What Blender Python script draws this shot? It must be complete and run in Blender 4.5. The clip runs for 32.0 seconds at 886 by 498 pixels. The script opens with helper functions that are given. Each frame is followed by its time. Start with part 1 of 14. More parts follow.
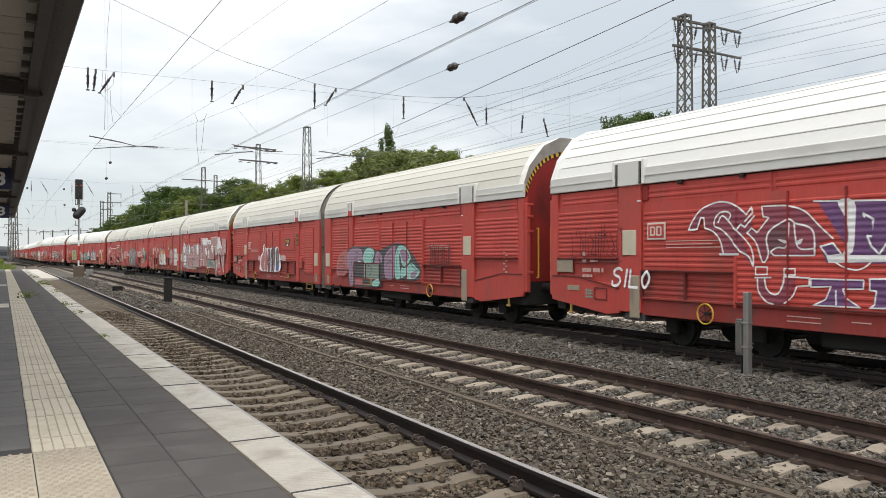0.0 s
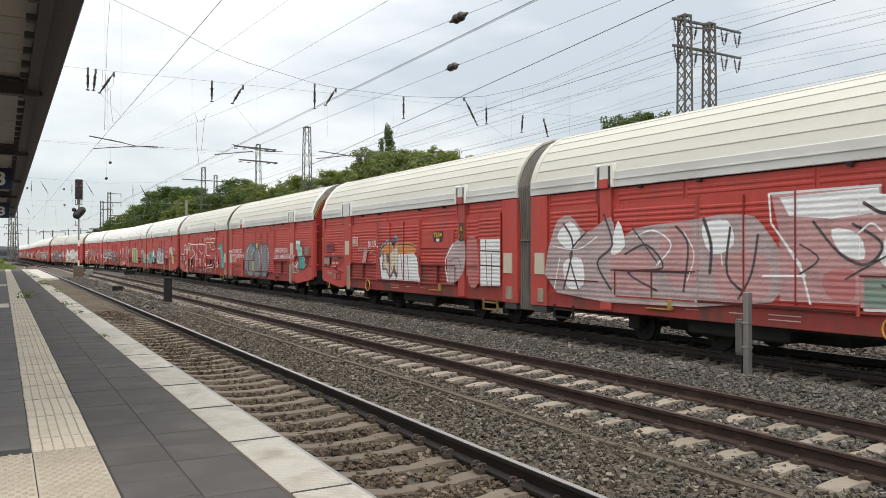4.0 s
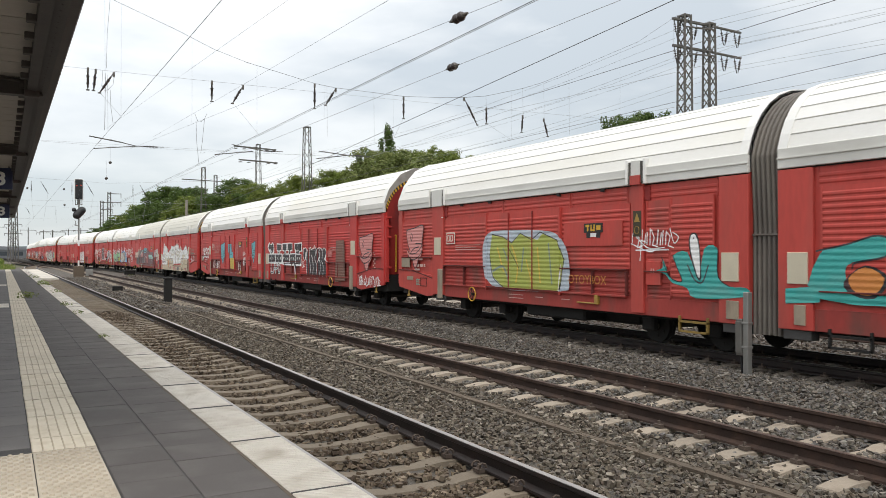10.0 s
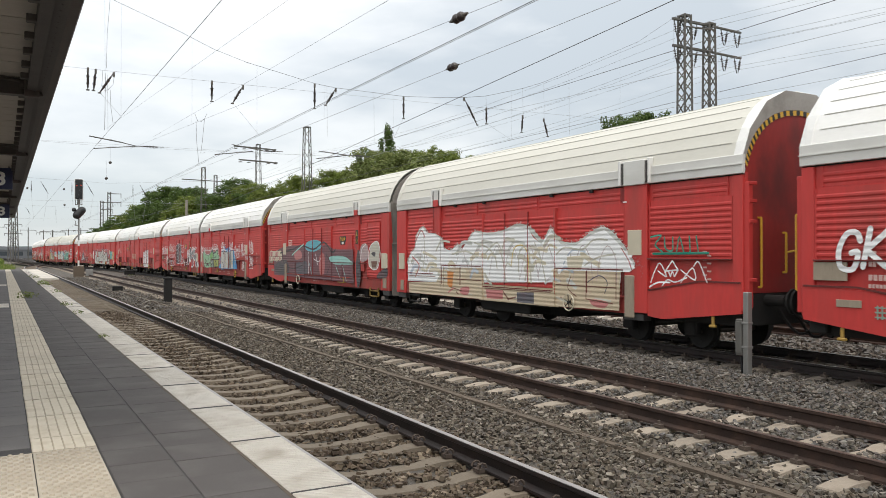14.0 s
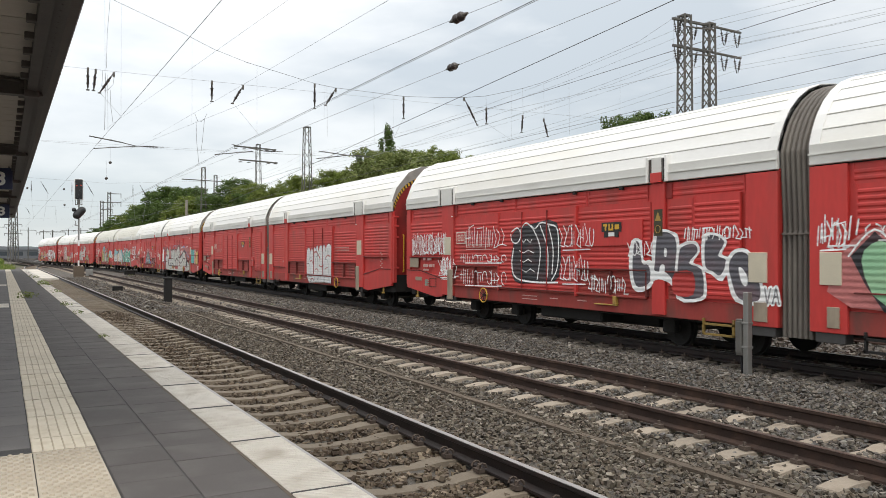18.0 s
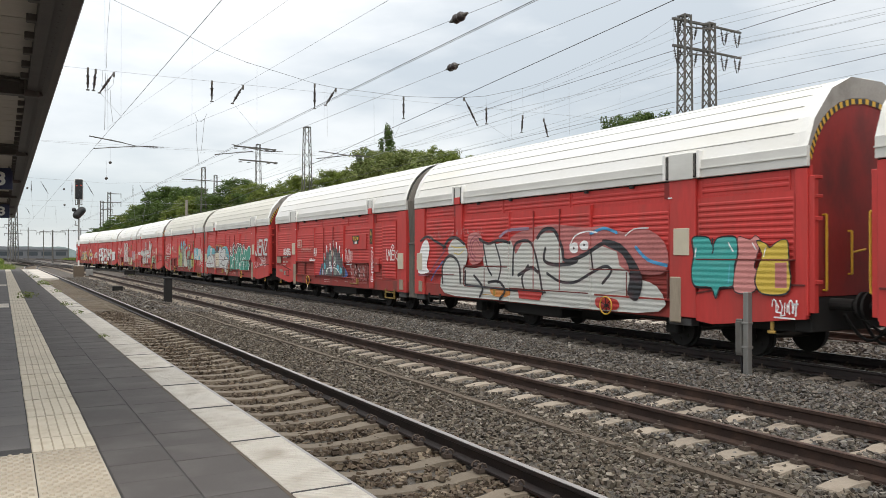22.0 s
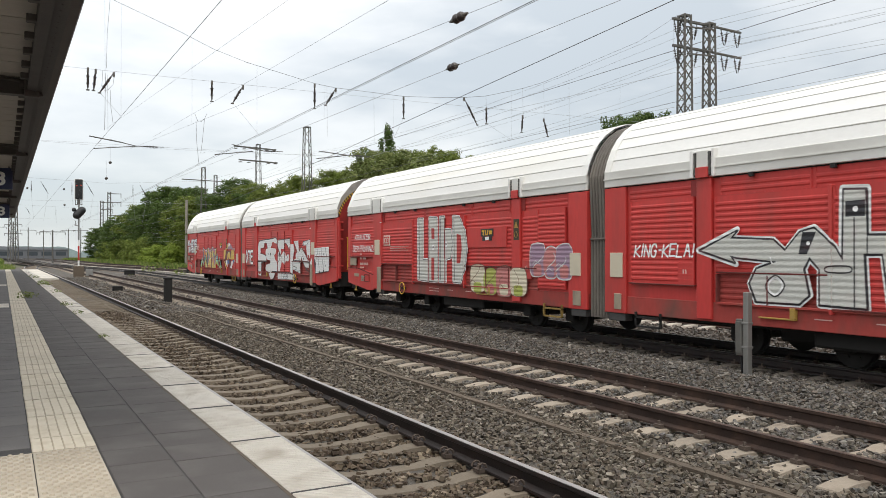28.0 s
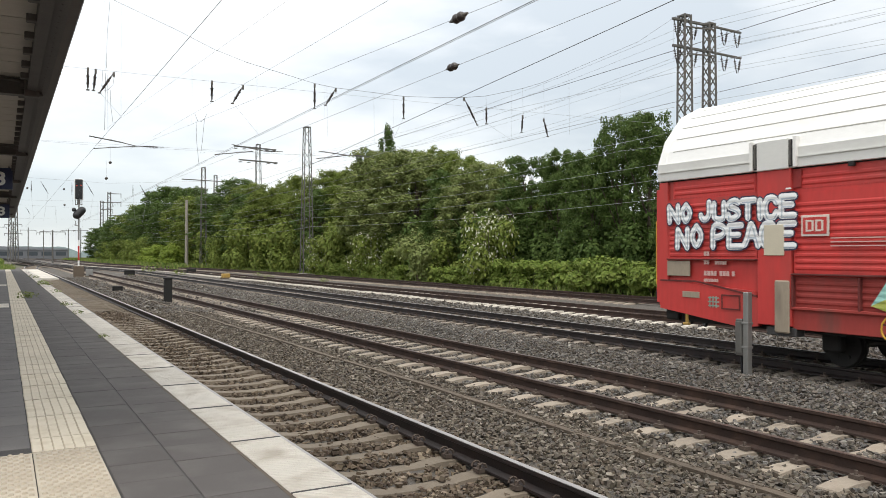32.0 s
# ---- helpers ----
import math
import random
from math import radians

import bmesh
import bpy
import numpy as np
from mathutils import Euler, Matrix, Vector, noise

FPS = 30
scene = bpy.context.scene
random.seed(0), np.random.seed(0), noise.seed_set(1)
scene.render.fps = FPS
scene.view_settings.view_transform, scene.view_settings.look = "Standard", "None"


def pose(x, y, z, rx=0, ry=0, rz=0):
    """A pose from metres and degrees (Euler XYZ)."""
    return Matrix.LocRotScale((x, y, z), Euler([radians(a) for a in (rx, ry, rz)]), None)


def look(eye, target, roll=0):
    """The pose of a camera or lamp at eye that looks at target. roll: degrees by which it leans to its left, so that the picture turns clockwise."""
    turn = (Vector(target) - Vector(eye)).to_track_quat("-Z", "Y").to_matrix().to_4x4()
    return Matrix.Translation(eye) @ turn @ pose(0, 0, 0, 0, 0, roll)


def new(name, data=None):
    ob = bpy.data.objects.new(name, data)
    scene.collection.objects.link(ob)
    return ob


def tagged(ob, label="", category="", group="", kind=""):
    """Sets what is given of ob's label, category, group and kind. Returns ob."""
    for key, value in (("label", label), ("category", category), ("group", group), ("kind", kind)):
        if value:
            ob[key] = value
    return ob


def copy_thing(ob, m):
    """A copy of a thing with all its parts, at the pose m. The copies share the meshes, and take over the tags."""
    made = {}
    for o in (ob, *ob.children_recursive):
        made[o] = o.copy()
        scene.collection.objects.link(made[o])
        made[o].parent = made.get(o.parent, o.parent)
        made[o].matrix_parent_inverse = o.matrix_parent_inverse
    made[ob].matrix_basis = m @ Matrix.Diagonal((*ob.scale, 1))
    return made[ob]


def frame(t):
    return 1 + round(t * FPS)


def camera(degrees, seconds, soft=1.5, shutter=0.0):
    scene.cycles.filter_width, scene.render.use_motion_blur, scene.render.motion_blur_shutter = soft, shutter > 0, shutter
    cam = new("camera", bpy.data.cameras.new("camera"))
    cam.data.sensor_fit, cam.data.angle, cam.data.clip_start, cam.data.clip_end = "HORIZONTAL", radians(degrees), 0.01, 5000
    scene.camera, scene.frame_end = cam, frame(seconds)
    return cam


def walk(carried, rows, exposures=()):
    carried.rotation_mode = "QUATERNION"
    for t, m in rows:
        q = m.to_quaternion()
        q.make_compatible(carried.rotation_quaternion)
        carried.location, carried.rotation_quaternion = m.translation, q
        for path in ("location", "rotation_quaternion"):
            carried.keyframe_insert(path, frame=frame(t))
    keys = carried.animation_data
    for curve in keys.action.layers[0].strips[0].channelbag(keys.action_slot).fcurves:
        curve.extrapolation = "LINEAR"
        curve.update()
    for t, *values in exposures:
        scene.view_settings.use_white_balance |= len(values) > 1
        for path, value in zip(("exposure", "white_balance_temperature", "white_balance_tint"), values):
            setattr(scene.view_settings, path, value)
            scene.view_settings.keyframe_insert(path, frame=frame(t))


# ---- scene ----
cam = camera(58.85, 32.0, soft=0.8, shutter=0.06)
EYE = (0.0, 0.0, 1.823)
AIM = (0.4889, 0.8724, 1.823 + 0.00647)
walk(cam, [(0.0, look(EYE, AIM)), (32.0, look(EYE, AIM))], [(0.0, 0.0), (30.5, 0.0), (31.5, 0.09), (32.0, 0.16)])
scene.view_settings.exposure = 0.0

# ---- numbers of the plan: metres, y along the tracks, z = 0 at rail top ----
TRACKS = (3.17, 7.48, 12.5, 17.7, 23.4)
PLAT_Z = 0.72
PLAT_EDGE = 1.47
PLAT_END = 64.5


def smooth(v):
    v = min(1.0, max(0.0, v))
    return v * v * (3 - 2 * v)


def shift(i, y):
    """How far track i leans to the west at y: the yard throat draws the tracks together."""
    if i == 0:
        # the platform track swings east behind the platform end and runs into its neighbour
        bend = -0.0012 * max(0.0, y - 110) ** 2
        return max(bend, shift(1, y) - 4.31)
    if i == 1:
        return 4.0 * smooth((y - 120) / 90) + max(0.0, y - 220) ** 2 / 5600
    if i == 2:
        return 5.0 * smooth((y - 85) / 80) + max(0.0, y - 220) ** 2 / 5600
    if i == 3:
        return 5.0 * smooth((y - 85) / 80) + max(0.0, y - 220) ** 2 / 5600
    return 6.0 * smooth((y - 80) / 90) + max(0.0, y - 220) ** 2 / 5600


# ---- world and sun ----
world = bpy.data.worlds.new("overcast_sky")
scene.world = world
world.use_nodes = True
wn, wl = world.node_tree.nodes, world.node_tree.links
wn.clear()
sky = wn.new("ShaderNodeTexSky")
sky.sky_type, sky.sun_disc = "NISHITA", False
sky.sun_elevation, sky.sun_rotation = radians(52), radians(200)
coord = wn.new("ShaderNodeTexCoord")
squash = wn.new("ShaderNodeMapping")
squash.inputs["Scale"].default_value = (1.0, 1.0, 3.2)
wl.new(coord.outputs["Generated"], squash.inputs["Vector"])
cloud = wn.new("ShaderNodeTexNoise")
cloud.inputs["Scale"].default_value = 2.1
cloud.inputs["Detail"].default_value = 7
cloud.inputs["Roughness"].default_value = 0.5
wl.new(squash.outputs["Vector"], cloud.inputs["Vector"])
ramp = wn.new("ShaderNodeValToRGB")
ramp.color_ramp.elements[0].position, ramp.color_ramp.elements[0].color = 0.38, (0.60, 0.645, 0.675, 1)
ramp.color_ramp.elements[1].position, ramp.color_ramp.elements[1].color = 0.69, (1.16, 1.14, 1.10, 1)
wl.new(cloud.outputs["Fac"], ramp.inputs["Fac"])
back_sky, back_cloud, both, world_out = (wn.new("ShaderNodeBackground"), wn.new("ShaderNodeBackground"),
                                         wn.new("ShaderNodeAddShader"), wn.new("ShaderNodeOutputWorld"))
back_sky.inputs["Strength"].default_value = 0.025
back_cloud.inputs["Strength"].default_value = 0.92
wl.new(sky.outputs["Color"], back_sky.inputs["Color"])
# an overcast sky is brighter towards the zenith
split = wn.new("ShaderNodeSeparateXYZ")
wl.new(coord.outputs["Generated"], split.inputs["Vector"])
rise = wn.new("ShaderNodeMapRange")
rise.inputs["From Min"].default_value, rise.inputs["From Max"].default_value = 0.12, 0.9
rise.inputs["To Min"].default_value, rise.inputs["To Max"].default_value = 1.0, 1.9
wl.new(split.outputs["Z"], rise.inputs["Value"])
drift = wn.new("ShaderNodeMapRange")
drift.inputs["From Min"].default_value, drift.inputs["From Max"].default_value = 0.1, 0.9
drift.inputs["To Min"].default_value, drift.inputs["To Max"].default_value = 1.03, 0.88
wl.new(split.outputs["X"], drift.inputs["Value"])
both_ways = wn.new("ShaderNodeMath")
both_ways.operation = "MULTIPLY"
wl.new(rise.outputs["Result"], both_ways.inputs[0])
wl.new(drift.outputs["Result"], both_ways.inputs[1])
lift = wn.new("ShaderNodeVectorMath")
lift.operation = "SCALE"
wl.new(ramp.outputs["Color"], lift.inputs[0])
wl.new(both_ways.outputs[0], lift.inputs["Scale"])
wl.new(lift.outputs["Vector"], back_cloud.inputs["Color"])
wl.new(back_sky.outputs[0], both.inputs[0])
wl.new(back_cloud.outputs[0], both.inputs[1])
wl.new(both.outputs[0], world_out.inputs["Surface"])

sun = new("sun", bpy.data.lights.new("sun", "SUN"))
sun.data.energy, sun.data.angle, sun.data.color = 1.4, radians(25), (1.0, 0.93, 0.84)
sun.matrix_world = look((-16, -34, 76), (0, 0, 0))


# ---- materials ----
def surf(name, color, rough=0.7, metal=0.0, vary=0.25, scale=6.0, grain=60.0, bump=0.25, dirt=None, dirt_amount=0.5,
         stretch=(1, 1, 1), by_object=0.0, wave=None, spec=0.5, depth=0.01):
    """A surface with large stains, fine grain and relief in object space, real-world size."""
    m = bpy.data.materials.new(name)
    m.use_nodes = True
    n, l = m.node_tree.nodes, m.node_tree.links
    p = n["Principled BSDF"]
    p.inputs["Roughness"].default_value = rough
    p.inputs["Metallic"].default_value = metal
    p.inputs["Specular IOR Level"].default_value = spec
    tc = n.new("ShaderNodeTexCoord")
    mp = n.new("ShaderNodeMapping")
    mp.inputs["Scale"].default_value = stretch
    l.new(tc.outputs["Object"], mp.inputs["Vector"])
    big, fine = n.new("ShaderNodeTexNoise"), n.new("ShaderNodeTexNoise")
    big.inputs["Scale"].default_value, big.inputs["Detail"].default_value = scale, 6
    fine.inputs["Scale"].default_value, fine.inputs["Detail"].default_value = grain, 4
    l.new(mp.outputs["Vector"], big.inputs["Vector"])
    l.new(mp.outputs["Vector"], fine.inputs["Vector"])
    if by_object:
        info = n.new("ShaderNodeObjectInfo")
        add = n.new("ShaderNodeVectorMath")
        add.operation = "ADD"
        sc = n.new("ShaderNodeMath")
        sc.operation, sc.inputs[1].default_value = "MULTIPLY", 50.0
        l.new(info.outputs["Random"], sc.inputs[0])
        l.new(mp.outputs["Vector"], add.inputs[0])
        l.new(sc.outputs[0], add.inputs[1])
        l.new(add.outputs[0], big.inputs["Vector"])
    mixa = n.new("ShaderNodeMix")
    mixa.data_type = "RGBA"
    lo = [c * (1 - vary) for c in color]
    hi = [min(1, c * (1 + vary)) for c in color]
    mixa.inputs[6].default_value, mixa.inputs[7].default_value = (*lo, 1), (*hi, 1)
    add2 = n.new("ShaderNodeMath")
    add2.operation = "ADD"
    half = n.new("ShaderNodeMath")
    half.operation, half.inputs[1].default_value = "MULTIPLY_ADD", 0.6
    half.inputs[2].default_value = -0.3
    l.new(fine.outputs["Fac"], half.inputs[0])
    l.new(big.outputs["Fac"], add2.inputs[0])
    l.new(half.outputs[0], add2.inputs[1])
    l.new(add2.outputs[0], mixa.inputs[0])
    col = mixa.outputs[2]
    if dirt:
        rp = n.new("ShaderNodeValToRGB")
        rp.color_ramp.elements[0].position, rp.color_ramp.elements[1].position = 0.48, 0.72
        l.new(big.outputs["Fac"], rp.inputs["Fac"])
        am = n.new("ShaderNodeMath")
        am.operation, am.inputs[1].default_value = "MULTIPLY", dirt_amount
        l.new(rp.outputs["Color"], am.inputs[0])
        mixd = n.new("ShaderNodeMix")
        mixd.data_type = "RGBA"
        mixd.inputs[7].default_value = (*dirt, 1)
        l.new(am.outputs[0], mixd.inputs[0])
        l.new(col, mixd.inputs[6])
        col = mixd.outputs[2]
    if by_object:
        hs = n.new("ShaderNodeHueSaturation")
        mr = n.new("ShaderNodeMapRange")
        mr.inputs["To Min"].default_value, mr.inputs["To Max"].default_value = 1 - by_object, 1 + by_object
        l.new(info.outputs["Random"], mr.inputs["Value"])
        l.new(mr.outputs["Result"], hs.inputs["Value"])
        l.new(col, hs.inputs["Color"])
        col = hs.outputs["Color"]
    l.new(col, p.inputs["Base Color"])
    height = fine.outputs["Fac"]
    bp = n.new("ShaderNodeBump")
    bp.inputs["Strength"].default_value, bp.inputs["Distance"].default_value = bump, depth
    if wave:
        wv = n.new("ShaderNodeTexWave")
        wv.wave_type, wv.bands_direction = "BANDS", wave[0]
        wv.inputs["Scale"].default_value = wave[1]
        l.new(tc.outputs["Object"], wv.inputs["Vector"])
        mm = n.new("ShaderNodeMath")
        mm.operation, mm.inputs[1].default_value = "MULTIPLY_ADD", wave[2]
        l.new(wv.outputs["Fac"], mm.inputs[0])
        l.new(fine.outputs["Fac"], mm.inputs[2])
        height = mm.outputs[0]
    l.new(height, bp.inputs["Height"])
    l.new(bp.outputs["Normal"], p.inputs["Normal"])
    return m


def island(name, colors, rough=0.85, bump=0.2, translucent=0.0, grain=30.0):
    """A surface whose loose pieces differ: stones, leaves."""
    m = bpy.data.materials.new(name)
    m.use_nodes = True
    n, l = m.node_tree.nodes, m.node_tree.links
    p = n["Principled BSDF"]
    p.inputs["Roughness"].default_value = rough
    p.inputs["Specular IOR Level"].default_value = 0.3 if not translucent else 0.1
    geo = n.new("ShaderNodeNewGeometry")
    rp = n.new("ShaderNodeValToRGB")
    rp.color_ramp.interpolation = "LINEAR"
    while len(rp.color_ramp.elements) < len(colors):
        rp.color_ramp.elements.new(0.5)
    for i, c in enumerate(colors):
        rp.color_ramp.elements[i].position = i / (len(colors) - 1)
        rp.color_ramp.elements[i].color = (*c, 1)
    l.new(geo.outputs["Random Per Island"], rp.inputs["Fac"])
    tc = n.new("ShaderNodeTexCoord")
    ns = n.new("ShaderNodeTexNoise")
    ns.inputs["Scale"].default_value = grain
    l.new(tc.outputs["Object"], ns.inputs["Vector"])
    mx = n.new("ShaderNodeMix")
    mx.data_type, mx.blend_type = "RGBA", "MULTIPLY"
    mx.inputs[0].default_value = 0.5
    l.new(rp.outputs["Color"], mx.inputs[6])
    l.new(ns.outputs["Color"], mx.inputs[7])
    hs = n.new("ShaderNodeHueSaturation")
    hs.inputs["Value"].default_value = 1.35
    l.new(mx.outputs[2], hs.inputs["Color"])
    mono = n.new("ShaderNodeMix")
    mono.data_type = "RGBA"
    mono.inputs[0].default_value = 0.35
    l.new(rp.outputs["Color"], mono.inputs[6])
    l.new(hs.outputs["Color"], mono.inputs[7])
    l.new(mono.outputs[2], p.inputs["Base Color"])
    if translucent:
        tr = n.new("ShaderNodeBsdfTranslucent")
        l.new(rp.outputs["Color"], tr.inputs["Color"])
        ms = n.new("ShaderNodeMixShader")
        ms.inputs[0].default_value = translucent
        l.new(p.outputs[0], ms.inputs[1])
        l.new(tr.outputs[0], ms.inputs[2])
        l.new(ms.outputs[0], n["Material Output"].inputs["Surface"])
    else:
        bp = n.new("ShaderNodeBump")
        bp.inputs["Strength"].default_value, bp.inputs["Distance"].default_value = bump, 0.01
        l.new(ns.outputs["Fac"], bp.inputs["Height"])
        l.new(bp.outputs["Normal"], p.inputs["Normal"])
    return m


RED = surf("red_wagon_paint", (0.53, 0.040, 0.034), 0.55, vary=0.26, scale=0.9, grain=9, bump=0.08, dirt=(0.21, 0.045, 0.035),
           dirt_amount=0.6, stretch=(1, 1.6, 0.35), by_object=0.035)
RED_OLD = surf("faded_red_wagon_paint", (0.49, 0.058, 0.044), 0.6, vary=0.3, scale=0.9, grain=9, bump=0.08, dirt=(0.22, 0.06, 0.046), dirt_amount=0.65, stretch=(1, 1.6, 0.35), by_object=0.04)
RED_SILL = surf("dusty_red_sill_paint", (0.33, 0.042, 0.033), 0.7, vary=0.3, scale=1.6, grain=12, bump=0.1, dirt=(0.10, 0.055, 0.042), dirt_amount=0.85, stretch=(1, 1.2, 0.5), by_object=0.12)
# dark red of the painted shade lines between panels; also the label frame
SHADE_RED = surf("shade_line_and_frame_dark_red", (0.13, 0.024, 0.020), 0.8, vary=0.4, scale=3, grain=30)
OCHRE_OLD = surf("grimy_ochre_step", (0.26, 0.17, 0.04), 0.7, vary=0.3, scale=6, grain=40, dirt=(0.06, 0.045, 0.03), dirt_amount=0.8)
BEIGE_OLD = surf("stained_beige_strip", (0.33, 0.27, 0.20), 0.75, vary=0.25, scale=5, grain=40, dirt=(0.12, 0.09, 0.07), dirt_amount=0.7, stretch=(1, 1, 0.3))
# darker wagon red: end walls, and shade painted into recesses and stiffeners
RED_DARK = surf("dark_red_wall_and_shade", (0.27, 0.018, 0.015), 0.6, vary=0.3, scale=1.2, grain=14, bump=0.08, dirt=(0.04, 0.014, 0.013), dirt_amount=0.8, stretch=(1, 1, 0.5))
ROOF_OLD = surf("weathered_roof_sheet", (0.62, 0.60, 0.53), 0.65, vary=0.10, scale=0.6, grain=25, bump=0.05, dirt=(0.42, 0.40, 0.33), dirt_amount=0.5, stretch=(1, 0.25, 1))
YELLOW_OLD = surf("worn_yellow_paint", (0.40, 0.25, 0.05), 0.6, vary=0.25, scale=20, grain=80, dirt=(0.15, 0.10, 0.06), dirt_amount=0.6)
ROOF = surf("white_roof_sheet", (0.80, 0.79, 0.76), 0.6, vary=0.09, scale=0.7, grain=25, bump=0.05, dirt=(0.62, 0.58, 0.47),
            dirt_amount=0.45, stretch=(1, 0.3, 1), by_object=0.06)
SEAM = surf("dusty_seam_joint", (0.36, 0.35, 0.32), 0.8, vary=0.3, scale=2, grain=25, stretch=(1, 0.3, 1))
BAND = surf("grey_roof_band", (0.68, 0.67, 0.63), 0.5, vary=0.10, scale=1.0, grain=25, bump=0.05, dirt=(0.33, 0.31, 0.27), dirt_amount=0.4, stretch=(1, 0.4, 1))
# near-black underframe: shade under the floor and in gaps put into the colour
UNDER = surf("underframe_and_shade_black", (0.012, 0.011, 0.010), 0.8, vary=0.4, scale=3, grain=40)
WHEEL = surf("worn_wheel_steel", (0.10, 0.085, 0.075), 0.55, 0.6, vary=0.3, scale=8, grain=60)
CHAMFER = surf("dusty_grey_chamfer", (0.40, 0.38, 0.345), 0.8, vary=0.2, scale=2, grain=25, dirt=(0.14, 0.13, 0.11), dirt_amount=0.6)
PAD = surf("grey_cast_steel", (0.075, 0.072, 0.07), 0.65, 0.3, vary=0.25, scale=6, grain=40)
# freight track sleepers, browned down to carry some of the train's shade
SLEEPER_SHADED = surf("shade_dark_concrete_sleeper", (0.207, 0.170, 0.134), 0.9, vary=0.3, scale=4, grain=45, bump=0.5, dirt=(0.097, 0.080, 0.066), dirt_amount=0.7, by_object=0.15)
BELLOWS = surf("grey_rubber_bellows", (0.125, 0.110, 0.095), 0.7, vary=0.3, scale=2.5, grain=40, dirt=(0.2, 0.18, 0.15), dirt_amount=0.5, stretch=(1, 1, 0.3))
OLIVE = surf("dark_olive_plate", (0.05, 0.042, 0.02), 0.6, vary=0.2, scale=12, grain=60)
YELLOW = surf("yellow_safety_paint", (0.62, 0.36, 0.03), 0.5, vary=0.15, scale=9, grain=60, bump=0.1)
BLACK = surf("black_paint", (0.015, 0.015, 0.016), 0.5, vary=0.3, scale=8, grain=70, bump=0.1)
BEIGE = surf("beige_cover_panel", (0.56, 0.50, 0.38), 0.6, vary=0.12, scale=4, grain=50, bump=0.1)
RAIL = surf("rusty_rail_side", (0.036, 0.019, 0.013), 0.8, 0.0, vary=0.4, scale=4, grain=50, dirt=(0.085, 0.045, 0.028), dirt_amount=0.5)
RAIL_OILY = surf("oily_rail_side", (0.017, 0.011, 0.010), 0.6, 0.0, vary=0.4, scale=4, grain=50, dirt=(0.04, 0.02, 0.015), dirt_amount=0.5)
RAIL_TOP = surf("polished_rail_head", (0.36, 0.34, 0.325), 0.5, 0.55, vary=0.22, scale=3, grain=40, bump=0.05, stretch=(1, 0.1, 1))
RAIL_DULL = surf("dull_rail_head", (0.085, 0.055, 0.042), 0.6, 0.2, vary=0.3, scale=3, grain=40, bump=0.05, stretch=(1, 0.1, 1))
SLEEPER = surf("pale_concrete_sleeper", (0.30, 0.25, 0.195), 0.9, vary=0.28, scale=7, grain=60, bump=0.6, dirt=(0.17, 0.135, 0.10), dirt_amount=0.75, by_object=0.16)
SLEEPER_NEW = surf("bright_concrete_sleeper", (0.52, 0.47, 0.40), 0.9, vary=0.2, scale=5, grain=50, bump=0.4, dirt=(0.30, 0.26, 0.21), dirt_amount=0.5, by_object=0.1)
SLEEPER_OLD = surf("dirty_concrete_sleeper", (0.19, 0.155, 0.115), 0.9, vary=0.25, scale=4, grain=45, bump=0.5, dirt=(0.11, 0.085, 0.06), dirt_amount=0.7, by_object=0.15)
CLIP = surf("rusty_fastening", (0.10, 0.075, 0.06), 0.8, 0.2, vary=0.3, scale=20, grain=80)
SLAB = surf("white_edge_slab", (0.58, 0.54, 0.475), 0.9, vary=0.22, scale=4, grain=150, bump=0.9, dirt=(0.34, 0.295, 0.24), dirt_amount=0.8, by_object=0.12, wave=("DIAGONAL", 11.0, 0.7))
PAVE = surf("dark_grey_paving_slab", (0.088, 0.079, 0.075), 0.86, spec=0.32, vary=0.14, scale=2.5, grain=150, bump=0.2, dirt=(0.16, 0.15, 0.14), dirt_amount=0.35, by_object=0.05)
PAVE_BASE = surf("dark_joint_mortar", (0.045, 0.042, 0.04), 0.9, vary=0.3, scale=8, grain=90)
TACTILE = surf("cream_tactile_tile", (0.58, 0.515, 0.41), 0.85, vary=0.12, scale=6, grain=90, bump=0.3, dirt=(0.36, 0.29, 0.20), dirt_amount=0.5, by_object=0.08)
CONCRETE = surf("weathered_concrete", (0.30, 0.27, 0.23), 0.9, vary=0.25, scale=3, grain=50, bump=0.4, dirt=(0.15, 0.12, 0.09), dirt_amount=0.5)
TROUGH = surf("stained_trough_cover", (0.110, 0.084, 0.060), 0.9, vary=0.35, scale=5, grain=60, bump=0.5, dirt=(0.085, 0.064, 0.046), dirt_amount=0.6, by_object=0.15)
BALLAST = surf("ballast_bed", (0.10, 0.088, 0.075), 0.95, vary=0.5, scale=14, grain=34, bump=1.0, depth=0.04, dirt=(0.10, 0.075, 0.055), dirt_amount=0.5)
STONE = island("ballast_stone", [(0.055, 0.048, 0.042), (0.112, 0.096, 0.078), (0.170, 0.150, 0.124), (0.066, 0.052, 0.039), (0.125, 0.118, 0.112), (0.093, 0.073, 0.053), (0.150, 0.140, 0.128), (0.085, 0.078, 0.072), (0.28, 0.255, 0.22)], bump=0.5)
STONE_MID = island("brown_grey_ballast_stone", [(0.046, 0.038, 0.030), (0.105, 0.087, 0.066), (0.165, 0.138, 0.106), (0.060, 0.047, 0.034), (0.12, 0.105, 0.09), (0.09, 0.069, 0.049), (0.145, 0.125, 0.10), (0.27, 0.235, 0.19)], bump=0.5)
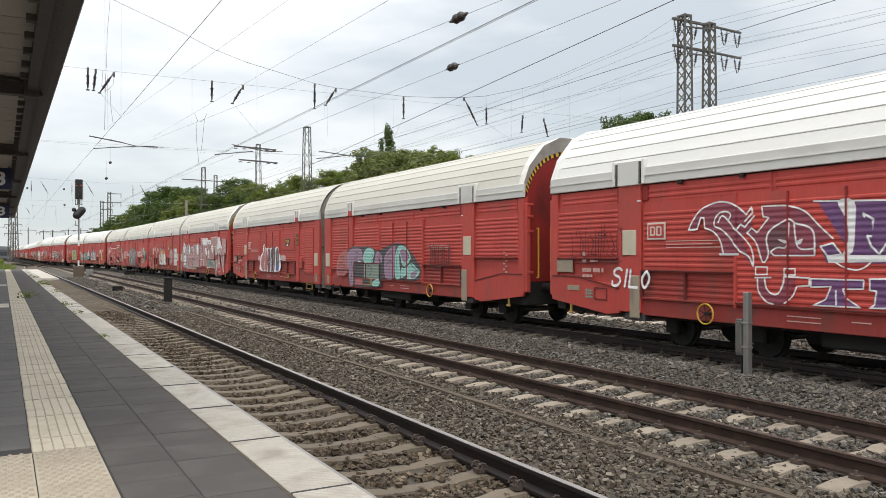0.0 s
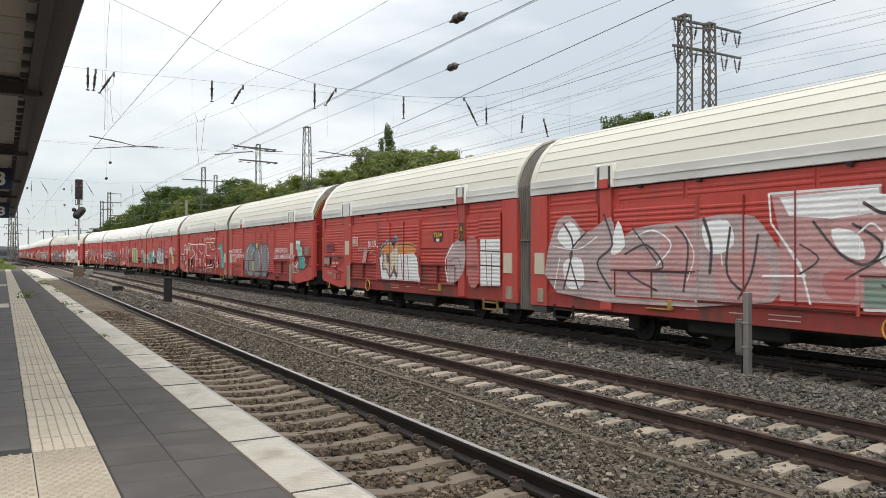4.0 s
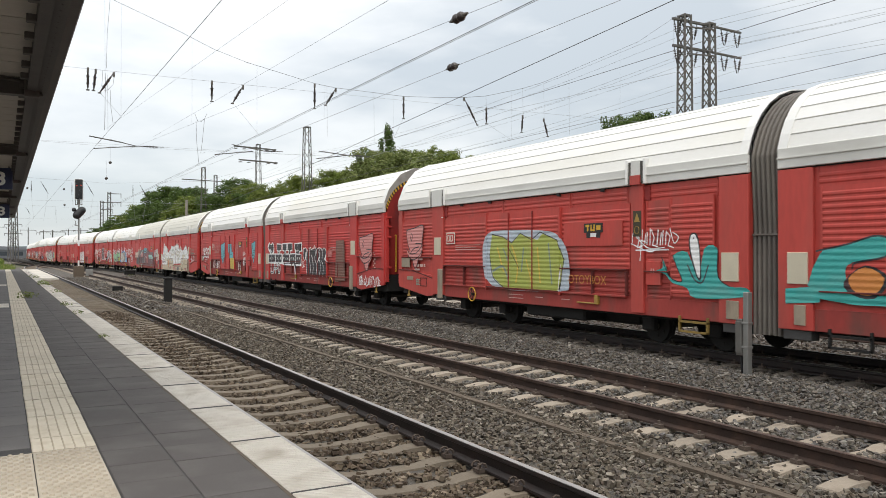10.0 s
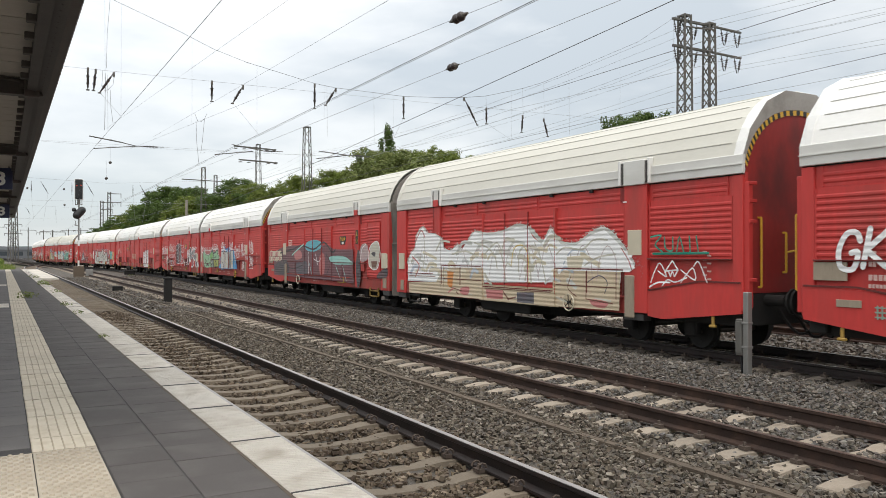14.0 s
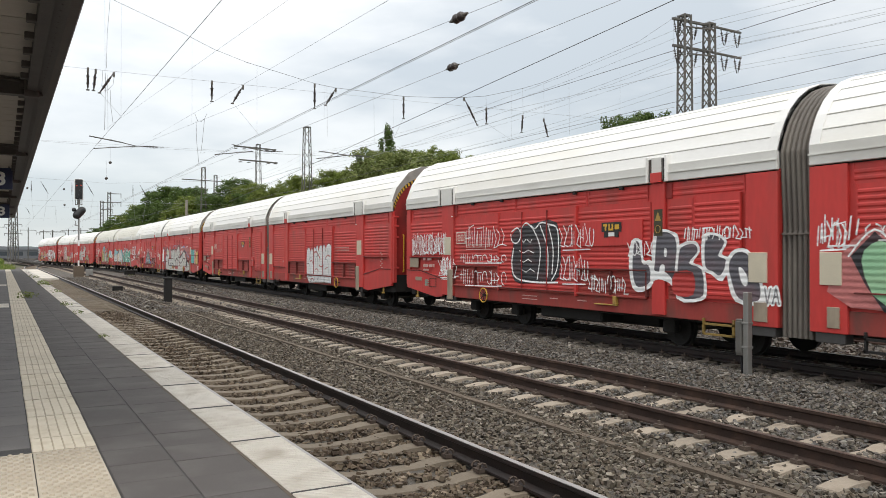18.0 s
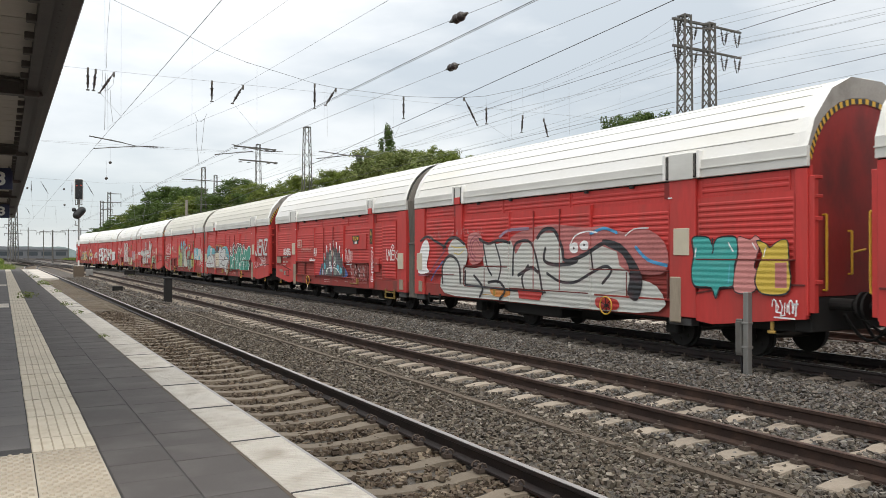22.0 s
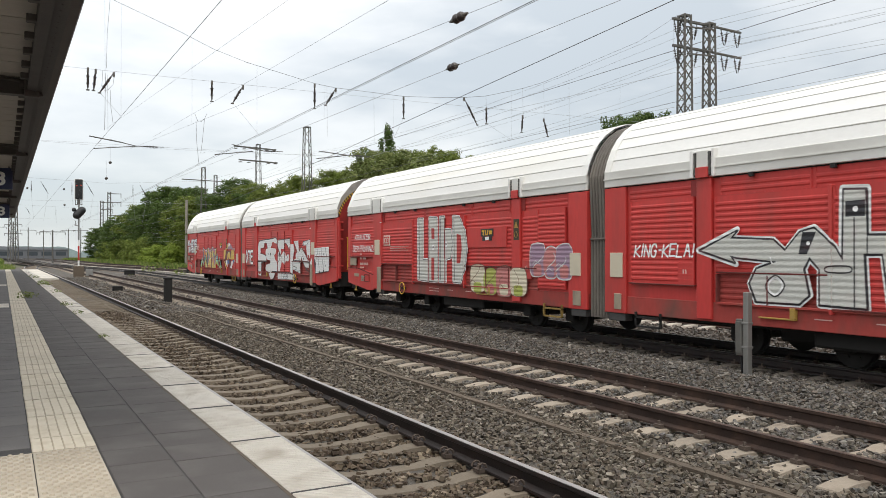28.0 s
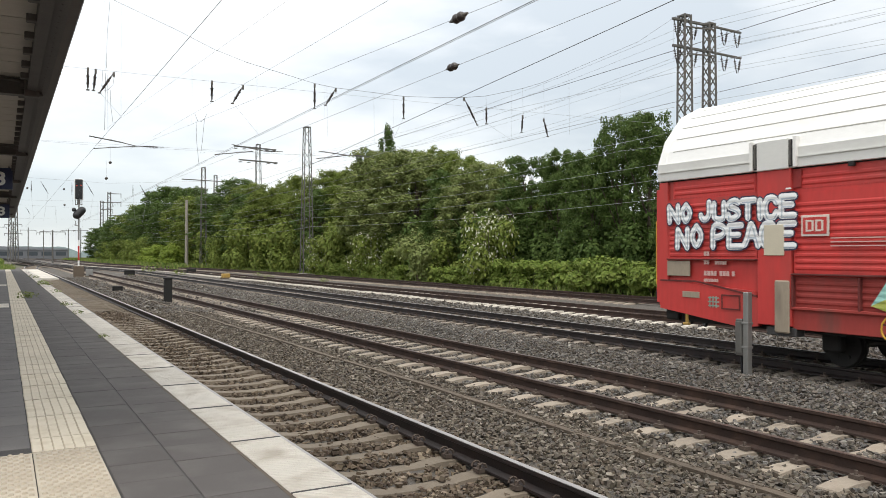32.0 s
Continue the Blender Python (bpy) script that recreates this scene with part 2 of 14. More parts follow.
STONE_BROWN = island("rusty_ballast_stone", [(0.033, 0.024, 0.017), (0.095, 0.07, 0.048), (0.155, 0.118, 0.08), (0.055, 0.039, 0.026), (0.115, 0.088, 0.062), (0.08, 0.058, 0.041), (0.14, 0.11, 0.08), (0.25, 0.195, 0.14)], bump=0.5)
# freight track stones: the train's shade is put into their darker colours
STONE_SHADED = island("shade_dark_ballast_stone", [(0.027, 0.023, 0.019), (0.081, 0.066, 0.055), (0.126, 0.103, 0.085), (0.046, 0.039, 0.032), (0.092, 0.076, 0.065)], bump=0.5)
# darker cream: painted shade of the studs, and dirt in the strip's grooves
TACTILE_SHADE_DIRT = surf("stud_shade_and_groove_dirt", (0.44, 0.38, 0.295), 0.85, vary=0.2, scale=20, grain=90)
TACTILE_STUD = surf("trodden_tactile_tile", (0.47, 0.415, 0.33), 0.85, vary=0.16, scale=5, grain=90, bump=0.3, dirt=(0.33, 0.27, 0.20), dirt_amount=0.6, by_object=0.08)
PAVE_PALER = surf("paler_grey_paving_slab", (0.125, 0.117, 0.113), 0.86, spec=0.32, vary=0.16, scale=2.5, grain=150, bump=0.2, dirt=(0.19, 0.18, 0.165), dirt_amount=0.4, by_object=0.05)
SOIL = surf("weedy_soil", (0.085, 0.085, 0.04), 0.95, vary=0.4, scale=1.2, grain=12, bump=0.7, depth=0.05, dirt=(0.12, 0.10, 0.06), dirt_amount=0.6)
STEEL = surf("weathered_mast_steel", (0.13, 0.125, 0.115), 0.7, 0.3, vary=0.2, scale=1.5, grain=20, dirt=(0.12, 0.08, 0.055), dirt_amount=0.5)
GALV = surf("galvanised_steel", (0.26, 0.255, 0.24), 0.5, 0.6, vary=0.15, scale=5, grain=40, bump=0.1)
WIRE = surf("dark_wire", (0.17, 0.17, 0.175), 0.6, 0.4, vary=0.1)
WIRE_PALE = surf("pale_wire", (0.38, 0.39, 0.40), 0.6, 0.3, vary=0.1)
INSUL = surf("brown_insulator", (0.035, 0.025, 0.022), 0.3, vary=0.2, scale=10)
CANOPY = surf("grimy_canopy_sheet", (0.46, 0.41, 0.35), 0.7, vary=0.2, scale=1.6, grain=30, bump=0.1, dirt=(0.30, 0.26, 0.21), dirt_amount=0.5, stretch=(0.4, 1, 1))
CANOPY_STEEL = surf("dark_canopy_steel", (0.085, 0.072, 0.066), 0.6, 0.2, vary=0.25, scale=3, grain=40)
BLUE_SIGN = surf("dark_blue_sign", (0.012, 0.018, 0.06), 0.35, vary=0.1)
WHITE = surf("white_paint", (0.78, 0.78, 0.76), 0.5, vary=0.06, scale=6, grain=50, bump=0.05)
PALE_MARK = surf("faded_stencil_paint", (0.58, 0.38, 0.34), 0.6, vary=0.2, scale=9, grain=60)
SAGE_MARK = surf("grey_green_marking", (0.22, 0.33, 0.27), 0.6, vary=0.15, scale=9, grain=60)
CREAM_MARK = surf("faded_cream_marking", (0.66, 0.57, 0.50), 0.6, vary=0.15, scale=9, grain=60)
SIGNAL_RED = surf("red_mast_paint", (0.42, 0.025, 0.02), 0.5, vary=0.15)
BARK = surf("tree_bark", (0.09, 0.07, 0.05), 0.95, vary=0.3, scale=5, grain=30, bump=0.6, stretch=(1, 1, 0.3))
LEAF = island("green_leaf", [(0.099, 0.136, 0.025), (0.146, 0.184, 0.037), (0.194, 0.238, 0.053), (0.118, 0.155, 0.031), (0.222, 0.256, 0.067)], 0.6, translucent=0.15, grain=3)
LEAF_DARK = island("dark_green_leaf", [(0.049, 0.085, 0.019), (0.077, 0.122, 0.031), (0.106, 0.154, 0.041), (0.063, 0.099, 0.025), (0.125, 0.174, 0.051)], 0.6, translucent=0.12, grain=3)
LEAF_GREY = island("grey_green_leaf", [(0.128, 0.162, 0.045), (0.174, 0.206, 0.065), (0.211, 0.245, 0.089), (0.151, 0.183, 0.054), (0.247, 0.273, 0.106)], 0.6, translucent=0.15, grain=3)
LEAF_LOW = island("bramble_leaf", [(0.104, 0.154, 0.025), (0.152, 0.208, 0.040), (0.193, 0.246, 0.054), (0.120, 0.170, 0.031), (0.226, 0.269, 0.073)], 0.6, translucent=0.15, grain=3)
LEAF_BRIGHT = island("bright_green_leaf", [(0.136, 0.192, 0.024), (0.184, 0.248, 0.036), (0.224, 0.288, 0.052), (0.160, 0.216, 0.032)], 0.6, translucent=0.15, grain=3)
BLOSSOM = island("cream_blossom", [(0.42, 0.42, 0.30), (0.6, 0.6, 0.46), (0.50, 0.50, 0.38)], 0.7, translucent=0.2, grain=3)
DRY = island("dry_brown_twig", [(0.10, 0.07, 0.05), (0.16, 0.11, 0.08), (0.20, 0.15, 0.11)], 0.9, translucent=0.1, grain=3)
GRASS = island("rough_grass", [(0.108, 0.168, 0.036), (0.168, 0.210, 0.060), (0.240, 0.252, 0.084), (0.084, 0.140, 0.030), (0.192, 0.266, 0.060)], 0.8, translucent=0.2, grain=3)


def glow(name, color, strength):
    m = bpy.data.materials.new(name)
    m.use_nodes = True
    p = m.node_tree.nodes["Principled BSDF"]
    p.inputs["Base Color"].default_value = (*color, 1)
    p.inputs["Emission Color"].default_value = (*color, 1)
    p.inputs["Emission Strength"].default_value = strength
    return m


RED_LIGHT = glow("lit_red_lens", (0.8, 0.05, 0.03), 0.45)
HALL = surf("far_hall_wall", (0.13, 0.135, 0.145), 0.8, vary=0.15, scale=0.2, grain=2)
HALL_ROOF = surf("far_hall_roof", (0.20, 0.21, 0.23), 0.7, vary=0.15, scale=0.2, grain=2)
GLASS_DARK = surf("dark_window_band", (0.05, 0.06, 0.07), 0.25, vary=0.2, scale=0.5)


# ---- building helpers ----
def box(bm, x0, x1, y0, y1, z0, z1, bevel=0.0):
    made = bmesh.ops.create_cube(bm, size=1.0, matrix=Matrix.LocRotScale(((x0 + x1) / 2, (y0 + y1) / 2, (z0 + z1) / 2), None,
                                                                        (abs(x1 - x0), abs(y1 - y0), abs(z1 - z0))))
    if bevel:
        edges = list({e for v in made["verts"] for e in v.link_edges})
        bmesh.ops.bevel(bm, geom=edges, offset=bevel, segments=1, affect="EDGES", profile=0.5)
    return made["verts"]


def rod(bm, a, b, r, r2=None, sides=8):
    a, b = Vector(a), Vector(b)
    d = b - a
    turn = d.to_track_quat("Z", "Y")
    made = bmesh.ops.create_cone(bm, cap_ends=True, segments=sides, radius1=r, radius2=r if r2 is None else r2, depth=d.length,
                                 matrix=Matrix.LocRotScale((a + b) / 2, turn, None))
    return made["verts"]


def bar(bm, a, b, w, h):
    """A square bar from a to b."""
    a, b = Vector(a), Vector(b)
    d = b - a
    bmesh.ops.create_cube(bm, size=1.0, matrix=Matrix.LocRotScale((a + b) / 2, d.to_track_quat("Y", "Z"), (w, d.length, h)))


def ball(bm, c, r, sub=2, squash=(1, 1, 1)):
    bmesh.ops.create_icosphere(bm, subdivisions=sub, radius=1.0, matrix=Matrix.LocRotScale(c, None, (r * squash[0], r * squash[1], r * squash[2])))


def extrude_y(bm, profile, y0, y1, closed=True):
    """A prism: the profile's (x, z) points drawn from y0 to y1."""
    a = [bm.verts.new((x, y0, z)) for x, z in profile]
    b = [bm.verts.new((x, y1, z)) for x, z in profile]
    k = len(profile)
    for i in range(k if closed else k - 1):
        j = (i + 1) % k
        bm.faces.new((a[i], a[j], b[j], b[i]))
    if closed:
        bm.faces.new(a[::-1])
        bm.faces.new(b)


def mesh_of(name, bm, materials, smooth_faces=False):
    bmesh.ops.recalc_face_normals(bm, faces=bm.faces)
    me = bpy.data.meshes.new(name)
    bm.to_mesh(me)
    bm.free()
    for m in materials if isinstance(materials, (list, tuple)) else [materials]:
        me.materials.append(m)
    if smooth_faces:
        me.shade_smooth()
        me.set_sharp_from_angle(angle=radians(35))
    return me


def part(name, bm, material, parent, label="", smooth_faces=False):
    ob = new(name, mesh_of(name, bm, material, smooth_faces))
    ob.parent = parent
    return tagged(ob, label)


def piece(name, mesh, parent, at):
    ob = new(name, mesh)
    ob.parent = parent
    ob.location = at
    return ob


def thing(name, label, category, at=(0, 0, 0), group="", kind="", turn=0.0):
    ob = new(name)
    ob.empty_display_size = 0.3
    ob.matrix_basis = pose(*at, 0, 0, turn)
    return tagged(ob, label, category, group, kind)


def raw_mesh(name, verts, faces_tri, material, quads=False):
    """A mesh straight from arrays: verts (n, 3), faces (m, 3) or (m, 4)."""
    verts, faces_tri = np.asarray(verts, np.float32), np.asarray(faces_tri, np.int32)
    k = faces_tri.shape[1]
    me = bpy.data.meshes.new(name)
    me.vertices.add(len(verts))
    me.vertices.foreach_set("co", verts.ravel())
    me.loops.add(faces_tri.size)
    me.loops.foreach_set("vertex_index", faces_tri.ravel())
    me.polygons.add(len(faces_tri))
    me.polygons.foreach_set("loop_start", np.arange(0, faces_tri.size, k, dtype=np.int32))
    me.update(calc_edges=True)
    me.validate()
    me.materials.append(material)
    me.shade_flat()
    return me


# ---- ground, ballast, tracks ----
def ground_sheet():
    bm = bmesh.new()
    xs = [-2500, -400, -60, -6, 26, 60, 400, 2500]
    ys = [-2500, -400, -60, 0, 70, 150, 400, 2500]
    grid = [[bm.verts.new((x, y, -0.42)) for y in ys] for x in xs]
    for i in range(len(xs) - 1):
        for j in range(len(ys) - 1):
            bm.faces.new((grid[i][j], grid[i + 1][j], grid[i + 1][j + 1], grid[i][j + 1]))
    ob = new("ground", mesh_of("ground", bm, SOIL))
    tagged(ob, "flat weedy soil round the railway yard", "ground", kind="structure")


def bed_height(x):
    """Height of the ballast across the tracks."""
    z = -0.215
    z += 0.13 * math.exp(-((x - 10.0) / 0.75) ** 2)
    z += 0.02 * math.exp(-((x - 5.3) / 0.8) ** 2)
    z -= 0.05 * math.exp(-((x - 15.1) / 0.7) ** 2) + 0.10 * math.exp(-((x - 20.6) / 1.2) ** 2)
    if x > 25.2:
        z -= (x - 25.2) * 0.12
    return z


def ballast_bed():
    xs = np.concatenate([np.arange(1.3, 13, 0.24), np.arange(13, 27.4, 0.6)])
    ys = np.concatenate([np.arange(-60, 0, 6.0), np.arange(0, 26, 0.24), np.arange(26, 70, 1.0), np.arange(70, 420, 5.0)])
    verts = []
    for y in ys:
        for x in xs:
            i = min(range(5), key=lambda k: abs(TRACKS[k] - x))
            s = shift(i, y)
            z = bed_height(x) - 0.012 + 0.010 * (noise.noise((x * 1.7, y * 1.7, 0.3)))
            verts.append((x - s, y, z))
    nx, ny = len(xs), len(ys)
    f = [(j * nx + i, j * nx + i + 1, (j + 1) * nx + i + 1, (j + 1) * nx + i) for j in range(ny - 1) for i in range(nx - 1)]
    me = raw_mesh("ballast_bed", verts, f, BALLAST)
    me.shade_smooth()
    tagged(new("ballast_bed", me), "grey crushed stone ballast under the tracks", "ballast", kind="structure")


SLEEPER_STEP = 0.60
SLEEPER_START = (0.12, 0.10, 0.3, 0.1, 0.3)


def stones(name, label, count, x0, x1, y0, y1, size, material, seed):
    """Loose ballast: eight-sided stones, none on the sleepers."""
    rng = np.random.default_rng(seed)
    x = rng.uniform(x0, x1, count)
    y = y0 + (y1 - y0) * rng.random(count) ** 1.35
    keep = np.ones(count, bool)
    for i, c in enumerate(TRACKS):
        on = (np.abs(x - c) < 1.34) & (np.abs((y - SLEEPER_START[i] + 0.3) % SLEEPER_STEP - 0.3) < 0.15)
        rail = np.abs(np.abs(x - c) - 0.75) < 0.09
        keep &= (~on | (rng.random(count) < (0.10, 0.20, 0.10, 0.10, 0.10)[i])) & ~rail
    x, y = x[keep], y[keep]
    n = len(x)
    z = np.array([bed_height(v) for v in x]) + rng.uniform(-0.012, 0.022, n)
    r = size * rng.uniform(0.45, 1.30, n)
    # blocky crushed stones: a knocked-about cube each
    base = np.array([(a, b, c) for c in (-1, 1) for a, b in ((-1, -1), (1, -1), (1, 1), (-1, 1))], float) * 0.62
    v = base[None] * rng.uniform(0.55, 1.25, (n, 8, 1)) + rng.uniform(-0.22, 0.22, (n, 8, 3))
    v *= rng.uniform(0.7, 1.3, (n, 1, 3))
    a = rng.uniform(0, 2 * np.pi, n)
    ca, sa = np.cos(a), np.sin(a)
    b = rng.uniform(-0.8, 0.8, n)
    cb, sb = np.cos(b), np.sin(b)
    vx, vz = v[:, :, 0] * cb[:, None] - v[:, :, 2] * sb[:, None], v[:, :, 0] * sb[:, None] + v[:, :, 2] * cb[:, None]
    wx, wy = vx * ca[:, None] - v[:, :, 1] * sa[:, None], vx * sa[:, None] + v[:, :, 1] * ca[:, None]
    p = np.stack([wx, wy, vz * 0.8], 2) * r[:, None, None] + np.stack([x, y, z], 1)[:, None]
    quad = np.array([(3, 2, 1, 0), (4, 5, 6, 7), (0, 1, 5, 4), (1, 2, 6, 5), (2, 3, 7, 6), (3, 0, 4, 7)])
    f = quad[None] + 8 * np.arange(n)[:, None, None]
    me = raw_mesh(name, p.reshape(-1, 3), f.reshape(-1, 4), material)
    tagged(new(name, me), label, "ballast", kind="stuff")


def sleeper_mesh(material, wide=0.145):
    bm = bmesh.new()
    st = [(-1.3, -0.235), (-1.27, -0.20), (-1.05, -0.172), (-0.5, -0.172), (-0.32, -0.198), (0.0, -0.206), (0.32, -0.198), (0.5, -0.172),
          (1.05, -0.172), (1.27, -0.20), (1.3, -0.235)]
    rings = []
    for x, z in st:
        w = wide if abs(x) > 0.4 else wide * 0.85
        rings.append([bm.verts.new((x, -w, -0.36)), bm.verts.new((x, -w * 0.72, z)), bm.verts.new((x, w * 0.72, z)), bm.verts.new((x, w, -0.36))])
    for a, b in zip(rings, rings[1:]):
        for i in range(3):
            bm.faces.new((a[i], a[i + 1], b[i + 1], b[i]))
    bm.faces.new(rings[0])
    bm.faces.new(rings[-1][::-1])
    return mesh_of("sleeper", bm, material)


RAIL_PROFILE = [(-0.036, 0.0), (0.036, 0.0), (0.037, -0.030), (0.010, -0.048), (0.009, -0.125), (0.070, -0.150), (0.072, -0.172), (-0.072, -0.172),
                (-0.070, -0.150), (-0.009, -0.125), (-0.010, -0.048), (-0.037, -0.030)]


def rail(name, i, side, material, parent, top, y0=-60, y1=380):
    ys = [y0, 0, 20, 40, 55] + [60 + 4 * k for k in range(int((y1 - 60) / 4))]
    for kind, profile, m in (("rail", RAIL_PROFILE, material), ("rail_head", [(-0.030, 0.0035), (0.030, 0.0035)], top)):
        verts, faces = [], []
        k = len(profile)
        for y in ys:
            for px, pz in profile:
                verts.append((TRACKS[i] - shift(i, y) + side * 0.7525 + px, y, pz))
        for r in range(len(ys) - 1):
            for q in range(k if k > 2 else 1):
                w = (q + 1) % k
                faces.append((r * k + q, r * k + w, (r + 1) * k + w, (r + 1) * k + q))
        ob = new(kind, raw_mesh(kind, verts, faces, m))
        ob.parent = parent
        if kind == "rail_head":
            tagged(ob, "worn bright running surface of the rail")


def track(i, label, sleeper_material, top, clips):
    root = thing("railway_track", label, "railway track", group="tracks of the yard", kind="structure")
    for side in (-1, 1):
        rail("rail", i, side, RAIL_OILY if i in (0, 2) else RAIL, root, top)
    near = sleeper_mesh(sleeper_material)
    count = (150, 160, 150, 110, 100)[i]
    first = (-3, 0, 6, 15, 24)[i]
    for k in range(count):
        y = SLEEPER_START[i] + SLEEPER_STEP * math.ceil(first / SLEEPER_STEP) + SLEEPER_STEP * k
        piece("sleeper", near, root, (TRACKS[i] - shift(i, y), y, 0.012 * math.sin(k * 12.9 + i) + (0.03 if i == 3 else 0.0)))
    # the rest, past the near stretch, in one mesh
    bm = bmesh.new()
    y = SLEEPER_START[i] + SLEEPER_STEP * math.ceil(first / SLEEPER_STEP) + SLEEPER_STEP * count
    while y < 200:
        c = TRACKS[i] - shift(i, y)
        box(bm, c - 1.3, c + 1.3, y - 0.12, y + 0.12, -0.3, -0.175)
        y += SLEEPER_STEP
    tagged(part("far_sleepers", bm, sleeper_material, root), kind="stuff")
    if clips:
        bm = bmesh.new()
        for k in range(clips):
            y = SLEEPER_START[i] + SLEEPER_STEP * math.ceil(first / SLEEPER_STEP) + SLEEPER_STEP * k
            for side in (-1, 1):
                for dx in (-0.115, 0.115):
                    x = TRACKS[i] - shift(i, y) + side * 0.7525 + dx
                    box(bm, x - 0.035, x + 0.035, y - 0.05, y + 0.05, -0.172, -0.135)
                    rod(bm, (x, y, -0.14), (x, y, -0.095), 0.018, sides=6)
                    if i == 0:
                        # spring clip: two bent loops beside the bolt
                        for dy in (-0.055, 0.055):
                            bow = [(x + 0.045 * math.cos(q * 0.785), y + dy, -0.125 + 0.045 * math.sin(q * 0.785)) for q in range(5)]
                            for p0, p1 in zip(bow, bow[1:]):
                                rod(bm, p0, p1, 0.011, sides=5)
        tagged(part("rail_fastenings", bm, CLIP, root, "rusty screwed rail fastenings"), kind="stuff")
    return root


ground_sheet()
ballast_bed()
track(0, "straight platform track on dirty concrete sleepers in brown ballast", SLEEPER_OLD, RAIL_TOP, 45)
track(1, "rust-brown track on pale concrete sleepers in grey ballast", SLEEPER, RAIL_DULL, 45)
track(2, "track under the freight train on concrete sleepers darkened for its shade", SLEEPER_SHADED, RAIL_TOP, 40)
track(3, "track behind the freight train on bright pale sleepers", SLEEPER_NEW, RAIL_DULL, 0)
track(4, "rusty siding beside the weedy bank on pale sleepers", SLEEPER, RAIL_DULL, 0)
stones("ballast_stones", "rust-brown crushed stones of the platform track", 36000, 1.6, 4.4, 1.5, 30, 0.033, STONE_BROWN, 1)
stones("ballast_stones", "brown-grey crushed stones between the tracks", 26000, 4.0, 6.3, 1.5, 30, 0.033, STONE_MID, 2)
stones("ballast_stones", "grey crushed stones of the second track", 30000, 6.3, 9.0, 1.5, 30, 0.033, STONE, 7)
stones("ballast_stones", "grey crushed stones heaped beside the freight track", 32000, 8.6, 11.3, 4.0, 40, 0.034, STONE, 3)
stones("ballast_stones", "grey crushed stones beyond the freight track", 17000, 14.0, 19.5, 8.0, 60, 0.056, STONE, 4)
stones("ballast_stones", "stones under the freight track, darkened for the train's shade", 14000, 11.1, 14.0, 5.0, 60, 0.044, STONE_SHADED, 6)
stones("ballast_stones", "grey crushed stones farther along the tracks", 14000, 4.0, 11.2, 28.0, 75, 0.06, STONE, 5)


def cable_trough():
    """The row of narrow trough covers between the first two tracks."""
    root = thing("cable_trough", "brown-stained concrete cable trough covers in a row", "cable trough", kind="structure")
    bm = bmesh.new()
    box(bm, -0.055, 0.055, -0.496, 0.496, -0.12, 0.0, 0.006)
    box(bm, -0.064, -0.055, -0.497, 0.497, -0.12, 0.008, 0.003)
    box(bm, 0.055, 0.064, -0.497, 0.497, -0.12, 0.006, 0.003)
    me = mesh_of("trough_cover", bm, TROUGH)
    for k in range(60):
        y = 1.0 + k * 1.0
        ob = piece("trough_cover", me, root, (5.60 - 0.004 * max(0, y - 12), y, -0.158 + 0.008 * math.sin(k * 7.1)))
        ob.rotation_euler = (0.006 * math.sin(k * 2.3), 0, 0.012 * math.sin(k * 3.3))


cable_trough()


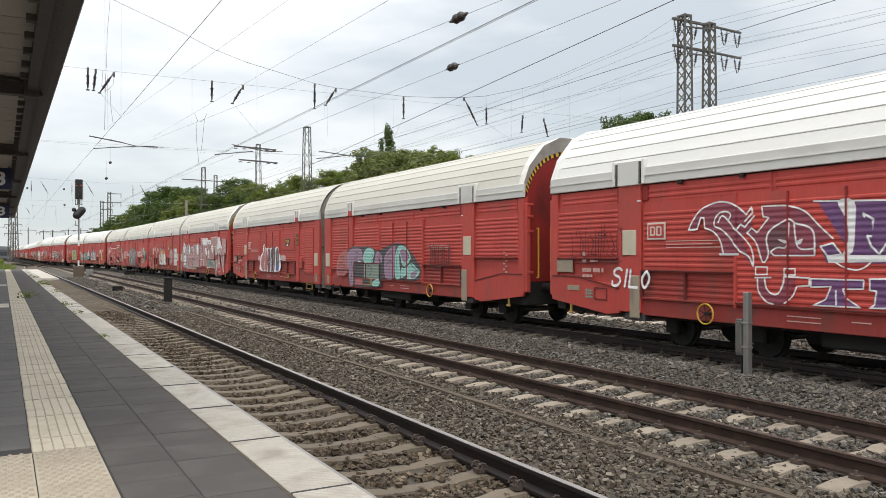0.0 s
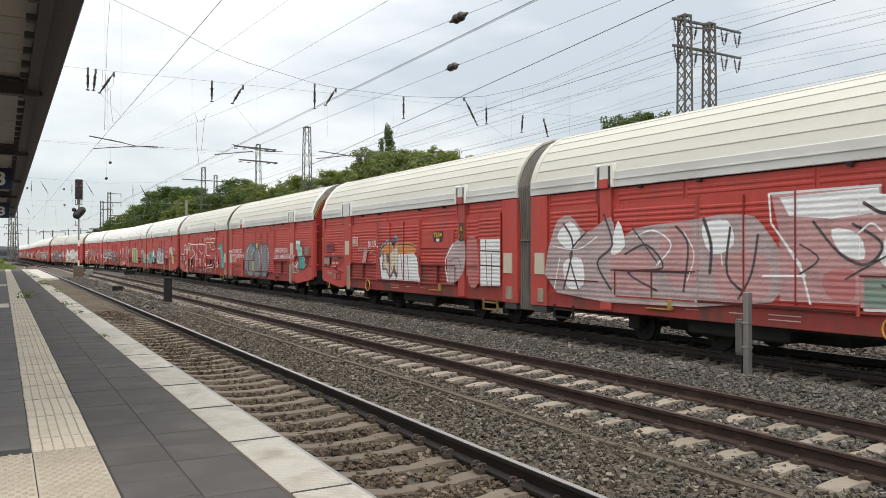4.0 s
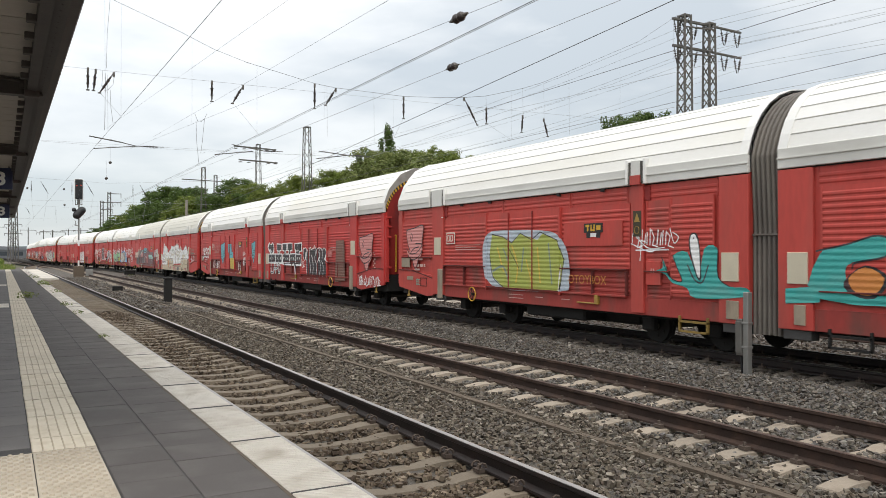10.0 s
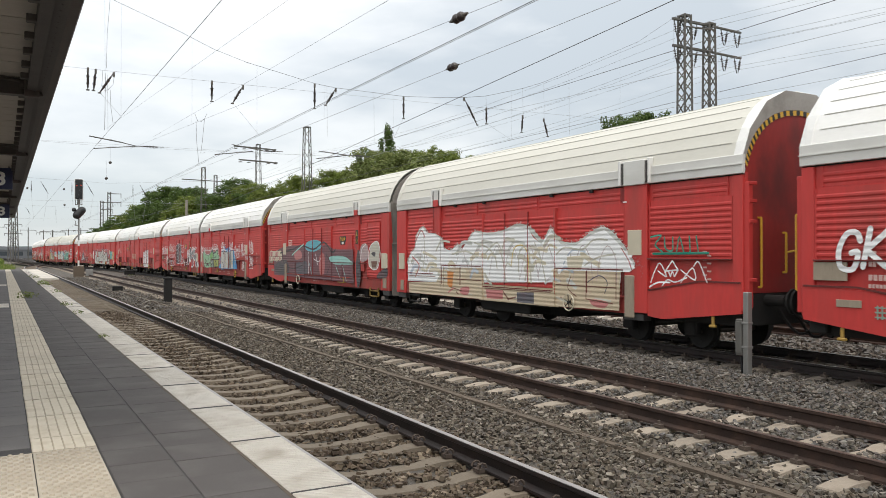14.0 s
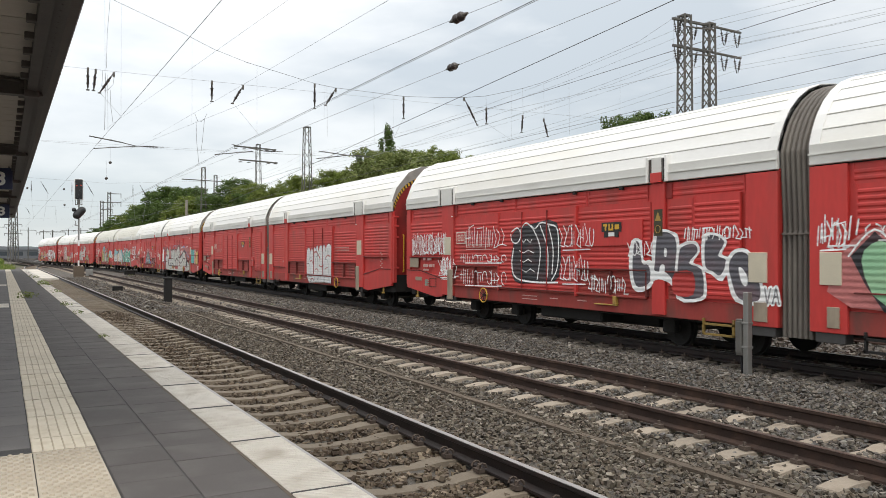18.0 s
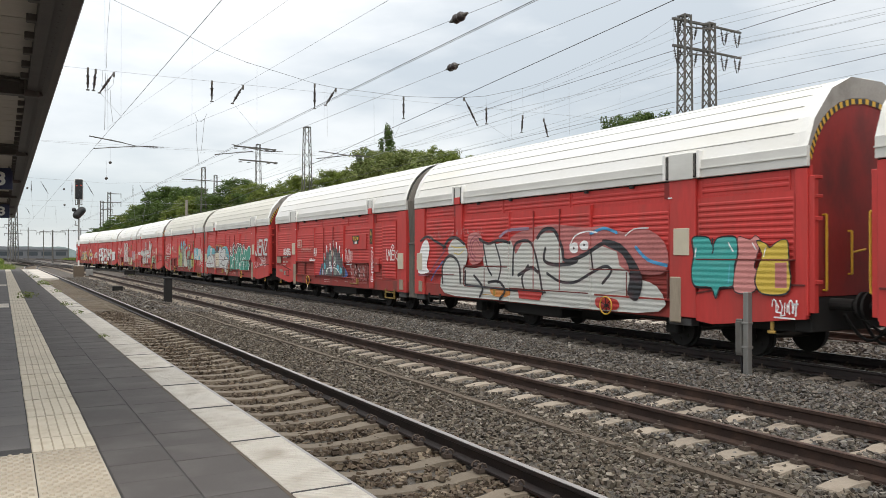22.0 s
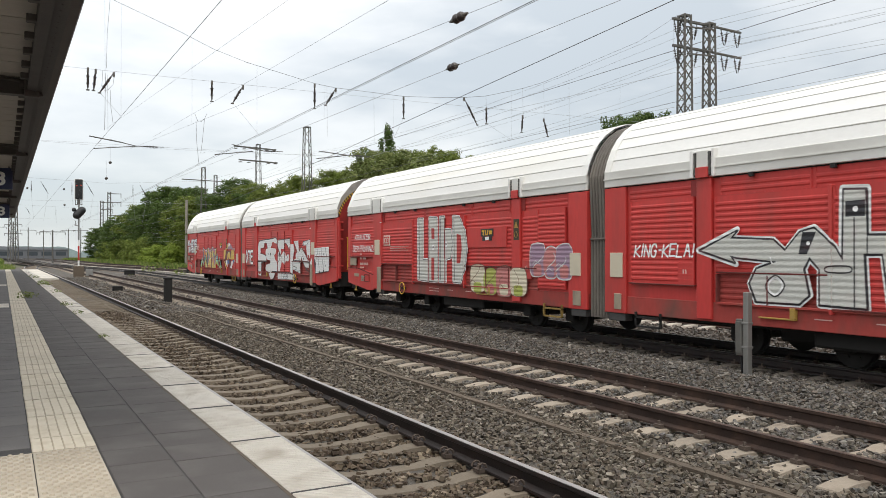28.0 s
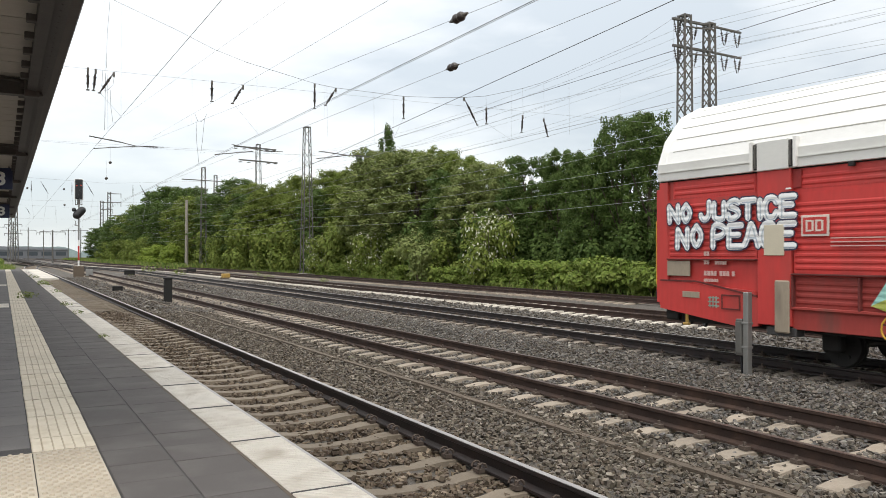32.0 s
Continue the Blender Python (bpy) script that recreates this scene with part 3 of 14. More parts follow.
# ---- platform ----
def platform():
    root = thing("platform", "station platform with dark paving, cream tactile strip and white edge", "platform", kind="structure")
    bm = bmesh.new()
    box(bm, -9.0, PLAT_EDGE - 0.06, -22, PLAT_END, -0.6, PLAT_Z - 0.07)
    part("platform_body", bm, CONCRETE, root, "weathered concrete body of the platform")
    bm = bmesh.new()
    box(bm, -9.0, PLAT_EDGE - 0.02, -22, PLAT_END - 0.02, PLAT_Z - 0.07, PLAT_Z - 0.005)
    part("joint_bed", bm, PAVE_BASE, root, "dark bed under the paving")
    # white edge slabs
    bm = bmesh.new()
    box(bm, -0.153, 0.153, -0.556, 0.556, -0.075, 0.0, 0.005)
    edge = mesh_of("edge_slab", bm, SLAB)
    for k in range(78):
        y = -21.0 + 1.128 * k + EDGE_PHASE
        if y + 0.56 < PLAT_END:
            piece("edge_slab", edge, root, (PLAT_EDGE - 0.153, y, PLAT_Z + 0.003 * math.sin(k * 5.7)))
    bm = bmesh.new()
    box(bm, -0.150, 0.150, -0.011, 0.011, -0.06, 0.0005)
    joint = mesh_of("slab_joint", bm, PAVE_BASE)
    for k in range(78):
        y = -21.0 + 1.128 * (k + 0.5) + EDGE_PHASE
        if y < PLAT_END - 0.6:
            piece("slab_joint", joint, root, (PLAT_EDGE - 0.153, y, PLAT_Z))
    bm = bmesh.new()
    box(bm, PLAT_EDGE - 0.325, PLAT_EDGE - 0.307, -20, PLAT_END - 0.3, PLAT_Z - 0.05, PLAT_Z - 0.001)
    part("edge_joint", bm, TROUGH, root, "brown dirt joint along the edge slabs")
    # dark slabs: two rows beside the edge, then the field beyond the strip
    for wide, material, rows in ((0.160, PAVE, (0.641,)), (0.181, PAVE, (0.984,)), (0.176, PAVE_PALER, (0.312, -0.034, -0.389, -0.744))):
        bm = bmesh.new()
        box(bm, -wide + 0.002, wide - 0.002, -0.1757, 0.1757, -0.05, 0.0, 0.0025)
        slab = mesh_of("paving_slab", bm, material)
        for x in rows:
            for k in range(-15, 180 if x > 0 else 88):
                y = 0.63 + 0.355 * k + (0.06 if 0.5 < x < 0.8 else 0.0)
                if y + 0.18 < PLAT_END and (x > 0.5 or y > 5.0 and x < 0 or y < 1.1):
                    piece("paving_slab", slab, root, (x, y, PLAT_Z - 0.002 + 0.001 * math.sin(k * 9.1 + x * 40)))
    bm = bmesh.new()
    box(bm, -9.0, -0.932, -22, PLAT_END, PLAT_Z - 0.03, PLAT_Z - 0.003)
    box(bm, -0.93, 0.13, 31.8, PLAT_END, PLAT_Z - 0.03, PLAT_Z - 0.003)
    part("far_paving", bm, PAVE_PALER, root)
    # two pale inlaid slabs beside the strip
    bm = bmesh.new()
    box(bm, -0.5, 0.115, -0.7, 0.7, -0.03, 0.003, 0.002)
    pale = mesh_of("inlaid_slab", bm, SLAB)
    for y in (19.3, 31.9):
        piece("inlaid_slab", pale, root, (0, y, PLAT_Z))
    # guiding strip: ribbed tiles with narrow grooves
    bm = bmesh.new()
    w = 0.165
    box(bm, -w, w, -0.1745, 0.1745, -0.05, -0.006)
    for r in range(6):
        x = -w + 0.0275 + r * 0.055
        extrude_y(bm, [(x - 0.0255, -0.007), (x - 0.0225, 0.0), (x + 0.0225, 0.0), (x + 0.0255, -0.007)], -0.1735, 0.1735)
    for f in bm.faces:
        f.material_index = 1 if f.calc_center_median().z < -0.004 else 0
    rib = mesh_of("tactile_tile", bm, [TACTILE, TACTILE_SHADE_DIRT])
    for k in range(200):
        y = 4.92 + 0.178 + 0.355 * k
        if y < PLAT_END - 0.2:
            piece("tactile_tile", rib, root, (0.310 + 0.0015 * math.sin(k * 4.7), y, PLAT_Z + 0.003 + 0.0015 * math.sin(k * 2.9)))
    # stud field at the near end: staggered rows
    bm = bmesh.new()
    box(bm, -w + 0.003, w - 0.003, -0.1745, 0.1745, -0.05, -0.004, 0.002)
    for j in range(8):
        for i in range(5 if j % 2 else 6):
            bmesh.ops.create_cone(bm, cap_ends=True, segments=8, radius1=0.0135, radius2=0.009, depth=0.010,
                                  matrix=Matrix.Translation((-w + 0.0275 + (i + (0.5 if j % 2 else 0.0)) * 0.055, -0.153 + j * 0.0437, 0.0)))
    # studs take the darker cream so that their shading shows as dots
    for f in bm.faces:
        f.material_index = 1 if f.calc_center_median().z > -0.003 and f.calc_area() < 0.01 else 0
    stud = mesh_of("tactile_tile", bm, [TACTILE_STUD, TACTILE_SHADE_DIRT])
    for k in range(11):
        for i in range(5):
            piece("tactile_tile", stud, root, (0.310 - 0.3285 * i, 4.742 - 0.355 * k, PLAT_Z + 0.004))


EDGE_PHASE = 0.26
platform()
# ---- freight wagons: local x across (the near side is -1.5), local y to the rear, z from rail top ----
HALF = 13.72
INNER = 13.43
SIDE = -1.5
RIB = 0.10


def ribbed(bm, h0, h1, z0, z1, x=SIDE, step=RIB, deep=0.013):
    """A pressed panel with level ribs, at h0..h1 along the wagon from its rear end."""
    y0, y1 = HALF - h1, HALF - h0
    n = max(1, int((z1 - z0 - 0.08) / step))
    prof = [(x + 0.03, z0), (x, z0)]
    z = z0 + 0.05
    for _ in range(n):
        prof += [(x, z), (x - deep, z + step * 0.22), (x - deep, z + step * 0.52), (x, z + step * 0.74)]
        z += step
    prof += [(x, z1), (x + 0.03, z1)]
    extrude_y(bm, prof, y0 + 0.02, y1 - 0.02)
    for a, b in ((y0, y0 + 0.03), (y1 - 0.03, y1)):
        box(bm, x - deep * 0.9, x + 0.03, a, b, z0, z1)


def hbox(bm, h0, h1, z0, z1, x0, x1, bevel=0.0):
    """A box from h0 to h1 along the wagon, x0 to x1 across."""
    return box(bm, x0, x1, HALF - h1, HALF - h0, z0, z1, bevel)


def roof_profile():
    half = [(-1.52, 3.52), (-1.445, 3.76), (-1.335, 4.0), (-1.185, 4.22), (-0.985, 4.42), (-0.73, 4.585), (-0.40, 4.70)]
    return half + [(0.0, 4.745)] + [(-x, z) for x, z in half[::-1]]


def rim_profile():
    """The roof's outline at the wagon end: seven straight edges."""
    half = [(-1.53, 3.52), (-1.44, 3.75), (-1.35, 3.98), (-1.135, 4.235), (-0.92, 4.49), (-0.67, 4.605), (-0.42, 4.72)]
    return half + [(0.0, 4.722)] + [(-x, z) for x, z in half[::-1]]


def arch_in(x, z, narrow, down=0.0):
    """A point of the roof arch drawn in to the end wall's own lower arch."""
    return x * narrow, 3.40 + (z - 3.52) * 0.82 - down


DOOR_POSTS = ((5.18, 5.24), (8.26, 8.32))


def span(h0, h1, lead):
    return (2 * HALF - h1, 2 * HALF - h0) if lead else (h0, h1)


def build_half(root, lead):
    """One half of the twin wagon; lead: the half at the front."""
    def S(h0, h1):
        return span(h0, h1, lead)
    # wall plates, each side
    for near in (True, False):
        sx = 1 if near else -1
        bm = bmesh.new()
        h0, h1 = S(0.0, INNER)
        box(bm, sx * (SIDE + 0.09), sx * (SIDE + 0.03), HALF - h1, HALF - h0, 0.95, 3.22)
        side = part("side_wall", bm, RED, root, "red sheet-steel side wall, dirty and scratched")
        if not near:
            continue
        # upper rail with shallow ribs, set back
        for a, b in ((0.35, 2.2), (2.95, 5.9), (5.95, 8.6), (8.65, 10.45), (10.95, 12.75)):
            bm = bmesh.new()
            h0, h1 = S(a, b)
            ribbed(bm, h0, h1, 2.86, 3.18, SIDE + 0.025, 0.10, 0.012)
            part("upper_panel", bm, RED, side)
        for a, b, z0, z1 in ((0.25, 2.25, 1.72, 2.83), (2.95, 5.18, 1.52, 2.80), (5.22, 8.25, 0.98, 2.86), (8.32, 10.55, 1.52, 2.84)) + (((11.0, 12.66, 1.26, 2.86),) if lead else ((11.0, 11.62, 1.5, 2.86), (11.66, 12.70, 1.03, 2.88))):
            bm = bmesh.new()
            h0, h1 = S(a, b)
            ribbed(bm, h0, h1, z0, z1, SIDE - (0.03 if 5 < a < 6 or a > 10.9 and b > 12 else 0.0))
            part("ribbed_panel", bm, RED, side)
        for a, b, z0, z1 in ((2.95, 5.18, 0.98, 1.47), (8.32, 10.55, 0.98, 1.47)) + (() if lead else ((11.0, 11.62, 0.9, 1.45),)):
            bm = bmesh.new()
            h0, h1 = S(a, b)
            ribbed(bm, h0, h1, z0, z1, SIDE + 0.02)
            part("lower_panel", bm, RED_SILL, side)
        # thin dark bars and strips added to draw the shade at panel edges
        for a, b, z in ((2.93, 5.2, 1.475), (8.3, 10.47, 1.475), (0.25, 2.26, 1.70), (5.22, 8.27, 0.955), (10.98, 12.68 if lead else 11.64, 1.22 if lead else 1.46)):
            bm = bmesh.new()
            h0, h1 = S(a, b)
            hbox(bm, h0, h1, z + 0.015, z + 0.04, SIDE - 0.068, SIDE + 0.02, 0.004)
            part("panel_ledge", bm, SHADE_RED, side, "dark bar added as the shade line under the ribbed panel")
        for a, b, z0, z1 in ((2.93, 2.97, 0.98, 1.47), (10.44, 10.48, 0.98, 1.47), (4.05, 4.08, 0.98, 1.47), (9.40, 9.43, 0.98, 1.47)):
            bm = bmesh.new()
            h0, h1 = S(a, b)
            hbox(bm, (h0 + h1) / 2 - 0.014, (h0 + h1) / 2 + 0.014, z0, z1, SIDE - 0.066, SIDE + 0.02, 0.004)
            part("panel_strip", bm, SHADE_RED, side)
        # posts at both edges of the raised panel
        for a, b in DOOR_POSTS:
            bm = bmesh.new()
            h0, h1 = S(a, b)
            hbox(bm, h0, h1, 0.90, 2.88, SIDE - 0.062, SIDE + 0.03, 0.006)
            part("door_post", bm, RED, side, "red post at the edge of the raised panel")
        # vertical ribs on the raised panel, darker red to carry their shade line
        for a in (6.25, 7.25):
            bm = bmesh.new()
            h0, h1 = S(a - 0.015, a + 0.015)
            hbox(bm, h0, h1, 1.0, 2.84, SIDE - 0.065, SIDE, 0.004)
            part("stiffener", bm, RED_DARK, side)
        # pillars
        for a, b in ((2.28, 2.92), (10.60, 10.94)):
            bm = bmesh.new()
            h0, h1 = S(a, b)
            hbox(bm, h0, h1, 0.66, 3.2, SIDE - 0.045, SIDE + 0.05, 0.012)
            if a > 10:
                hbox(bm, h0 + 0.03, h1 - 0.03, 3.19, 3.38, SIDE - 0.105, SIDE - 0.03, 0.006)
            pl = part("pillar", bm, RED, root, "red box pillar of the side wall")
            # recess drawn as a darker red block, its shade put into the colour
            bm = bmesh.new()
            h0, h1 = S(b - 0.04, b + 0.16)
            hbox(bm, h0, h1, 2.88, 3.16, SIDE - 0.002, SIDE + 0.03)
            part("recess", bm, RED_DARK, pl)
        # small service door low beside the inner pillar, with two pale marks
        bm = bmesh.new()
        h0, h1 = S(11.02, 11.40)
        hbox(bm, h0, h1, 1.22, 1.68, SIDE - 0.042, SIDE + 0.02, 0.008)
        door = part("service_door", bm, RED, root, "small red service door")
        bm = bmesh.new()
        for e in (0.14, 0.20):
            hbox(bm, h0 + e, h0 + e + 0.022, 1.46, 1.54, SIDE - 0.046, SIDE - 0.04)
        part("door_mark", bm, PALE_MARK, door)
        # dark bar added as a shade line over the lower plate at the wagon end
        bm = bmesh.new()
        for (a, z0), (b, z1) in (((0.06, 1.33), (0.95, 1.33)), ((0.95, 1.33), (2.26, 1.12))):
            bar(bm, (SIDE - 0.03, HALF - S(a, a)[0], z0), (SIDE - 0.03, HALF - S(b, b)[0], z1), 0.022, 0.03)
        part("shoulder_ledge", bm, SHADE_RED, root, "slanting dark bar added as a shade line")
        if not lead:
            bm = bmesh.new()
            for q in range(3):
                hbox(bm, 1.25 + 0.07 * q, 1.27 + 0.07 * q, 0.88, 1.08, SIDE - 0.034, SIDE - 0.024)
                hbox(bm, 1.22, 1.46, 0.90 + 0.07 * q, 0.92 + 0.07 * q, SIDE - 0.034, SIDE - 0.024)
            part("grid_label", bm, SAGE_MARK, root, "small grey-green grid label")
            bm = bmesh.new()
            for a, b, z0, z1 in ((1.52, 1.92, 0.86, 0.885), (1.52, 1.92, 1.095, 1.12), (1.52, 1.545, 0.885, 1.095), (1.895, 1.92, 0.885, 1.095)):
                hbox(bm, a, b, z0, z1, SIDE - 0.04, SIDE - 0.024)
            part("label_frame", bm, SHADE_RED, root, "dark empty label frame")
        # white clip on the wide pillar
        bm = bmesh.new()
        h0, h1 = S(2.84, 2.93)
        hbox(bm, h0, h1, 2.86, 2.885, SIDE - 0.06, SIDE - 0.04)
        part("pillar_clip", bm, WHITE, root, "small white clip")
        # flat inner panel beside the bellows, and smooth corner post at the outer end
        bm = bmesh.new()
        h0, h1 = S(12.8, INNER)
        hbox(bm, h0, h1, 0.62, 3.18, SIDE - 0.035, SIDE + 0.05, 0.01)
        part("inner_post", bm, RED, root, "smooth red end post beside the bellows")
        bm = bmesh.new()
        h0, h1 = S(0.02, 0.24)
        hbox(bm, h0, h1, 0.85, 3.18, SIDE - 0.02, SIDE + 0.06, 0.01)
        part("corner_post", bm, RED, root, "red corner post of the wagon end")
        # slanted shoulder plate and outer sill
        bm = bmesh.new()
        sg = 1 if not lead else -1
        y_out = sg * HALF
        pts = [(y_out - sg * 0.05, 1.02), (y_out - sg * 0.05, 1.32), (y_out - sg * 0.5, 1.32), (y_out - sg * 2.2, 1.20), (y_out - sg * 2.28, 1.05), (y_out - sg * 2.28, 0.62), (y_out - sg * 1.9, 0.58),
               (y_out - sg * 0.05, 0.80)]
        a = [bm.verts.new((SIDE + 0.06, y, z)) for y, z in pts]
        b = [bm.verts.new((SIDE - 0.025, y, z)) for y, z in pts]
        for i in range(len(pts)):
            j = (i + 1) % len(pts)
            bm.faces.new((a[i], a[j], b[j], b[i]))
        bm.faces.new(a)
        bm.faces.new(b[::-1])
        part("shoulder_plate", bm, RED, root, "red lower plate at the wagon end")
        # sill
        bm = bmesh.new()
        h0, h1 = S(2.9, INNER)
        hbox(bm, h0, h1, 0.62, 0.97, SIDE + 0.01, SIDE + 0.12, 0.01)
        h0, h1 = S(2.9, 10.45)
        hbox(bm, h0, h1, 0.94, 0.985, SIDE - 0.05, SIDE + 0.02, 0.008)
        part("sill", bm, RED_SILL, root, "dusty red side sill")
        # beige covers
        for a, b, z0, z1 in ((2.42, 2.80, 1.80, 2.30), (12.88, 13.24, 1.35, 1.85), (12.92, 13.12, 0.70, 1.02) if lead else (12.98, 13.24, 0.70, 1.02)):
            bm = bmesh.new()
            h0, h1 = S(a, b)
            hbox(bm, h0, h1, z0, z1, SIDE - 0.062, SIDE - 0.03, 0.006)
            part("cover_panel", bm, BEIGE if z0 > 1 else BEIGE_OLD, root, "beige reflective cover panel" if z0 > 1 else "dirty beige lower cover panel")
        bm = bmesh.new()
        h0, h1 = S(2.62, 2.90)
        hbox(bm, h0, h1, 0.55, 1.40, SIDE - 0.07, SIDE - 0.03, 0.02)
        part("guard_strip", bm, BEIGE_OLD, root, "scuffed beige guard strip")
        # jacking pads under the posts
        for a, b, z0 in ((12.86, 13.36, 0.46), (2.42, 2.98, 0.50)):
            bm = bmesh.new()
            h0, h1 = S(a, b)
            hbox(bm, h0, h1, z0, 0.64, SIDE + 0.0, SIDE + 0.22, 0.012)
            part("jacking_pad", bm, PAD, root, "dark grey steel jacking pad")
    # roof shell
    bm = bmesh.new()
    arc = roof_profile()
    inner = [(x * 0.97, z - 0.035) for x, z in arc]
    h0, h1 = S(0.0, INNER)
    steps = [h0 + (0.0 if lead else 0.14), (h0 + h1) / 2, h1 - (0.14 if lead else 0.0)]
    outer_h = h1 if lead else h0
    rim = rim_profile()
    for hs, he in zip(steps, steps[1:]):
        ring = [[[bm.verts.new((x, HALF - h, z)) for x, z in q] for q in (arc, inner)] for h in (hs, he)]
        for q in (0, 1):
            for i in range(len(arc) - 1):
                bm.faces.new((ring[0][q][i], ring[0][q][i + 1], ring[1][q][i + 1], ring[1][q][i]))
        for r in (0, 1):
            for i in range(len(arc) - 1):
                bm.faces.new((ring[r][0][i], ring[r][0][i + 1], ring[r][1][i + 1], ring[r][1][i]))
    bmesh.ops.remove_doubles(bm, verts=bm.verts, dist=0.0005)
    roof = part("roof", bm, ROOF, root, "off-white ribbed barrel roof")
    # standing seams along the roof
    bm = bmesh.new()
    for i in range(1, len(arc) - 1):
        x, z = arc[i]
        dx, dz = arc[i + 1][0] - arc[i - 1][0], arc[i + 1][1] - arc[i - 1][1]
        ln = math.hypot(dx, dz)
        nx, nz = -dz / ln, dx / ln
        tx, tz = dx / ln * 0.012, dz / ln * 0.012
        prof = [(x - tx - nx * 0.01, z - tz - nz * 0.01), (x - tx * 0.4 + nx * 0.008, z - tz * 0.4 + nz * 0.008), (x + tx * 0.4 + nx * 0.008, z + tz * 0.4 + nz * 0.008),
                (x + tx - nx * 0.01, z + tz - nz * 0.01)]
        extrude_y(bm, prof, HALF - h1 + (0.30 if lead else 0.12), HALF - h0 - (0.12 if lead else 0.30))
    part("roof_seam", bm, ROOF, roof)
    bm = bmesh.new()
    for i in range(1, len(arc) - 1):
        (xa, za), (xb, zb) = arc[i], arc[i - 1] if arc[i][0] < 0 else arc[i + 1]
        ln = math.hypot(xb - xa, zb - za)
        tx, tz = (xb - xa) / ln, (zb - za) / ln
        sx = -1 if xa < 0 else 1
        nx, nz = sx * abs(tz) * 0.004, abs(tx) * 0.004
        pts = [(xa + tx * q + nx, za + tz * q + nz) for q in (0.012, 0.021)]
        ends = (HALF - h1 + (0.31 if lead else 0.14), HALF - h0 - (0.14 if lead else 0.31))
        v = [bm.verts.new((px, e, pz)) for px, pz in pts for e in ends]
        bm.faces.new((v[0], v[1], v[3], v[2]))
    part("seam_gap", bm, SEAM, roof, "grey lap joint under the seam")
    # rim arch at the bellows, faceted hood at the outer end
    bm = bmesh.new()
    h = h0 + 0.09 if lead else h1 - 0.09
    big = [(x * 1.012, 3.52 + (z - 3.52) * 1.012) for x, z in arc]
    pa = [[bm.verts.new((x, HALF - h + d, z)) for x, z in q] for d in (-0.09, 0.09) for q in (big, inner)]
    for i in range(len(arc) - 1):
        bm.faces.new((pa[0][i], pa[0][i + 1], pa[2][i + 1], pa[2][i]))
        bm.faces.new((pa[0][i], pa[0][i + 1], pa[1][i + 1], pa[1][i]))
        bm.faces.new((pa[2][i], pa[2][i + 1], pa[3][i + 1], pa[3][i]))
    part("roof_rim", bm, ROOF, roof, "plain white rim arch")
    bm = bmesh.new()
    inward = -1 if lead else 1
    pa = [[bm.verts.new((x, HALF - (outer_h + inward * d), z)) for x, z in q] for q, d in ((arc, 0.205), (big, 0.19), (big, 0.085), (rim, 0.0))]
    for qa, qb in zip(pa, pa[1:]):
        for i in range(len(arc) - 1):
            bm.faces.new((qa[i], qa[i + 1], qb[i + 1], qb[i]))
    part("roof_hood", bm, ROOF, roof, "faceted white hood at the roof end")
    for near in (True, False):
        sx = 1 if near else -1
        bm = bmesh.new()
        box(bm, sx * -1.545, sx * -1.47, HALF - h1, HALF - h0, 3.20, 3.53, 0.01)
        band = part("roof_band", bm, BAND, root, "grey lower band of the roof")
        if near:
            bm = bmesh.new()
            box(bm, -1.565, -1.52, HALF - h1, HALF - h0, 3.355, 3.375)
            part("band_ridge", bm, BAND, band)
            # near-black strip painted in as the shade under the roof band
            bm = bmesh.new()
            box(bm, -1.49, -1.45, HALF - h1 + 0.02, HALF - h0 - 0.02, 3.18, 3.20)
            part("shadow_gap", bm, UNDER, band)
            for a, b in ((2.28, 2.92), (10.62, 10.92)):
                bm = bmesh.new()
                q0, q1 = S(a, b)
                hbox(bm, q0 + 0.02, q1 - 0.02, 3.19, 3.68, -1.588, -1.46, 0.012)
                latch = part("roof_latch", bm, BAND, root, "pale grey roof latch plate")
                for e in (q0 - 0.055, q1 - 0.025):
                    # slot recess drawn as a near-black box, shade put into its colour
                    bm = bmesh.new()
                    hbox(bm, e, e + 0.08, 3.22, 3.65, -1.572, -1.50, 0.004)
                    part("latch_slot", bm, UNDER, latch, "dark slot beside the latch")
                    bm = bmesh.new()
                    hbox(bm, e + 0.022, e + 0.05, 3.24, 3.64, -1.582, -1.50, 0.004)
                    part("latch_rod", bm, STEEL, latch)
                for e in (q0 - 0.13, q1 + 0.065):
                    bm = bmesh.new()
                    hbox(bm, e, e + 0.065, 3.20, 3.70, -1.595, -1.48, 0.01)
                    part("latch_rib", bm, ROOF, latch)
            for a in (5.3, 8.2, 9.7, 3.9):
                bm = bmesh.new()
                q0, q1 = S(a, a + 0.09)
                hbox(bm, q0, q1, 3.13, 3.20, -1.56, -1.50, 0.005)
                part("roof_hook", bm, UNDER, band)
    # end wall, inset under the rim
    yo = (HALF - 0.075) * (-1 if lead else 1)
    bm = bmesh.new()
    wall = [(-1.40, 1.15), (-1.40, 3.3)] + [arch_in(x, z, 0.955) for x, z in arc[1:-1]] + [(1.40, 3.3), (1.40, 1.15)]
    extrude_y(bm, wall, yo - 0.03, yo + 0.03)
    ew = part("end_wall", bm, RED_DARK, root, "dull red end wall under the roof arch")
    # striped edge of the arch: one strip of alternating blocks
    sgn = -1 if lead else 1
    fine = []
    for (xa, za), (xb, zb) in zip(arc, arc[1:]):
        for q in range(4):
            fine.append((xa + (xb - xa) * q / 4, za + (zb - za) * q / 4))
    fine.append(arc[-1])
    bm = bmesh.new()
    ye = yo + 0.045 * sgn
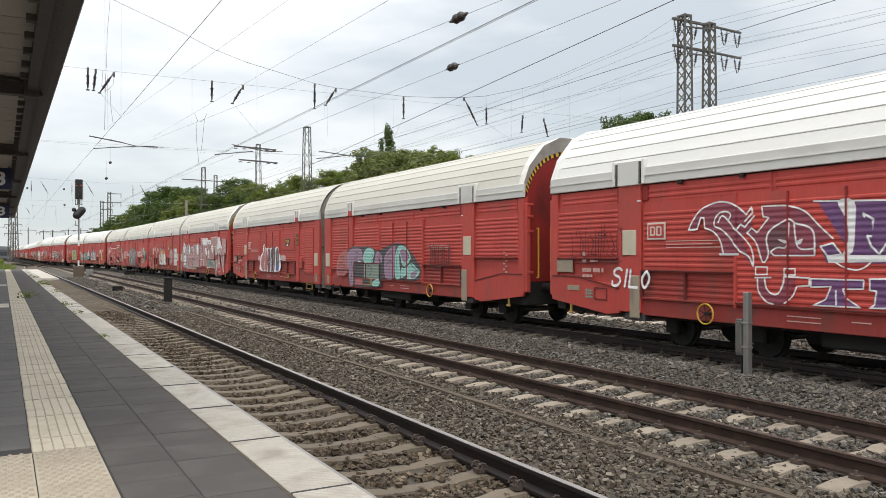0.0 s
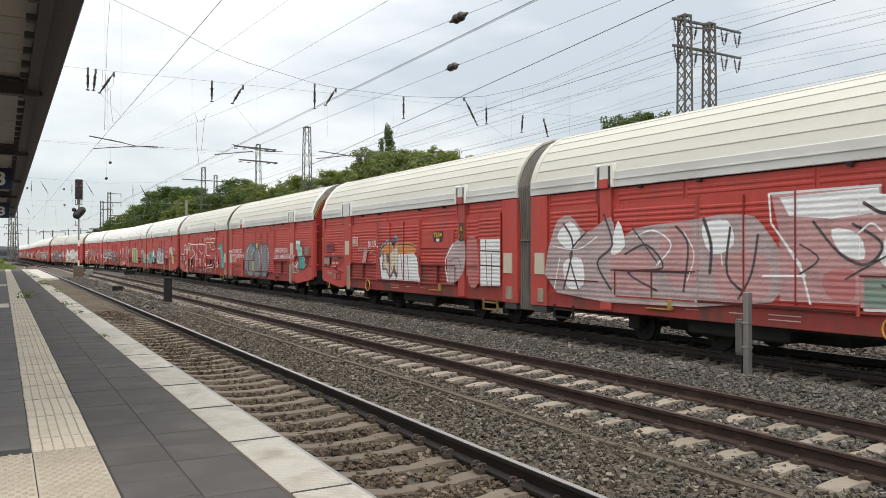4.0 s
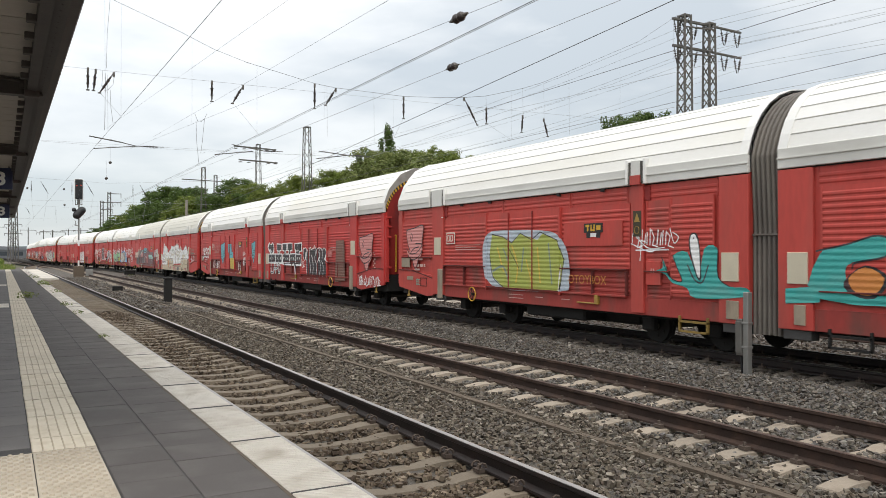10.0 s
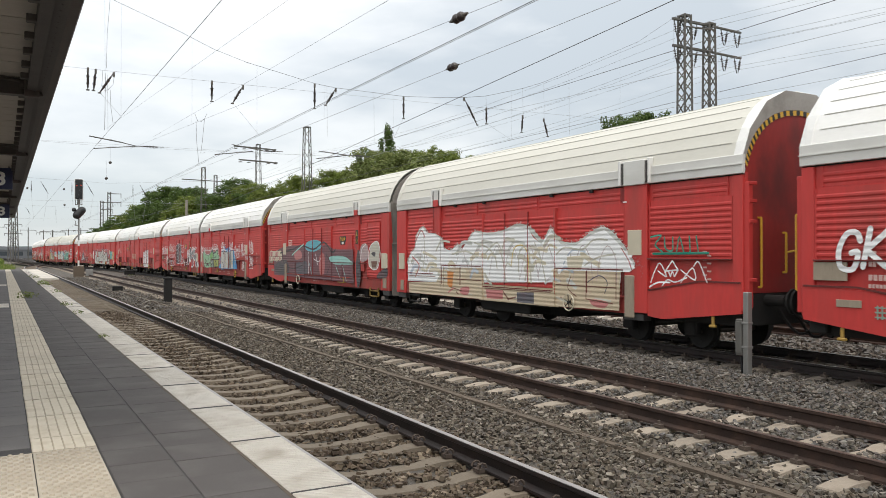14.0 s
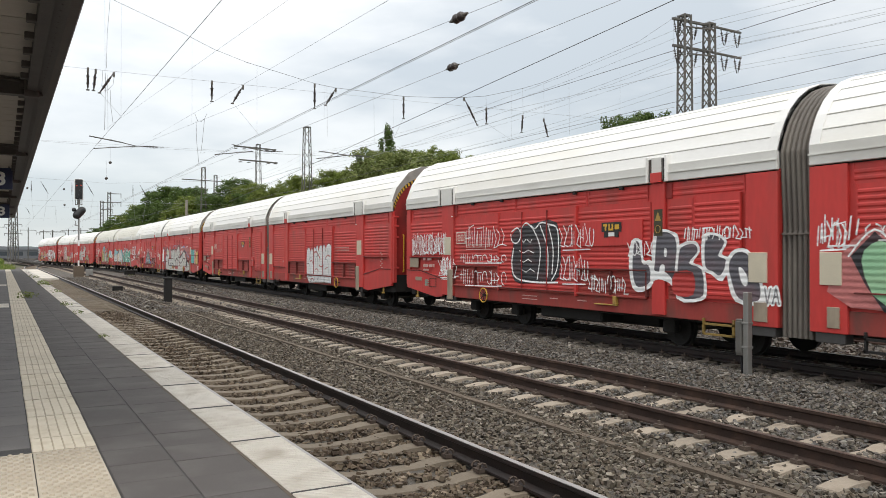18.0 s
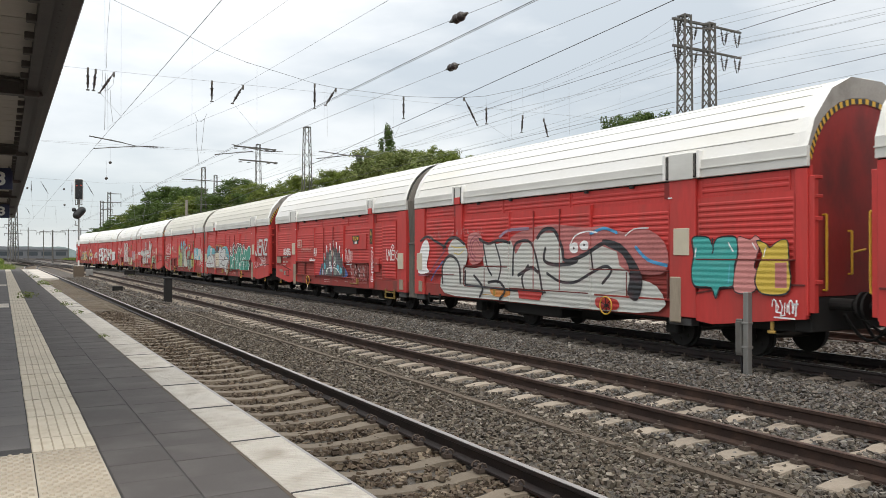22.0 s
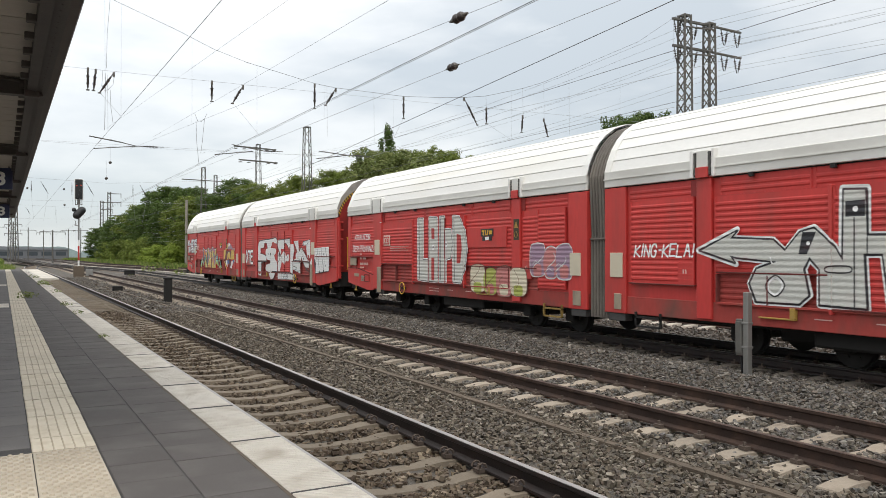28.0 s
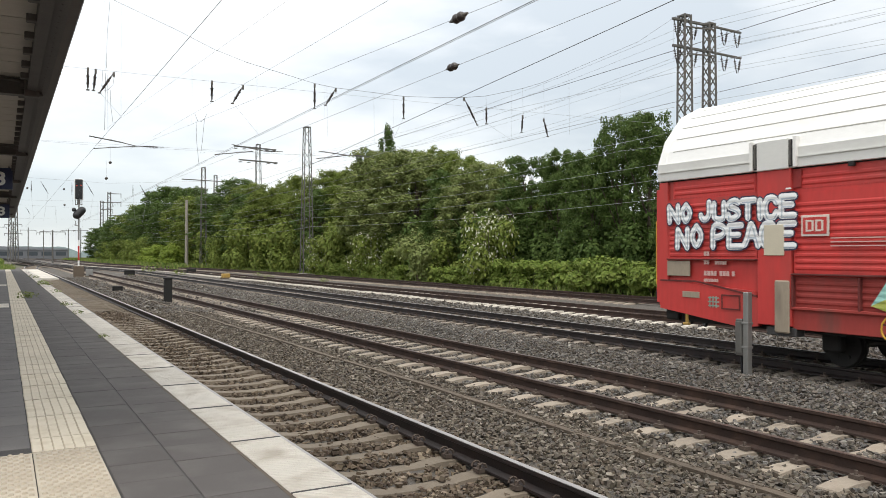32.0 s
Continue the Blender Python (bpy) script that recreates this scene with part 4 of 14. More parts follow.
    ra = [bm.verts.new((p[0], ye, p[1])) for p in (arch_in(x, z, 0.955) for x, z in fine)]
    rb = [bm.verts.new((p[0], ye, p[1])) for p in (arch_in(x, z, 0.915, 0.09) for x, z in fine)]
    for q in range(len(fine) - 1):
        face = bm.faces.new((ra[q], ra[q + 1], rb[q + 1], rb[q]))
        face.material_index = q % 2
    part("warning_arch", bm, [YELLOW, BLACK], ew, "yellow and black warning arch")
    bm = bmesh.new()
    ra = [bm.verts.new((x, HALF - outer_h, z)) for x, z in rim]
    rb = [bm.verts.new((p[0], ye - 0.004 * sgn, p[1])) for p in (arch_in(x, z, 0.95, -0.006) for x, z in arc)]
    for q in range(len(arc) - 1):
        bm.faces.new((ra[q], ra[q + 1], rb[q + 1], rb[q]))
    part("arch_lining", bm, CHAMFER, roof, "dusty grey chamfer at the roof end")
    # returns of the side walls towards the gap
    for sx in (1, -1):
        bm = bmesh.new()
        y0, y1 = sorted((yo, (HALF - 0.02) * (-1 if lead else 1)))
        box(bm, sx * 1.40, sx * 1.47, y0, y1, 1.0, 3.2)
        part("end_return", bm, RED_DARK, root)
    # hinge blocks and step plate at the end
    sg = -1 if lead else 1
    bm = bmesh.new()
    for z in (1.35, 2.35, 2.7, 3.0):
        box(bm, -1.47, -1.30, sg * (HALF - 0.02), sg * (HALF + 0.10), z, z + 0.06, 0.008)
    box(bm, -1.49, -1.38, sg * (HALF - 0.02), sg * (HALF + 0.08), 0.9, 3.05, 0.008)
    part("end_bracket", bm, RED, root, "red brackets of the corner post")
    # yellow grab rails
    for x, z0, z1 in ((-1.10 if lead else -1.42, 1.25, 2.45), (-0.45, 1.5, 2.2), (1.2, 1.25, 2.45)):
        bm = bmesh.new()
        ye = sg * (HALF + (0.02 if lead else 0.14))
        rod(bm, (x, ye, z0), (x, ye, z1), 0.021)
        rod(bm, (x, ye, z0), (x, ye - sg * 0.30, z0), 0.018)
        rod(bm, (x, ye, z1), (x, ye - sg * 0.30, z1), 0.018)
        if x == -0.45:
            rod(bm, (x, ye, 1.85), (x + 0.35, ye, 1.9), 0.02)
        part("grab_rail", bm, YELLOW, root, "yellow grab rail")
    # headstock, buffers, coupling
    bm = bmesh.new()
    box(bm, -1.38, 1.38, sg * (HALF - 0.35), sg * (HALF - 0.05), 0.58, 1.15, 0.02)
    part("headstock", bm, UNDER, root, "near-black headstock beam")
    for x in (-0.875, 0.875):
        bm = bmesh.new()
        rod(bm, (x, sg * (HALF - 0.05), 1.02), (x, sg * (HALF + 0.35), 1.02), 0.10, sides=14)
        rod(bm, (x, sg * (HALF + 0.35), 1.02), (x, sg * (HALF + 0.50), 1.02), 0.075, sides=14)
        rod(bm, (x, sg * (HALF + 0.47), 1.02), (x, sg * (HALF + 0.515), 1.02), 0.22, sides=18)
        part("buffer", bm, UNDER, root, "greasy round buffer")
    bm = bmesh.new()
    rod(bm, (0, sg * (HALF - 0.1), 0.98), (0, sg * (HALF + 0.5), 0.95), 0.05)
    rod(bm, (0.3, sg * (HALF - 0.1), 0.9), (0.22, sg * (HALF + 0.45), 0.55), 0.025)
    rod(bm, (-0.3, sg * (HALF - 0.1), 0.9), (-0.2, sg * (HALF + 0.45), 0.5), 0.025)
    for x0, dip in ((-0.55, 0.42), (0.5, 0.38), (-0.15, 0.5)):
        bow = [(x0 + 0.05 * q, sg * (HALF - 0.05 + 0.09 * q), 0.85 - dip * math.sin(math.pi * q / 7.0)) for q in range(7)]
        for p0, p1 in zip(bow, bow[1:]):
            rod(bm, p0, p1, 0.028, sides=6)
    part("coupling", bm, UNDER, root, "black screw coupling and brake hoses")
    # yellow lashing hook under the corner
    q0, q1 = S(0.62, 0.76)
    bm = bmesh.new()
    hbox(bm, q0 + 0.04, q1 - 0.04, 0.54, 0.72, SIDE - 0.01, SIDE + 0.03, 0.01)
    hbox(bm, q0, q1, 0.52, 0.565, SIDE - 0.03, SIDE + 0.03, 0.01)
    part("tow_hook", bm, YELLOW_OLD, root, "yellow tow hook")
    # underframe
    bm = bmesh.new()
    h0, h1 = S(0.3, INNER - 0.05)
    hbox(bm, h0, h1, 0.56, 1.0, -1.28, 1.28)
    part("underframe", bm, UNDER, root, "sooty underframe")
    # black gear box, plus blocks added to keep the underside in shade
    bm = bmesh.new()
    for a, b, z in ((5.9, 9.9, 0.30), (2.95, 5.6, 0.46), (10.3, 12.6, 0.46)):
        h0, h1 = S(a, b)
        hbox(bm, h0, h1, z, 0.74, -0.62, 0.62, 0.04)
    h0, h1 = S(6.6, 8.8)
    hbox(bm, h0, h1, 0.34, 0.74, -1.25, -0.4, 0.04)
    part("brake_gear", bm, UNDER, root, "black gear box and blocks added to darken the underside")
    for c in ((3.3, 5.3, 10.6, 12.3) if not lead else (1.6, 3.3, 8.4, 10.4)):
        q0, q1 = S(c, c)
        y = HALF - q0
        bm = bmesh.new()
        rod(bm, (-0.9, 0, 0), (0.9, 0, 0), 0.07, sides=10)
        ax = part("wheelset", bm, WHEEL, root, "small worn steel wheelset")
        ax.location = (0, y, 0.36)
        for x in (-0.76, 0.76):
            bm = bmesh.new()
            rod(bm, (x - 0.06, 0, 0), (x + 0.06, 0, 0), 0.33, sides=24)
            rod(bm, (x - 0.09 * (1 if x > 0 else -1), 0, 0), (x - 0.03 * (1 if x > 0 else -1), 0, 0), 0.36, sides=24)
            for q in range(6):
                a = q * math.pi / 3
                rod(bm, (x - 0.075, 0.2 * math.cos(a), 0.2 * math.sin(a)), (x + 0.075, 0.2 * math.cos(a), 0.2 * math.sin(a)), 0.035, sides=8)
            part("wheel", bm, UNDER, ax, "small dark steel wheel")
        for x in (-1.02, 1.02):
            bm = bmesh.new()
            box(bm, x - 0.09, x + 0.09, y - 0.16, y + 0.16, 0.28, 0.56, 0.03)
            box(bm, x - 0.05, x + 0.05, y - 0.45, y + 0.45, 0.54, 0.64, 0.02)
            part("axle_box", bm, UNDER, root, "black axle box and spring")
    # hand wheel, yellow frame, small plates
    a = 4.62
    bm = bmesh.new()
    q0, _ = S(a, a)
    cy = HALF - q0
    loops = []
    for i in range(24):
        t0 = 2 * math.pi * i / 24
        loops.append([bm.verts.new((SIDE - 0.12 + 0.014 * math.sin(q), cy + (0.18 + 0.014 * math.cos(q)) * math.cos(t0), 0.76 + (0.18 + 0.014 * math.cos(q)) * math.sin(t0)))
                      for q in (0.0, 1.047, 2.094, 3.142, 4.189, 5.236)])
    for i in range(24):
        for q in range(6):
            bm.faces.new((loops[i - 1][q], loops[i][q], loops[i][(q + 1) % 6], loops[i - 1][(q + 1) % 6]))
    wheel = part("hand_wheel", bm, YELLOW, root, "yellow hand brake wheel")
    bm = bmesh.new()
    for q in range(3):
        t0 = math.pi * q / 3 + 0.4
        dy, dz = 0.18 * math.cos(t0), 0.18 * math.sin(t0)
        rod(bm, (SIDE - 0.115, cy - dy, 0.76 - dz), (SIDE - 0.115, cy + dy, 0.76 + dz), 0.010, sides=6)
    rod(bm, (SIDE + 0.02, cy, 0.76), (SIDE - 0.13, cy, 0.76), 0.03, sides=8)
    part("spoke", bm, UNDER, wheel, "dark spokes and hub")
    bm = bmesh.new()
    q0, q1 = S(8.9, 9.6)
    hbox(bm, q0, q1, 0.76, 0.785, SIDE - 0.05, SIDE + 0.02, 0.006)
    hbox(bm, q1 - 0.10, q1, 0.785, 0.96, SIDE - 0.06, SIDE + 0.02, 0.008)
    part("crank_bracket", bm, YELLOW_OLD, root, "worn yellow crank bracket")
    bm = bmesh.new()
    q0, q1 = S(11.85, 12.55)
    for z in (0.38, 0.56):
        hbox(bm, q0, q1, z, z + 0.035, SIDE - 0.03, SIDE + 0.02)
    for e in (q0, q1 - 0.035):
        hbox(bm, e, e + 0.035, 0.38, 0.68, SIDE - 0.03, SIDE + 0.02)
    part("foot_step", bm, UNDER if lead else OCHRE_OLD, root, "small steel foot step")
    # two dull plates and stencilled lines at the outer end
    for a, b, z0, z1 in () if lead else ((0.24, 0.80, 1.42, 1.70), (0.62, 1.02, 1.03, 1.14)):
        bm = bmesh.new()
        hbox(bm, a, b, z0, z1, SIDE - 0.04, SIDE - 0.022, 0.004)
        part("data_plate", bm, BEIGE_OLD, root, "dull beige data plate")
    bm = bmesh.new()
    if lead:
        rows = [(0.7 + 0.1 * (k % 2), 0.78 + 0.1 * (k % 2), 1.36 + 0.07 * k, 0.03) for k in range(8)]
    else:
        # rows of small marks the size of the stencilled figures
        rows = []
        for a, n, z, w, tall in ((1.13, 2, 1.79, 0.065, 0.08), (1.13, 2, 1.64, 0.065, 0.08), (1.38, 5, 1.64, 0.052, 0.06), (1.13, 4, 1.44, 0.075, 0.085), (1.48, 3, 1.44, 0.075, 0.085), (1.75, 1, 1.44, 0.075, 0.085),
                                 (1.13, 6, 1.33, 0.055, 0.055)):
            rows += [(a + w * k, a + w * (k + 0.72), z, tall) for k in range(n)]
    for a, b, z, tall in rows:
        q0, q1 = S(a, b)
        hbox(bm, q0, q1, z, z + tall, SIDE - 0.036, SIDE - 0.024)
    rows = [(3.6, 4.9, 2.06), (3.6, 4.7, 2.0), (3.6, 4.9, 1.94), (6.2, 6.8, 0.82), (6.2, 6.8, 0.74), (7.3, 7.6, 0.80), (8.3, 8.6, 0.80)]
    for a, b, z in rows:
        q0, q1 = S(a, b)
        x = SIDE - 0.036 if z > 1 else SIDE - 0.002
        hbox(bm, q0, q1, z, z + 0.016, x, x + 0.012)
    tagged(part("stencil_text", bm, PALE_MARK, root, "pale stencilled lines that cannot be read"), kind="stuff")


def wagon_template():
    root = thing("freight_wagon", "red twin freight wagon with white barrel roof, covered in graffiti", "freight wagon", group="wagons of the freight train")
    build_half(root, False)
    build_half(root, True)
    # bellows between the halves
    bm = bmesh.new()
    arc = roof_profile()
    prof = [(-1.45, 0.48), (-1.45, 2.14), (-1.43, 2.2)] + [(x * 0.985, z - 0.05) for x, z in arc] + [(1.43, 2.2), (1.45, 2.14), (1.45, 0.48)]
    w = HALF - INNER
    folds = 6
    rings = []
    for k in range(folds):
        for u, g in ((0.0, 0.945), (0.22, 0.99), (0.5, 1.0), (0.78, 0.99), (1.0, 0.945)):
            y = -w + 2 * w * (k + u) / folds
            rings.append([bm.verts.new((x * g, y, z if z < 1 else 2.0 + (z - 2.0) * (0.72 + 0.28 * g))) for x, z in prof])
    for a, b in zip(rings, rings[1:]):
        for i in range(len(prof) - 1):
            bm.faces.new((a[i], a[i + 1], b[i + 1], b[i]))
    part("bellows", bm, BELLOWS, root, "dark grey folded rubber bellows between the halves")
    bm = bmesh.new()
    box(bm, -1.465, -1.36, -w + 0.02, w - 0.02, 2.13, 2.16, 0.006)
    part("bellows_strap", bm, BELLOWS, root)
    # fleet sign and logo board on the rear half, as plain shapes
    bm = bmesh.new()
    hbox(bm, 8.45, 10.35, 2.0, 2.52, SIDE - 0.04, SIDE - 0.024)
    part("sign_plate", bm, RED, root, "smooth red sign plate")
    bm = bmesh.new()
    hbox(bm, 9.16, 9.76, 2.28, 2.48, SIDE - 0.052, SIDE - 0.041)
    hbox(bm, 9.24, 9.36, 2.17, 2.28, SIDE - 0.052, SIDE - 0.041)
    hbox(bm, 9.56, 9.68, 2.17, 2.28, SIDE - 0.052, SIDE - 0.041)
    sign = part("fleet_sign", bm, BLACK, root, "small black and yellow fleet sign")
    bm = bmesh.new()
    for a, b, z0, z1 in ((9.22, 9.34, 2.40, 2.45), (9.27, 9.31, 2.31, 2.40), (9.38, 9.52, 2.31, 2.35), (9.38, 9.42, 2.35, 2.45), (9.48, 9.52, 2.35, 2.45), (9.57, 9.70, 2.33, 2.43)):
        hbox(bm, a, b, z0, z1, SIDE - 0.058, SIDE - 0.053)
    part("sign_mark", bm, YELLOW, sign, "yellow angular mark")
    bm = bmesh.new()
    hbox(bm, 9.37, 9.55, 2.19, 2.27, SIDE - 0.052, SIDE - 0.041)
    part("sign_mark", bm, WHITE, sign)
    bm = bmesh.new()
    hbox(bm, 3.10, 3.58, 2.10, 2.43, SIDE - 0.040, SIDE - 0.026, 0.004)
    logo = part("logo_board", bm, CREAM_MARK, root, "white-framed operator logo board")
    bm = bmesh.new()
    hbox(bm, 3.135, 3.545, 2.135, 2.395, SIDE - 0.046, SIDE - 0.041, 0.004)
    inner_board = part("logo_field", bm, RED, logo)
    bm = bmesh.new()
    for a, b in ((3.19, 3.325), (3.355, 3.49)):
        hbox(bm, a, a + 0.032, 2.175, 2.355, SIDE - 0.052, SIDE - 0.047)
        hbox(bm, b - 0.032, b, 2.185, 2.345, SIDE - 0.052, SIDE - 0.047)
        for z in (2.175, 2.328):
            hbox(bm, a + 0.032, b - 0.032, z, z + 0.027, SIDE - 0.052, SIDE - 0.047)
    part("logo_mark", bm, CREAM_MARK, logo)
    bm = bmesh.new()
    hbox(bm, 10.68, 10.90, 2.17, 2.68, SIDE - 0.054, SIDE - 0.044)
    plate = part("warning_plate", bm, OLIVE, root, "dark warning plate on the pillar")
    bm = bmesh.new()
    v = [bm.verts.new(p) for p in ((SIDE - 0.060, HALF - 10.71, 2.46), (SIDE - 0.060, HALF - 10.87, 2.46), (SIDE - 0.060, HALF - 10.79, 2.63))]
    w2 = [bm.verts.new((SIDE - 0.055, *p.co[1:])) for p in v]
    bm.faces.new(v), bm.faces.new(w2[::-1])
    for i in range(3):
        bm.faces.new((v[i], v[(i + 1) % 3], w2[(i + 1) % 3], w2[i]))
    for i in range(10):
        a0, a1 = 0.628 * i, 0.628 * (i + 1)
        bar(bm, (SIDE - 0.057, HALF - 10.79 + 0.065 * math.cos(a0), 2.30 + 0.075 * math.sin(a0)), (SIDE - 0.057, HALF - 10.79 + 0.065 * math.cos(a1), 2.30 + 0.075 * math.sin(a1)), 0.02, 0.006)
    part("warning_label", bm, YELLOW_OLD, plate, "yellow warning triangle and ring")
    return root


WAGONS = 14
PITCH = 28.523
TAIL = 356.79
wagons = []
first = wagon_template()
for k in range(WAGONS):
    wagons.append(first if k == 0 else copy_thing(first, pose(0, 0, 0)))
    # the wagons at the front are more faded, and some roofs are weathered
    for ob in wagons[k].children_recursive:
        kind = ob.name.split(".")[0]
        if k in (2, 6, 9, 10, 11) and kind in ("roof", "roof_rim", "roof_seam"):
            worn = ROOF_OLD
        elif k >= 8 and ob.type == "MESH" and ob.data.materials[0] == RED:
            worn = RED_OLD
        else:
            continue
        ob.material_slots[0].link = "OBJECT"
        ob.material_slots[0].material = worn


from mathutils.geometry import tessellate_polygon

# ---- graffiti: thin paint shapes over the near side of the wagons ----
def paint(name, color, rough=0.45, vary=0.16):
    return surf(name, color, rough, vary=vary, scale=3.2, grain=30, bump=0.4, depth=0.025, wave=("Z", 3.1416, 0.8), dirt=(color[0] * 0.45 + 0.17, color[1] * 0.55 + 0.02, color[2] * 0.55 + 0.02),
                dirt_amount=0.3, stretch=(1, 0.5, 1))


PAINTS = {
    "white": paint("white_spray", (0.82, 0.82, 0.81)), "silver": paint("silver_spray", (0.56, 0.56, 0.55), 0.35), "black": paint("black_spray", (0.022, 0.022, 0.026)),
    "grey": paint("grey_spray", (0.20, 0.20, 0.21)), "teal": paint("teal_spray", (0.045, 0.36, 0.33)), "cyan": paint("cyan_spray", (0.10, 0.42, 0.50)),
    "mint": paint("mint_spray", (0.30, 0.58, 0.52)), "green": paint("green_spray", (0.16, 0.42, 0.10)), "deepgreen": paint("deep_green_spray", (0.018, 0.27, 0.19)),
    "lime": paint("lime_spray", (0.36, 0.40, 0.08)), "yellow": paint("yellow_spray", (0.62, 0.44, 0.06)), "cream": paint("cream_spray", (0.62, 0.56, 0.42)),
    "orange": paint("orange_spray", (0.58, 0.22, 0.05)), "pink": paint("pink_spray", (0.60, 0.24, 0.22)), "rose": paint("rose_spray", (0.48, 0.17, 0.16)),
    "tan": paint("tan_spray", (0.55, 0.45, 0.31)), "navy": paint("navy_spray", (0.022, 0.024, 0.06)), "mauve": paint("mauve_spray", (0.36, 0.14, 0.24)), "lemon": paint("lemon_spray", (0.62, 0.50, 0.13)),
    "purple": paint("purple_spray", (0.14, 0.06, 0.17)), "lilac": paint("lilac_spray", (0.30, 0.20, 0.28)), "blue": paint("blue_spray", (0.05, 0.11, 0.36)),
    "sky": paint("sky_blue_spray", (0.07, 0.30, 0.55)), "brown": paint("brown_spray", (0.17, 0.075, 0.05)), "maroon": paint("maroon_spray", (0.12, 0.012, 0.014)),
    "red2": paint("fresh_red_paint", (0.43, 0.036, 0.030)), "ice": paint("pale_blue_spray", (0.44, 0.50, 0.56), 0.5, 0.4), "wine": paint("wine_spray", (0.24, 0.05, 0.075)), "plum": paint("plum_spray", (0.14, 0.055, 0.065)), "soot": paint("soot_spray", (0.06, 0.055, 0.06)), "ash": paint("ash_spray", (0.43, 0.33, 0.32), 0.6, 0.5),
    "dusty": paint("dusty_pink_spray", (0.50, 0.28, 0.27), 0.6, 0.45), "sage": paint("sage_spray", (0.21, 0.28, 0.23)), "leaf": paint("leaf_green_spray", (0.26, 0.48, 0.28)), "pearl": paint("pearl_spray", (0.53, 0.53, 0.49)),
    "blush": paint("blush_spray", (0.45, 0.15, 0.14), 0.6, 0.4), "bone": paint("bone_spray", (0.52, 0.50, 0.42)), "slate": paint("slate_spray", (0.095, 0.09, 0.105)), "chrome": paint("chrome_spray", (0.72, 0.72, 0.71), 0.4),
}
GLYPHS = {}


def prepare_words(words):
    """Flat letter meshes of Blender's own font, scaled to a unit box."""
    obs = []
    for word, bold in words:
        cu = bpy.data.curves.new("word", "FONT")
        cu.body, cu.offset, cu.resolution_u = word, bold, 3
        obs.append((word, bold, new("word", cu)))
    dg = bpy.context.evaluated_depsgraph_get()
    for word, bold, ob in obs:
        me = bpy.data.meshes.new_from_object(ob.evaluated_get(dg))
        v = np.array([p.co[:2] for p in me.vertices])
        lo, hi = v.min(0), v.max(0)
        GLYPHS[word, bold] = ((v - lo) / (hi - lo), [tuple(p.vertices) for p in me.polygons])
        bpy.data.meshes.remove(me)
    for _, _, ob in obs:
        cu = ob.data
        bpy.data.objects.remove(ob)
        bpy.data.curves.remove(cu)


prepare_words((("BISOU.FOEN", 0.0), ("OTOYBOX", 0.0), ("3", 0.03)))


def rounded(pts, closed=False, n=4):
    """A smooth curve through the points."""
    q = [Vector(p) for p in pts]
    if len(q) < 3:
        return q
    m = len(q)
    out = []
    for i in range(m if closed else m - 1):
        p0 = q[(i - 1) % m] if closed or i else q[0]
        p1, p2 = q[i], q[(i + 1) % m]
        p3 = q[(i + 2) % m] if closed or i + 2 < m else q[-1]
        for j in range(n):
            u = j / n
            out.append(0.5 * (2 * p1 + (p2 - p0) * u + (2 * p0 - 5 * p1 + 4 * p2 - p3) * u * u + (3 * p1 - p0 - 3 * p2 + p3) * u ** 3))
    return out if closed else out + [q[-1]]


POST_RANGES = DOOR_POSTS + tuple(span(a, b, True) for a, b in DOOR_POSTS)


def clipped(pts, a, c):
    """The part of an outline between h = a and h = c."""
    for edge, sign in ((a, 1), (c, -1)):
        out = []
        for p, q in zip(pts, pts[1:] + pts[:1]):
            dp, dq = sign * (p.x - edge), sign * (q.x - edge)
            if dp >= 0:
                out.append(p)
            if dp * dq < 0:
                out.append(p + (q - p) * (dp / (dp - dq)))
        pts = out
        if not pts:
            break
    return pts


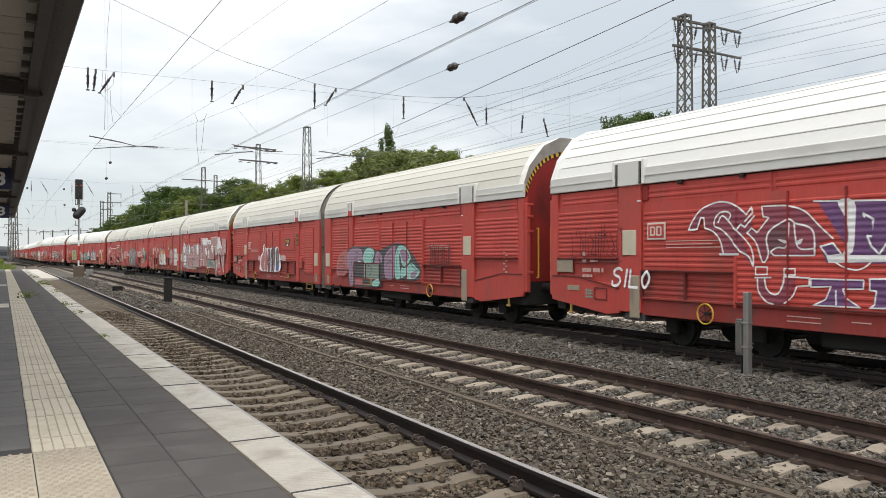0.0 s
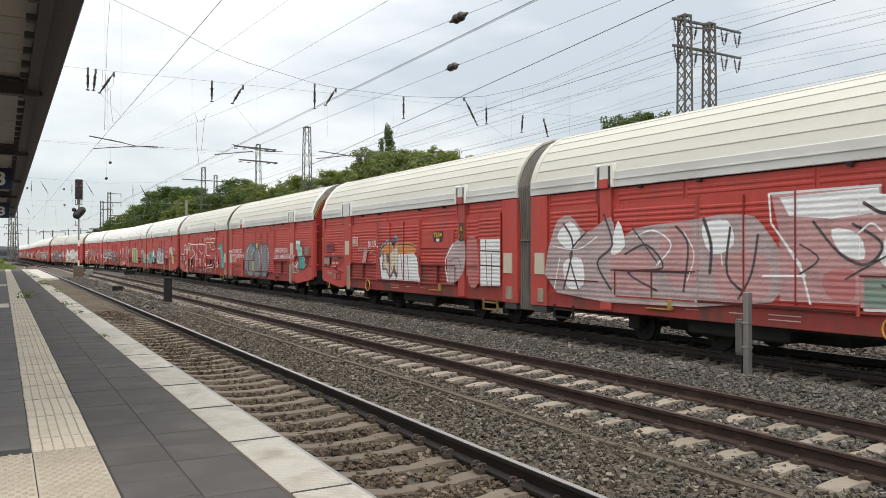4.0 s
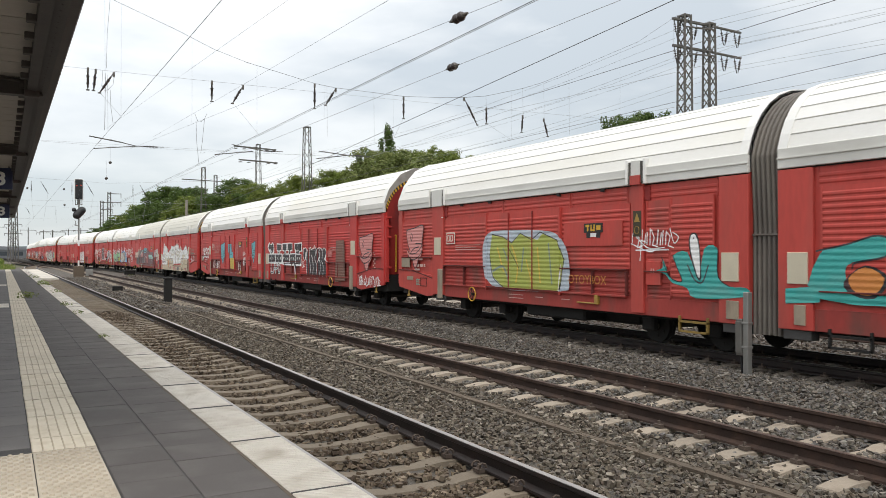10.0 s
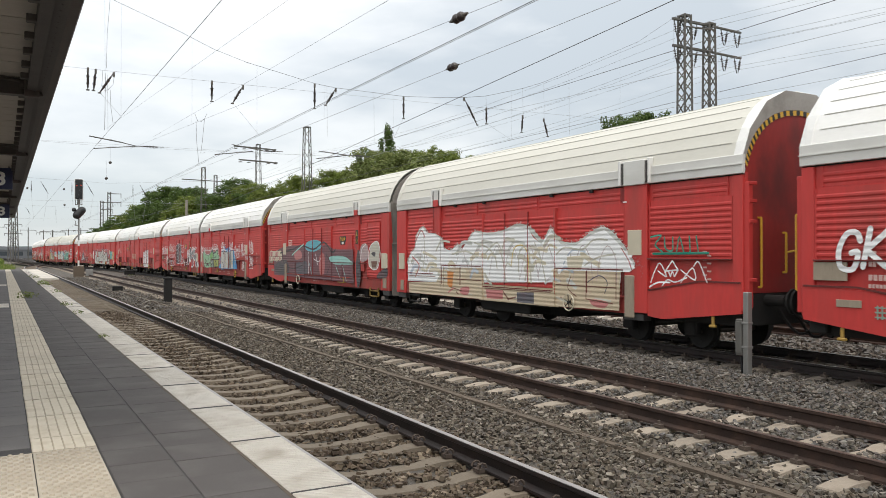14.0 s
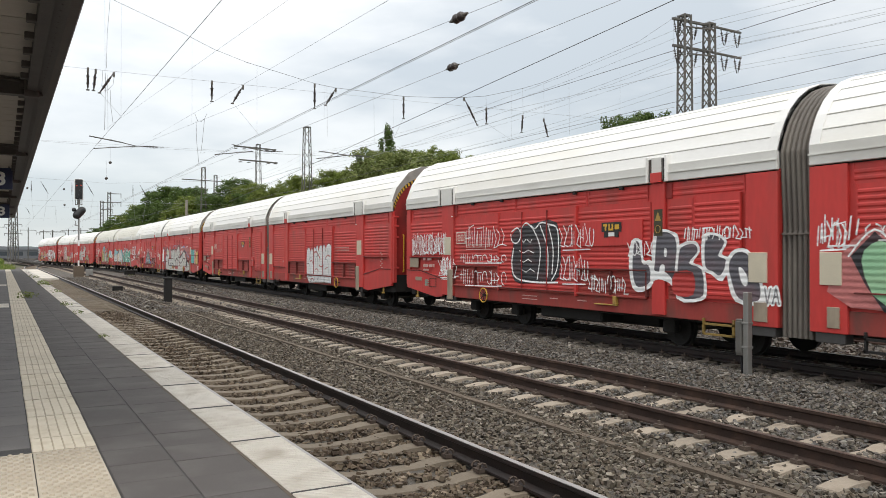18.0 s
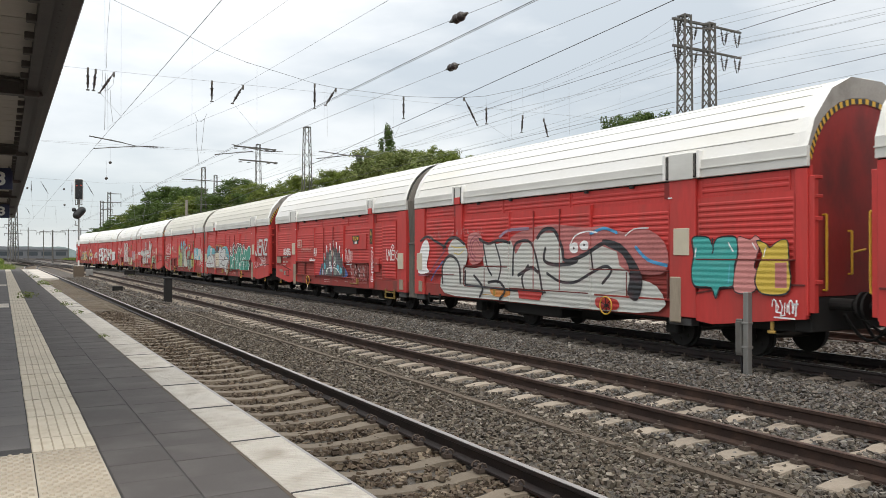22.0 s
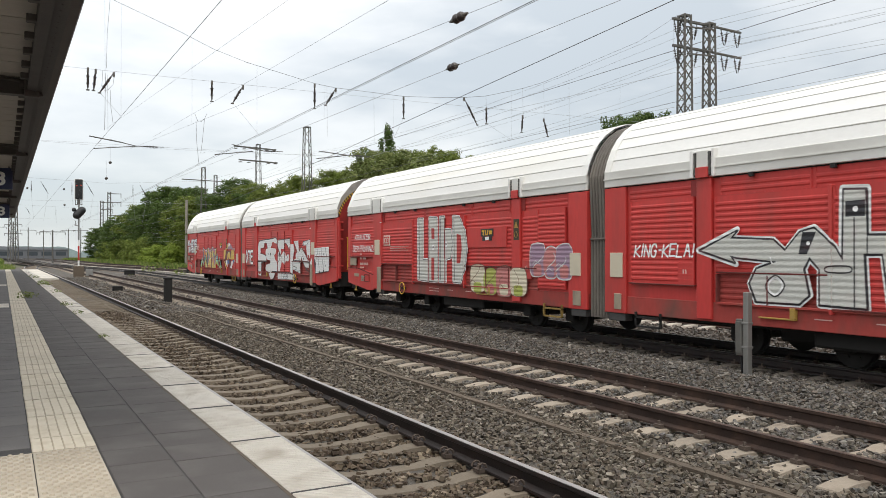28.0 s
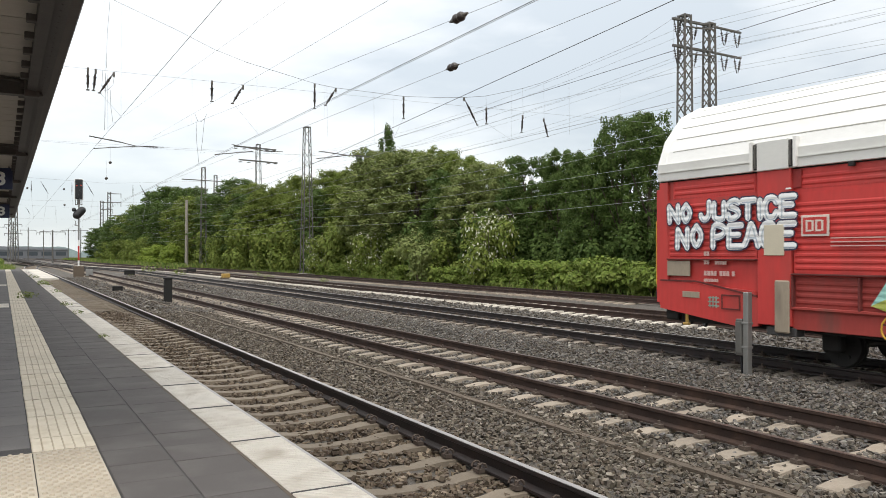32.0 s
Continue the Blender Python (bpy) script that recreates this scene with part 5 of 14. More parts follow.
class Graffito:
    """Coats of paint on one wagon side, laid one over another by their layer."""

    def __init__(self, k):
        self.k, self.items = k, []

    def poly(self, pts, color, layer=0, smooth=False):
        """A filled outline; points are (h, z)."""
        pts = rounded(pts, True, 3) if smooth else [Vector(p) for p in pts]
        pts = [p for i, p in enumerate(pts) if (p - pts[i - 1]).length > 1e-4]
        faces = tessellate_polygon([[Vector((p.x, p.y, 0)) for p in pts]])
        self.items.append((layer, color, pts, [tuple(f) for f in faces]))

    def stroke(self, pts, width, color, layer=0, closed=False, smooth=False):
        """A painted line of even width; sharp bends start a new piece."""
        pts = rounded(pts, closed) if smooth else [Vector(p) for p in pts]
        if closed:
            pts = pts + [pts[0]]
        pts = [pts[0]] + [p for p, o in zip(pts[1:], pts) if (p - o).length > 1e-4]
        run = [pts[0]]
        for i in range(1, len(pts)):
            run.append(pts[i])
            if i == len(pts) - 1 or (pts[i] - pts[i - 1]).normalized().dot((pts[i + 1] - pts[i]).normalized()) < 0.55:
                self.ribbon(run, width, color, layer)
                run = [pts[i]]

    def ribbon(self, pts, width, color, layer):
        if len(pts) < 2:
            return
        d = [(q - p).normalized() for p, q in zip(pts, pts[1:])]
        left, right = [], []
        for i, p in enumerate(pts):
            t = d[0] if i == 0 else d[-1] if i == len(pts) - 1 else (d[i - 1] + d[i]).normalized()
            n = Vector((-t.y, t.x)) * (width / 2)
            left.append(p + n)
            right.append(p - n)
        v = left + right
        m = len(pts)
        faces = [(i, i + 1, m + i + 1, m + i) for i in range(m - 1)]
        for i, s in ((0, -1), (m - 1, 1)):
            t = d[0 if i == 0 else -1] * s * width / 2
            n = (left[i] - right[i]) / 2
            b = len(v)
            v += [pts[i] + t * 0.7 + n * 0.7, pts[i] + t, pts[i] + t * 0.7 - n * 0.7]
            faces.append((i, b, b + 1, b + 2, m + i))
        self.items.append((layer, color, v, faces))

    def dot(self, h, z, r, color):
        self.poly([(h + r * math.cos(i * 0.628), z + r * math.sin(i * 0.628)) for i in range(10)], color)

    def mist(self, pts, color, count, spread, seed, layer=0):
        """Fine overspray scattered along a line."""
        rng = random.Random(seed)
        line = rounded(pts)
        for _ in range(count):
            p = rng.choice(line)
            h, z = p.x + rng.gauss(0, spread), p.y + rng.gauss(spread * 0.2, spread)
            r, t = rng.uniform(0.006, 0.017), rng.uniform(0, 3)
            self.poly([(h + r * rng.uniform(0.5, 1.9) * math.cos(i * 1.047 + t), z + r * math.sin(i * 1.047 + t)) for i in range(6)], color, layer)

    def star(self, h, z, w, color):
        for i in range(3):
            a = math.pi * (i / 3 + 0.5)
            d = (w * 2.2 * math.cos(a), w * 2.2 * math.sin(a))
            self.stroke([(h - d[0], z - d[1]), (h + d[0], z + d[1])], w, color)

    def word(self, word, h0, z0, h1, z1, color, layer):
        v, faces = GLYPHS[word, 0.0]
        pts = [Vector((h0 + u * (h1 - h0), z0 + w * (z1 - z0))) for u, w in v]
        self.items.append((layer, color, pts, faces))

    def done(self, label):
        verts, faces, slots, mats = [], [], [], []
        self.items.sort(key=lambda i: i[0])
        for n, (_, color, pts, fs) in enumerate(self.items):
            if color not in mats:
                mats.append(color)
            b = len(verts)
            x = SIDE - 0.047 - min(0.00025, 0.016 / len(self.items)) * n
            verts += [(x, HALF - p.x, p.y) for p in pts]
            for f in fs:
                faces.append(tuple(b + i for i in f))
                slots.append(mats.index(color))
            # the coat goes on over the posts that stand out
            lo, hi = min(p.x for p in pts), max(p.x for p in pts)
            for a, c in POST_RANGES:
                if hi < a or lo > c:
                    continue
                for f in fs:
                    cut = clipped([pts[i] for i in f], a, c)
                    if len(cut) > 2:
                        b = len(verts)
                        verts += [(x - 0.018, HALF - p.x, p.y) for p in cut]
                        faces.append(tuple(range(b, b + len(cut))))
                        slots.append(mats.index(color))
                        edge = [p.y for p in cut if abs(p.x - c) < 1e-5]
                        if len(edge) > 1:
                            b, y = len(verts), HALF - c - 0.0015 - 0.00002 * n
                            verts += [(x - 0.018, y, min(edge)), (x - 0.018, y, max(edge)), (x, y, max(edge)), (x, y, min(edge))]
                            faces.append((b, b + 1, b + 2, b + 3))
                            slots.append(mats.index(color))
        me = bpy.data.meshes.new("graffiti")
        me.from_pydata(verts, [], faces)
        for c in mats:
            me.materials.append(PAINTS[c])
        me.polygons.foreach_set("material_index", slots)
        me.update()
        ob = new("graffiti", me)
        ob.parent = wagons[self.k]
        return tagged(ob, label)


def blob(rng, h0, z0, h1, z1, n=18, square=0.75, rough=0.10):
    c, r = ((h0 + h1) / 2, (z0 + z1) / 2), ((h1 - h0) / 2, (z1 - z0) / 2)
    pts = []
    wob = [rng.uniform(1 - rough, 1 + rough) for _ in range(n)]
    for i in range(n):
        a = 2 * math.pi * i / n
        q = (wob[i] + wob[i - 1] + wob[(i + 1) % n]) / 3
        ca, sa = math.cos(a), math.sin(a)
        pts.append((c[0] + r[0] * q * math.copysign(abs(ca) ** square, ca), c[1] + r[1] * q * math.copysign(abs(sa) ** square, sa)))
    return pts


def grown(pts, d):
    ch, cz = sum(p[0] for p in pts) / len(pts), sum(p[1] for p in pts) / len(pts)
    out = []
    for h, z in pts:
        ln = math.hypot(h - ch, z - cz) or 1
        out.append((h + (h - ch) / ln * d, z + (z - cz) / ln * d))
    return out


def bubbles(k, h0, z0, h1, z1, n, fills, line, label, seed=1, halo=None, width=0.05):
    """Fat rounded letter forms side by side, with outline and inner strokes."""
    rng = random.Random(seed * 17 + k)
    g = Graffito(k)
    w = (h1 - h0) / n
    if halo:
        g.poly(blob(rng, h0 - 0.08, z0 + 0.05, h1 + 0.08, z1 + 0.10, 40, 0.6, 0.30), halo, 0)
    forms = []
    for i in range(n):
        a = h0 + w * i
        forms.append(blob(rng, a - w * 0.08, z0 + rng.uniform(0, 0.08) * (z1 - z0), a + w * 1.08, z1 - rng.uniform(0, 0.14) * (z1 - z0), 20, rng.uniform(0.5, 0.8), 0.12))
    for p in forms:
        g.poly(grown(p, width), line, 1, True)
    for i, p in enumerate(forms):
        g.poly(p, fills[i % len(fills)], 2, True)
        g.poly([(h * 0.55 + (h0 + w * (i + 0.5)) * 0.45, z0 + (z - z0) * 0.38 + 0.04 * (z1 - z0)) for h, z in p], fills[(i + 1) % len(fills)], 3)
    hgt = z1 - z0
    for i in range(n + 1):
        # sweeping inner lines that cross from form to form
        a = h0 + w * (i + rng.uniform(0.1, 0.5))
        pts = []
        b0, b1, ph = rng.uniform(0.1, 0.35), rng.uniform(0.6, 0.95), rng.uniform(0, 6.28)
        for q in range(7):
            u = q / 6
            pts.append((min(h1 + 0.1, max(h0 - 0.1, a + w * (0.28 * math.sin(ph + 3.4 * u) + 0.25 * u))), z0 + hgt * (b0 + (b1 - b0) * u)))
        g.stroke(pts, width * rng.uniform(0.7, 1.1), line, 4, False, True)
        if rng.random() < 0.7:
            c = rng.uniform(0.2, 0.45)
            g.stroke([(a - w * 0.3, z0 + hgt * c), (a - w * 0.05, z0 + hgt * (c + 0.10)), (a + w * 0.25, z0 + hgt * (c + 0.02))], width * 0.6, line, 4)
    if line == "black":
        for i in range(n):
            a = h0 + w * (i + 0.2)
            g.stroke([(a, z0 + hgt * 0.62), (a + w * 0.08, z0 + hgt * 0.80), (a + w * 0.25, z0 + hgt * 0.88)], width * 0.4, "white", 4)
    return g.done(label)


def angular(k, h0, z0, h1, z1, n, fills, line, label, seed=1, halo=None, width=0.05):
    """Hard-edged interlocking letter forms of thick bars."""
    rng = random.Random(seed * 31 + k)
    g = Graffito(k)
    w, hgt = (h1 - h0) / n, z1 - z0
    if halo:
        g.poly(blob(rng, h0 - 0.1, z0 + 0.05, h1 + 0.1, z1 + 0.1, 40, 0.55, 0.30), halo, 0)
    bars = []
    for i in range(n * 3):
        a = h0 + (h1 - h0) * (i + 0.5) / (n * 3)
        t = min(0.27, w * rng.uniform(0.22, 0.36))
        za, zb = z0 + hgt * rng.uniform(0.05, 0.35), z1 - hgt * rng.uniform(0.03, 0.30)
        lean = w * rng.uniform(-0.45, 0.45)
        kink = rng.uniform(-0.3, 0.3) * w
        pts = [(a - lean, za), (a + kink, (za + zb) / 2), (a + lean, zb)]
        if rng.random() < 0.45:
            pts.append((a + lean + w * rng.uniform(-0.5, 0.5), zb - hgt * rng.uniform(0.0, 0.15)))
        pts = [(min(h1, max(h0, h)), z) for h, z in pts]
        bars.append((i, t, pts))
    for i, t, p in bars:
        g.stroke(p, t + 2 * width, line, 1)
    for i, t, p in bars:
        g.stroke(p, t, fills[i % len(fills)], 2)
    for i, t, p in bars[::2]:
        q = [((p[0][0] * 0.7 + p[1][0] * 0.3), (p[0][1] * 0.7 + p[1][1] * 0.3)), ((p[0][0] * 0.4 + p[1][0] * 0.6), (p[0][1] * 0.4 + p[1][1] * 0.6))]
        g.stroke(q, t * 0.35, fills[(i + 1) % len(fills)], 3)
    return g.done(label)


def scribble(k, h0, z0, h1, z1, n, color, label, seed=1, width=0.034):
    """A tag that cannot be read: a row of quick thin strokes."""
    rng = random.Random(seed * 13 + k)
    g = Graffito(k)
    w, hgt = (h1 - h0) / n, z1 - z0
    m = int(n * 1.7)
    w = (h1 - h0) / m
    for i in range(m):
        a = h0 + w * i
        kind = rng.random()
        top, low = rng.uniform(0.70, 1.0), rng.uniform(0.0, 0.22)
        wd = width * rng.uniform(0.55, 0.85)
        lay = 1 + i % 3
        if kind < 0.45:
            lean = w * rng.uniform(-0.15, 0.25)
            g.stroke([(a, z0 + hgt * low), (a + lean, z0 + hgt * top)], wd, color, lay)
            g.stroke([(a + w * 0.6, z0 + hgt * rng.uniform(0, 0.3)), (a + w * 0.6 + lean, z0 + hgt * rng.uniform(0.6, 1.05))], wd, color, lay)
            b = rng.uniform(0.3, 0.95)
            if rng.random() < 0.4:
                g.stroke([(a - w * 0.2, z0 + hgt * b), (a + w * rng.uniform(0.6, 1.3), z0 + hgt * (b + rng.uniform(-0.15, 0.15)))], wd, color, lay)
        elif kind < 0.7:
            ph, turns = rng.uniform(0, 6.28), rng.uniform(3.5, 6.0)
            g.stroke([(a + w * (0.5 + 0.5 * math.cos(ph + turns * q / 8)), z0 + hgt * (0.5 + 0.42 * math.sin(ph + turns * q / 8))) for q in range(9)], wd, color, lay)
        else:
            g.stroke([(a - w * 0.1, z0 + hgt * top), (a + w * rng.uniform(0.4, 0.8), z0 + hgt * rng.uniform(0.35, 0.6)), (a + w * 0.1, z0 + hgt * low), (a + w * 1.1, z0 + hgt * rng.uniform(0, 0.2))], wd, color, lay)
    if rng.random() < 0.6:
        g.stroke([(h0 + (h1 - h0) * 0.1, z0 - hgt * 0.08), (h1 - (h1 - h0) * 0.1, z0 - hgt * rng.uniform(0.0, 0.1))], width * 0.8, color, 2)
    return g.done(label)


# capitals of a hand-held spray can: strokes of points on a ten by ten square
HAND = {"A": "00 24 49 74 90|24 74", "B": "00 09 69 87 65 05|65 84 82 60 00", "C": "87 69 29 06 03 20 60 82", "D": "00 09 59 87 82 50 00", "E": "99 09 00 90|05 75", "F": "00 09 99|05 75", "G": "87 69 29 06 03 20 70 84 54",
        "H": "00 09|80 89|05 85", "I": "40 49", "J": "79 73 50 20 02", "K": "00 09|89 04 90", "L": "09 00 80", "M": "00 19 44 79 90", "N": "00 09 80 89", "O": "49 16 13 40 73 76 49", "P": "00 09 69 87 65 04", "R": "00 09 69 87 65 04|44 90",
        "S": "88 59 18 16 45 74 82 50 10 02", "T": "49 40|09 99", "U": "09 02 30 60 82 89", "V": "09 40 89", "W": "09 20 46 70 99", "X": "00 99|09 90", "Y": "09 45 89|45 40", "Z": "09 89 00 90", "3": "08 39 78 76 45 74 72 50 10",
        "!": "49 43|41 40", "?": "07 39 77 44 42|40 41", ".": "10 11", "'": "49 37", "&": "90 27 49 67 04 20 60 94", "-": "25 75", "a": "76 36 13 20 50 76 70", "l": "39 31 50", "y": "06 33|76 20"}


def marker(k, word, h0, z0, h1, z1, color, label, line=None, width=0.04, lean=0.0, edge=0.035, seed=1, wild=0.05, shade=None):
    """A word sprayed by hand, letter by letter, each a little different."""
    rng = random.Random(seed * 7 + k + len(word))
    g = Graffito(k)
    slim = {" ": 0.5, "I": 0.5, ".": 0.4, "'": 0.4, "!": 0.5, "-": 0.7, "l": 0.6, "M": 1.15, "W": 1.2}
    w, tall, i = (h1 - h0) / sum(slim.get(ch, 1.0) for ch in word), z1 - z0, 0.0
    for ch in word:
        i += slim.get(ch, 1.0)
        if ch == " ":
            continue
        up, tip, grow = rng.uniform(-wild, wild) * tall, rng.uniform(-wild, wild), rng.uniform(1 - wild, 1 + wild)
        for path in HAND[ch].split("|"):
            pts = []
            for q in path.split():
                u, v = (int(q[0]) + 0.5) / 9.5 * 0.84, int(q[1]) / 9 * grow
                pts.append((h0 + w * (i - slim.get(ch, 1.0) * (1 - u)) + (lean + tip) * (v - 0.5) * tall + rng.uniform(-0.3, 0.3) * wild * w, z0 + up + v * tall + rng.uniform(-0.3, 0.3) * wild * tall))
            soft = len(pts) > 4
            if line:
                g.stroke(pts, width + 2 * edge, line, 1, False, soft)
            g.stroke(pts, width, color, 2, False, soft)
            if shade:
                g.stroke([(a + width * 0.1, b - width * 0.3) for a, b in pts], width * 0.22, shade, 3, False, soft)
    return g.done(label)


def lettering(k, word, h0, z0, h1, z1, color, label):
    g = Graffito(k)
    g.word(word, h0, z0, h1, z1, color, 2)
    return g.done(label)


def figure(k, h0, z0, h1, z1, top, low, label, shift_right=1, line="black"):
    """The stepped block figure: square head on square feet."""
    g = Graffito(k)
    w, t = h1 - h0, z1 - z0

    def P(u, v):
        return (h0 + u * w if shift_right > 0 else h1 - u * w, z0 + v * t)
    parts = [([P(0, 1), P(0.55, 1), P(0.6, 0.68), P(0, 0.66)], top), ([P(0.25, 0.68), P(0.8, 0.68), P(0.8, 0.42), P(0.25, 0.42)], top),
             ([P(0.35, 0.44), P(1, 0.44), P(1, 0), P(0.4, 0.02)], low)]
    for p, c in parts:
        g.poly(grown(p, 0.035), line, 1)
    for p, c in parts:
        g.poly(p, c, 2)
    for u in (0.15, 0.3, 0.42):
        g.stroke([P(u, 0.98), P(u, 0.86)], 0.03, line, 3)
    g.stroke([P(0.7, 0.42), P(0.7, 0.05)], 0.03, "black", 3)
    g.stroke([P(0.4, 0.56), P(0.55, 0.60), P(0.66, 0.56)], 0.03, "black", 3)
    return g.done(label)


def cup(k, h0, z0, h1, z1, fill, label):
    """A cup-like drawing that tapers to a point."""
    g = Graffito(k)
    w, t = h1 - h0, z1 - z0

    def P(pts):
        return [(h0 + u * w, z0 + v * t) for u, v in pts]
    g.poly(P([(0.03, 0.91), (0.41, 0.95), (0.90, 1.00), (1.00, 0.95), (0.95, 0.58), (0.95, 0.42), (0.82, 0.25), (0.73, 0.20), (0.64, 0.05), (0.54, 0.00), (0.41, 0.08), (0.35, 0.19), (0.09, 0.30), (0.01, 0.42), (0.18, 0.39), (0.08, 0.58), (0.00, 0.77)]), fill, 1, True)
    for line in (
            [(0.00, 0.91), (0.01, 0.73), (0.10, 0.54), (0.21, 0.41)],
            [(0.03, 0.91), (0.47, 0.95), (0.99, 1.00), (0.96, 0.73), (0.92, 0.52)],
            [(0.01, 0.45), (0.22, 0.34), (0.60, 0.36), (0.92, 0.52)],
            [(0.09, 0.30), (0.35, 0.19), (0.73, 0.27), (0.94, 0.42)],
            [(0.22, 0.33), (0.41, 0.45), (0.73, 0.50)],
            [(0.36, 0.20), (0.44, 0.05), (0.54, 0.00), (0.64, 0.07), (0.72, 0.22)],
            [(0.26, 0.83), (0.36, 0.77), (0.28, 0.64), (0.24, 0.75)],
            [(0.54, 0.58), (0.90, 0.57)]):
        g.stroke(P(line), 0.03, "black", 2, False, True)
    return g.done(label)


def end_tag(k, strokes, color, label, width=0.05):
    """A tag on the end wall that leads."""
    g = Graffito(k)
    for p in strokes:
        g.stroke(p, width, color, 0, False, True)
    ob = g.done(label)
    for v in ob.data.vertices:
        v.co = (v.co.y - HALF, -HALF - 0.02 + (v.co.x - SIDE) * 0.2, v.co.z)
    return ob
marker(12, 'SILO', 2.14, 1.17, 3.29, 1.51, 'white', 'white hand-written word', width=0.056, lean=0.18).location.x = -0.026
scribble(12, 0.76, 1.68, 2.56, 2.44, 7, 'maroon', 'dark scrawled tag', seed=5)
scribble(11, 4.85, 1.53, 5.24, 1.75, 3, 'white', 'small white tag', seed=8)
scribble(11, 8.39, 1.52, 9.25, 1.8, 6, 'white', 'small white tag', seed=11)
scribble(11, 22.64, 1.34, 23.94, 2.19, 7, 'maroon', 'dark scrawled tag', width=0.05, seed=14)
lettering(10, 'BISOU.FOEN', 25.75, 3.25, 27.15, 3.4, 'grey', 'dark word on the roof band')
scribble(10, 0.48, 1.91, 1.36, 2.26, 6, 'maroon', 'dark scrawled tag', width=0.05, seed=20)
marker(9, 'GEBEN DEM SEIN', 22.35, 1.87, 24.29, 2.07, 'white', 'white hand-written words', width=0.022, lean=0.18)
marker(9, 'DASICH & HABEN DIE FANTASIE', 22.2, 1.61, 25.29, 1.79, 'white', 'white hand-written words', width=0.022, lean=0.18)
scribble(9, 26.46, 1.87, 27.07, 2.14, 5, 'teal', 'teal tag', seed=29)
scribble(9, 24.9, 1.06, 25.81, 1.52, 5, 'mint', 'pale tag', seed=32)
marker(9, 'WIR GEHEN DIE LANTIS', 14.68, 1.9, 16.79, 2.08, 'white', 'white hand-written words', width=0.022, lean=0.18)
marker(9, "AUF'S EIS & UBERSCHATTEN", 14.68, 1.65, 17.19, 1.82, 'white', 'white hand-written words', width=0.022, lean=0.18)
marker(9, 'DIE NACHT...', 14.65, 1.42, 15.92, 1.57, 'white', 'white hand-written words', width=0.022, lean=0.18)
figure(9, 11.81, 1.03, 12.91, 2.42, 'teal', 'teal', 'teal block figure')
scribble(9, 14.05, 1.88, 14.57, 2.07, 4, 'white', 'white tag', seed=47)
g = Graffito(9)
g.stroke([(0.63, 1.82), (1.66, 1.8), (1.7, 2.44), (2.45, 2.44), (2.46, 2.12), (1.72, 2.13)], 0.048, 'white', 1)
g.stroke([(1.71, 1.76), (2.0, 1.12), (2.68, 1.38)], 0.048, 'white', 1)
g.stroke([(2.89, 1.85), (2.94, 2.54), (3.68, 2.55), (3.68, 2.47), (5.33, 2.45), (6.91, 2.43), (8.25, 2.39)], 0.048, 'white', 1)
g.stroke([(6.13, 2.4), (6.13, 2.48), (7.52, 2.45)], 0.048, 'white', 1)
g.stroke([(4.14, 2.67), (4.36, 2.14), (5.23, 1.87), (3.83, 1.49), (3.72, 1.04)], 0.048, 'white', 1)
g.stroke([(2.94, 2.11), (3.6, 2.07), (3.63, 1.49)], 0.048, 'white', 1)
g.stroke([(5.39, 2.45), (7.17, 1.78), (7.37, 1.91), (7.22, 1.91)], 0.048, 'white', 1)
g.stroke([(5.15, 1.52), (6.85, 1.5), (6.24, 1.17)], 0.048, 'white', 1)
g.stroke([(5.32, 1.49), (5.36, 0.81)], 0.048, 'white', 1)
g.stroke([(6.75, 1.48), (6.71, 0.67)], 0.048, 'white', 1)
g.stroke([(5.33, 1.64), (5.56, 1.8), (5.95, 1.63), (5.33, 1.64)], 0.048, 'white', 1)
g.stroke([(8.25, 2.36), (8.23, 2.03), (7.56, 1.26)], 0.048, 'white', 1)
g.stroke([(7.66, 0.87), (7.85, 1.2), (8.34, 1.23), (8.16, 0.74)], 0.048, 'white', 1)
g.stroke([(4.32, 1.02), (4.5, 1.05), (4.55, 0.74), (4.32, 0.73), (4.32, 1.02)], 0.048, 'white', 1)
g.stroke([(2.41, 0.69), (2.71, 0.82), (2.71, 1.35)], 0.048, 'white', 1)
g.done('white line drawing in angular strokes')
g = Graffito(9)
g.stroke([(7.97, 2.4), (7.97, 2.85), (8.31, 2.64), (8.59, 2.86), (8.95, 2.67), (9.26, 2.83), (9.57, 2.67), (9.7, 2.78), (10.62, 2.73), (10.68, 2.47)], 0.048, 'white', 1)
g.stroke([(9.52, 1.71), (8.45, 1.73), (8.45, 2.54), (10.43, 2.5), (10.45, 2.09), (9.9, 2.1)], 0.048, 'white', 1)
g.stroke([(10.68, 2.47), (10.68, 2.23), (10.96, 2.15), (10.96, 1.69), (10.14, 1.02), (9.65, 1.01)], 0.048, 'white', 1)
g.stroke([(8.65, 1.13), (9.9, 1.17)], 0.048, 'white', 1)
g.stroke([(8.51, 0.96), (9.65, 1.01)], 0.048, 'white', 1)
g.stroke([(11.0, 1.29), (11.22, 1.35), (11.35, 1.21), (11.22, 1.06), (11.02, 1.11), (11.0, 1.29)], 0.048, 'white', 1)
g.stroke([(11.39, 1.43), (11.5, 1.24), (11.35, 1.04)], 0.048, 'white', 1)
g.stroke([(11.44, 2.16), (11.86, 2.15)], 0.048, 'white', 1)
g.done('white line drawing in angular strokes')
figure(8, 25.07, 1.12, 26.31, 2.35, 'cream', 'yellow', 'faded white and yellow block figure', line='ash')
scribble(8, 22.71, 1.52, 23.88, 1.74, 7, 'white', 'white tag', seed=134)
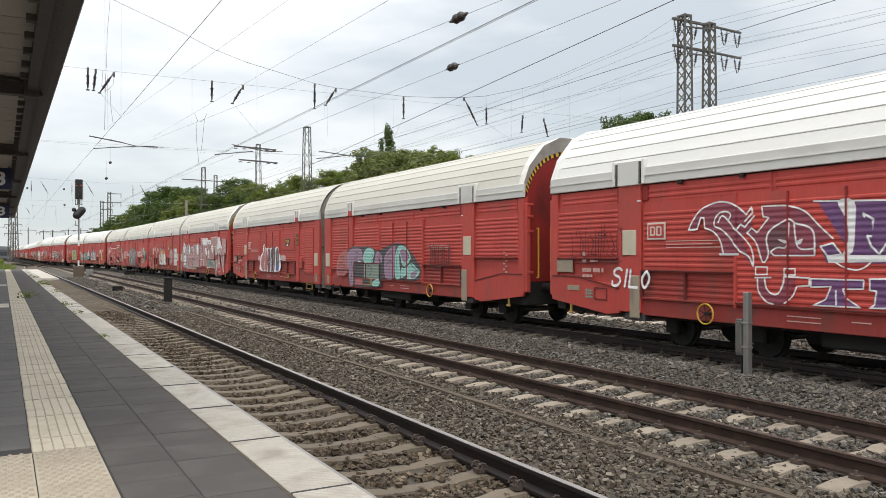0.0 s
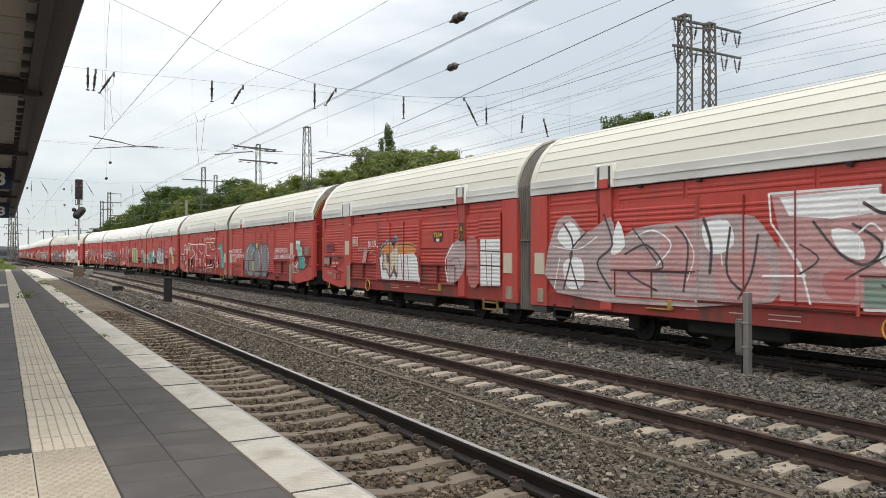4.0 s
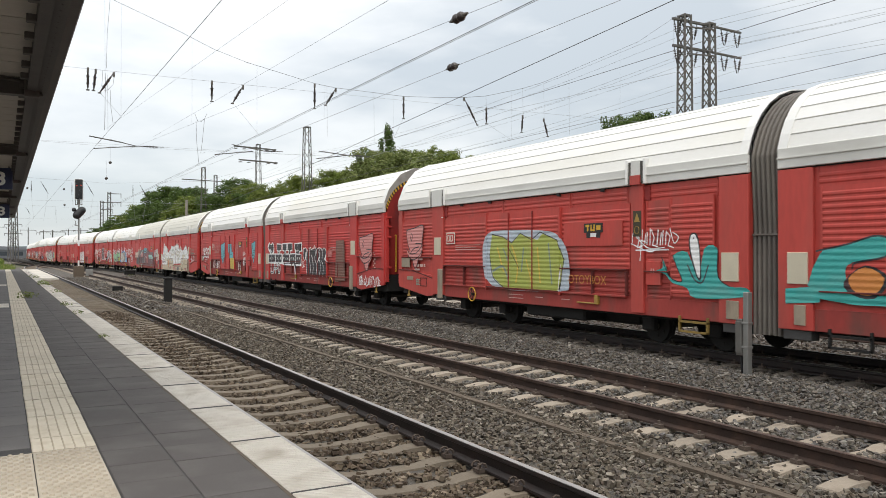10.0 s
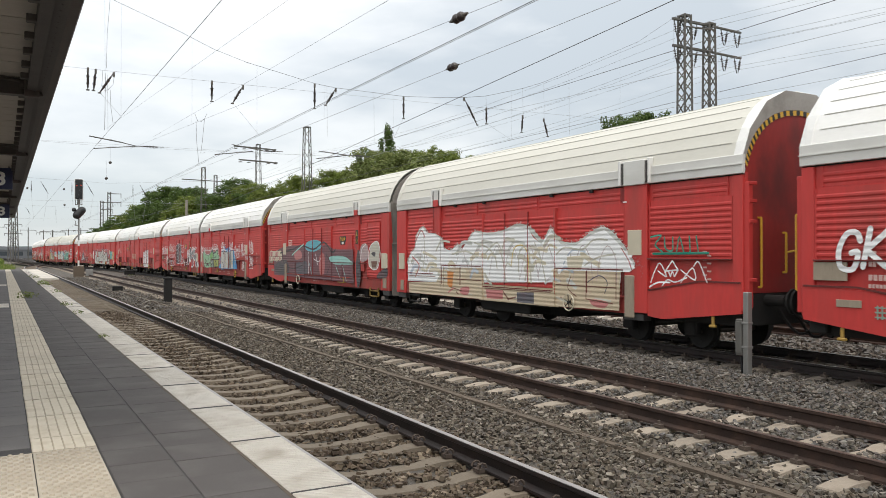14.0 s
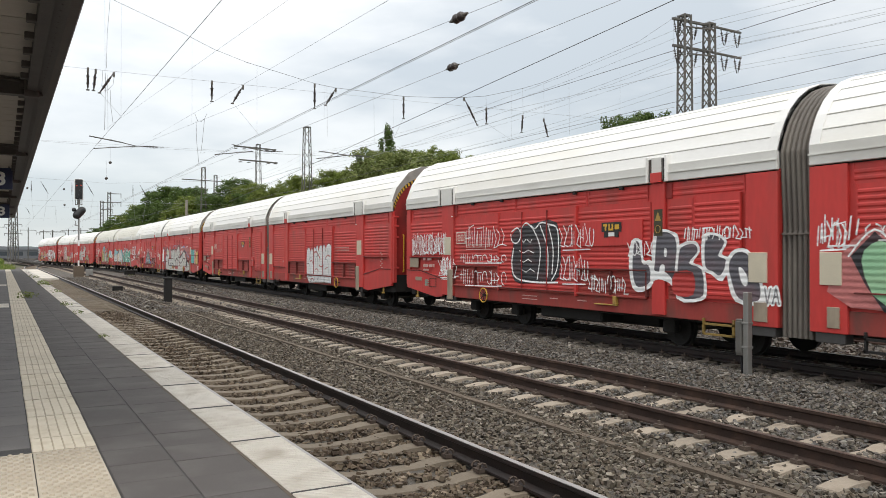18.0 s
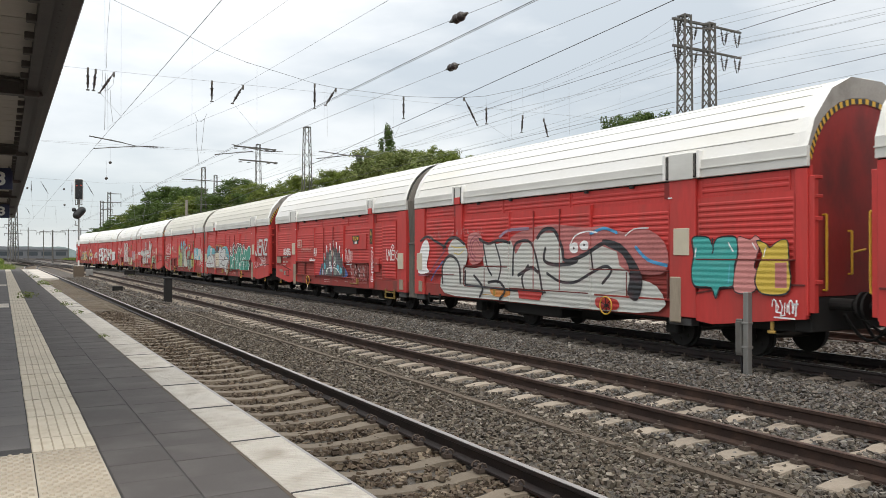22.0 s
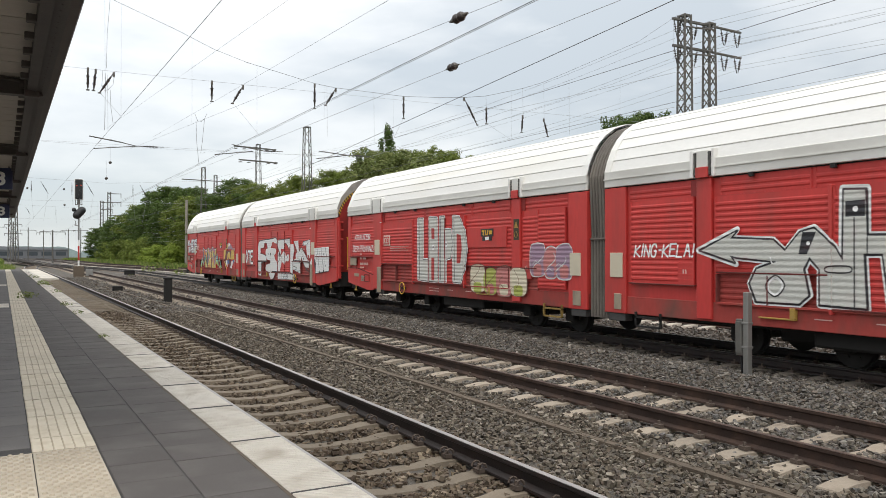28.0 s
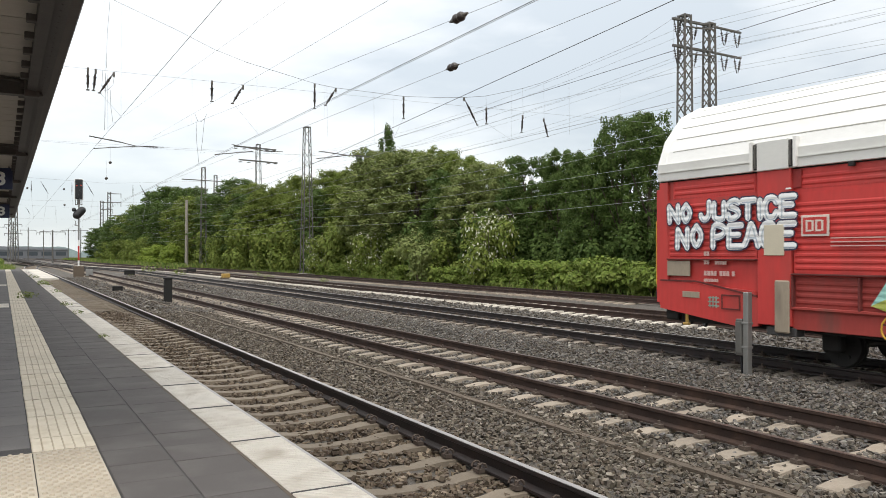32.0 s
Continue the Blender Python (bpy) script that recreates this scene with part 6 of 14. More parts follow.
scribble(8, 26.32, 2.1, 26.69, 2.38, 3, 'white', 'white tag', seed=137)
lettering(8, 'OTOYBOX', 8.62, 1.18, 9.87, 1.37, 'orange', 'thin orange letters')
scribble(8, 10.65, 1.93, 11.74, 2.31, 5, 'white', 'white scrawl', seed=143)
cup(8, 0.62, 1.4, 1.71, 2.68, 'pink', 'pink cup-like drawing')
cup(7, 25.43, 1.26, 26.58, 2.51, 'pink', 'pink cup-like drawing')
scribble(7, 25.39, 0.71, 27.21, 1.09, 8, 'white', 'white tag', width=0.05, seed=152)
marker(7, 'LAPD', 14.98, 0.98, 16.44, 1.37, 'black', 'black letters with white outlines', line='white', width=0.039)
scribble(7, 22.28, 1.74, 22.84, 1.99, 4, 'pink', 'pale tag', seed=158)
g = Graffito(7)
g.poly([(23.19, 2.33), (24.02, 2.34), (24.09, 0.84), (23.1, 0.77)], 'brown', 1)
g.done('brown sprayed patch')
marker(7, 'GKBS', 0.67, 1.63, 2.37, 2.16, 'white', 'white hand-written letters', width=0.088, lean=0.18)
cup(7, 5.26, 1.26, 6.22, 2.46, 'cyan', 'teal-blue cup-like drawing')
figure(7, 6.95, 1.01, 8.23, 2.37, 'cyan', 'yellow', 'blue and yellow block figure')
scribble(7, 3.69, 1.95, 4.97, 2.44, 6, 'rose', 'faded tag', seed=179)
scribble(7, 8.4, 1.47, 9.05, 2.38, 5, 'rose', 'faded pale tag', seed=182)
scribble(7, 3.46, 0.98, 5.22, 1.46, 8, 'white', 'white tag', seed=185)
marker(7, 'Rally', 10.04, 1.75, 10.54, 1.94, 'white', 'white hand-written word', width=0.032, lean=0.18)
scribble(7, 10.04, 1.2, 10.54, 1.69, 5, 'white', 'white tag', seed=191)
scribble(7, 9.15, 0.9, 9.64, 1.43, 3, 'white', 'white tag', seed=194)
cup(7, 11.67, 1.38, 12.34, 2.46, 'cyan', 'pale blue cup-like drawing')
bubbles(6, 0.43, 1.53, 2.1, 1.99, 4, ('rose', 'cream'), 'cream', 'cream outlined letters', seed=2)
scribble(5, 22.35, 1.54, 23.64, 2.34, 7, 'white', 'white angular tag', seed=1215)
scribble(5, 23.78, 1.66, 24.64, 2.39, 6, 'white', 'white angular tag', seed=1330)
scribble(5, 25.27, 1.86, 26.13, 2.55, 6, 'white', 'white angular tag', seed=1475)
scribble(5, 25.31, 1.16, 26.13, 1.78, 7, 'white', 'white angular tag', seed=1480)
scribble(5, 17.26, 2.11, 18.68, 2.45, 5, 'white', 'white angular tag', seed=930)
scribble(5, 19.4, 2.12, 20.44, 2.56, 5, 'white', 'white angular tag', seed=1032)
scribble(5, 21.33, 2.15, 22.14, 2.49, 5, 'white', 'white angular tag', seed=1145)
scribble(5, 23.95, 1.02, 24.56, 1.46, 5, 'white', 'white angular tag', seed=1345)
scribble(5, 14.28, 1.98, 14.87, 2.43, 2, 'white', 'white angular tag', seed=818)
scribble(5, 14.93, 2.04, 17.02, 2.28, 5, 'white', 'white angular tag', seed=840)
scribble(5, 24.64, 1.52, 25.17, 1.72, 5, 'silver', 'pale tag', seed=233)
scribble(5, 0.47, 1.79, 2.58, 2.45, 6, 'white', 'white angular tag', seed=730)
scribble(5, 2.08, 1.19, 3.21, 1.74, 3, 'white', 'white angular tag', seed=775)
scribble(5, 3.66, 1.97, 5.58, 2.56, 6, 'white', 'white angular tag', seed=825)
scribble(5, 3.36, 1.6, 5.58, 1.82, 6, 'white', 'white angular tag', seed=815)
scribble(5, 3.36, 1.01, 5.58, 1.41, 6, 'white', 'white angular tag', seed=815)
scribble(5, 7.74, 1.95, 8.91, 2.5, 5, 'white', 'white angular tag', seed=990)
scribble(5, 7.74, 1.2, 8.72, 1.82, 5, 'white', 'white angular tag', seed=990)
scribble(5, 8.72, 1.0, 9.95, 1.41, 6, 'white', 'white angular tag', seed=1040)
scribble(5, 11.45, 2.07, 12.95, 2.32, 8, 'white', 'white angular tag', seed=1210)
scribble(5, 9.95, 1.77, 10.73, 2.1, 4, 'white', 'white angular tag', seed=1110)
marker(5, 'CVA', 13.03, 1.01, 13.5, 1.27, 'grey', 'grey letters with white outlines', line='white', width=0.026)
scribble(5, 14.16, 1.91, 14.67, 2.34, 4, 'white', 'white angular tag', seed=269)
scribble(3, 26.79, 0.82, 27.26, 1.11, 4, 'white', 'small pale tag', seed=272)
for i, ch in enumerate('ZONKETB'):
    marker(3, ch, 10.78 + 0.03 * (i % 2), 1.90 - 0.17 * i, 11.00 + 0.03 * (i % 2), 2.05 - 0.17 * i, 'white', 'white letter of a word running down the pillar', width=0.026, seed=i)
marker(3, 'IMEK.', 12.0, 1.60, 13.0, 1.92, 'white', 'white hand-written tag', width=0.034, lean=0.1, wild=0.12)
marker(3, 'O', 12.38, 1.98, 12.66, 2.12, 'white', 'small white ring over the tag', width=0.03)
scribble(3, 8.48, 1.48, 9.19, 2.03, 3, 'white', 'white tag', seed=281)
scribble(3, 9.08, 0.84, 10.6, 1.46, 8, 'rose', 'pale tag', seed=284)
scribble(3, 1.21, 1.73, 2.26, 2.1, 3, 'white', 'white tag', seed=287)
marker(3, 'GKBS', 1.37, 1.8, 2.18, 2.05, 'white', 'white hand-written letters', width=0.041, lean=0.18)
scribble(3, 4.61, 1.56, 5.34, 1.66, 6, 'white', 'white words', seed=293)
scribble(3, 5.17, 1.78, 5.48, 2.11, 3, 'white', 'white circled mark', seed=296)
scribble(2, 20.1, 1.98, 20.6, 2.27, 3, 'white', 'white tag', seed=299)
marker(2, 'JENZ', 25.3, 1.8, 27.35, 2.48, 'silver', 'silver hand-painted letters', width=0.110, lean=0.18)
marker(2, 'SILO', 25.06, 1.14, 25.84, 1.42, 'white', 'white hand-written word', width=0.028, lean=0.18)
scribble(2, 25.94, 1.21, 27.12, 1.75, 4, 'white', 'white tag', seed=308)
bubbles(2, 10.92, 1.38, 12.8, 2.22, 3, ('silver', 'cyan'), 'grey', 'pale blue tag', seed=4, width=0.02)
scribble(2, 12.56, 0.99, 13.56, 2.28, 4, 'white', 'white tag', seed=314)
scribble(2, 0.79, 1.71, 2.69, 2.67, 4, 'white', 'white tag', seed=317)
marker(1, 'KING-KELA!', 14.92, 1.78, 16.49, 2.0, 'white', 'white hand-painted words', width=0.037, lean=0.18)
marker(1, 'LAPD', 23.57, 1.84, 24.2, 1.97, 'white', 'white letters', width=0.022)
bubbles(1, 8.68, 0.75, 11.18, 1.54, 4, ('cream', 'lime', 'rose'), 'brown', 'cream and olive letters', seed=4, width=0.02)
bubbles(1, 11.41, 1.24, 12.92, 2.06, 3, ('lilac', 'rose'), 'silver', 'lilac looped letters', seed=4, width=0.03)
marker(1, 'KRAUTER', 0.7, 2.32, 2.09, 2.49, 'white', 'white hand-painted words', width=0.028, lean=0.18)
marker(1, 'DER PROVINZ!', 0.54, 1.91, 2.4, 2.1, 'white', 'white hand-painted words', width=0.032, lean=0.18)
marker(0, 'OTE', 14.8, 1.4, 16.17, 1.97, 'white', 'white rounded letters', line='black', width=0.110)
scribble(5, 0.43, 1.77, 2.49, 2.43, 16, 'white', 'dense white angular tag', seed=77, width=0.03)
scribble(5, 2.23, 1.16, 2.83, 1.75, 6, 'white', 'white angular tag', seed=78)
marker(0, 'NO JUSTICE', 0.3, 2.44, 3.04, 2.73, 'white', 'white slogan with dark blue outlines', 'navy', 0.108, 0.0, 0.024, 3, 0.05, 'ice')
marker(0, 'NO PEACE', 0.50, 1.96, 3.04, 2.31, 'white', 'white slogan with dark blue outlines', 'navy', 0.108, 0.0, 0.024, 5, 0.05, 'ice')
g = Graffito(12)
g.poly([(4.15, 2.27), (4.4, 2.58), (4.7, 2.71), (4.97, 2.73), (5.21, 2.66), (5.42, 2.51), (5.58, 2.34), (5.47, 2.2), (5.35, 2.11), (5.45, 1.92), (5.59, 1.63), (5.31, 1.86), (5.25, 1.82), (4.91, 1.82), (4.92, 2.02), (4.74, 2.22), (4.57, 2.31), (4.46, 2.47), (4.37, 2.28)], 'wine', 0, True)
g.poly([(5.78, 2.61), (6.28, 2.59), (6.57, 2.49), (6.81, 2.26), (7.02, 2.06), (6.81, 2.0), (6.73, 1.81), (5.95, 1.8), (5.78, 1.68), (5.65, 2.01), (5.47, 2.18), (5.56, 2.26), (5.7, 2.18), (5.9, 2.42), (5.79, 2.44)], 'wine')
g.poly([(5.92, 2.21), (6.11, 2.32), (6.28, 2.32), (6.25, 1.95), (6.06, 1.93), (5.94, 1.86), (5.85, 2.06)], 'plum')
g.poly([(6.78, 2.64), (7.88, 2.59), (7.87, 1.69), (6.93, 1.69), (6.83, 1.94), (7.05, 1.99), (7.18, 1.82), (7.27, 1.91)], 'purple')
g.poly([(7.11, 2.62), (7.38, 2.61), (7.39, 2.24), (7.35, 1.86), (7.18, 1.78), (7.28, 2.03), (7.25, 2.33)], 'white', 0, True)
g.poly([(6.92, 1.81), (7.87, 1.81), (7.87, 1.71), (6.96, 1.69)], 'white')
g.stroke([(4.17, 2.26), (4.26, 2.42), (4.46, 2.62), (4.75, 2.72), (5.0, 2.73), (5.24, 2.65), (5.45, 2.49)], 0.03, 'white', smooth=True)
g.stroke([(5.45, 2.49), (5.55, 2.61), (5.58, 2.52), (5.42, 2.38)], 0.03, 'white')
g.stroke([(4.17, 2.26), (4.37, 2.27), (4.46, 2.48), (4.53, 2.47), (4.55, 2.29)], 0.03, 'white')
g.stroke([(4.55, 2.29), (4.74, 2.22), (4.89, 2.07), (4.96, 1.84)], 0.03, 'white', smooth=True)
g.stroke([(4.89, 1.82), (5.28, 1.82)], 0.04, 'white')
g.stroke([(5.09, 2.43), (5.12, 2.51), (5.02, 2.56), (4.88, 2.54), (4.78, 2.44), (4.77, 2.32), (4.91, 2.26), (5.09, 2.12), (5.31, 1.87)], 0.03, 'white', smooth=True)
g.stroke([(4.85, 2.38), (4.96, 2.49), (5.21, 2.26), (5.54, 1.94), (5.59, 1.62), (5.5, 1.78), (5.31, 1.87)], 0.03, 'white', smooth=True)
g.stroke([(5.24, 2.23), (5.33, 2.33), (5.42, 2.28), (5.61, 2.46)], 0.03, 'white')
g.stroke([(5.76, 2.61), (6.0, 2.61), (6.28, 2.59), (6.57, 2.49), (6.81, 2.26), (7.04, 2.06)], 0.027, 'white', smooth=True)
g.stroke([(5.76, 2.61), (5.79, 2.44), (5.9, 2.42), (5.67, 2.18), (5.56, 2.26), (5.47, 2.18)], 0.027, 'white')
g.stroke([(5.47, 2.18), (5.65, 2.01), (5.78, 1.69), (5.89, 1.82), (5.85, 2.06), (5.92, 2.21), (6.11, 2.32), (6.28, 2.38), (6.4, 2.31), (6.62, 2.25), (6.72, 2.13), (6.73, 1.81)], 0.03, 'white', smooth=True)
g.stroke([(6.72, 1.8), (6.0, 1.8)], 0.024, 'white')
g.stroke([(6.0, 1.8), (5.94, 1.86), (6.06, 1.93), (6.23, 1.95), (6.28, 2.32)], 0.027, 'white', smooth=True)
g.stroke([(6.37, 2.32), (6.44, 1.93), (6.72, 1.91)], 0.027, 'white', smooth=True)
g.poly([(6.07, 2.06), (6.23, 2.04), (6.21, 1.99)], 'white', 0, True)
g.poly([(6.38, 2.0), (6.52, 2.07), (6.48, 1.98)], 'white', 0, True)
g.stroke([(6.72, 2.64), (7.88, 2.59)], 0.027, 'white')
g.stroke([(7.04, 1.99), (6.83, 1.94), (6.95, 1.79), (7.18, 1.82), (7.04, 1.99)], 0.027, 'white')
g.stroke([(7.09, 1.69), (7.23, 1.62), (7.41, 1.59), (7.54, 1.63), (7.63, 1.7)], 0.024, 'white', smooth=True)
g.stroke([(7.54, 2.37), (7.52, 2.42), (7.67, 2.33), (7.68, 2.07), (7.58, 2.09), (7.64, 1.94), (7.76, 1.82), (7.87, 1.98)], 0.032, 'white')
g.poly([(7.69, 2.35), (7.87, 2.38), (7.87, 2.02), (7.76, 1.86), (7.64, 2.03)], 'purple')
g.stroke([(5.64, 1.61), (5.87, 1.61), (5.87, 1.49), (5.64, 1.48), (5.64, 1.61)], 0.023, 'white')
g.stroke([(6.19, 1.59), (6.39, 1.59), (6.39, 1.49), (6.19, 1.49), (6.19, 1.59)], 0.023, 'white')
g.poly([(5.68, 1.41), (5.84, 1.41), (5.86, 1.27), (6.02, 1.16), (6.15, 1.3), (6.2, 1.44), (6.37, 1.45), (6.31, 1.19), (6.16, 1.02), (5.95, 1.02), (5.73, 1.15)], 'wine', 0, True)
g.stroke([(5.63, 1.43), (5.94, 1.44)], 0.027, 'white')
g.stroke([(5.82, 1.41), (5.85, 1.27), (5.95, 1.18), (6.07, 1.18), (6.16, 1.32), (6.19, 1.46)], 0.03, 'white', smooth=True)
g.stroke([(6.19, 1.46), (6.64, 1.45), (6.64, 1.33), (6.42, 1.31)], 0.027, 'white')
g.stroke([(6.42, 1.31), (6.34, 1.15), (6.19, 1.03)], 0.024, 'white', smooth=True)
g.stroke([(5.68, 1.41), (5.7, 1.21), (5.84, 1.05), (5.98, 1.01)], 0.027, 'white', smooth=True)
g.poly([(6.67, 1.43), (7.52, 1.44), (7.52, 1.31), (7.23, 1.3), (7.27, 1.15), (7.46, 1.04), (6.71, 1.02), (6.95, 1.17), (7.01, 1.33), (6.67, 1.31)], 'purple')
g.stroke([(6.67, 1.44), (7.53, 1.44), (7.52, 1.31), (7.2, 1.3), (7.25, 1.17), (7.47, 1.04), (6.71, 1.03), (6.92, 1.13), (7.01, 1.33), (6.67, 1.31), (6.67, 1.44)], 0.024, 'white')
g.stroke([(7.09, 1.27), (7.09, 1.06)], 0.027, 'white')
g.poly([(7.62, 1.46), (7.87, 1.47), (7.87, 1.05), (7.66, 1.04), (7.72, 1.29), (7.62, 1.3)], 'purple')
g.stroke([(7.87, 1.47), (7.62, 1.46), (7.62, 1.3), (7.72, 1.29), (7.69, 1.09), (7.62, 1.04), (7.87, 1.05)], 0.024, 'white')
g.done('dark purple and wine lettering with broad white outlines')
g = Graffito(11)
g.poly([(16.23, 1.89), (16.91, 2.1), (17.71, 2.07), (18.24, 2.1), (18.79, 1.97), (19.14, 1.95), (19.69, 2.06), (20.13, 2.17), (20.58, 2.17), (21.1, 2.1), (21.62, 1.8), (22.12, 1.41), (22.11, 1.2), (21.77, 1.01), (19.43, 1.0), (19.32, 0.76), (18.55, 0.69), (16.6, 0.72), (16.43, 1.13), (16.23, 1.54)], 'soot', 0, True)
g.poly([(15.31, 1.35), (15.53, 1.74), (15.92, 1.92), (16.38, 1.88), (16.35, 1.12), (15.42, 1.01)], 'blush', 0, True)
g.poly([(16.35, 1.8), (16.67, 1.99), (17.37, 2.04), (17.71, 1.91), (17.75, 1.72), (17.6, 1.6), (17.14, 1.58), (16.93, 1.5), (16.91, 0.76), (16.6, 0.72), (16.48, 1.27), (16.35, 1.4)], 'lilac', 0, True)
g.poly([(17.86, 1.88), (18.24, 2.04), (18.61, 1.99), (18.75, 1.85), (18.65, 1.67), (18.55, 1.53), (17.88, 1.52)], 'mint', 0, True)
g.poly([(17.86, 1.47), (19.14, 1.49), (19.13, 1.03), (18.55, 0.94), (18.13, 1.01), (17.86, 1.01)], 'sage')
g.poly([(17.07, 0.96), (17.75, 0.98), (17.75, 0.75), (17.07, 0.74)], 'blush')
g.poly([(18.79, 1.67), (18.9, 1.87), (19.14, 1.91), (19.36, 1.76), (19.32, 1.53), (18.79, 1.52)], 'lilac', 0, True)
g.poly([(19.54, 1.58), (19.6, 1.79), (19.96, 2.01), (20.35, 2.08), (20.37, 1.88), (20.3, 1.48), (20.25, 1.05), (19.62, 1.05)], 'lilac', 0, True)
g.poly([(20.33, 1.59), (20.45, 1.94), (20.68, 2.09), (21.1, 2.04), (21.4, 1.82), (21.45, 1.67), (21.25, 1.52), (21.02, 1.46), (20.84, 1.51), (20.74, 1.77), (20.66, 1.77), (20.68, 1.49), (20.74, 1.09), (20.38, 1.06)], 'mint', 0, True)
g.poly([(20.8, 1.38), (21.18, 1.45), (21.42, 1.54), (21.65, 1.52), (21.84, 1.4), (22.05, 1.32), (21.98, 1.19), (21.69, 1.07), (21.15, 1.06), (21.21, 1.19), (20.8, 1.07)], 'mint', 0, True)
g.poly([(20.71, 1.91), (21.03, 1.97), (21.33, 1.77), (21.25, 1.64), (20.99, 1.56)], 'lilac', 0, True)
g.poly([(21.48, 1.23), (21.91, 1.32), (21.77, 1.14), (21.51, 1.07)], 'lilac', 0, True)
g.poly([(18.61, 0.88), (19.04, 1.02), (19.17, 0.97), (19.13, 0.77), (18.61, 0.74)], 'mint', 0, True)
g.stroke([(20.68, 1.82), (20.74, 1.6), (20.95, 1.4), (21.33, 1.5), (21.49, 1.67)], 0.03, 'soot', smooth=True)
g.stroke([(21.1, 1.93), (21.33, 1.77), (21.18, 1.6)], 0.022, 'soot', smooth=True)
g.stroke([(17.14, 1.89), (17.37, 1.85), (17.3, 1.72), (17.03, 1.66)], 0.028, 'soot', smooth=True)
g.stroke([(18.55, 1.82), (18.65, 1.67), (18.47, 1.57)], 0.026, 'soot', smooth=True)
g.stroke([(19.78, 1.76), (20.04, 1.88), (20.25, 1.94)], 0.024, 'soot', smooth=True)
g.stroke([(18.98, 1.76), (19.14, 1.64), (19.29, 1.51)], 0.024, 'soot', smooth=True)
g.stroke([(21.45, 1.52), (21.7, 1.4), (21.99, 1.3)], 0.022, 'soot', smooth=True)
g.stroke([(20.55, 1.94), (20.48, 1.6), (20.51, 1.14)], 0.022, 'soot', smooth=True)
g.stroke([(18.24, 1.44), (18.55, 1.32), (18.34, 1.06)], 0.026, 'soot', smooth=True)
g.stroke([(17.82, 1.72), (17.71, 1.59), (17.37, 1.56)], 0.02, 'white', smooth=True)
g.stroke([(16.74, 1.55), (16.84, 1.28), (16.67, 0.79)], 0.028, 'soot', smooth=True)
g.stroke([(19.69, 1.47), (19.96, 1.59), (20.21, 1.53)], 0.024, 'soot', smooth=True)
g.stroke([(15.66, 1.68), (16.0, 1.75), (15.92, 1.54), (15.58, 1.5)], 0.028, 'soot', smooth=True)
g.stroke([(15.48, 1.39), (16.05, 1.43), (16.1, 1.23), (15.48, 1.21)], 0.021, 'soot', smooth=True)
g.done('lilac and mint bubble letters with dark outlines')
g = Graffito(10)
g.poly([(14.95, 2.41), (15.52, 2.67), (16.07, 2.29), (16.86, 2.59), (17.03, 2.01), (17.52, 2.32), (18.66, 2.42), (19.21, 2.46), (19.91, 2.51), (20.58, 2.3), (20.74, 1.03), (15.05, 0.95)], 'ash', 0, True)
g.poly([(16.86, 1.9), (18.16, 1.89), (17.93, 1.08), (16.86, 1.09)], 'dusty')
g.poly([(15.05, 2.21), (15.52, 2.55), (15.89, 2.2), (15.52, 1.92)], 'white', 0, True)
g.poly([(17.07, 2.51), (17.28, 2.0), (16.86, 1.82)], 'white', 0, True)
g.poly([(19.28, 2.33), (19.84, 2.41), (19.98, 1.99), (19.49, 1.82)], 'white', 0, True)
g.poly([(18.28, 2.17), (19.03, 2.33), (19.14, 1.32), (18.47, 1.3)], 'dusty', 0, True)
g.poly([(15.29, 1.63), (15.89, 1.73), (15.98, 1.16), (15.43, 1.09)], 'white', 0, True)
g.poly([(19.56, 1.74), (20.58, 1.82), (20.64, 1.11), (19.74, 1.06)], 'dusty', 0, True)
g.stroke([(17.61, 2.18), (18.08, 2.28), (18.54, 2.0), (18.16, 1.61)], 0.036, 'white', smooth=True)
g.stroke([(15.29, 2.5), (15.62, 2.01), (15.29, 1.05)], 0.057, 'soot', smooth=True)
g.stroke([(16.07, 2.29), (15.52, 1.82), (15.8, 1.06)], 0.047, 'soot', smooth=True)
g.stroke([(16.64, 2.65), (16.9, 2.01), (16.43, 1.64), (16.86, 1.09)], 0.057, 'soot', smooth=True)
g.stroke([(17.28, 1.82), (17.89, 2.0), (18.32, 1.56), (17.36, 1.46), (18.16, 1.12)], 0.045, 'soot', smooth=True)
g.stroke([(18.66, 2.34), (18.95, 1.99), (18.84, 1.14)], 0.051, 'soot', smooth=True)
g.stroke([(19.32, 2.46), (19.49, 1.99), (19.46, 1.49)], 0.068, 'soot', smooth=True)
g.stroke([(19.91, 2.28), (19.84, 1.49), (20.25, 1.14)], 0.051, 'soot', smooth=True)
g.stroke([(20.48, 2.14), (20.35, 1.5), (20.08, 1.06)], 0.048, 'soot', smooth=True)
g.stroke([(17.48, 2.36), (18.16, 1.68)], 0.036, 'soot', smooth=True)
g.stroke([(16.86, 1.49), (19.03, 1.48)], 0.038, 'soot')
g.stroke([(14.86, 2.02), (15.75, 1.92), (16.43, 2.19)], 0.028, 'white', smooth=True)
g.stroke([(18.84, 2.25), (19.1, 1.82), (18.92, 1.31)], 0.025, 'white', smooth=True)
g.stroke([(19.63, 2.4), (19.74, 1.63)], 0.025, 'white', smooth=True)
g.stroke([(15.15, 1.73), (14.96, 1.04)], 0.028, 'white', smooth=True)
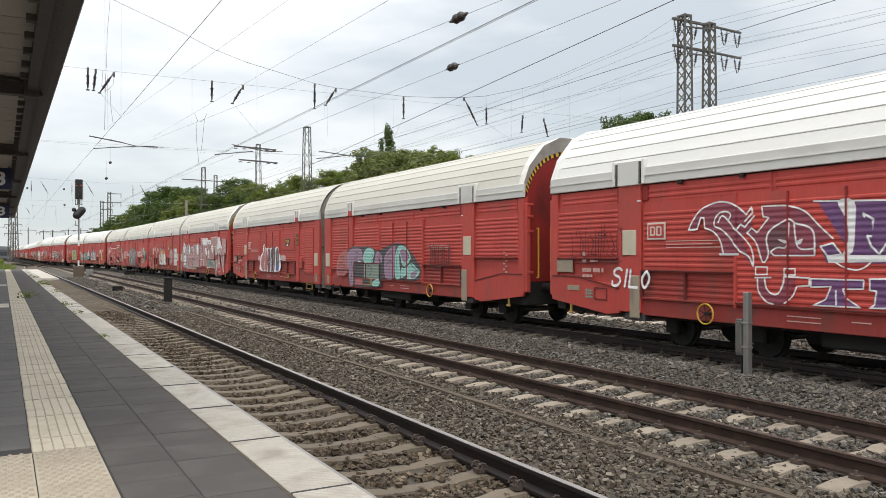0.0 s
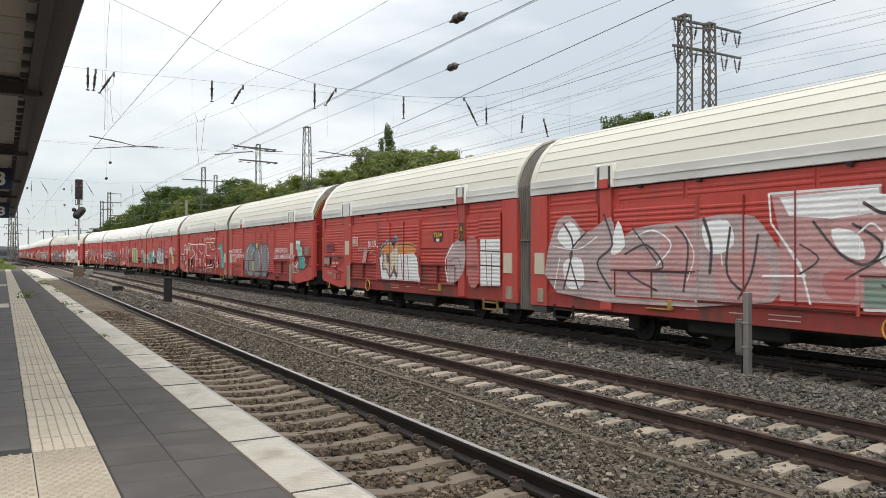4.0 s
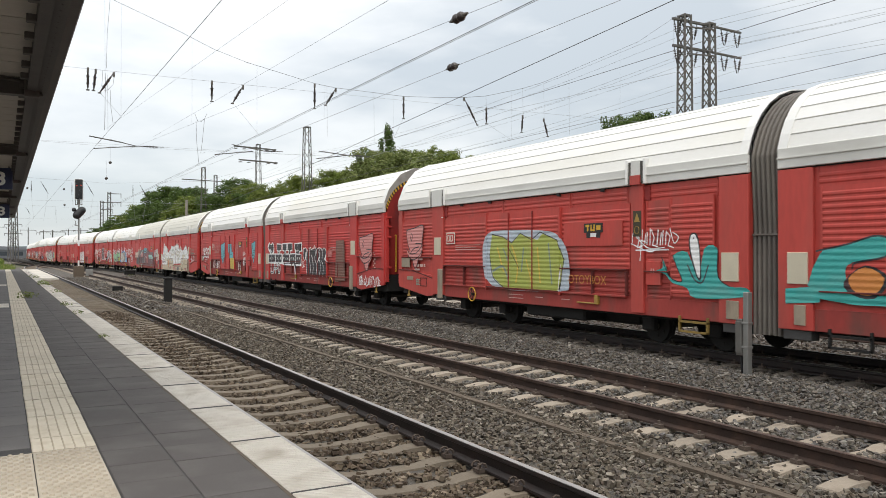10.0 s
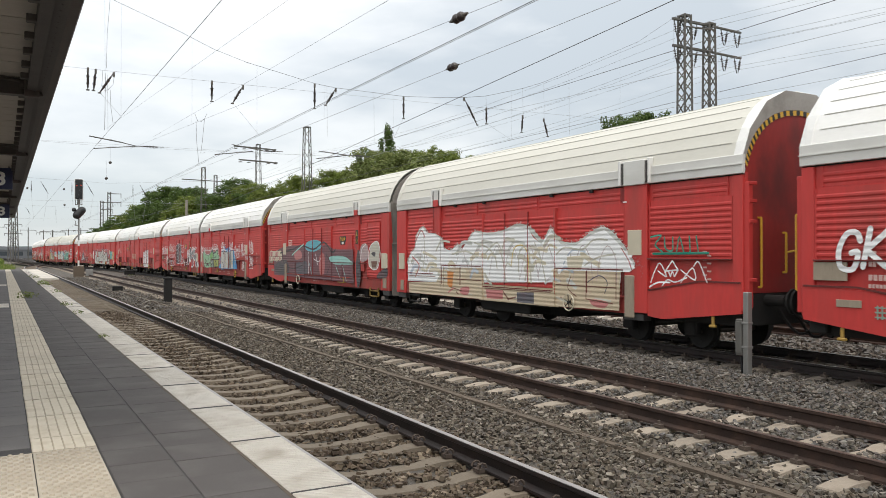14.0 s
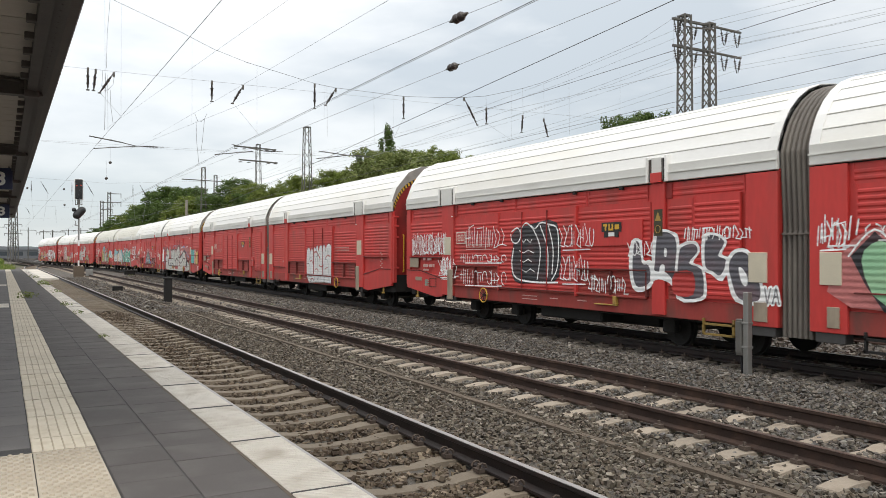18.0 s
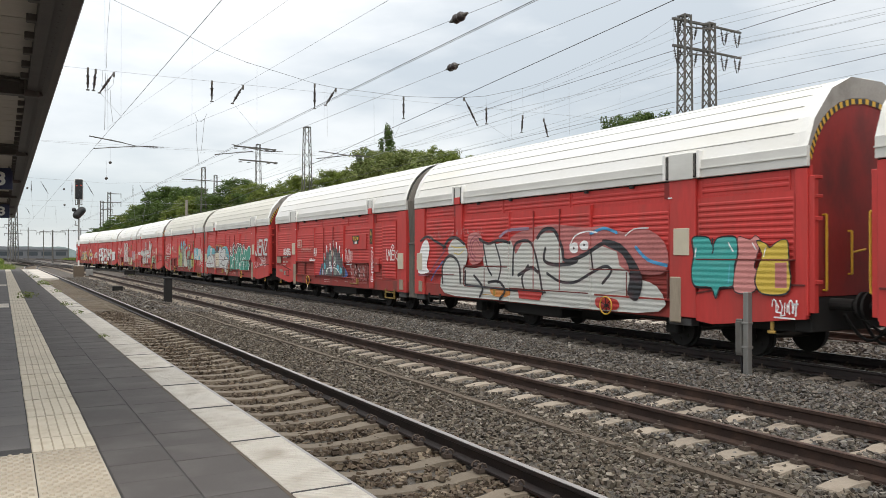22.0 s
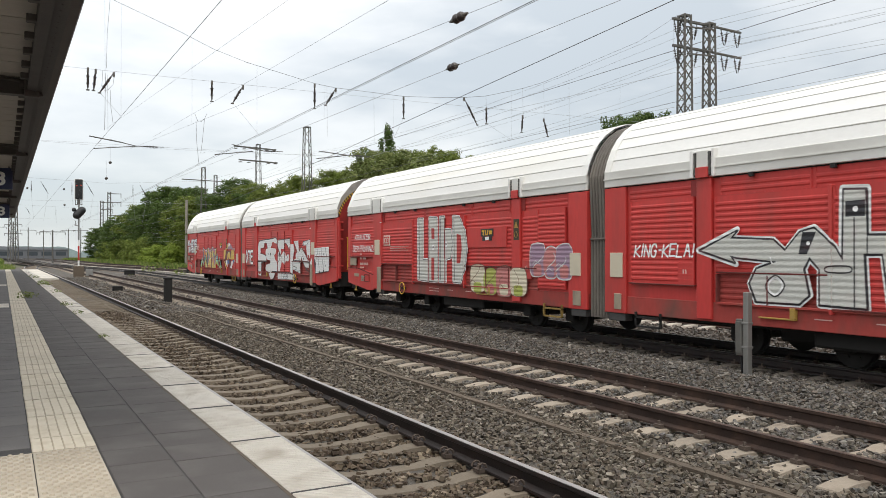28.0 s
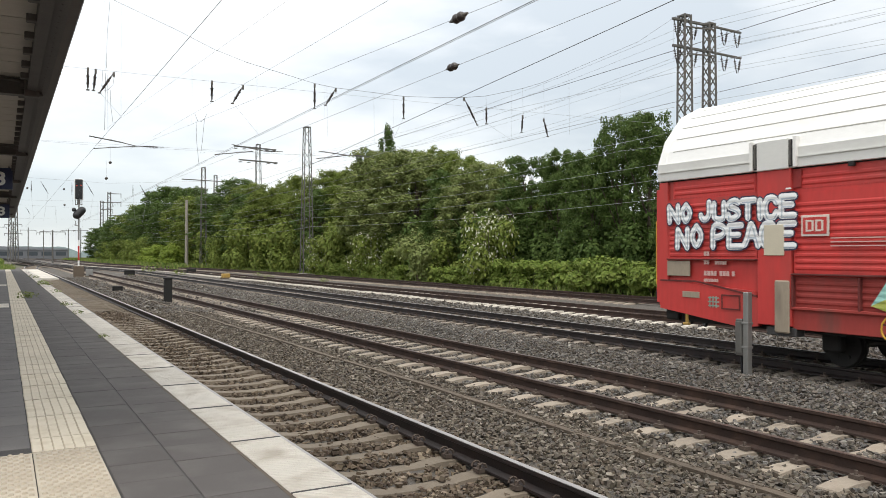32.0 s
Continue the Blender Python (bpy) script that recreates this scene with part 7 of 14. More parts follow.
g.poly([(20.74, 2.81), (22.58, 2.81), (22.61, 2.65), (23.45, 2.67), (23.45, 2.82), (25.02, 2.83), (25.02, 2.25), (24.31, 2.27), (24.31, 1.96), (24.14, 1.62), (24.31, 1.09), (22.27, 1.03), (22.27, 1.08), (20.9, 1.07), (20.9, 2.14)], 'dusty')
g.poly([(21.81, 2.2), (22.24, 2.12), (22.33, 1.75), (21.96, 1.85)], 'white', 0, True)
g.poly([(22.71, 2.12), (22.98, 1.9), (22.82, 1.6), (22.55, 1.75)], 'white', 0, True)
g.poly([(22.88, 2.33), (23.25, 2.37), (23.19, 1.97), (22.98, 1.97)], 'rose', 0, True)
g.poly([(23.5, 2.25), (23.83, 2.38), (24.0, 2.1), (23.7, 1.89)], 'white', 0, True)
g.poly([(21.69, 1.52), (22.16, 1.58), (22.16, 1.15), (21.75, 1.18)], 'rose', 0, True)
g.poly([(20.9, 2.74), (22.55, 2.78), (22.61, 2.44), (22.24, 2.39), (21.81, 2.36), (21.08, 2.43)], 'white')
g.poly([(22.41, 2.65), (23.43, 2.66), (23.48, 2.42), (22.47, 2.39)], 'chrome')
g.poly([(24.38, 2.23), (24.89, 2.19), (24.89, 1.76), (24.54, 1.76)], 'bone')
g.poly([(24.19, 1.41), (24.61, 1.45), (24.57, 1.08), (24.29, 0.92)], 'ash')
g.poly([(22.33, 1.47), (24.24, 1.49), (24.29, 1.09), (22.33, 1.05)], 'sage')
g.stroke([(20.7, 2.81), (22.58, 2.81)], 0.038, 'white')
g.stroke([(20.7, 2.81), (20.74, 2.33), (21.27, 1.67), (21.45, 1.05)], 0.038, 'white')
g.stroke([(22.24, 2.66), (23.45, 2.67), (23.45, 2.82), (25.11, 2.82)], 0.036, 'white')
g.stroke([(20.9, 2.14), (21.36, 1.48), (20.58, 1.46)], 0.035, 'white')
g.stroke([(24.31, 2.29), (24.89, 2.25), (24.91, 2.78)], 0.029, 'white')
g.stroke([(22.33, 1.01), (24.31, 1.05)], 0.042, 'white')
g.stroke([(21.51, 2.32), (21.96, 1.82), (22.38, 1.67), (22.6, 1.97), (22.16, 2.27)], 0.045, 'soot', smooth=True)
g.stroke([(23.35, 2.35), (23.19, 1.97), (23.45, 1.61), (23.75, 1.6)], 0.042, 'soot', smooth=True)
g.stroke([(22.33, 2.57), (22.66, 2.4), (23.09, 2.54)], 0.053, 'soot', smooth=True)
g.stroke([(22.04, 1.45), (22.38, 1.64), (22.71, 1.82)], 0.03, 'soot', smooth=True)
g.stroke([(23.85, 2.24), (23.63, 1.96), (23.85, 1.68)], 0.028, 'soot', smooth=True)
g.stroke([(21.27, 1.98), (21.6, 1.75), (21.27, 1.51)], 0.03, 'soot', smooth=True)
g.stroke([(22.24, 2.12), (22.44, 2.27), (22.6, 2.15)], 0.03, 'white', smooth=True)
g.stroke([(22.8, 2.19), (22.88, 1.82), (22.66, 1.53)], 0.035, 'soot', smooth=True)
g.stroke([(22.6, 1.38), (22.93, 1.24), (23.19, 1.42)], 0.038, 'soot', smooth=True)
g.stroke([(23.32, 1.37), (23.7, 1.19), (23.95, 1.41)], 0.035, 'soot', smooth=True)
g.stroke([(23.5, 1.43), (24.07, 1.34), (24.0, 1.16)], 0.028, 'white', smooth=True)
g.poly([(25.11, 2.81), (25.56, 2.83), (26.15, 2.13), (26.15, 2.72), (27.06, 2.66), (27.05, 1.88), (26.61, 1.91), (26.61, 1.15), (26.68, 0.67), (26.38, 0.84), (25.62, 2.14), (25.43, 2.06), (25.7, 1.31), (25.74, 1.06), (25.11, 1.01), (24.79, 0.89), (25.02, 1.95)], 'dusty')
g.poly([(25.11, 2.78), (25.54, 2.8), (26.15, 2.12), (25.64, 2.21), (25.43, 2.11), (25.04, 2.09)], 'white')
g.poly([(25.11, 2.06), (25.64, 2.08), (25.79, 1.89), (25.22, 1.82)], 'bone')
g.stroke([(25.54, 2.8), (26.19, 2.1)], 0.039, 'white')
g.stroke([(25.58, 2.14), (26.65, 0.67)], 0.039, 'white')
g.stroke([(26.61, 1.15), (26.61, 2.3), (26.82, 2.29), (26.76, 1.93), (27.05, 1.88), (27.06, 2.67)], 0.031, 'white')
g.stroke([(25.06, 2.8), (25.04, 1.95), (24.79, 0.89)], 0.034, 'white')
g.stroke([(25.21, 1.3), (25.74, 1.29), (25.74, 0.8), (25.21, 0.78), (25.21, 1.04)], 0.034, 'white')
g.poly([(25.0, 1.82), (25.19, 1.89), (25.28, 1.63), (25.11, 1.43), (24.93, 1.61)], 'soot', 0, True)
g.stroke([(25.85, 1.85), (26.05, 1.67), (26.27, 1.7), (26.19, 1.45)], 0.039, 'soot', smooth=True)
g.stroke([(24.31, 1.41), (24.61, 1.42), (24.57, 0.88), (24.88, 0.87), (24.93, 1.4)], 0.028, 'white')
g.done('large faded pink and white lettering with dark shading')
g = Graffito(8)
g.poly([(14.71, 1.14), (14.77, 1.82), (15.07, 1.94), (15.7, 2.09), (15.97, 1.97), (15.86, 1.79), (15.3, 1.7), (15.19, 1.52), (15.36, 1.22), (15.92, 1.27), (16.08, 1.53), (16.24, 1.97), (16.84, 1.99), (16.86, 1.18)], 'teal', 0, True)
g.poly([(15.16, 1.4), (15.5, 1.66), (15.86, 1.47), (15.64, 1.18), (15.3, 1.22)], 'black', 0, True)
g.poly([(15.24, 1.46), (15.5, 1.63), (15.78, 1.48), (15.64, 1.24), (15.36, 1.25)], 'orange', 0, True)
g.poly([(16.84, 1.99), (16.96, 1.47), (17.57, 1.48), (17.66, 2.01), (17.99, 2.01), (18.06, 1.56), (18.26, 1.88), (18.3, 1.66), (18.6, 1.67), (18.65, 1.59), (18.48, 1.48), (18.14, 1.46), (18.1, 1.16), (16.86, 1.18)], 'cyan')
g.poly([(14.16, 1.27), (14.77, 1.33), (14.77, 1.08), (14.16, 1.03)], 'teal')
g.stroke([(14.71, 1.87), (15.22, 1.97), (15.7, 2.09), (15.97, 1.94), (15.78, 1.78), (15.36, 1.7), (15.3, 1.61)], 0.027, 'black', smooth=True)
g.stroke([(16.24, 1.97), (16.08, 1.53), (15.78, 1.23)], 0.021, 'black', smooth=True)
g.stroke([(18.26, 1.88), (18.3, 1.66), (18.63, 1.67), (18.48, 1.48)], 0.019, 'black', smooth=True)
g.poly([(16.94, 1.61), (17.01, 1.96), (17.14, 2.23), (17.38, 2.33), (17.57, 2.11), (17.69, 1.85), (17.64, 1.69), (17.43, 1.55), (17.11, 1.54)], 'black', 0, True)
g.poly([(16.99, 1.64), (17.06, 1.96), (17.19, 2.2), (17.38, 2.29), (17.52, 2.1), (17.62, 1.85), (17.59, 1.71), (17.4, 1.59), (17.14, 1.59)], 'white', 0, True)
g.dot(17.36, 2.18, 0.042, 'black')
g.done('teal creature lettering with an orange ball and a white ghost-like shape')
g = Graffito(8)
g.poly([(19.25, 1.85), (19.45, 2.07), (19.89, 2.24), (20.39, 2.32), (20.87, 2.26), (21.13, 2.05), (21.69, 2.11), (22.07, 2.04), (22.31, 1.93), (22.28, 1.61), (22.06, 1.5), (19.21, 1.44)], 'sky', 0, True)
g.poly([(20.87, 2.11), (21.13, 2.3), (21.34, 2.05), (21.61, 2.24), (21.99, 2.15), (21.92, 1.98), (21.04, 1.94)], 'lilac', 0, True)
g.poly([(19.64, 2.13), (19.8, 2.21), (19.91, 2.14)], 'slate', 0, True)
g.poly([(19.17, 1.57), (19.27, 1.8), (19.6, 1.98), (19.91, 2.18), (20.04, 2.06), (20.11, 1.8), (20.31, 1.82), (20.31, 2.12), (20.79, 2.14), (20.87, 2.02), (21.21, 1.93), (22.06, 1.96), (22.12, 1.52), (22.15, 1.05), (21.84, 1.07), (21.21, 1.07), (19.21, 1.07), (19.09, 1.32)], 'pearl', 0, True)
g.stroke([(19.27, 1.8), (19.6, 1.97), (19.91, 2.18), (20.08, 1.94), (20.13, 1.75), (20.02, 1.73)], 0.036, 'black', smooth=True)
g.stroke([(20.3, 1.82), (20.31, 2.12), (20.79, 2.14), (20.84, 2.03), (21.24, 1.91), (21.84, 1.98), (22.06, 1.95), (22.14, 1.52)], 0.036, 'black')
g.stroke([(19.11, 1.52), (19.31, 1.63), (19.7, 1.6), (19.98, 1.4), (20.13, 1.52), (20.17, 1.76), (20.44, 1.76), (20.62, 1.65), (20.63, 1.35), (20.44, 1.0)], 0.039, 'black', smooth=True)
g.stroke([(21.24, 1.91), (21.3, 1.6), (21.21, 1.35)], 0.036, 'black', smooth=True)
g.stroke([(21.45, 1.93), (21.53, 1.6)], 0.03, 'black', smooth=True)
g.stroke([(19.98, 1.4), (19.91, 1.21), (20.02, 0.98)], 0.03, 'black', smooth=True)
g.stroke([(20.87, 1.59), (20.72, 1.52), (20.97, 1.25), (21.01, 1.02)], 0.03, 'black', smooth=True)
g.stroke([(19.17, 1.04), (20.35, 1.01), (21.04, 1.01), (22.11, 1.0)], 0.039, 'black')
g.poly([(19.6, 1.58), (19.83, 1.69), (19.8, 1.5)], 'black', 0, True)
g.poly([(19.41, 1.52), (19.81, 1.46), (19.64, 1.26)], 'black', 0, True)
g.poly([(20.17, 1.38), (20.28, 1.47), (20.26, 1.23), (20.13, 1.17)], 'black', 0, True)
g.poly([(20.75, 1.66), (20.96, 1.59), (20.84, 1.46)], 'black', 0, True)
g.poly([(20.75, 1.36), (20.94, 1.25), (20.84, 1.17)], 'black', 0, True)
g.poly([(21.14, 1.41), (21.3, 1.55), (21.25, 1.26)], 'black', 0, True)
g.poly([(21.59, 1.51), (21.85, 1.33), (21.73, 1.26)], 'black', 0, True)
g.poly([(21.88, 1.68), (22.11, 1.63), (22.15, 1.48)], 'black', 0, True)
g.poly([(19.15, 1.19), (19.45, 1.05), (19.17, 1.01)], 'black', 0, True)
g.poly([(21.04, 1.88), (21.17, 1.8), (21.11, 1.59)], 'white', 0, True)
g.stroke([(19.21, 1.9), (19.6, 2.12), (19.91, 2.27)], 0.024, 'white')
g.stroke([(20.35, 2.2), (20.79, 2.23)], 0.018, 'white', smooth=True)
g.done('silver lettering with heavy black outlines and blue haze')
g = Graffito(7)
g.poly([(14.46, 2.13), (14.7, 2.38), (14.92, 2.29), (15.3, 2.36), (15.47, 2.08), (15.4, 1.85), (14.88, 1.85)], 'white', 0, True)
g.poly([(14.57, 1.85), (15.69, 1.85), (16.64, 1.85), (16.68, 1.37), (14.59, 1.39)], 'white')
g.poly([(14.63, 1.8), (15.59, 1.8), (15.59, 1.46), (14.66, 1.44)], 'black')
g.poly([(15.69, 1.8), (16.57, 1.8), (16.57, 1.45), (15.69, 1.45)], 'black')
g.poly([(14.57, 2.13), (14.79, 2.31), (15.01, 2.24), (15.28, 2.3), (15.38, 2.08), (15.2, 1.87), (14.94, 1.88), (14.9, 2.06), (14.72, 2.03)], 'black', 0, True)
g.poly([(15.85, 2.32), (16.59, 2.29), (16.55, 1.97), (16.35, 1.94), (16.31, 1.82), (16.0, 1.82), (15.96, 1.95), (15.85, 1.97)], 'white')
g.poly([(15.91, 2.27), (16.51, 2.24), (16.48, 2.02), (16.27, 1.99), (16.25, 1.85), (16.04, 1.85), (16.02, 2.0), (15.91, 2.02)], 'black')
g.poly([(16.68, 2.32), (17.38, 2.31), (17.34, 1.96), (17.21, 1.94), (17.21, 1.85), (18.57, 1.87), (19.27, 1.82), (19.27, 1.31), (16.93, 1.33), (16.68, 1.37), (16.7, 1.82), (16.93, 1.85), (16.93, 1.94), (16.7, 1.97)], 'white')
g.poly([(16.75, 2.27), (17.29, 2.26), (17.27, 2.01), (17.14, 1.99), (17.14, 1.8), (17.67, 1.8), (17.67, 1.45), (16.79, 1.47), (16.79, 1.8), (16.98, 1.81), (16.98, 1.99), (16.75, 2.01)], 'black')
g.poly([(17.39, 2.33), (18.1, 2.32), (18.09, 1.96), (17.83, 1.94), (17.83, 1.85), (17.54, 1.85), (17.57, 1.94), (17.39, 1.98)], 'white')
g.poly([(17.46, 2.28), (18.02, 2.28), (18.02, 2.02), (17.77, 1.99), (17.77, 1.82), (17.64, 1.82), (17.64, 1.98), (17.46, 2.03)], 'black')
g.poly([(17.74, 1.8), (18.43, 1.82), (18.45, 1.43), (17.74, 1.43)], 'black')
g.poly([(18.52, 1.8), (19.2, 1.79), (19.19, 1.44), (18.52, 1.42)], 'black')
g.poly([(18.36, 2.29), (19.34, 2.32), (19.38, 1.93), (19.05, 1.91), (19.0, 1.78), (18.51, 1.82), (18.39, 2.02)], 'white')
g.poly([(18.44, 2.25), (19.27, 2.27), (19.27, 1.97), (18.97, 1.95), (18.91, 1.82), (18.57, 1.86), (18.66, 1.97), (18.45, 2.04)], 'black')
g.poly([(16.93, 1.42), (19.19, 1.43), (19.16, 1.39), (16.93, 1.39)], 'black')
g.poly([(18.24, 1.41), (18.45, 1.37), (18.54, 0.8), (18.48, 0.74), (18.36, 1.22)], 'white', 0, True)
g.poly([(18.31, 1.43), (18.51, 1.43), (18.55, 1.07), (18.43, 1.28)], 'black', 0, True)
g.dot(18.83, 1.97, 0.055, 'white')
g.dot(16.14, 1.95, 0.048, 'white')
g.dot(16.14, 1.84, 0.048, 'white')
g.dot(15.11, 1.95, 0.052, 'white')
g.stroke([(15.11, 1.8), (15.11, 1.45)], 0.026, 'white')
g.stroke([(16.2, 1.8), (16.2, 1.46)], 0.024, 'white')
g.stroke([(18.83, 2.25), (18.83, 1.97)], 0.02, 'white')
for h, z in [(14.9, 1.63), (15.3, 1.63), (15.94, 1.64), (16.42, 1.64), (16.93, 1.65), (17.22, 1.63), (17.49, 1.63), (17.94, 1.63), (18.24, 1.63), (18.76, 1.64), (19.05, 1.64)]:
    g.star(h, z, 0.026, 'white')
g.done('black block letters with white outlines and stars')
g = Graffito(7)
g.poly([(19.93, 1.01), (19.89, 1.62), (19.97, 1.9), (20.14, 2.04), (20.38, 2.05), (20.78, 2.01), (21.11, 2.09), (21.37, 2.02), (21.62, 2.04), (21.91, 2.07), (22.1, 1.99), (22.16, 1.78), (22.01, 1.65), (22.07, 1.52), (22.09, 1.0), (21.36, 0.96), (20.14, 0.98)], 'black', 0, True)
g.poly([(19.51, 1.8), (19.64, 2.02), (19.83, 2.07), (19.91, 1.92), (19.83, 1.67), (19.64, 1.57)], 'black', 0, True)
g.stroke([(19.95, 1.01), (19.87, 1.43), (19.92, 1.82), (20.08, 2.02), (20.26, 2.07), (20.28, 1.87), (20.24, 1.63), (20.38, 1.34), (20.4, 1.15), (20.32, 1.0)], 0.035, 'white', smooth=True)
g.stroke([(20.3, 2.06), (20.4, 2.11), (20.45, 2.0), (20.78, 2.06)], 0.035, 'white')
g.stroke([(20.81, 2.18), (20.88, 2.06), (21.0, 1.82)], 0.031, 'white', smooth=True)
g.stroke([(20.78, 2.06), (20.84, 2.17), (21.0, 2.05), (21.11, 1.91), (20.97, 1.8), (20.89, 1.68), (20.96, 1.53), (21.11, 1.37), (21.05, 0.98)], 0.031, 'white', smooth=True)
g.stroke([(20.49, 1.79), (20.61, 1.59), (20.72, 1.35), (20.66, 0.97)], 0.035, 'white', smooth=True)
g.stroke([(20.61, 1.59), (20.68, 1.75)], 0.027, 'white', smooth=True)
g.stroke([(21.32, 1.91), (21.42, 1.85), (21.37, 1.69), (21.16, 1.46)], 0.032, 'white', smooth=True)
g.stroke([(21.11, 2.01), (21.32, 2.05), (21.47, 1.94), (21.47, 1.73), (21.37, 1.63), (21.16, 1.46)], 0.032, 'white', smooth=True)
g.stroke([(21.26, 2.05), (21.42, 2.07), (21.64, 2.03), (21.77, 1.89), (21.72, 1.68)], 0.032, 'white', smooth=True)
g.stroke([(21.37, 1.61), (21.52, 1.47), (21.52, 1.2), (21.41, 0.96)], 0.031, 'white', smooth=True)
g.stroke([(21.62, 1.58), (21.81, 1.43), (21.86, 1.22), (21.79, 0.93)], 0.028, 'white', smooth=True)
g.stroke([(21.77, 1.98), (21.96, 2.06), (22.13, 1.98), (22.18, 1.82), (22.07, 1.7)], 0.031, 'white', smooth=True)
g.poly([(22.03, 1.69), (22.18, 1.86), (22.18, 1.72), (22.12, 1.63), (22.37, 1.51), (21.94, 1.62)], 'white', 0, True)
g.poly([(19.74, 1.62), (19.82, 1.92), (19.89, 1.9), (19.79, 1.62)], 'white', 0, True)
g.stroke([(19.48, 1.77), (19.58, 2.01), (19.79, 2.08), (19.92, 1.98), (19.84, 1.67), (19.64, 1.57), (19.48, 1.77)], 0.03, 'white', smooth=True)
g.stroke([(19.45, 1.92), (19.51, 2.03), (19.59, 2.08)], 0.027, 'white', smooth=True)
g.stroke([(19.35, 1.36), (19.44, 1.52), (19.57, 1.48), (19.46, 1.36), (19.64, 1.37), (19.4, 1.26), (19.7, 1.32)], 0.025, 'white', smooth=True)
g.done('black bubble lettering with white outlines')
g = Graffito(6)
top = [(14.84, 1.62), (15.1, 1.9), (15.34, 2.05), (15.45, 2.42), (15.82, 2.66), (16.1, 2.46), (16.59, 2.42), (16.99, 2.26), (17.1, 2.0), (17.51, 1.94), (17.89, 2.09), (18.1, 1.94), (18.37, 2.15), (18.78, 2.44), (19.4, 2.38),
       (20.1, 2.42), (20.75, 2.56), (21.3, 2.47), (21.8, 2.15), (22.11, 2.42), (22.4, 2.15), (23.02, 2.08), (23.5, 2.29), (23.95, 2.39), (24.4, 2.11), (24.8, 1.69)]
g.mist(top, 'pearl', 700, 0.028, 4)
g.stroke([(h, z - 0.06) for h, z in top], 0.12, 'pearl', smooth=True)
g.mist([(24.7, 1.9), (24.9, 1.7), (25.0, 1.5)], 'blush', 60, 0.07, 5)
g.poly([(14.84, 1.51), (15.03, 1.82), (15.34, 1.99), (15.45, 2.4), (15.82, 2.63), (16.07, 2.46), (16.59, 2.4), (16.99, 2.24), (17.09, 1.98), (17.51, 1.92), (17.89, 2.07), (18.07, 1.92), (18.37, 2.13), (18.78, 2.42), (19.06, 2.36), (19.39, 2.32), (20.13, 2.36), (20.75, 2.48), (21.22, 2.42), (21.45, 2.2), (21.74, 2.06), (22.09, 2.37), (22.32, 2.18), (22.47, 2.05), (23.02, 2.02), (23.5, 2.23), (23.95, 2.33), (24.29, 2.1), (24.5, 1.94), (24.79, 1.65), (24.85, 1.55), (24.69, 1.46), (24.44, 1.46), (24.43, 1.25), (16.93, 1.01), (14.84, 1.0)], 'white')
g.poly([(19.0, 1.04), (22.4, 1.04), (22.4, 0.62), (19.0, 0.62)], 'tan')
g.poly([(14.92, 0.95), (16.66, 1.01), (17.09, 1.44), (19.2, 1.47), (19.28, 0.91), (22.17, 0.95), (22.22, 1.46), (24.43, 1.46), (24.39, 0.67), (22.21, 0.64), (19.06, 0.64), (14.92, 0.64)], 'tan')
patch = random.Random(66)
for i in range(46):
    h, z = patch.uniform(15.0, 24.0), patch.uniform(1.05, 2.0)
    w, d = patch.uniform(0.25, 0.9), patch.uniform(-0.3, 0.35)
    g.stroke([(h, z), (h + w * 0.4, z + d * 0.8 + 0.08), (h + w, z + d)], patch.uniform(0.03, 0.14), patch.choice(('cream', 'cream', 'ice', 'pearl', 'bone', 'bone', 'silver', 'cream', 'white')), smooth=True)
for h in (15.5, 17.7, 18.6, 19.5, 20.2, 20.9, 21.6, 22.9, 23.7):
    a = patch.uniform(-0.2, 0.3)
    g.stroke([(h, 1.25 + 0.2 * abs(a)), (h + 0.1 + a * 0.3, 1.7), (h + 0.35, 2.0 + a * 0.3), (h + 0.6, 1.7), (h + 0.62 + a, 1.2)], 0.016, 'ash', smooth=True)
for i in range(12):
    h = patch.uniform(15.0, 24.2)
    g.stroke([(h, patch.uniform(0.7, 0.9)), (h + patch.uniform(0.1, 0.5), patch.uniform(0.68, 0.92))], patch.uniform(0.02, 0.06), patch.choice(('rose', 'brown', 'bone')))
for pts in ([(17.08, 1.46), (17.08, 0.9)], [(17.98, 1.42), (17.98, 0.98)], [(23.35, 1.44), (23.35, 0.86)], [(24.3, 1.44), (24.3, 0.9)], [(23.35, 0.86), (24.2, 0.80)], [(17.5, 0.9), (18.1, 0.82)], [(19.28, 0.94), (22.1, 0.95)],
            [(17.1, 1.13), (19.1, 1.13)], [(22.3, 1.13), (24.3, 1.13)], [(14.95, 1.16), (16.6, 1.18)], [(16.9, 2.3), (16.9, 0.9)]):
    g.stroke(pts, 0.024, 'brown', 5)
g.poly([(19.34, 0.91), (20.13, 0.92), (20.13, 0.69), (19.39, 0.68)], 'rose')
g.poly([(20.75, 0.89), (21.45, 0.92), (21.45, 0.65), (20.75, 0.65)], 'slate')
g.stroke([(18.78, 2.12), (19.39, 2.0), (19.77, 1.75), (19.87, 1.46)], 0.045, 'bone', smooth=True)
g.stroke([(19.28, 1.82), (19.87, 2.11), (20.13, 1.68), (20.28, 1.12)], 0.045, 'bone', smooth=True)
g.stroke([(20.51, 1.54), (20.63, 1.96), (20.99, 2.03), (21.22, 1.76), (21.25, 1.15)], 0.028, 'yellow', smooth=True)
g.stroke([(20.82, 1.41), (20.87, 1.89), (21.22, 1.96), (21.34, 1.15)], 0.056, 'bone', smooth=True)
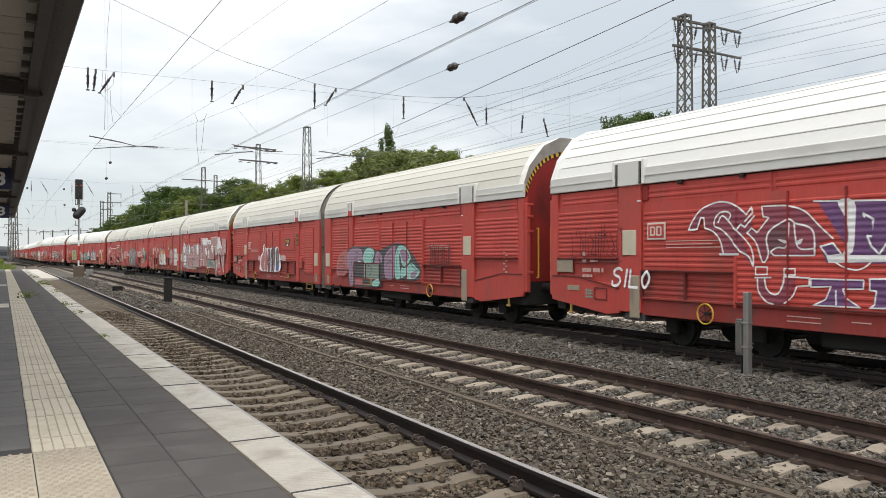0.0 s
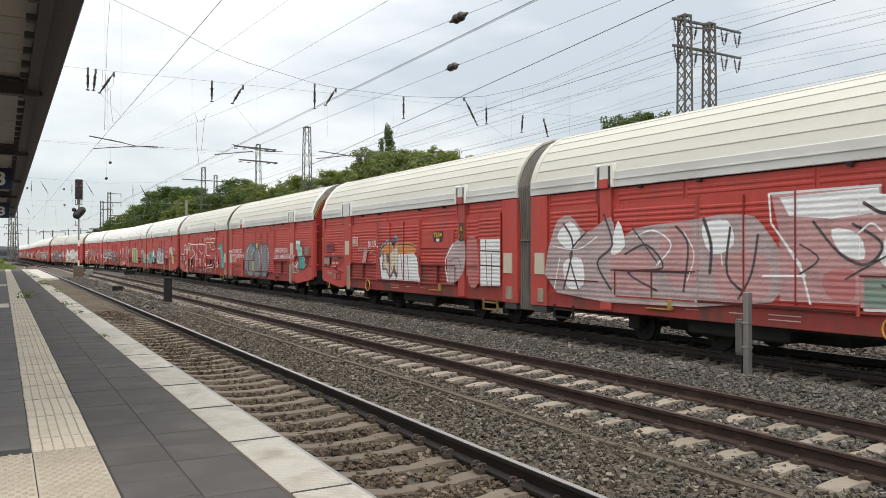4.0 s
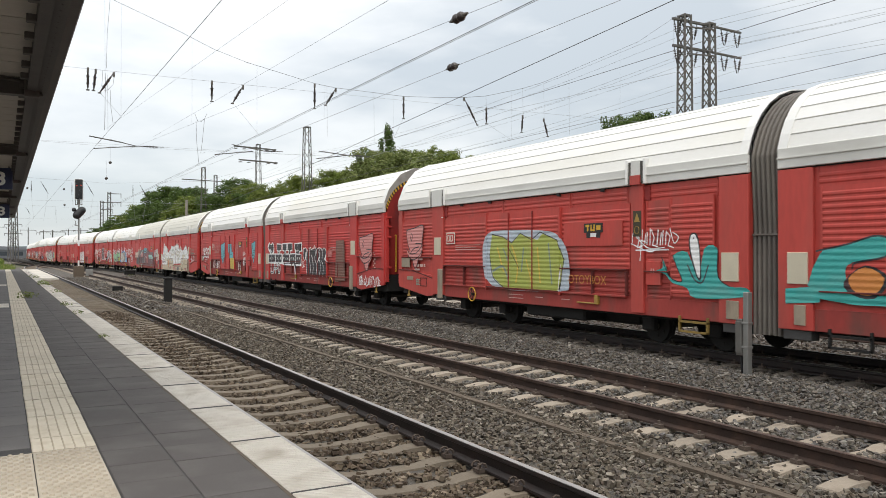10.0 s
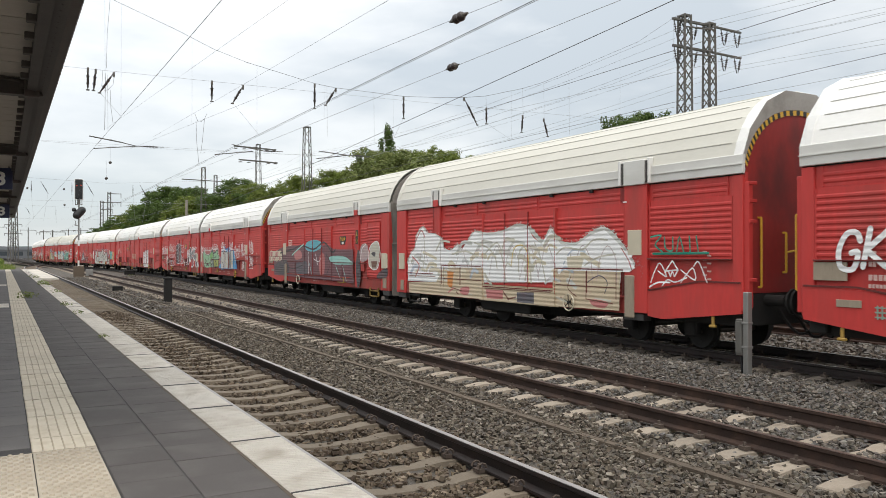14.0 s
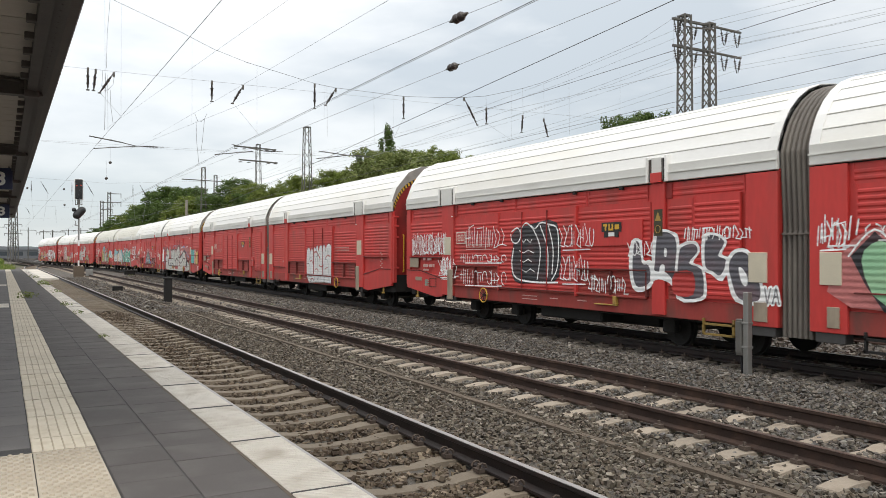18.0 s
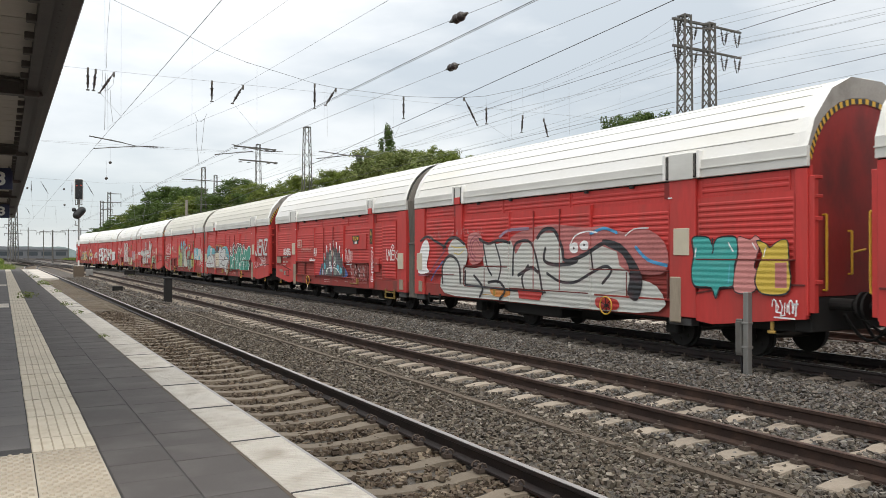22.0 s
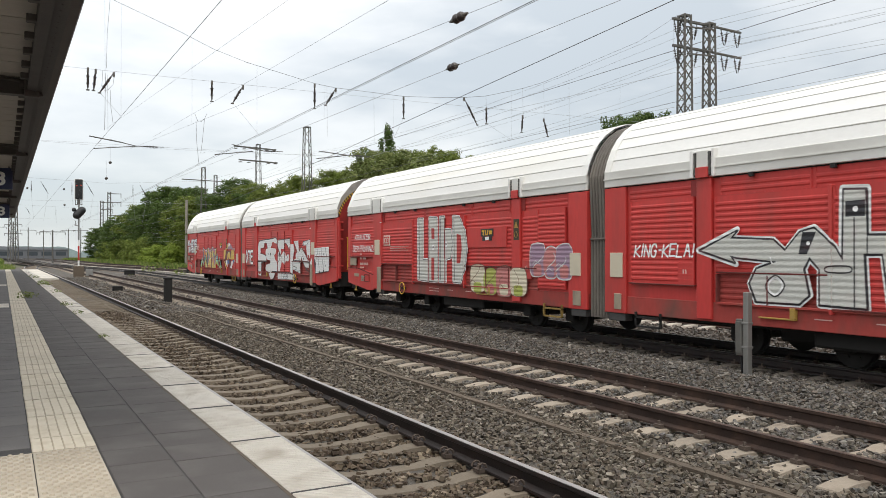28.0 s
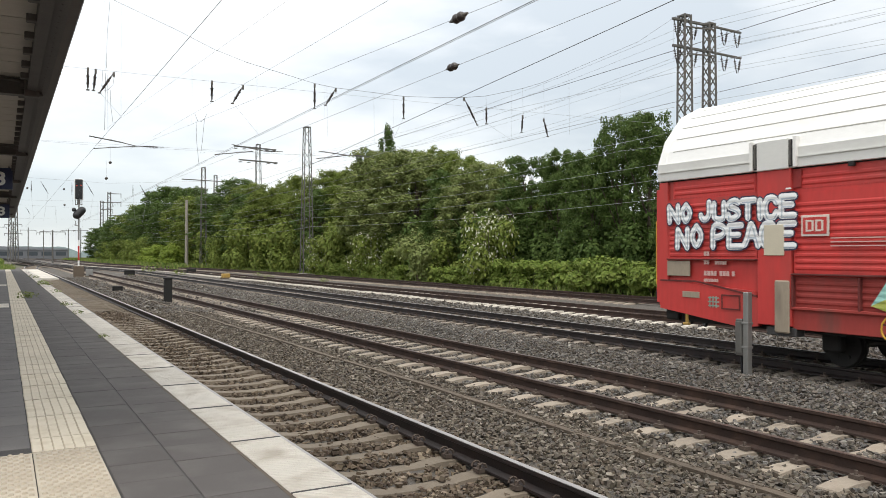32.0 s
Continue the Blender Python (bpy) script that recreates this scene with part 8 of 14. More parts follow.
g.stroke([(21.48, 2.09), (21.74, 1.69), (21.92, 1.17)], 0.039, 'bone', smooth=True)
g.stroke([(22.32, 1.82), (22.63, 1.97), (23.22, 1.92), (23.59, 2.12), (24.04, 2.12)], 0.039, 'bone', smooth=True)
g.stroke([(22.83, 1.82), (22.79, 1.2)], 0.039, 'bone', smooth=True)
g.stroke([(23.31, 1.58), (23.77, 1.76), (24.29, 1.82)], 0.036, 'bone', smooth=True)
g.stroke([(15.15, 1.74), (15.6, 1.48), (15.34, 1.14)], 0.042, 'blush', smooth=True)
g.stroke([(17.58, 1.82), (18.34, 1.9), (18.92, 1.75)], 0.048, 'bone', smooth=True)
g.stroke([(15.89, 2.33), (15.96, 1.91), (15.82, 1.32)], 0.042, 'bone', smooth=True)
g.poly([(22.69, 1.76), (23.31, 1.8), (23.18, 1.48), (22.73, 1.47)], 'cream')
g.stroke([(23.4, 1.22), (23.77, 1.37), (24.03, 1.24), (23.95, 1.0)], 0.024, 'slate', smooth=True)
g.stroke([(22.83, 1.32), (22.73, 1.07), (23.02, 0.9)], 0.026, 'brown', smooth=True)
g.poly([(17.32, 1.35), (17.67, 1.32), (17.58, 0.85), (17.32, 0.95)], 'orange')
g.poly([(18.04, 0.89), (18.49, 0.94), (18.43, 0.73), (18.07, 0.74)], 'rose', 0, True)
g.poly([(23.5, 0.86), (24.03, 0.83), (23.95, 0.7), (23.59, 0.72)], 'rose', 0, True)
g.stroke([(24.46, 1.94), (24.66, 1.71), (24.76, 1.51)], 0.027, 'blush', smooth=True)
g.stroke([(15.34, 2.17), (15.71, 2.53), (15.96, 2.33)], 0.042, 'blush', smooth=True)
g.stroke([(25.29, 2.15), (25.56, 2.18), (25.41, 2.0), (25.59, 1.87)], 0.033, 'deepgreen', smooth=True)
g.stroke([(25.65, 2.14), (25.68, 1.93), (25.85, 1.89), (25.86, 2.14)], 0.033, 'deepgreen', smooth=True)
g.stroke([(25.96, 1.88), (26.03, 2.14), (26.13, 1.86)], 0.03, 'deepgreen', smooth=True)
g.stroke([(26.27, 2.15), (26.29, 1.86)], 0.033, 'deepgreen')
g.stroke([(26.43, 2.15), (26.48, 1.86)], 0.03, 'deepgreen')
g.stroke([(25.35, 1.83), (26.71, 1.84)], 0.044, 'deepgreen')
g.stroke([(25.29, 1.28), (25.38, 1.47), (25.53, 1.65), (25.7, 1.4), (25.48, 1.5)], 0.027, 'white', smooth=True)
g.stroke([(25.67, 1.5), (25.85, 1.7), (25.99, 1.53), (25.67, 1.5)], 0.028, 'white')
g.stroke([(25.75, 1.5), (25.8, 1.4), (25.85, 1.51), (25.9, 1.4), (25.99, 1.53)], 0.028, 'white')
g.stroke([(26.06, 1.53), (26.4, 1.35), (26.34, 1.57), (26.06, 1.3)], 0.025, 'white', smooth=True)
g.stroke([(25.59, 1.22), (25.73, 1.34), (25.92, 1.3), (26.2, 1.39)], 0.028, 'white', smooth=True)
g.stroke([(26.37, 1.6), (26.49, 1.68), (26.68, 1.32)], 0.025, 'white', smooth=True)
g.stroke([(25.26, 1.19), (25.48, 1.28), (25.78, 1.29)], 0.033, 'white', smooth=True)
g.done('white and cream painted-over block')
g = Graffito(5)
g.poly([(14.58, 1.85), (15.21, 2.24), (16.02, 2.08), (17.37, 2.28), (18.78, 2.23), (19.17, 1.76), (19.09, 1.14), (14.7, 1.03)], 'blush', 0, True)
g.poly([(14.7, 1.79), (15.07, 2.15), (15.35, 1.9), (15.89, 1.79), (16.53, 1.85), (17.37, 2.13), (17.6, 1.93), (18.05, 1.95), (18.47, 2.14), (18.68, 2.05), (18.76, 1.82), (18.98, 1.74), (18.94, 1.45), (18.78, 1.05), (15.21, 0.99), (14.93, 1.37)], 'black')
g.poly([(14.87, 1.73), (15.16, 2.02), (15.49, 1.79), (16.08, 1.74), (16.66, 1.78), (17.26, 1.99), (17.4, 1.76), (17.35, 1.55), (16.97, 1.47), (16.97, 1.08), (15.3, 1.04)], 'leaf', 0, True)
g.poly([(17.58, 1.8), (18.05, 1.88), (18.47, 2.05), (18.62, 1.95), (18.57, 1.82), (18.84, 1.74), (18.78, 1.52), (17.6, 1.5)], 'leaf', 0, True)
g.poly([(17.6, 1.45), (18.84, 1.47), (18.7, 1.11), (17.71, 1.08)], 'lime')
g.poly([(17.02, 1.44), (17.51, 1.45), (17.51, 1.06), (17.02, 1.04)], 'sage')
g.poly([(16.66, 1.75), (17.26, 1.96), (17.35, 1.62), (16.9, 1.52)], 'green', 0, True)
g.stroke([(15.35, 1.53), (15.76, 1.39), (15.43, 1.29), (15.35, 1.53)], 0.06, 'black')
g.stroke([(16.15, 1.75), (16.41, 1.4), (16.78, 1.13)], 0.056, 'black', smooth=True)
g.stroke([(17.19, 1.58), (16.9, 1.55), (16.83, 1.27), (17.14, 1.2), (17.4, 1.28)], 0.052, 'black', smooth=True)
g.stroke([(17.72, 1.76), (17.94, 1.59), (18.28, 1.73)], 0.052, 'black', smooth=True)
g.stroke([(17.51, 1.96), (17.6, 1.69), (17.53, 1.07)], 0.052, 'black', smooth=True)
g.stroke([(17.89, 1.14), (18.11, 1.41), (18.41, 1.16)], 0.052, 'black', smooth=True)
g.stroke([(15.65, 1.07), (16.08, 1.25), (16.46, 1.04)], 0.056, 'black', smooth=True)
g.poly([(15.76, 1.17), (16.02, 1.28), (16.28, 1.11)], 'black', 0, True)
g.stroke([(14.67, 1.79), (15.07, 2.18), (15.49, 1.87), (16.15, 1.79), (16.78, 1.88), (17.37, 2.16), (17.65, 1.94), (18.05, 2.01), (18.47, 2.18), (18.72, 2.08), (18.78, 1.82), (19.04, 1.72), (18.98, 1.42)], 0.03, 'white', smooth=True)
g.stroke([(16.15, 1.54), (16.28, 1.33)], 0.021, 'white', smooth=True)
g.stroke([(17.02, 1.33), (17.26, 1.34)], 0.021, 'white', smooth=True)
g.done('green angular lettering with black and white outlines')
g = Graffito(5)
g.poly([(18.88, 1.05), (19.37, 1.68), (19.74, 2.02), (20.24, 2.24), (20.61, 2.09), (21.33, 2.18), (21.56, 2.02), (22.28, 2.03), (22.52, 1.7), (22.96, 1.03), (22.41, 1.0), (22.14, 1.03), (19.55, 0.91)], 'sky')
g.stroke([(19.7, 1.99), (20.24, 2.27), (20.61, 2.09), (21.33, 2.2), (21.63, 2.02)], 0.06, 'blue', smooth=True)
g.stroke([(22.49, 1.77), (22.74, 1.42), (22.97, 1.05)], 0.06, 'blue', smooth=True)
g.poly([(19.46, 1.97), (19.92, 1.94), (20.03, 1.98), (20.53, 1.97), (20.58, 1.91), (20.78, 1.97), (21.41, 1.93), (21.61, 2.01), (22.24, 2.01), (22.24, 1.49), (22.07, 1.44), (22.07, 1.28), (22.21, 1.26), (22.14, 1.04), (19.46, 1.0)], 'pearl')
g.poly([(21.33, 1.86), (21.56, 1.92), (21.78, 1.69), (21.77, 1.29), (21.56, 1.03), (21.25, 1.04), (20.97, 1.04), (21.1, 1.47), (21.03, 1.71)], 'grey', 0, True)
g.stroke([(19.44, 0.99), (19.46, 1.58), (19.46, 1.98), (19.88, 1.97), (19.99, 1.8)], 0.046, 'black', smooth=True)
g.stroke([(19.99, 1.8), (20.08, 1.98), (20.49, 1.97), (20.53, 1.59), (20.53, 1.01)], 0.042, 'black')
g.stroke([(20.58, 1.86), (20.74, 1.97), (20.94, 1.86), (21.05, 1.54), (21.18, 1.38), (20.94, 1.02)], 0.038, 'black', smooth=True)
g.stroke([(21.02, 1.82), (21.33, 1.93), (21.63, 1.88), (21.78, 1.61), (21.74, 1.29), (21.56, 1.03)], 0.038, 'black', smooth=True)
g.stroke([(21.56, 1.98), (22.24, 2.01), (22.24, 1.49), (22.07, 1.44), (22.07, 1.33), (22.22, 1.28), (22.18, 1.05)], 0.035, 'black')
g.stroke([(21.33, 1.71), (21.27, 1.44), (21.41, 1.22), (21.5, 1.5), (21.33, 1.71)], 0.033, 'black', smooth=True)
g.stroke([(19.77, 1.37), (20.03, 1.21), (20.03, 1.02)], 0.048, 'black', smooth=True)
g.poly([(19.48, 2.05), (20.03, 2.04), (20.03, 2.01), (19.48, 2.01)], 'white')
g.stroke([(19.48, 2.04), (19.92, 2.03)], 0.026, 'white')
g.stroke([(20.06, 2.04), (20.53, 2.03)], 0.024, 'white')
g.stroke([(20.61, 2.02), (20.78, 2.04), (20.97, 1.98)], 0.024, 'white', smooth=True)
g.stroke([(21.22, 1.99), (21.41, 2.01), (21.61, 2.07), (22.31, 2.07)], 0.024, 'white', smooth=True)
g.stroke([(21.78, 1.82), (21.93, 1.72), (22.07, 1.88)], 0.016, 'grey', smooth=True)
g.stroke([(20.27, 1.82), (20.18, 1.53), (20.36, 1.24)], 0.018, 'grey', smooth=True)
for h, z in [(19.88, 1.55), (19.61, 1.4), (20.53, 1.44), (20.69, 1.29), (21.25, 1.6), (21.63, 1.44), (21.82, 1.32), (21.18, 1.36), (22.37, 1.62), (19.13, 1.35), (22.59, 1.31)]:
    g.star(h, z, 0.022, 'yellow')
g.done('pale silver lettering with black outlines on a blue background')
g = Graffito(5)
g.poly([(10.05, 2.09), (10.33, 2.09), (10.39, 1.71), (10.61, 1.69), (10.65, 1.26), (10.35, 1.08), (10.08, 1.15), (9.98, 1.6)], 'white', 0, True)
g.poly([(10.14, 2.05), (10.27, 2.03), (10.35, 1.65), (10.53, 1.6), (10.58, 1.3), (10.3, 1.17), (10.14, 1.26), (10.08, 1.6)], 'slate', 0, True)
g.poly([(10.67, 2.24), (10.88, 2.3), (11.13, 2.25), (11.32, 2.09), (11.29, 1.21), (11.05, 1.29), (10.8, 1.34), (10.58, 1.3), (10.61, 1.66)], 'white', 0, True)
g.poly([(10.76, 2.21), (10.91, 2.24), (11.1, 2.21), (11.25, 2.03), (11.22, 1.35), (10.99, 1.48), (10.7, 1.5), (10.7, 1.66)], 'slate', 0, True)
g.poly([(11.25, 1.82), (11.38, 2.02), (11.72, 2.06), (11.82, 1.87), (11.66, 1.67), (11.9, 1.58), (11.98, 1.2), (11.87, 0.99), (11.25, 1.0)], 'white', 0, True)
g.poly([(11.31, 1.8), (11.43, 1.97), (11.69, 2.0), (11.76, 1.86), (11.56, 1.66), (11.85, 1.55), (11.91, 1.22), (11.82, 1.04), (11.31, 1.06)], 'slate', 0, True)
g.poly([(11.88, 2.15), (12.21, 2.19), (12.43, 2.04), (12.31, 1.82), (12.5, 1.73), (12.33, 1.35), (12.08, 1.46), (11.88, 1.58)], 'white', 0, True)
g.poly([(11.96, 2.12), (12.21, 2.14), (12.37, 2.02), (12.23, 1.8), (12.42, 1.71), (12.28, 1.45), (12.11, 1.52), (11.94, 1.62)], 'slate', 0, True)
g.poly([(12.39, 1.68), (12.58, 1.9), (12.86, 1.9), (13.06, 1.64), (13.17, 1.25), (13.12, 0.98), (12.6, 1.01), (12.43, 1.41)], 'white', 0, True)
g.poly([(12.47, 1.66), (12.61, 1.84), (12.82, 1.84), (12.99, 1.62), (13.11, 1.26), (13.05, 1.04), (12.67, 1.07), (12.5, 1.43)], 'slate', 0, True)
g.poly([(12.67, 1.59), (12.76, 1.57), (12.86, 1.42), (12.83, 1.28), (12.73, 1.34)], 'white', 0, True)
g.poly([(10.85, 1.61), (10.95, 1.61), (10.94, 1.42), (10.82, 1.46)], 'white', 0, True)
g.poly([(10.95, 1.93), (11.01, 1.92), (11.0, 1.77), (10.94, 1.8)], 'white', 0, True)
g.poly([(11.2, 1.46), (11.65, 1.49), (11.66, 1.08), (11.19, 1.08)], 'red2', 0, True)
g.done('dark grey lettering with broad white outlines')
g = Graffito(5)
g.poly([(5.8, 2.24), (6.07, 2.44), (6.55, 2.52), (7.64, 2.53), (7.7, 1.31), (6.88, 1.16), (5.95, 1.16), (5.8, 1.75), (5.9, 2.07)], 'black', 0, True)
g.stroke([(6.19, 2.4), (6.43, 2.57), (6.77, 2.42), (7.0, 2.55), (7.32, 2.51), (7.66, 2.36), (7.66, 1.57), (7.43, 1.22)], 0.036, 'white', smooth=True)
g.stroke([(6.66, 2.49), (7.0, 1.96), (6.88, 1.23)], 0.036, 'white', smooth=True)
g.stroke([(7.0, 2.48), (7.28, 1.95), (7.28, 1.3)], 0.036, 'white', smooth=True)
g.stroke([(7.32, 2.47), (7.49, 1.95), (7.45, 1.37)], 0.034, 'white', smooth=True)
g.stroke([(5.83, 2.38), (6.07, 2.46), (6.22, 2.29), (6.07, 2.1), (5.85, 2.13), (5.78, 2.31)], 0.036, 'white', smooth=True)
g.stroke([(5.9, 1.96), (5.83, 1.54), (6.02, 1.24), (6.77, 1.16), (7.66, 1.18)], 0.042, 'white', smooth=True)
g.stroke([(6.24, 2.18), (6.33, 2.1), (6.43, 2.18)], 0.022, 'white')
g.stroke([(6.48, 2.17), (6.61, 2.09), (6.66, 2.17)], 0.022, 'white')
g.stroke([(6.14, 1.91), (6.33, 1.85), (6.52, 1.92), (6.75, 1.85)], 0.021, 'white')
g.stroke([(6.19, 1.67), (6.33, 1.63), (6.52, 1.7), (6.66, 1.64)], 0.022, 'white')
g.stroke([(6.24, 1.45), (6.43, 1.39), (6.61, 1.47), (6.77, 1.41)], 0.022, 'white')
g.done('black ghost-like lettering with white outlines')
g = Graffito(3)
g.poly([(19.26, 2.24), (20.1, 2.44), (20.99, 2.5), (22.1, 2.39), (22.65, 2.42), (23.31, 2.26), (23.83, 2.34), (24.41, 2.04), (24.44, 1.5), (23.67, 1.43), (21.51, 1.57), (19.26, 1.82)], 'blush', 0, True)
g.poly([(15.9, 0.72), (15.85, 1.30), (17.1, 1.46), (19.2, 1.40), (21.2, 1.52), (22.9, 1.5), (23.5, 1.36), (24.2, 1.2), (24.25, 0.72), (21.8, 0.64), (18.4, 0.66)], 'pearl', 0, True)
g.poly([(18.3, 0.95), (19.0, 1.05), (19.2, 0.80), (18.5, 0.74)], 'orange', 0, True)
g.stroke([(14.42, 2.22), (14.85, 2.34), (15.35, 2.2), (15.95, 2.02)], 0.075, 'black', smooth=True)
g.stroke([(14.3, 1.2), (14.9, 1.22), (15.3, 1.5), (15.95, 1.95)], 0.06, 'wine', smooth=True)
g.stroke([(15.1, 1.05), (15.35, 1.3), (15.8, 1.62)], 0.05, 'blue', smooth=True)
g.mist([(14.95, 2.3), (15.9, 2.36), (16.9, 2.4), (17.9, 2.36)], 'dusty', 160, 0.06, 8)
g.poly([(14.29, 1.27), (14.44, 1.96), (14.8, 2.26), (15.02, 1.99), (14.84, 1.49), (14.98, 1.29)], 'white', 0, True)
g.poly([(15.91, 0.97), (15.84, 1.5), (16.26, 1.74), (16.71, 1.54), (16.8, 1.0)], 'pearl', 0, True)
g.poly([(16.14, 1.85), (16.39, 2.22), (16.92, 2.16), (17.19, 1.82), (16.92, 1.42)], 'pearl', 0, True)
g.poly([(17.07, 1.39), (18.0, 1.5), (17.94, 2.15), (18.62, 2.08), (19.26, 2.16), (19.46, 1.82), (19.75, 2.1), (20.1, 2.09), (20.4, 2.22), (20.62, 2.32), (20.99, 2.31), (21.3, 1.95), (21.3, 1.59), (21.81, 1.7), (22.65, 1.99), (23.09, 1.87), (23.17, 1.59), (23.44, 1.46), (23.52, 1.14), (22.47, 0.98), (20.67, 1.0), (19.39, 0.97), (17.07, 1.02)], 'pearl')
g.poly([(20.56, 0.97), (22.38, 0.98), (22.37, 0.64), (21.2, 0.74)], 'pearl')
g.stroke([(16.3, 2.05), (16.6, 2.0), (17.1, 2.02)], 0.03, 'lemon', smooth=True)
g.stroke([(16.45, 1.86), (16.75, 1.82), (17.0, 1.95)], 0.03, 'lemon', smooth=True)
g.poly([(17.2, 2.3), (17.8, 2.36), (18.05, 1.9), (17.8, 1.6), (17.3, 1.6)], 'rose', 0, True)
for q in (0.10, 0.19, 0.28):
    g.stroke([(17.6 + q * 1.1 * math.cos(i), 1.97 + q * 1.2 * math.sin(i)) for i in (0.4, 1.4, 2.5, 3.6, 4.7)], 0.035, 'wine' if q > 0.15 else 'blush', smooth=True)
g.stroke([(23.64, 1.96), (23.98, 1.71), (24.47, 1.61)], 0.066, 'sky', smooth=True)
g.stroke([(22.28, 2.26), (22.69, 2.36), (23.09, 2.26)], 0.06, 'sky', smooth=True)
g.stroke([(21.57, 2.01), (21.75, 2.22), (22.13, 2.31), (22.47, 2.28)], 0.033, 'white', smooth=True)
g.stroke([(23.34, 2.19), (23.59, 2.32), (23.99, 2.33)], 0.027, 'white', smooth=True)
g.stroke([(18.75, 2.25), (19.14, 2.41), (19.99, 2.43)], 0.075, 'lilac', smooth=True)
g.poly([(22.65, 2.13), (23.21, 2.03), (23.67, 1.62), (23.83, 1.27), (23.67, 0.9), (23.41, 1.02), (23.47, 1.46), (23.24, 1.82), (22.79, 1.99)], 'black', 0, True)
g.stroke([(15.84, 1.98), (16.14, 2.22), (16.55, 2.28), (17.01, 2.1)], 0.085, 'black', smooth=True)
g.stroke([(15.81, 1.01), (15.81, 1.5), (16.23, 1.78), (16.71, 1.57), (16.8, 1.05)], 0.085, 'black', smooth=True)
g.stroke([(17.8, 2.21), (18.22, 2.09), (18.7, 2.17), (19.21, 2.1)], 0.075, 'black', smooth=True)
g.stroke([(17.97, 2.12), (18.16, 1.53), (18.38, 1.28)], 0.06, 'black', smooth=True)
g.stroke([(18.54, 2.11), (18.81, 1.54), (18.65, 1.1)], 0.06, 'black', smooth=True)
g.stroke([(19.34, 1.31), (19.39, 1.96), (19.63, 2.13), (20.1, 2.09), (20.38, 1.56), (20.56, 0.9)], 0.07, 'black', smooth=True)
g.stroke([(19.58, 1.31), (20.1, 1.5), (20.38, 1.4)], 0.084, 'black', smooth=True)
g.stroke([(19.87, 0.87), (19.73, 1.25), (19.99, 1.55)], 0.07, 'black', smooth=True)
g.stroke([(20.36, 2.2), (20.6, 2.38), (20.99, 2.37), (21.28, 1.98), (21.41, 1.67), (22.1, 1.82), (22.69, 2.06), (23.04, 2.02)], 0.091, 'black', smooth=True)
g.stroke([(20.67, 1.95), (20.62, 1.69), (20.93, 1.59), (21.51, 1.6), (21.81, 1.67)], 0.084, 'black', smooth=True)
g.stroke([(20.73, 1.38), (21.2, 1.21), (21.71, 1.2), (22.13, 1.35), (22.39, 1.46), (22.74, 1.57), (22.93, 1.47), (22.65, 1.21)], 0.065, 'black', smooth=True)
g.stroke([(17.52, 1.25), (17.94, 0.96), (17.8, 0.7)], 0.075, 'black', smooth=True)
g.stroke([(18.22, 1.09), (18.7, 1.13), (18.99, 0.92), (18.75, 0.68)], 0.075, 'black', smooth=True)
g.stroke([(17.07, 1.36), (17.07, 1.02)], 0.08, 'black', smooth=True)
g.stroke([(22.28, 1.88), (22.34, 1.52)], 0.048, 'black', smooth=True)
g.stroke([(17.07, 0.99), (19.39, 0.93), (20.67, 0.94)], 0.048, 'black')
g.poly([(21.55, 1.95), (21.67, 2.07), (21.83, 2.05), (21.83, 1.87), (21.65, 1.85)], 'white', 0, True)
g.poly([(21.9, 2.02), (22.04, 2.12), (22.19, 2.07), (22.17, 1.92), (21.98, 1.92)], 'white', 0, True)
g.dot(21.71, 1.95, 0.03, 'black')
g.dot(22.06, 2.02, 0.03, 'black')
g.poly([(19.56, 0.94), (20.56, 0.93), (20.44, 0.74), (19.61, 0.75)], 'red2')
g.poly([(22.47, 0.91), (23.09, 0.89), (23.09, 0.69), (22.5, 0.69)], 'red2', 0, True)
g.stroke([(25.1, 2.08), (25.23, 2.14), (25.48, 2.11), (25.58, 1.96), (25.69, 2.1), (25.98, 2.13), (26.1, 2.07), (26.11, 1.82), (26.05, 1.61), (26.03, 1.27), (25.74, 1.23), (25.64, 1.05), (25.54, 1.22), (25.16, 1.24), (25.09, 1.51), (25.14, 1.82)], 0.033, 'black', closed=True, smooth=True)
g.poly([(25.12, 2.08), (25.23, 2.13), (25.48, 2.1), (25.58, 1.95), (25.69, 2.09), (25.98, 2.12), (26.09, 2.06), (26.1, 1.82), (26.04, 1.63), (26.01, 1.29), (25.73, 1.25), (25.64, 1.08), (25.54, 1.24), (25.17, 1.26), (25.1, 1.51), (25.16, 1.82)], 'teal', 0, True)
g.stroke([(26.13, 2.11), (26.37, 2.06), (26.49, 2.13), (26.59, 2.01), (26.51, 1.82), (26.46, 1.59), (26.58, 1.52), (26.46, 1.2), (26.05, 1.18), (26.06, 1.53), (26.14, 1.82)], 0.02, 'black', closed=True, smooth=True)
g.poly([(26.13, 2.11), (26.37, 2.06), (26.49, 2.13), (26.58, 2.01), (26.51, 1.82), (26.45, 1.59), (26.57, 1.52), (26.45, 1.21), (26.06, 1.19), (26.06, 1.53), (26.14, 1.82)], 'pink', 0, True)
g.stroke([(26.51, 2.04), (26.68, 1.99), (26.76, 1.93), (26.9, 2.01), (27.01, 2.05), (27.1, 2.0), (27.12, 1.64), (27.15, 1.42), (27.07, 1.19), (26.62, 1.17), (26.47, 1.35), (26.53, 1.59), (26.62, 1.82)], 0.03, 'black', closed=True, smooth=True)
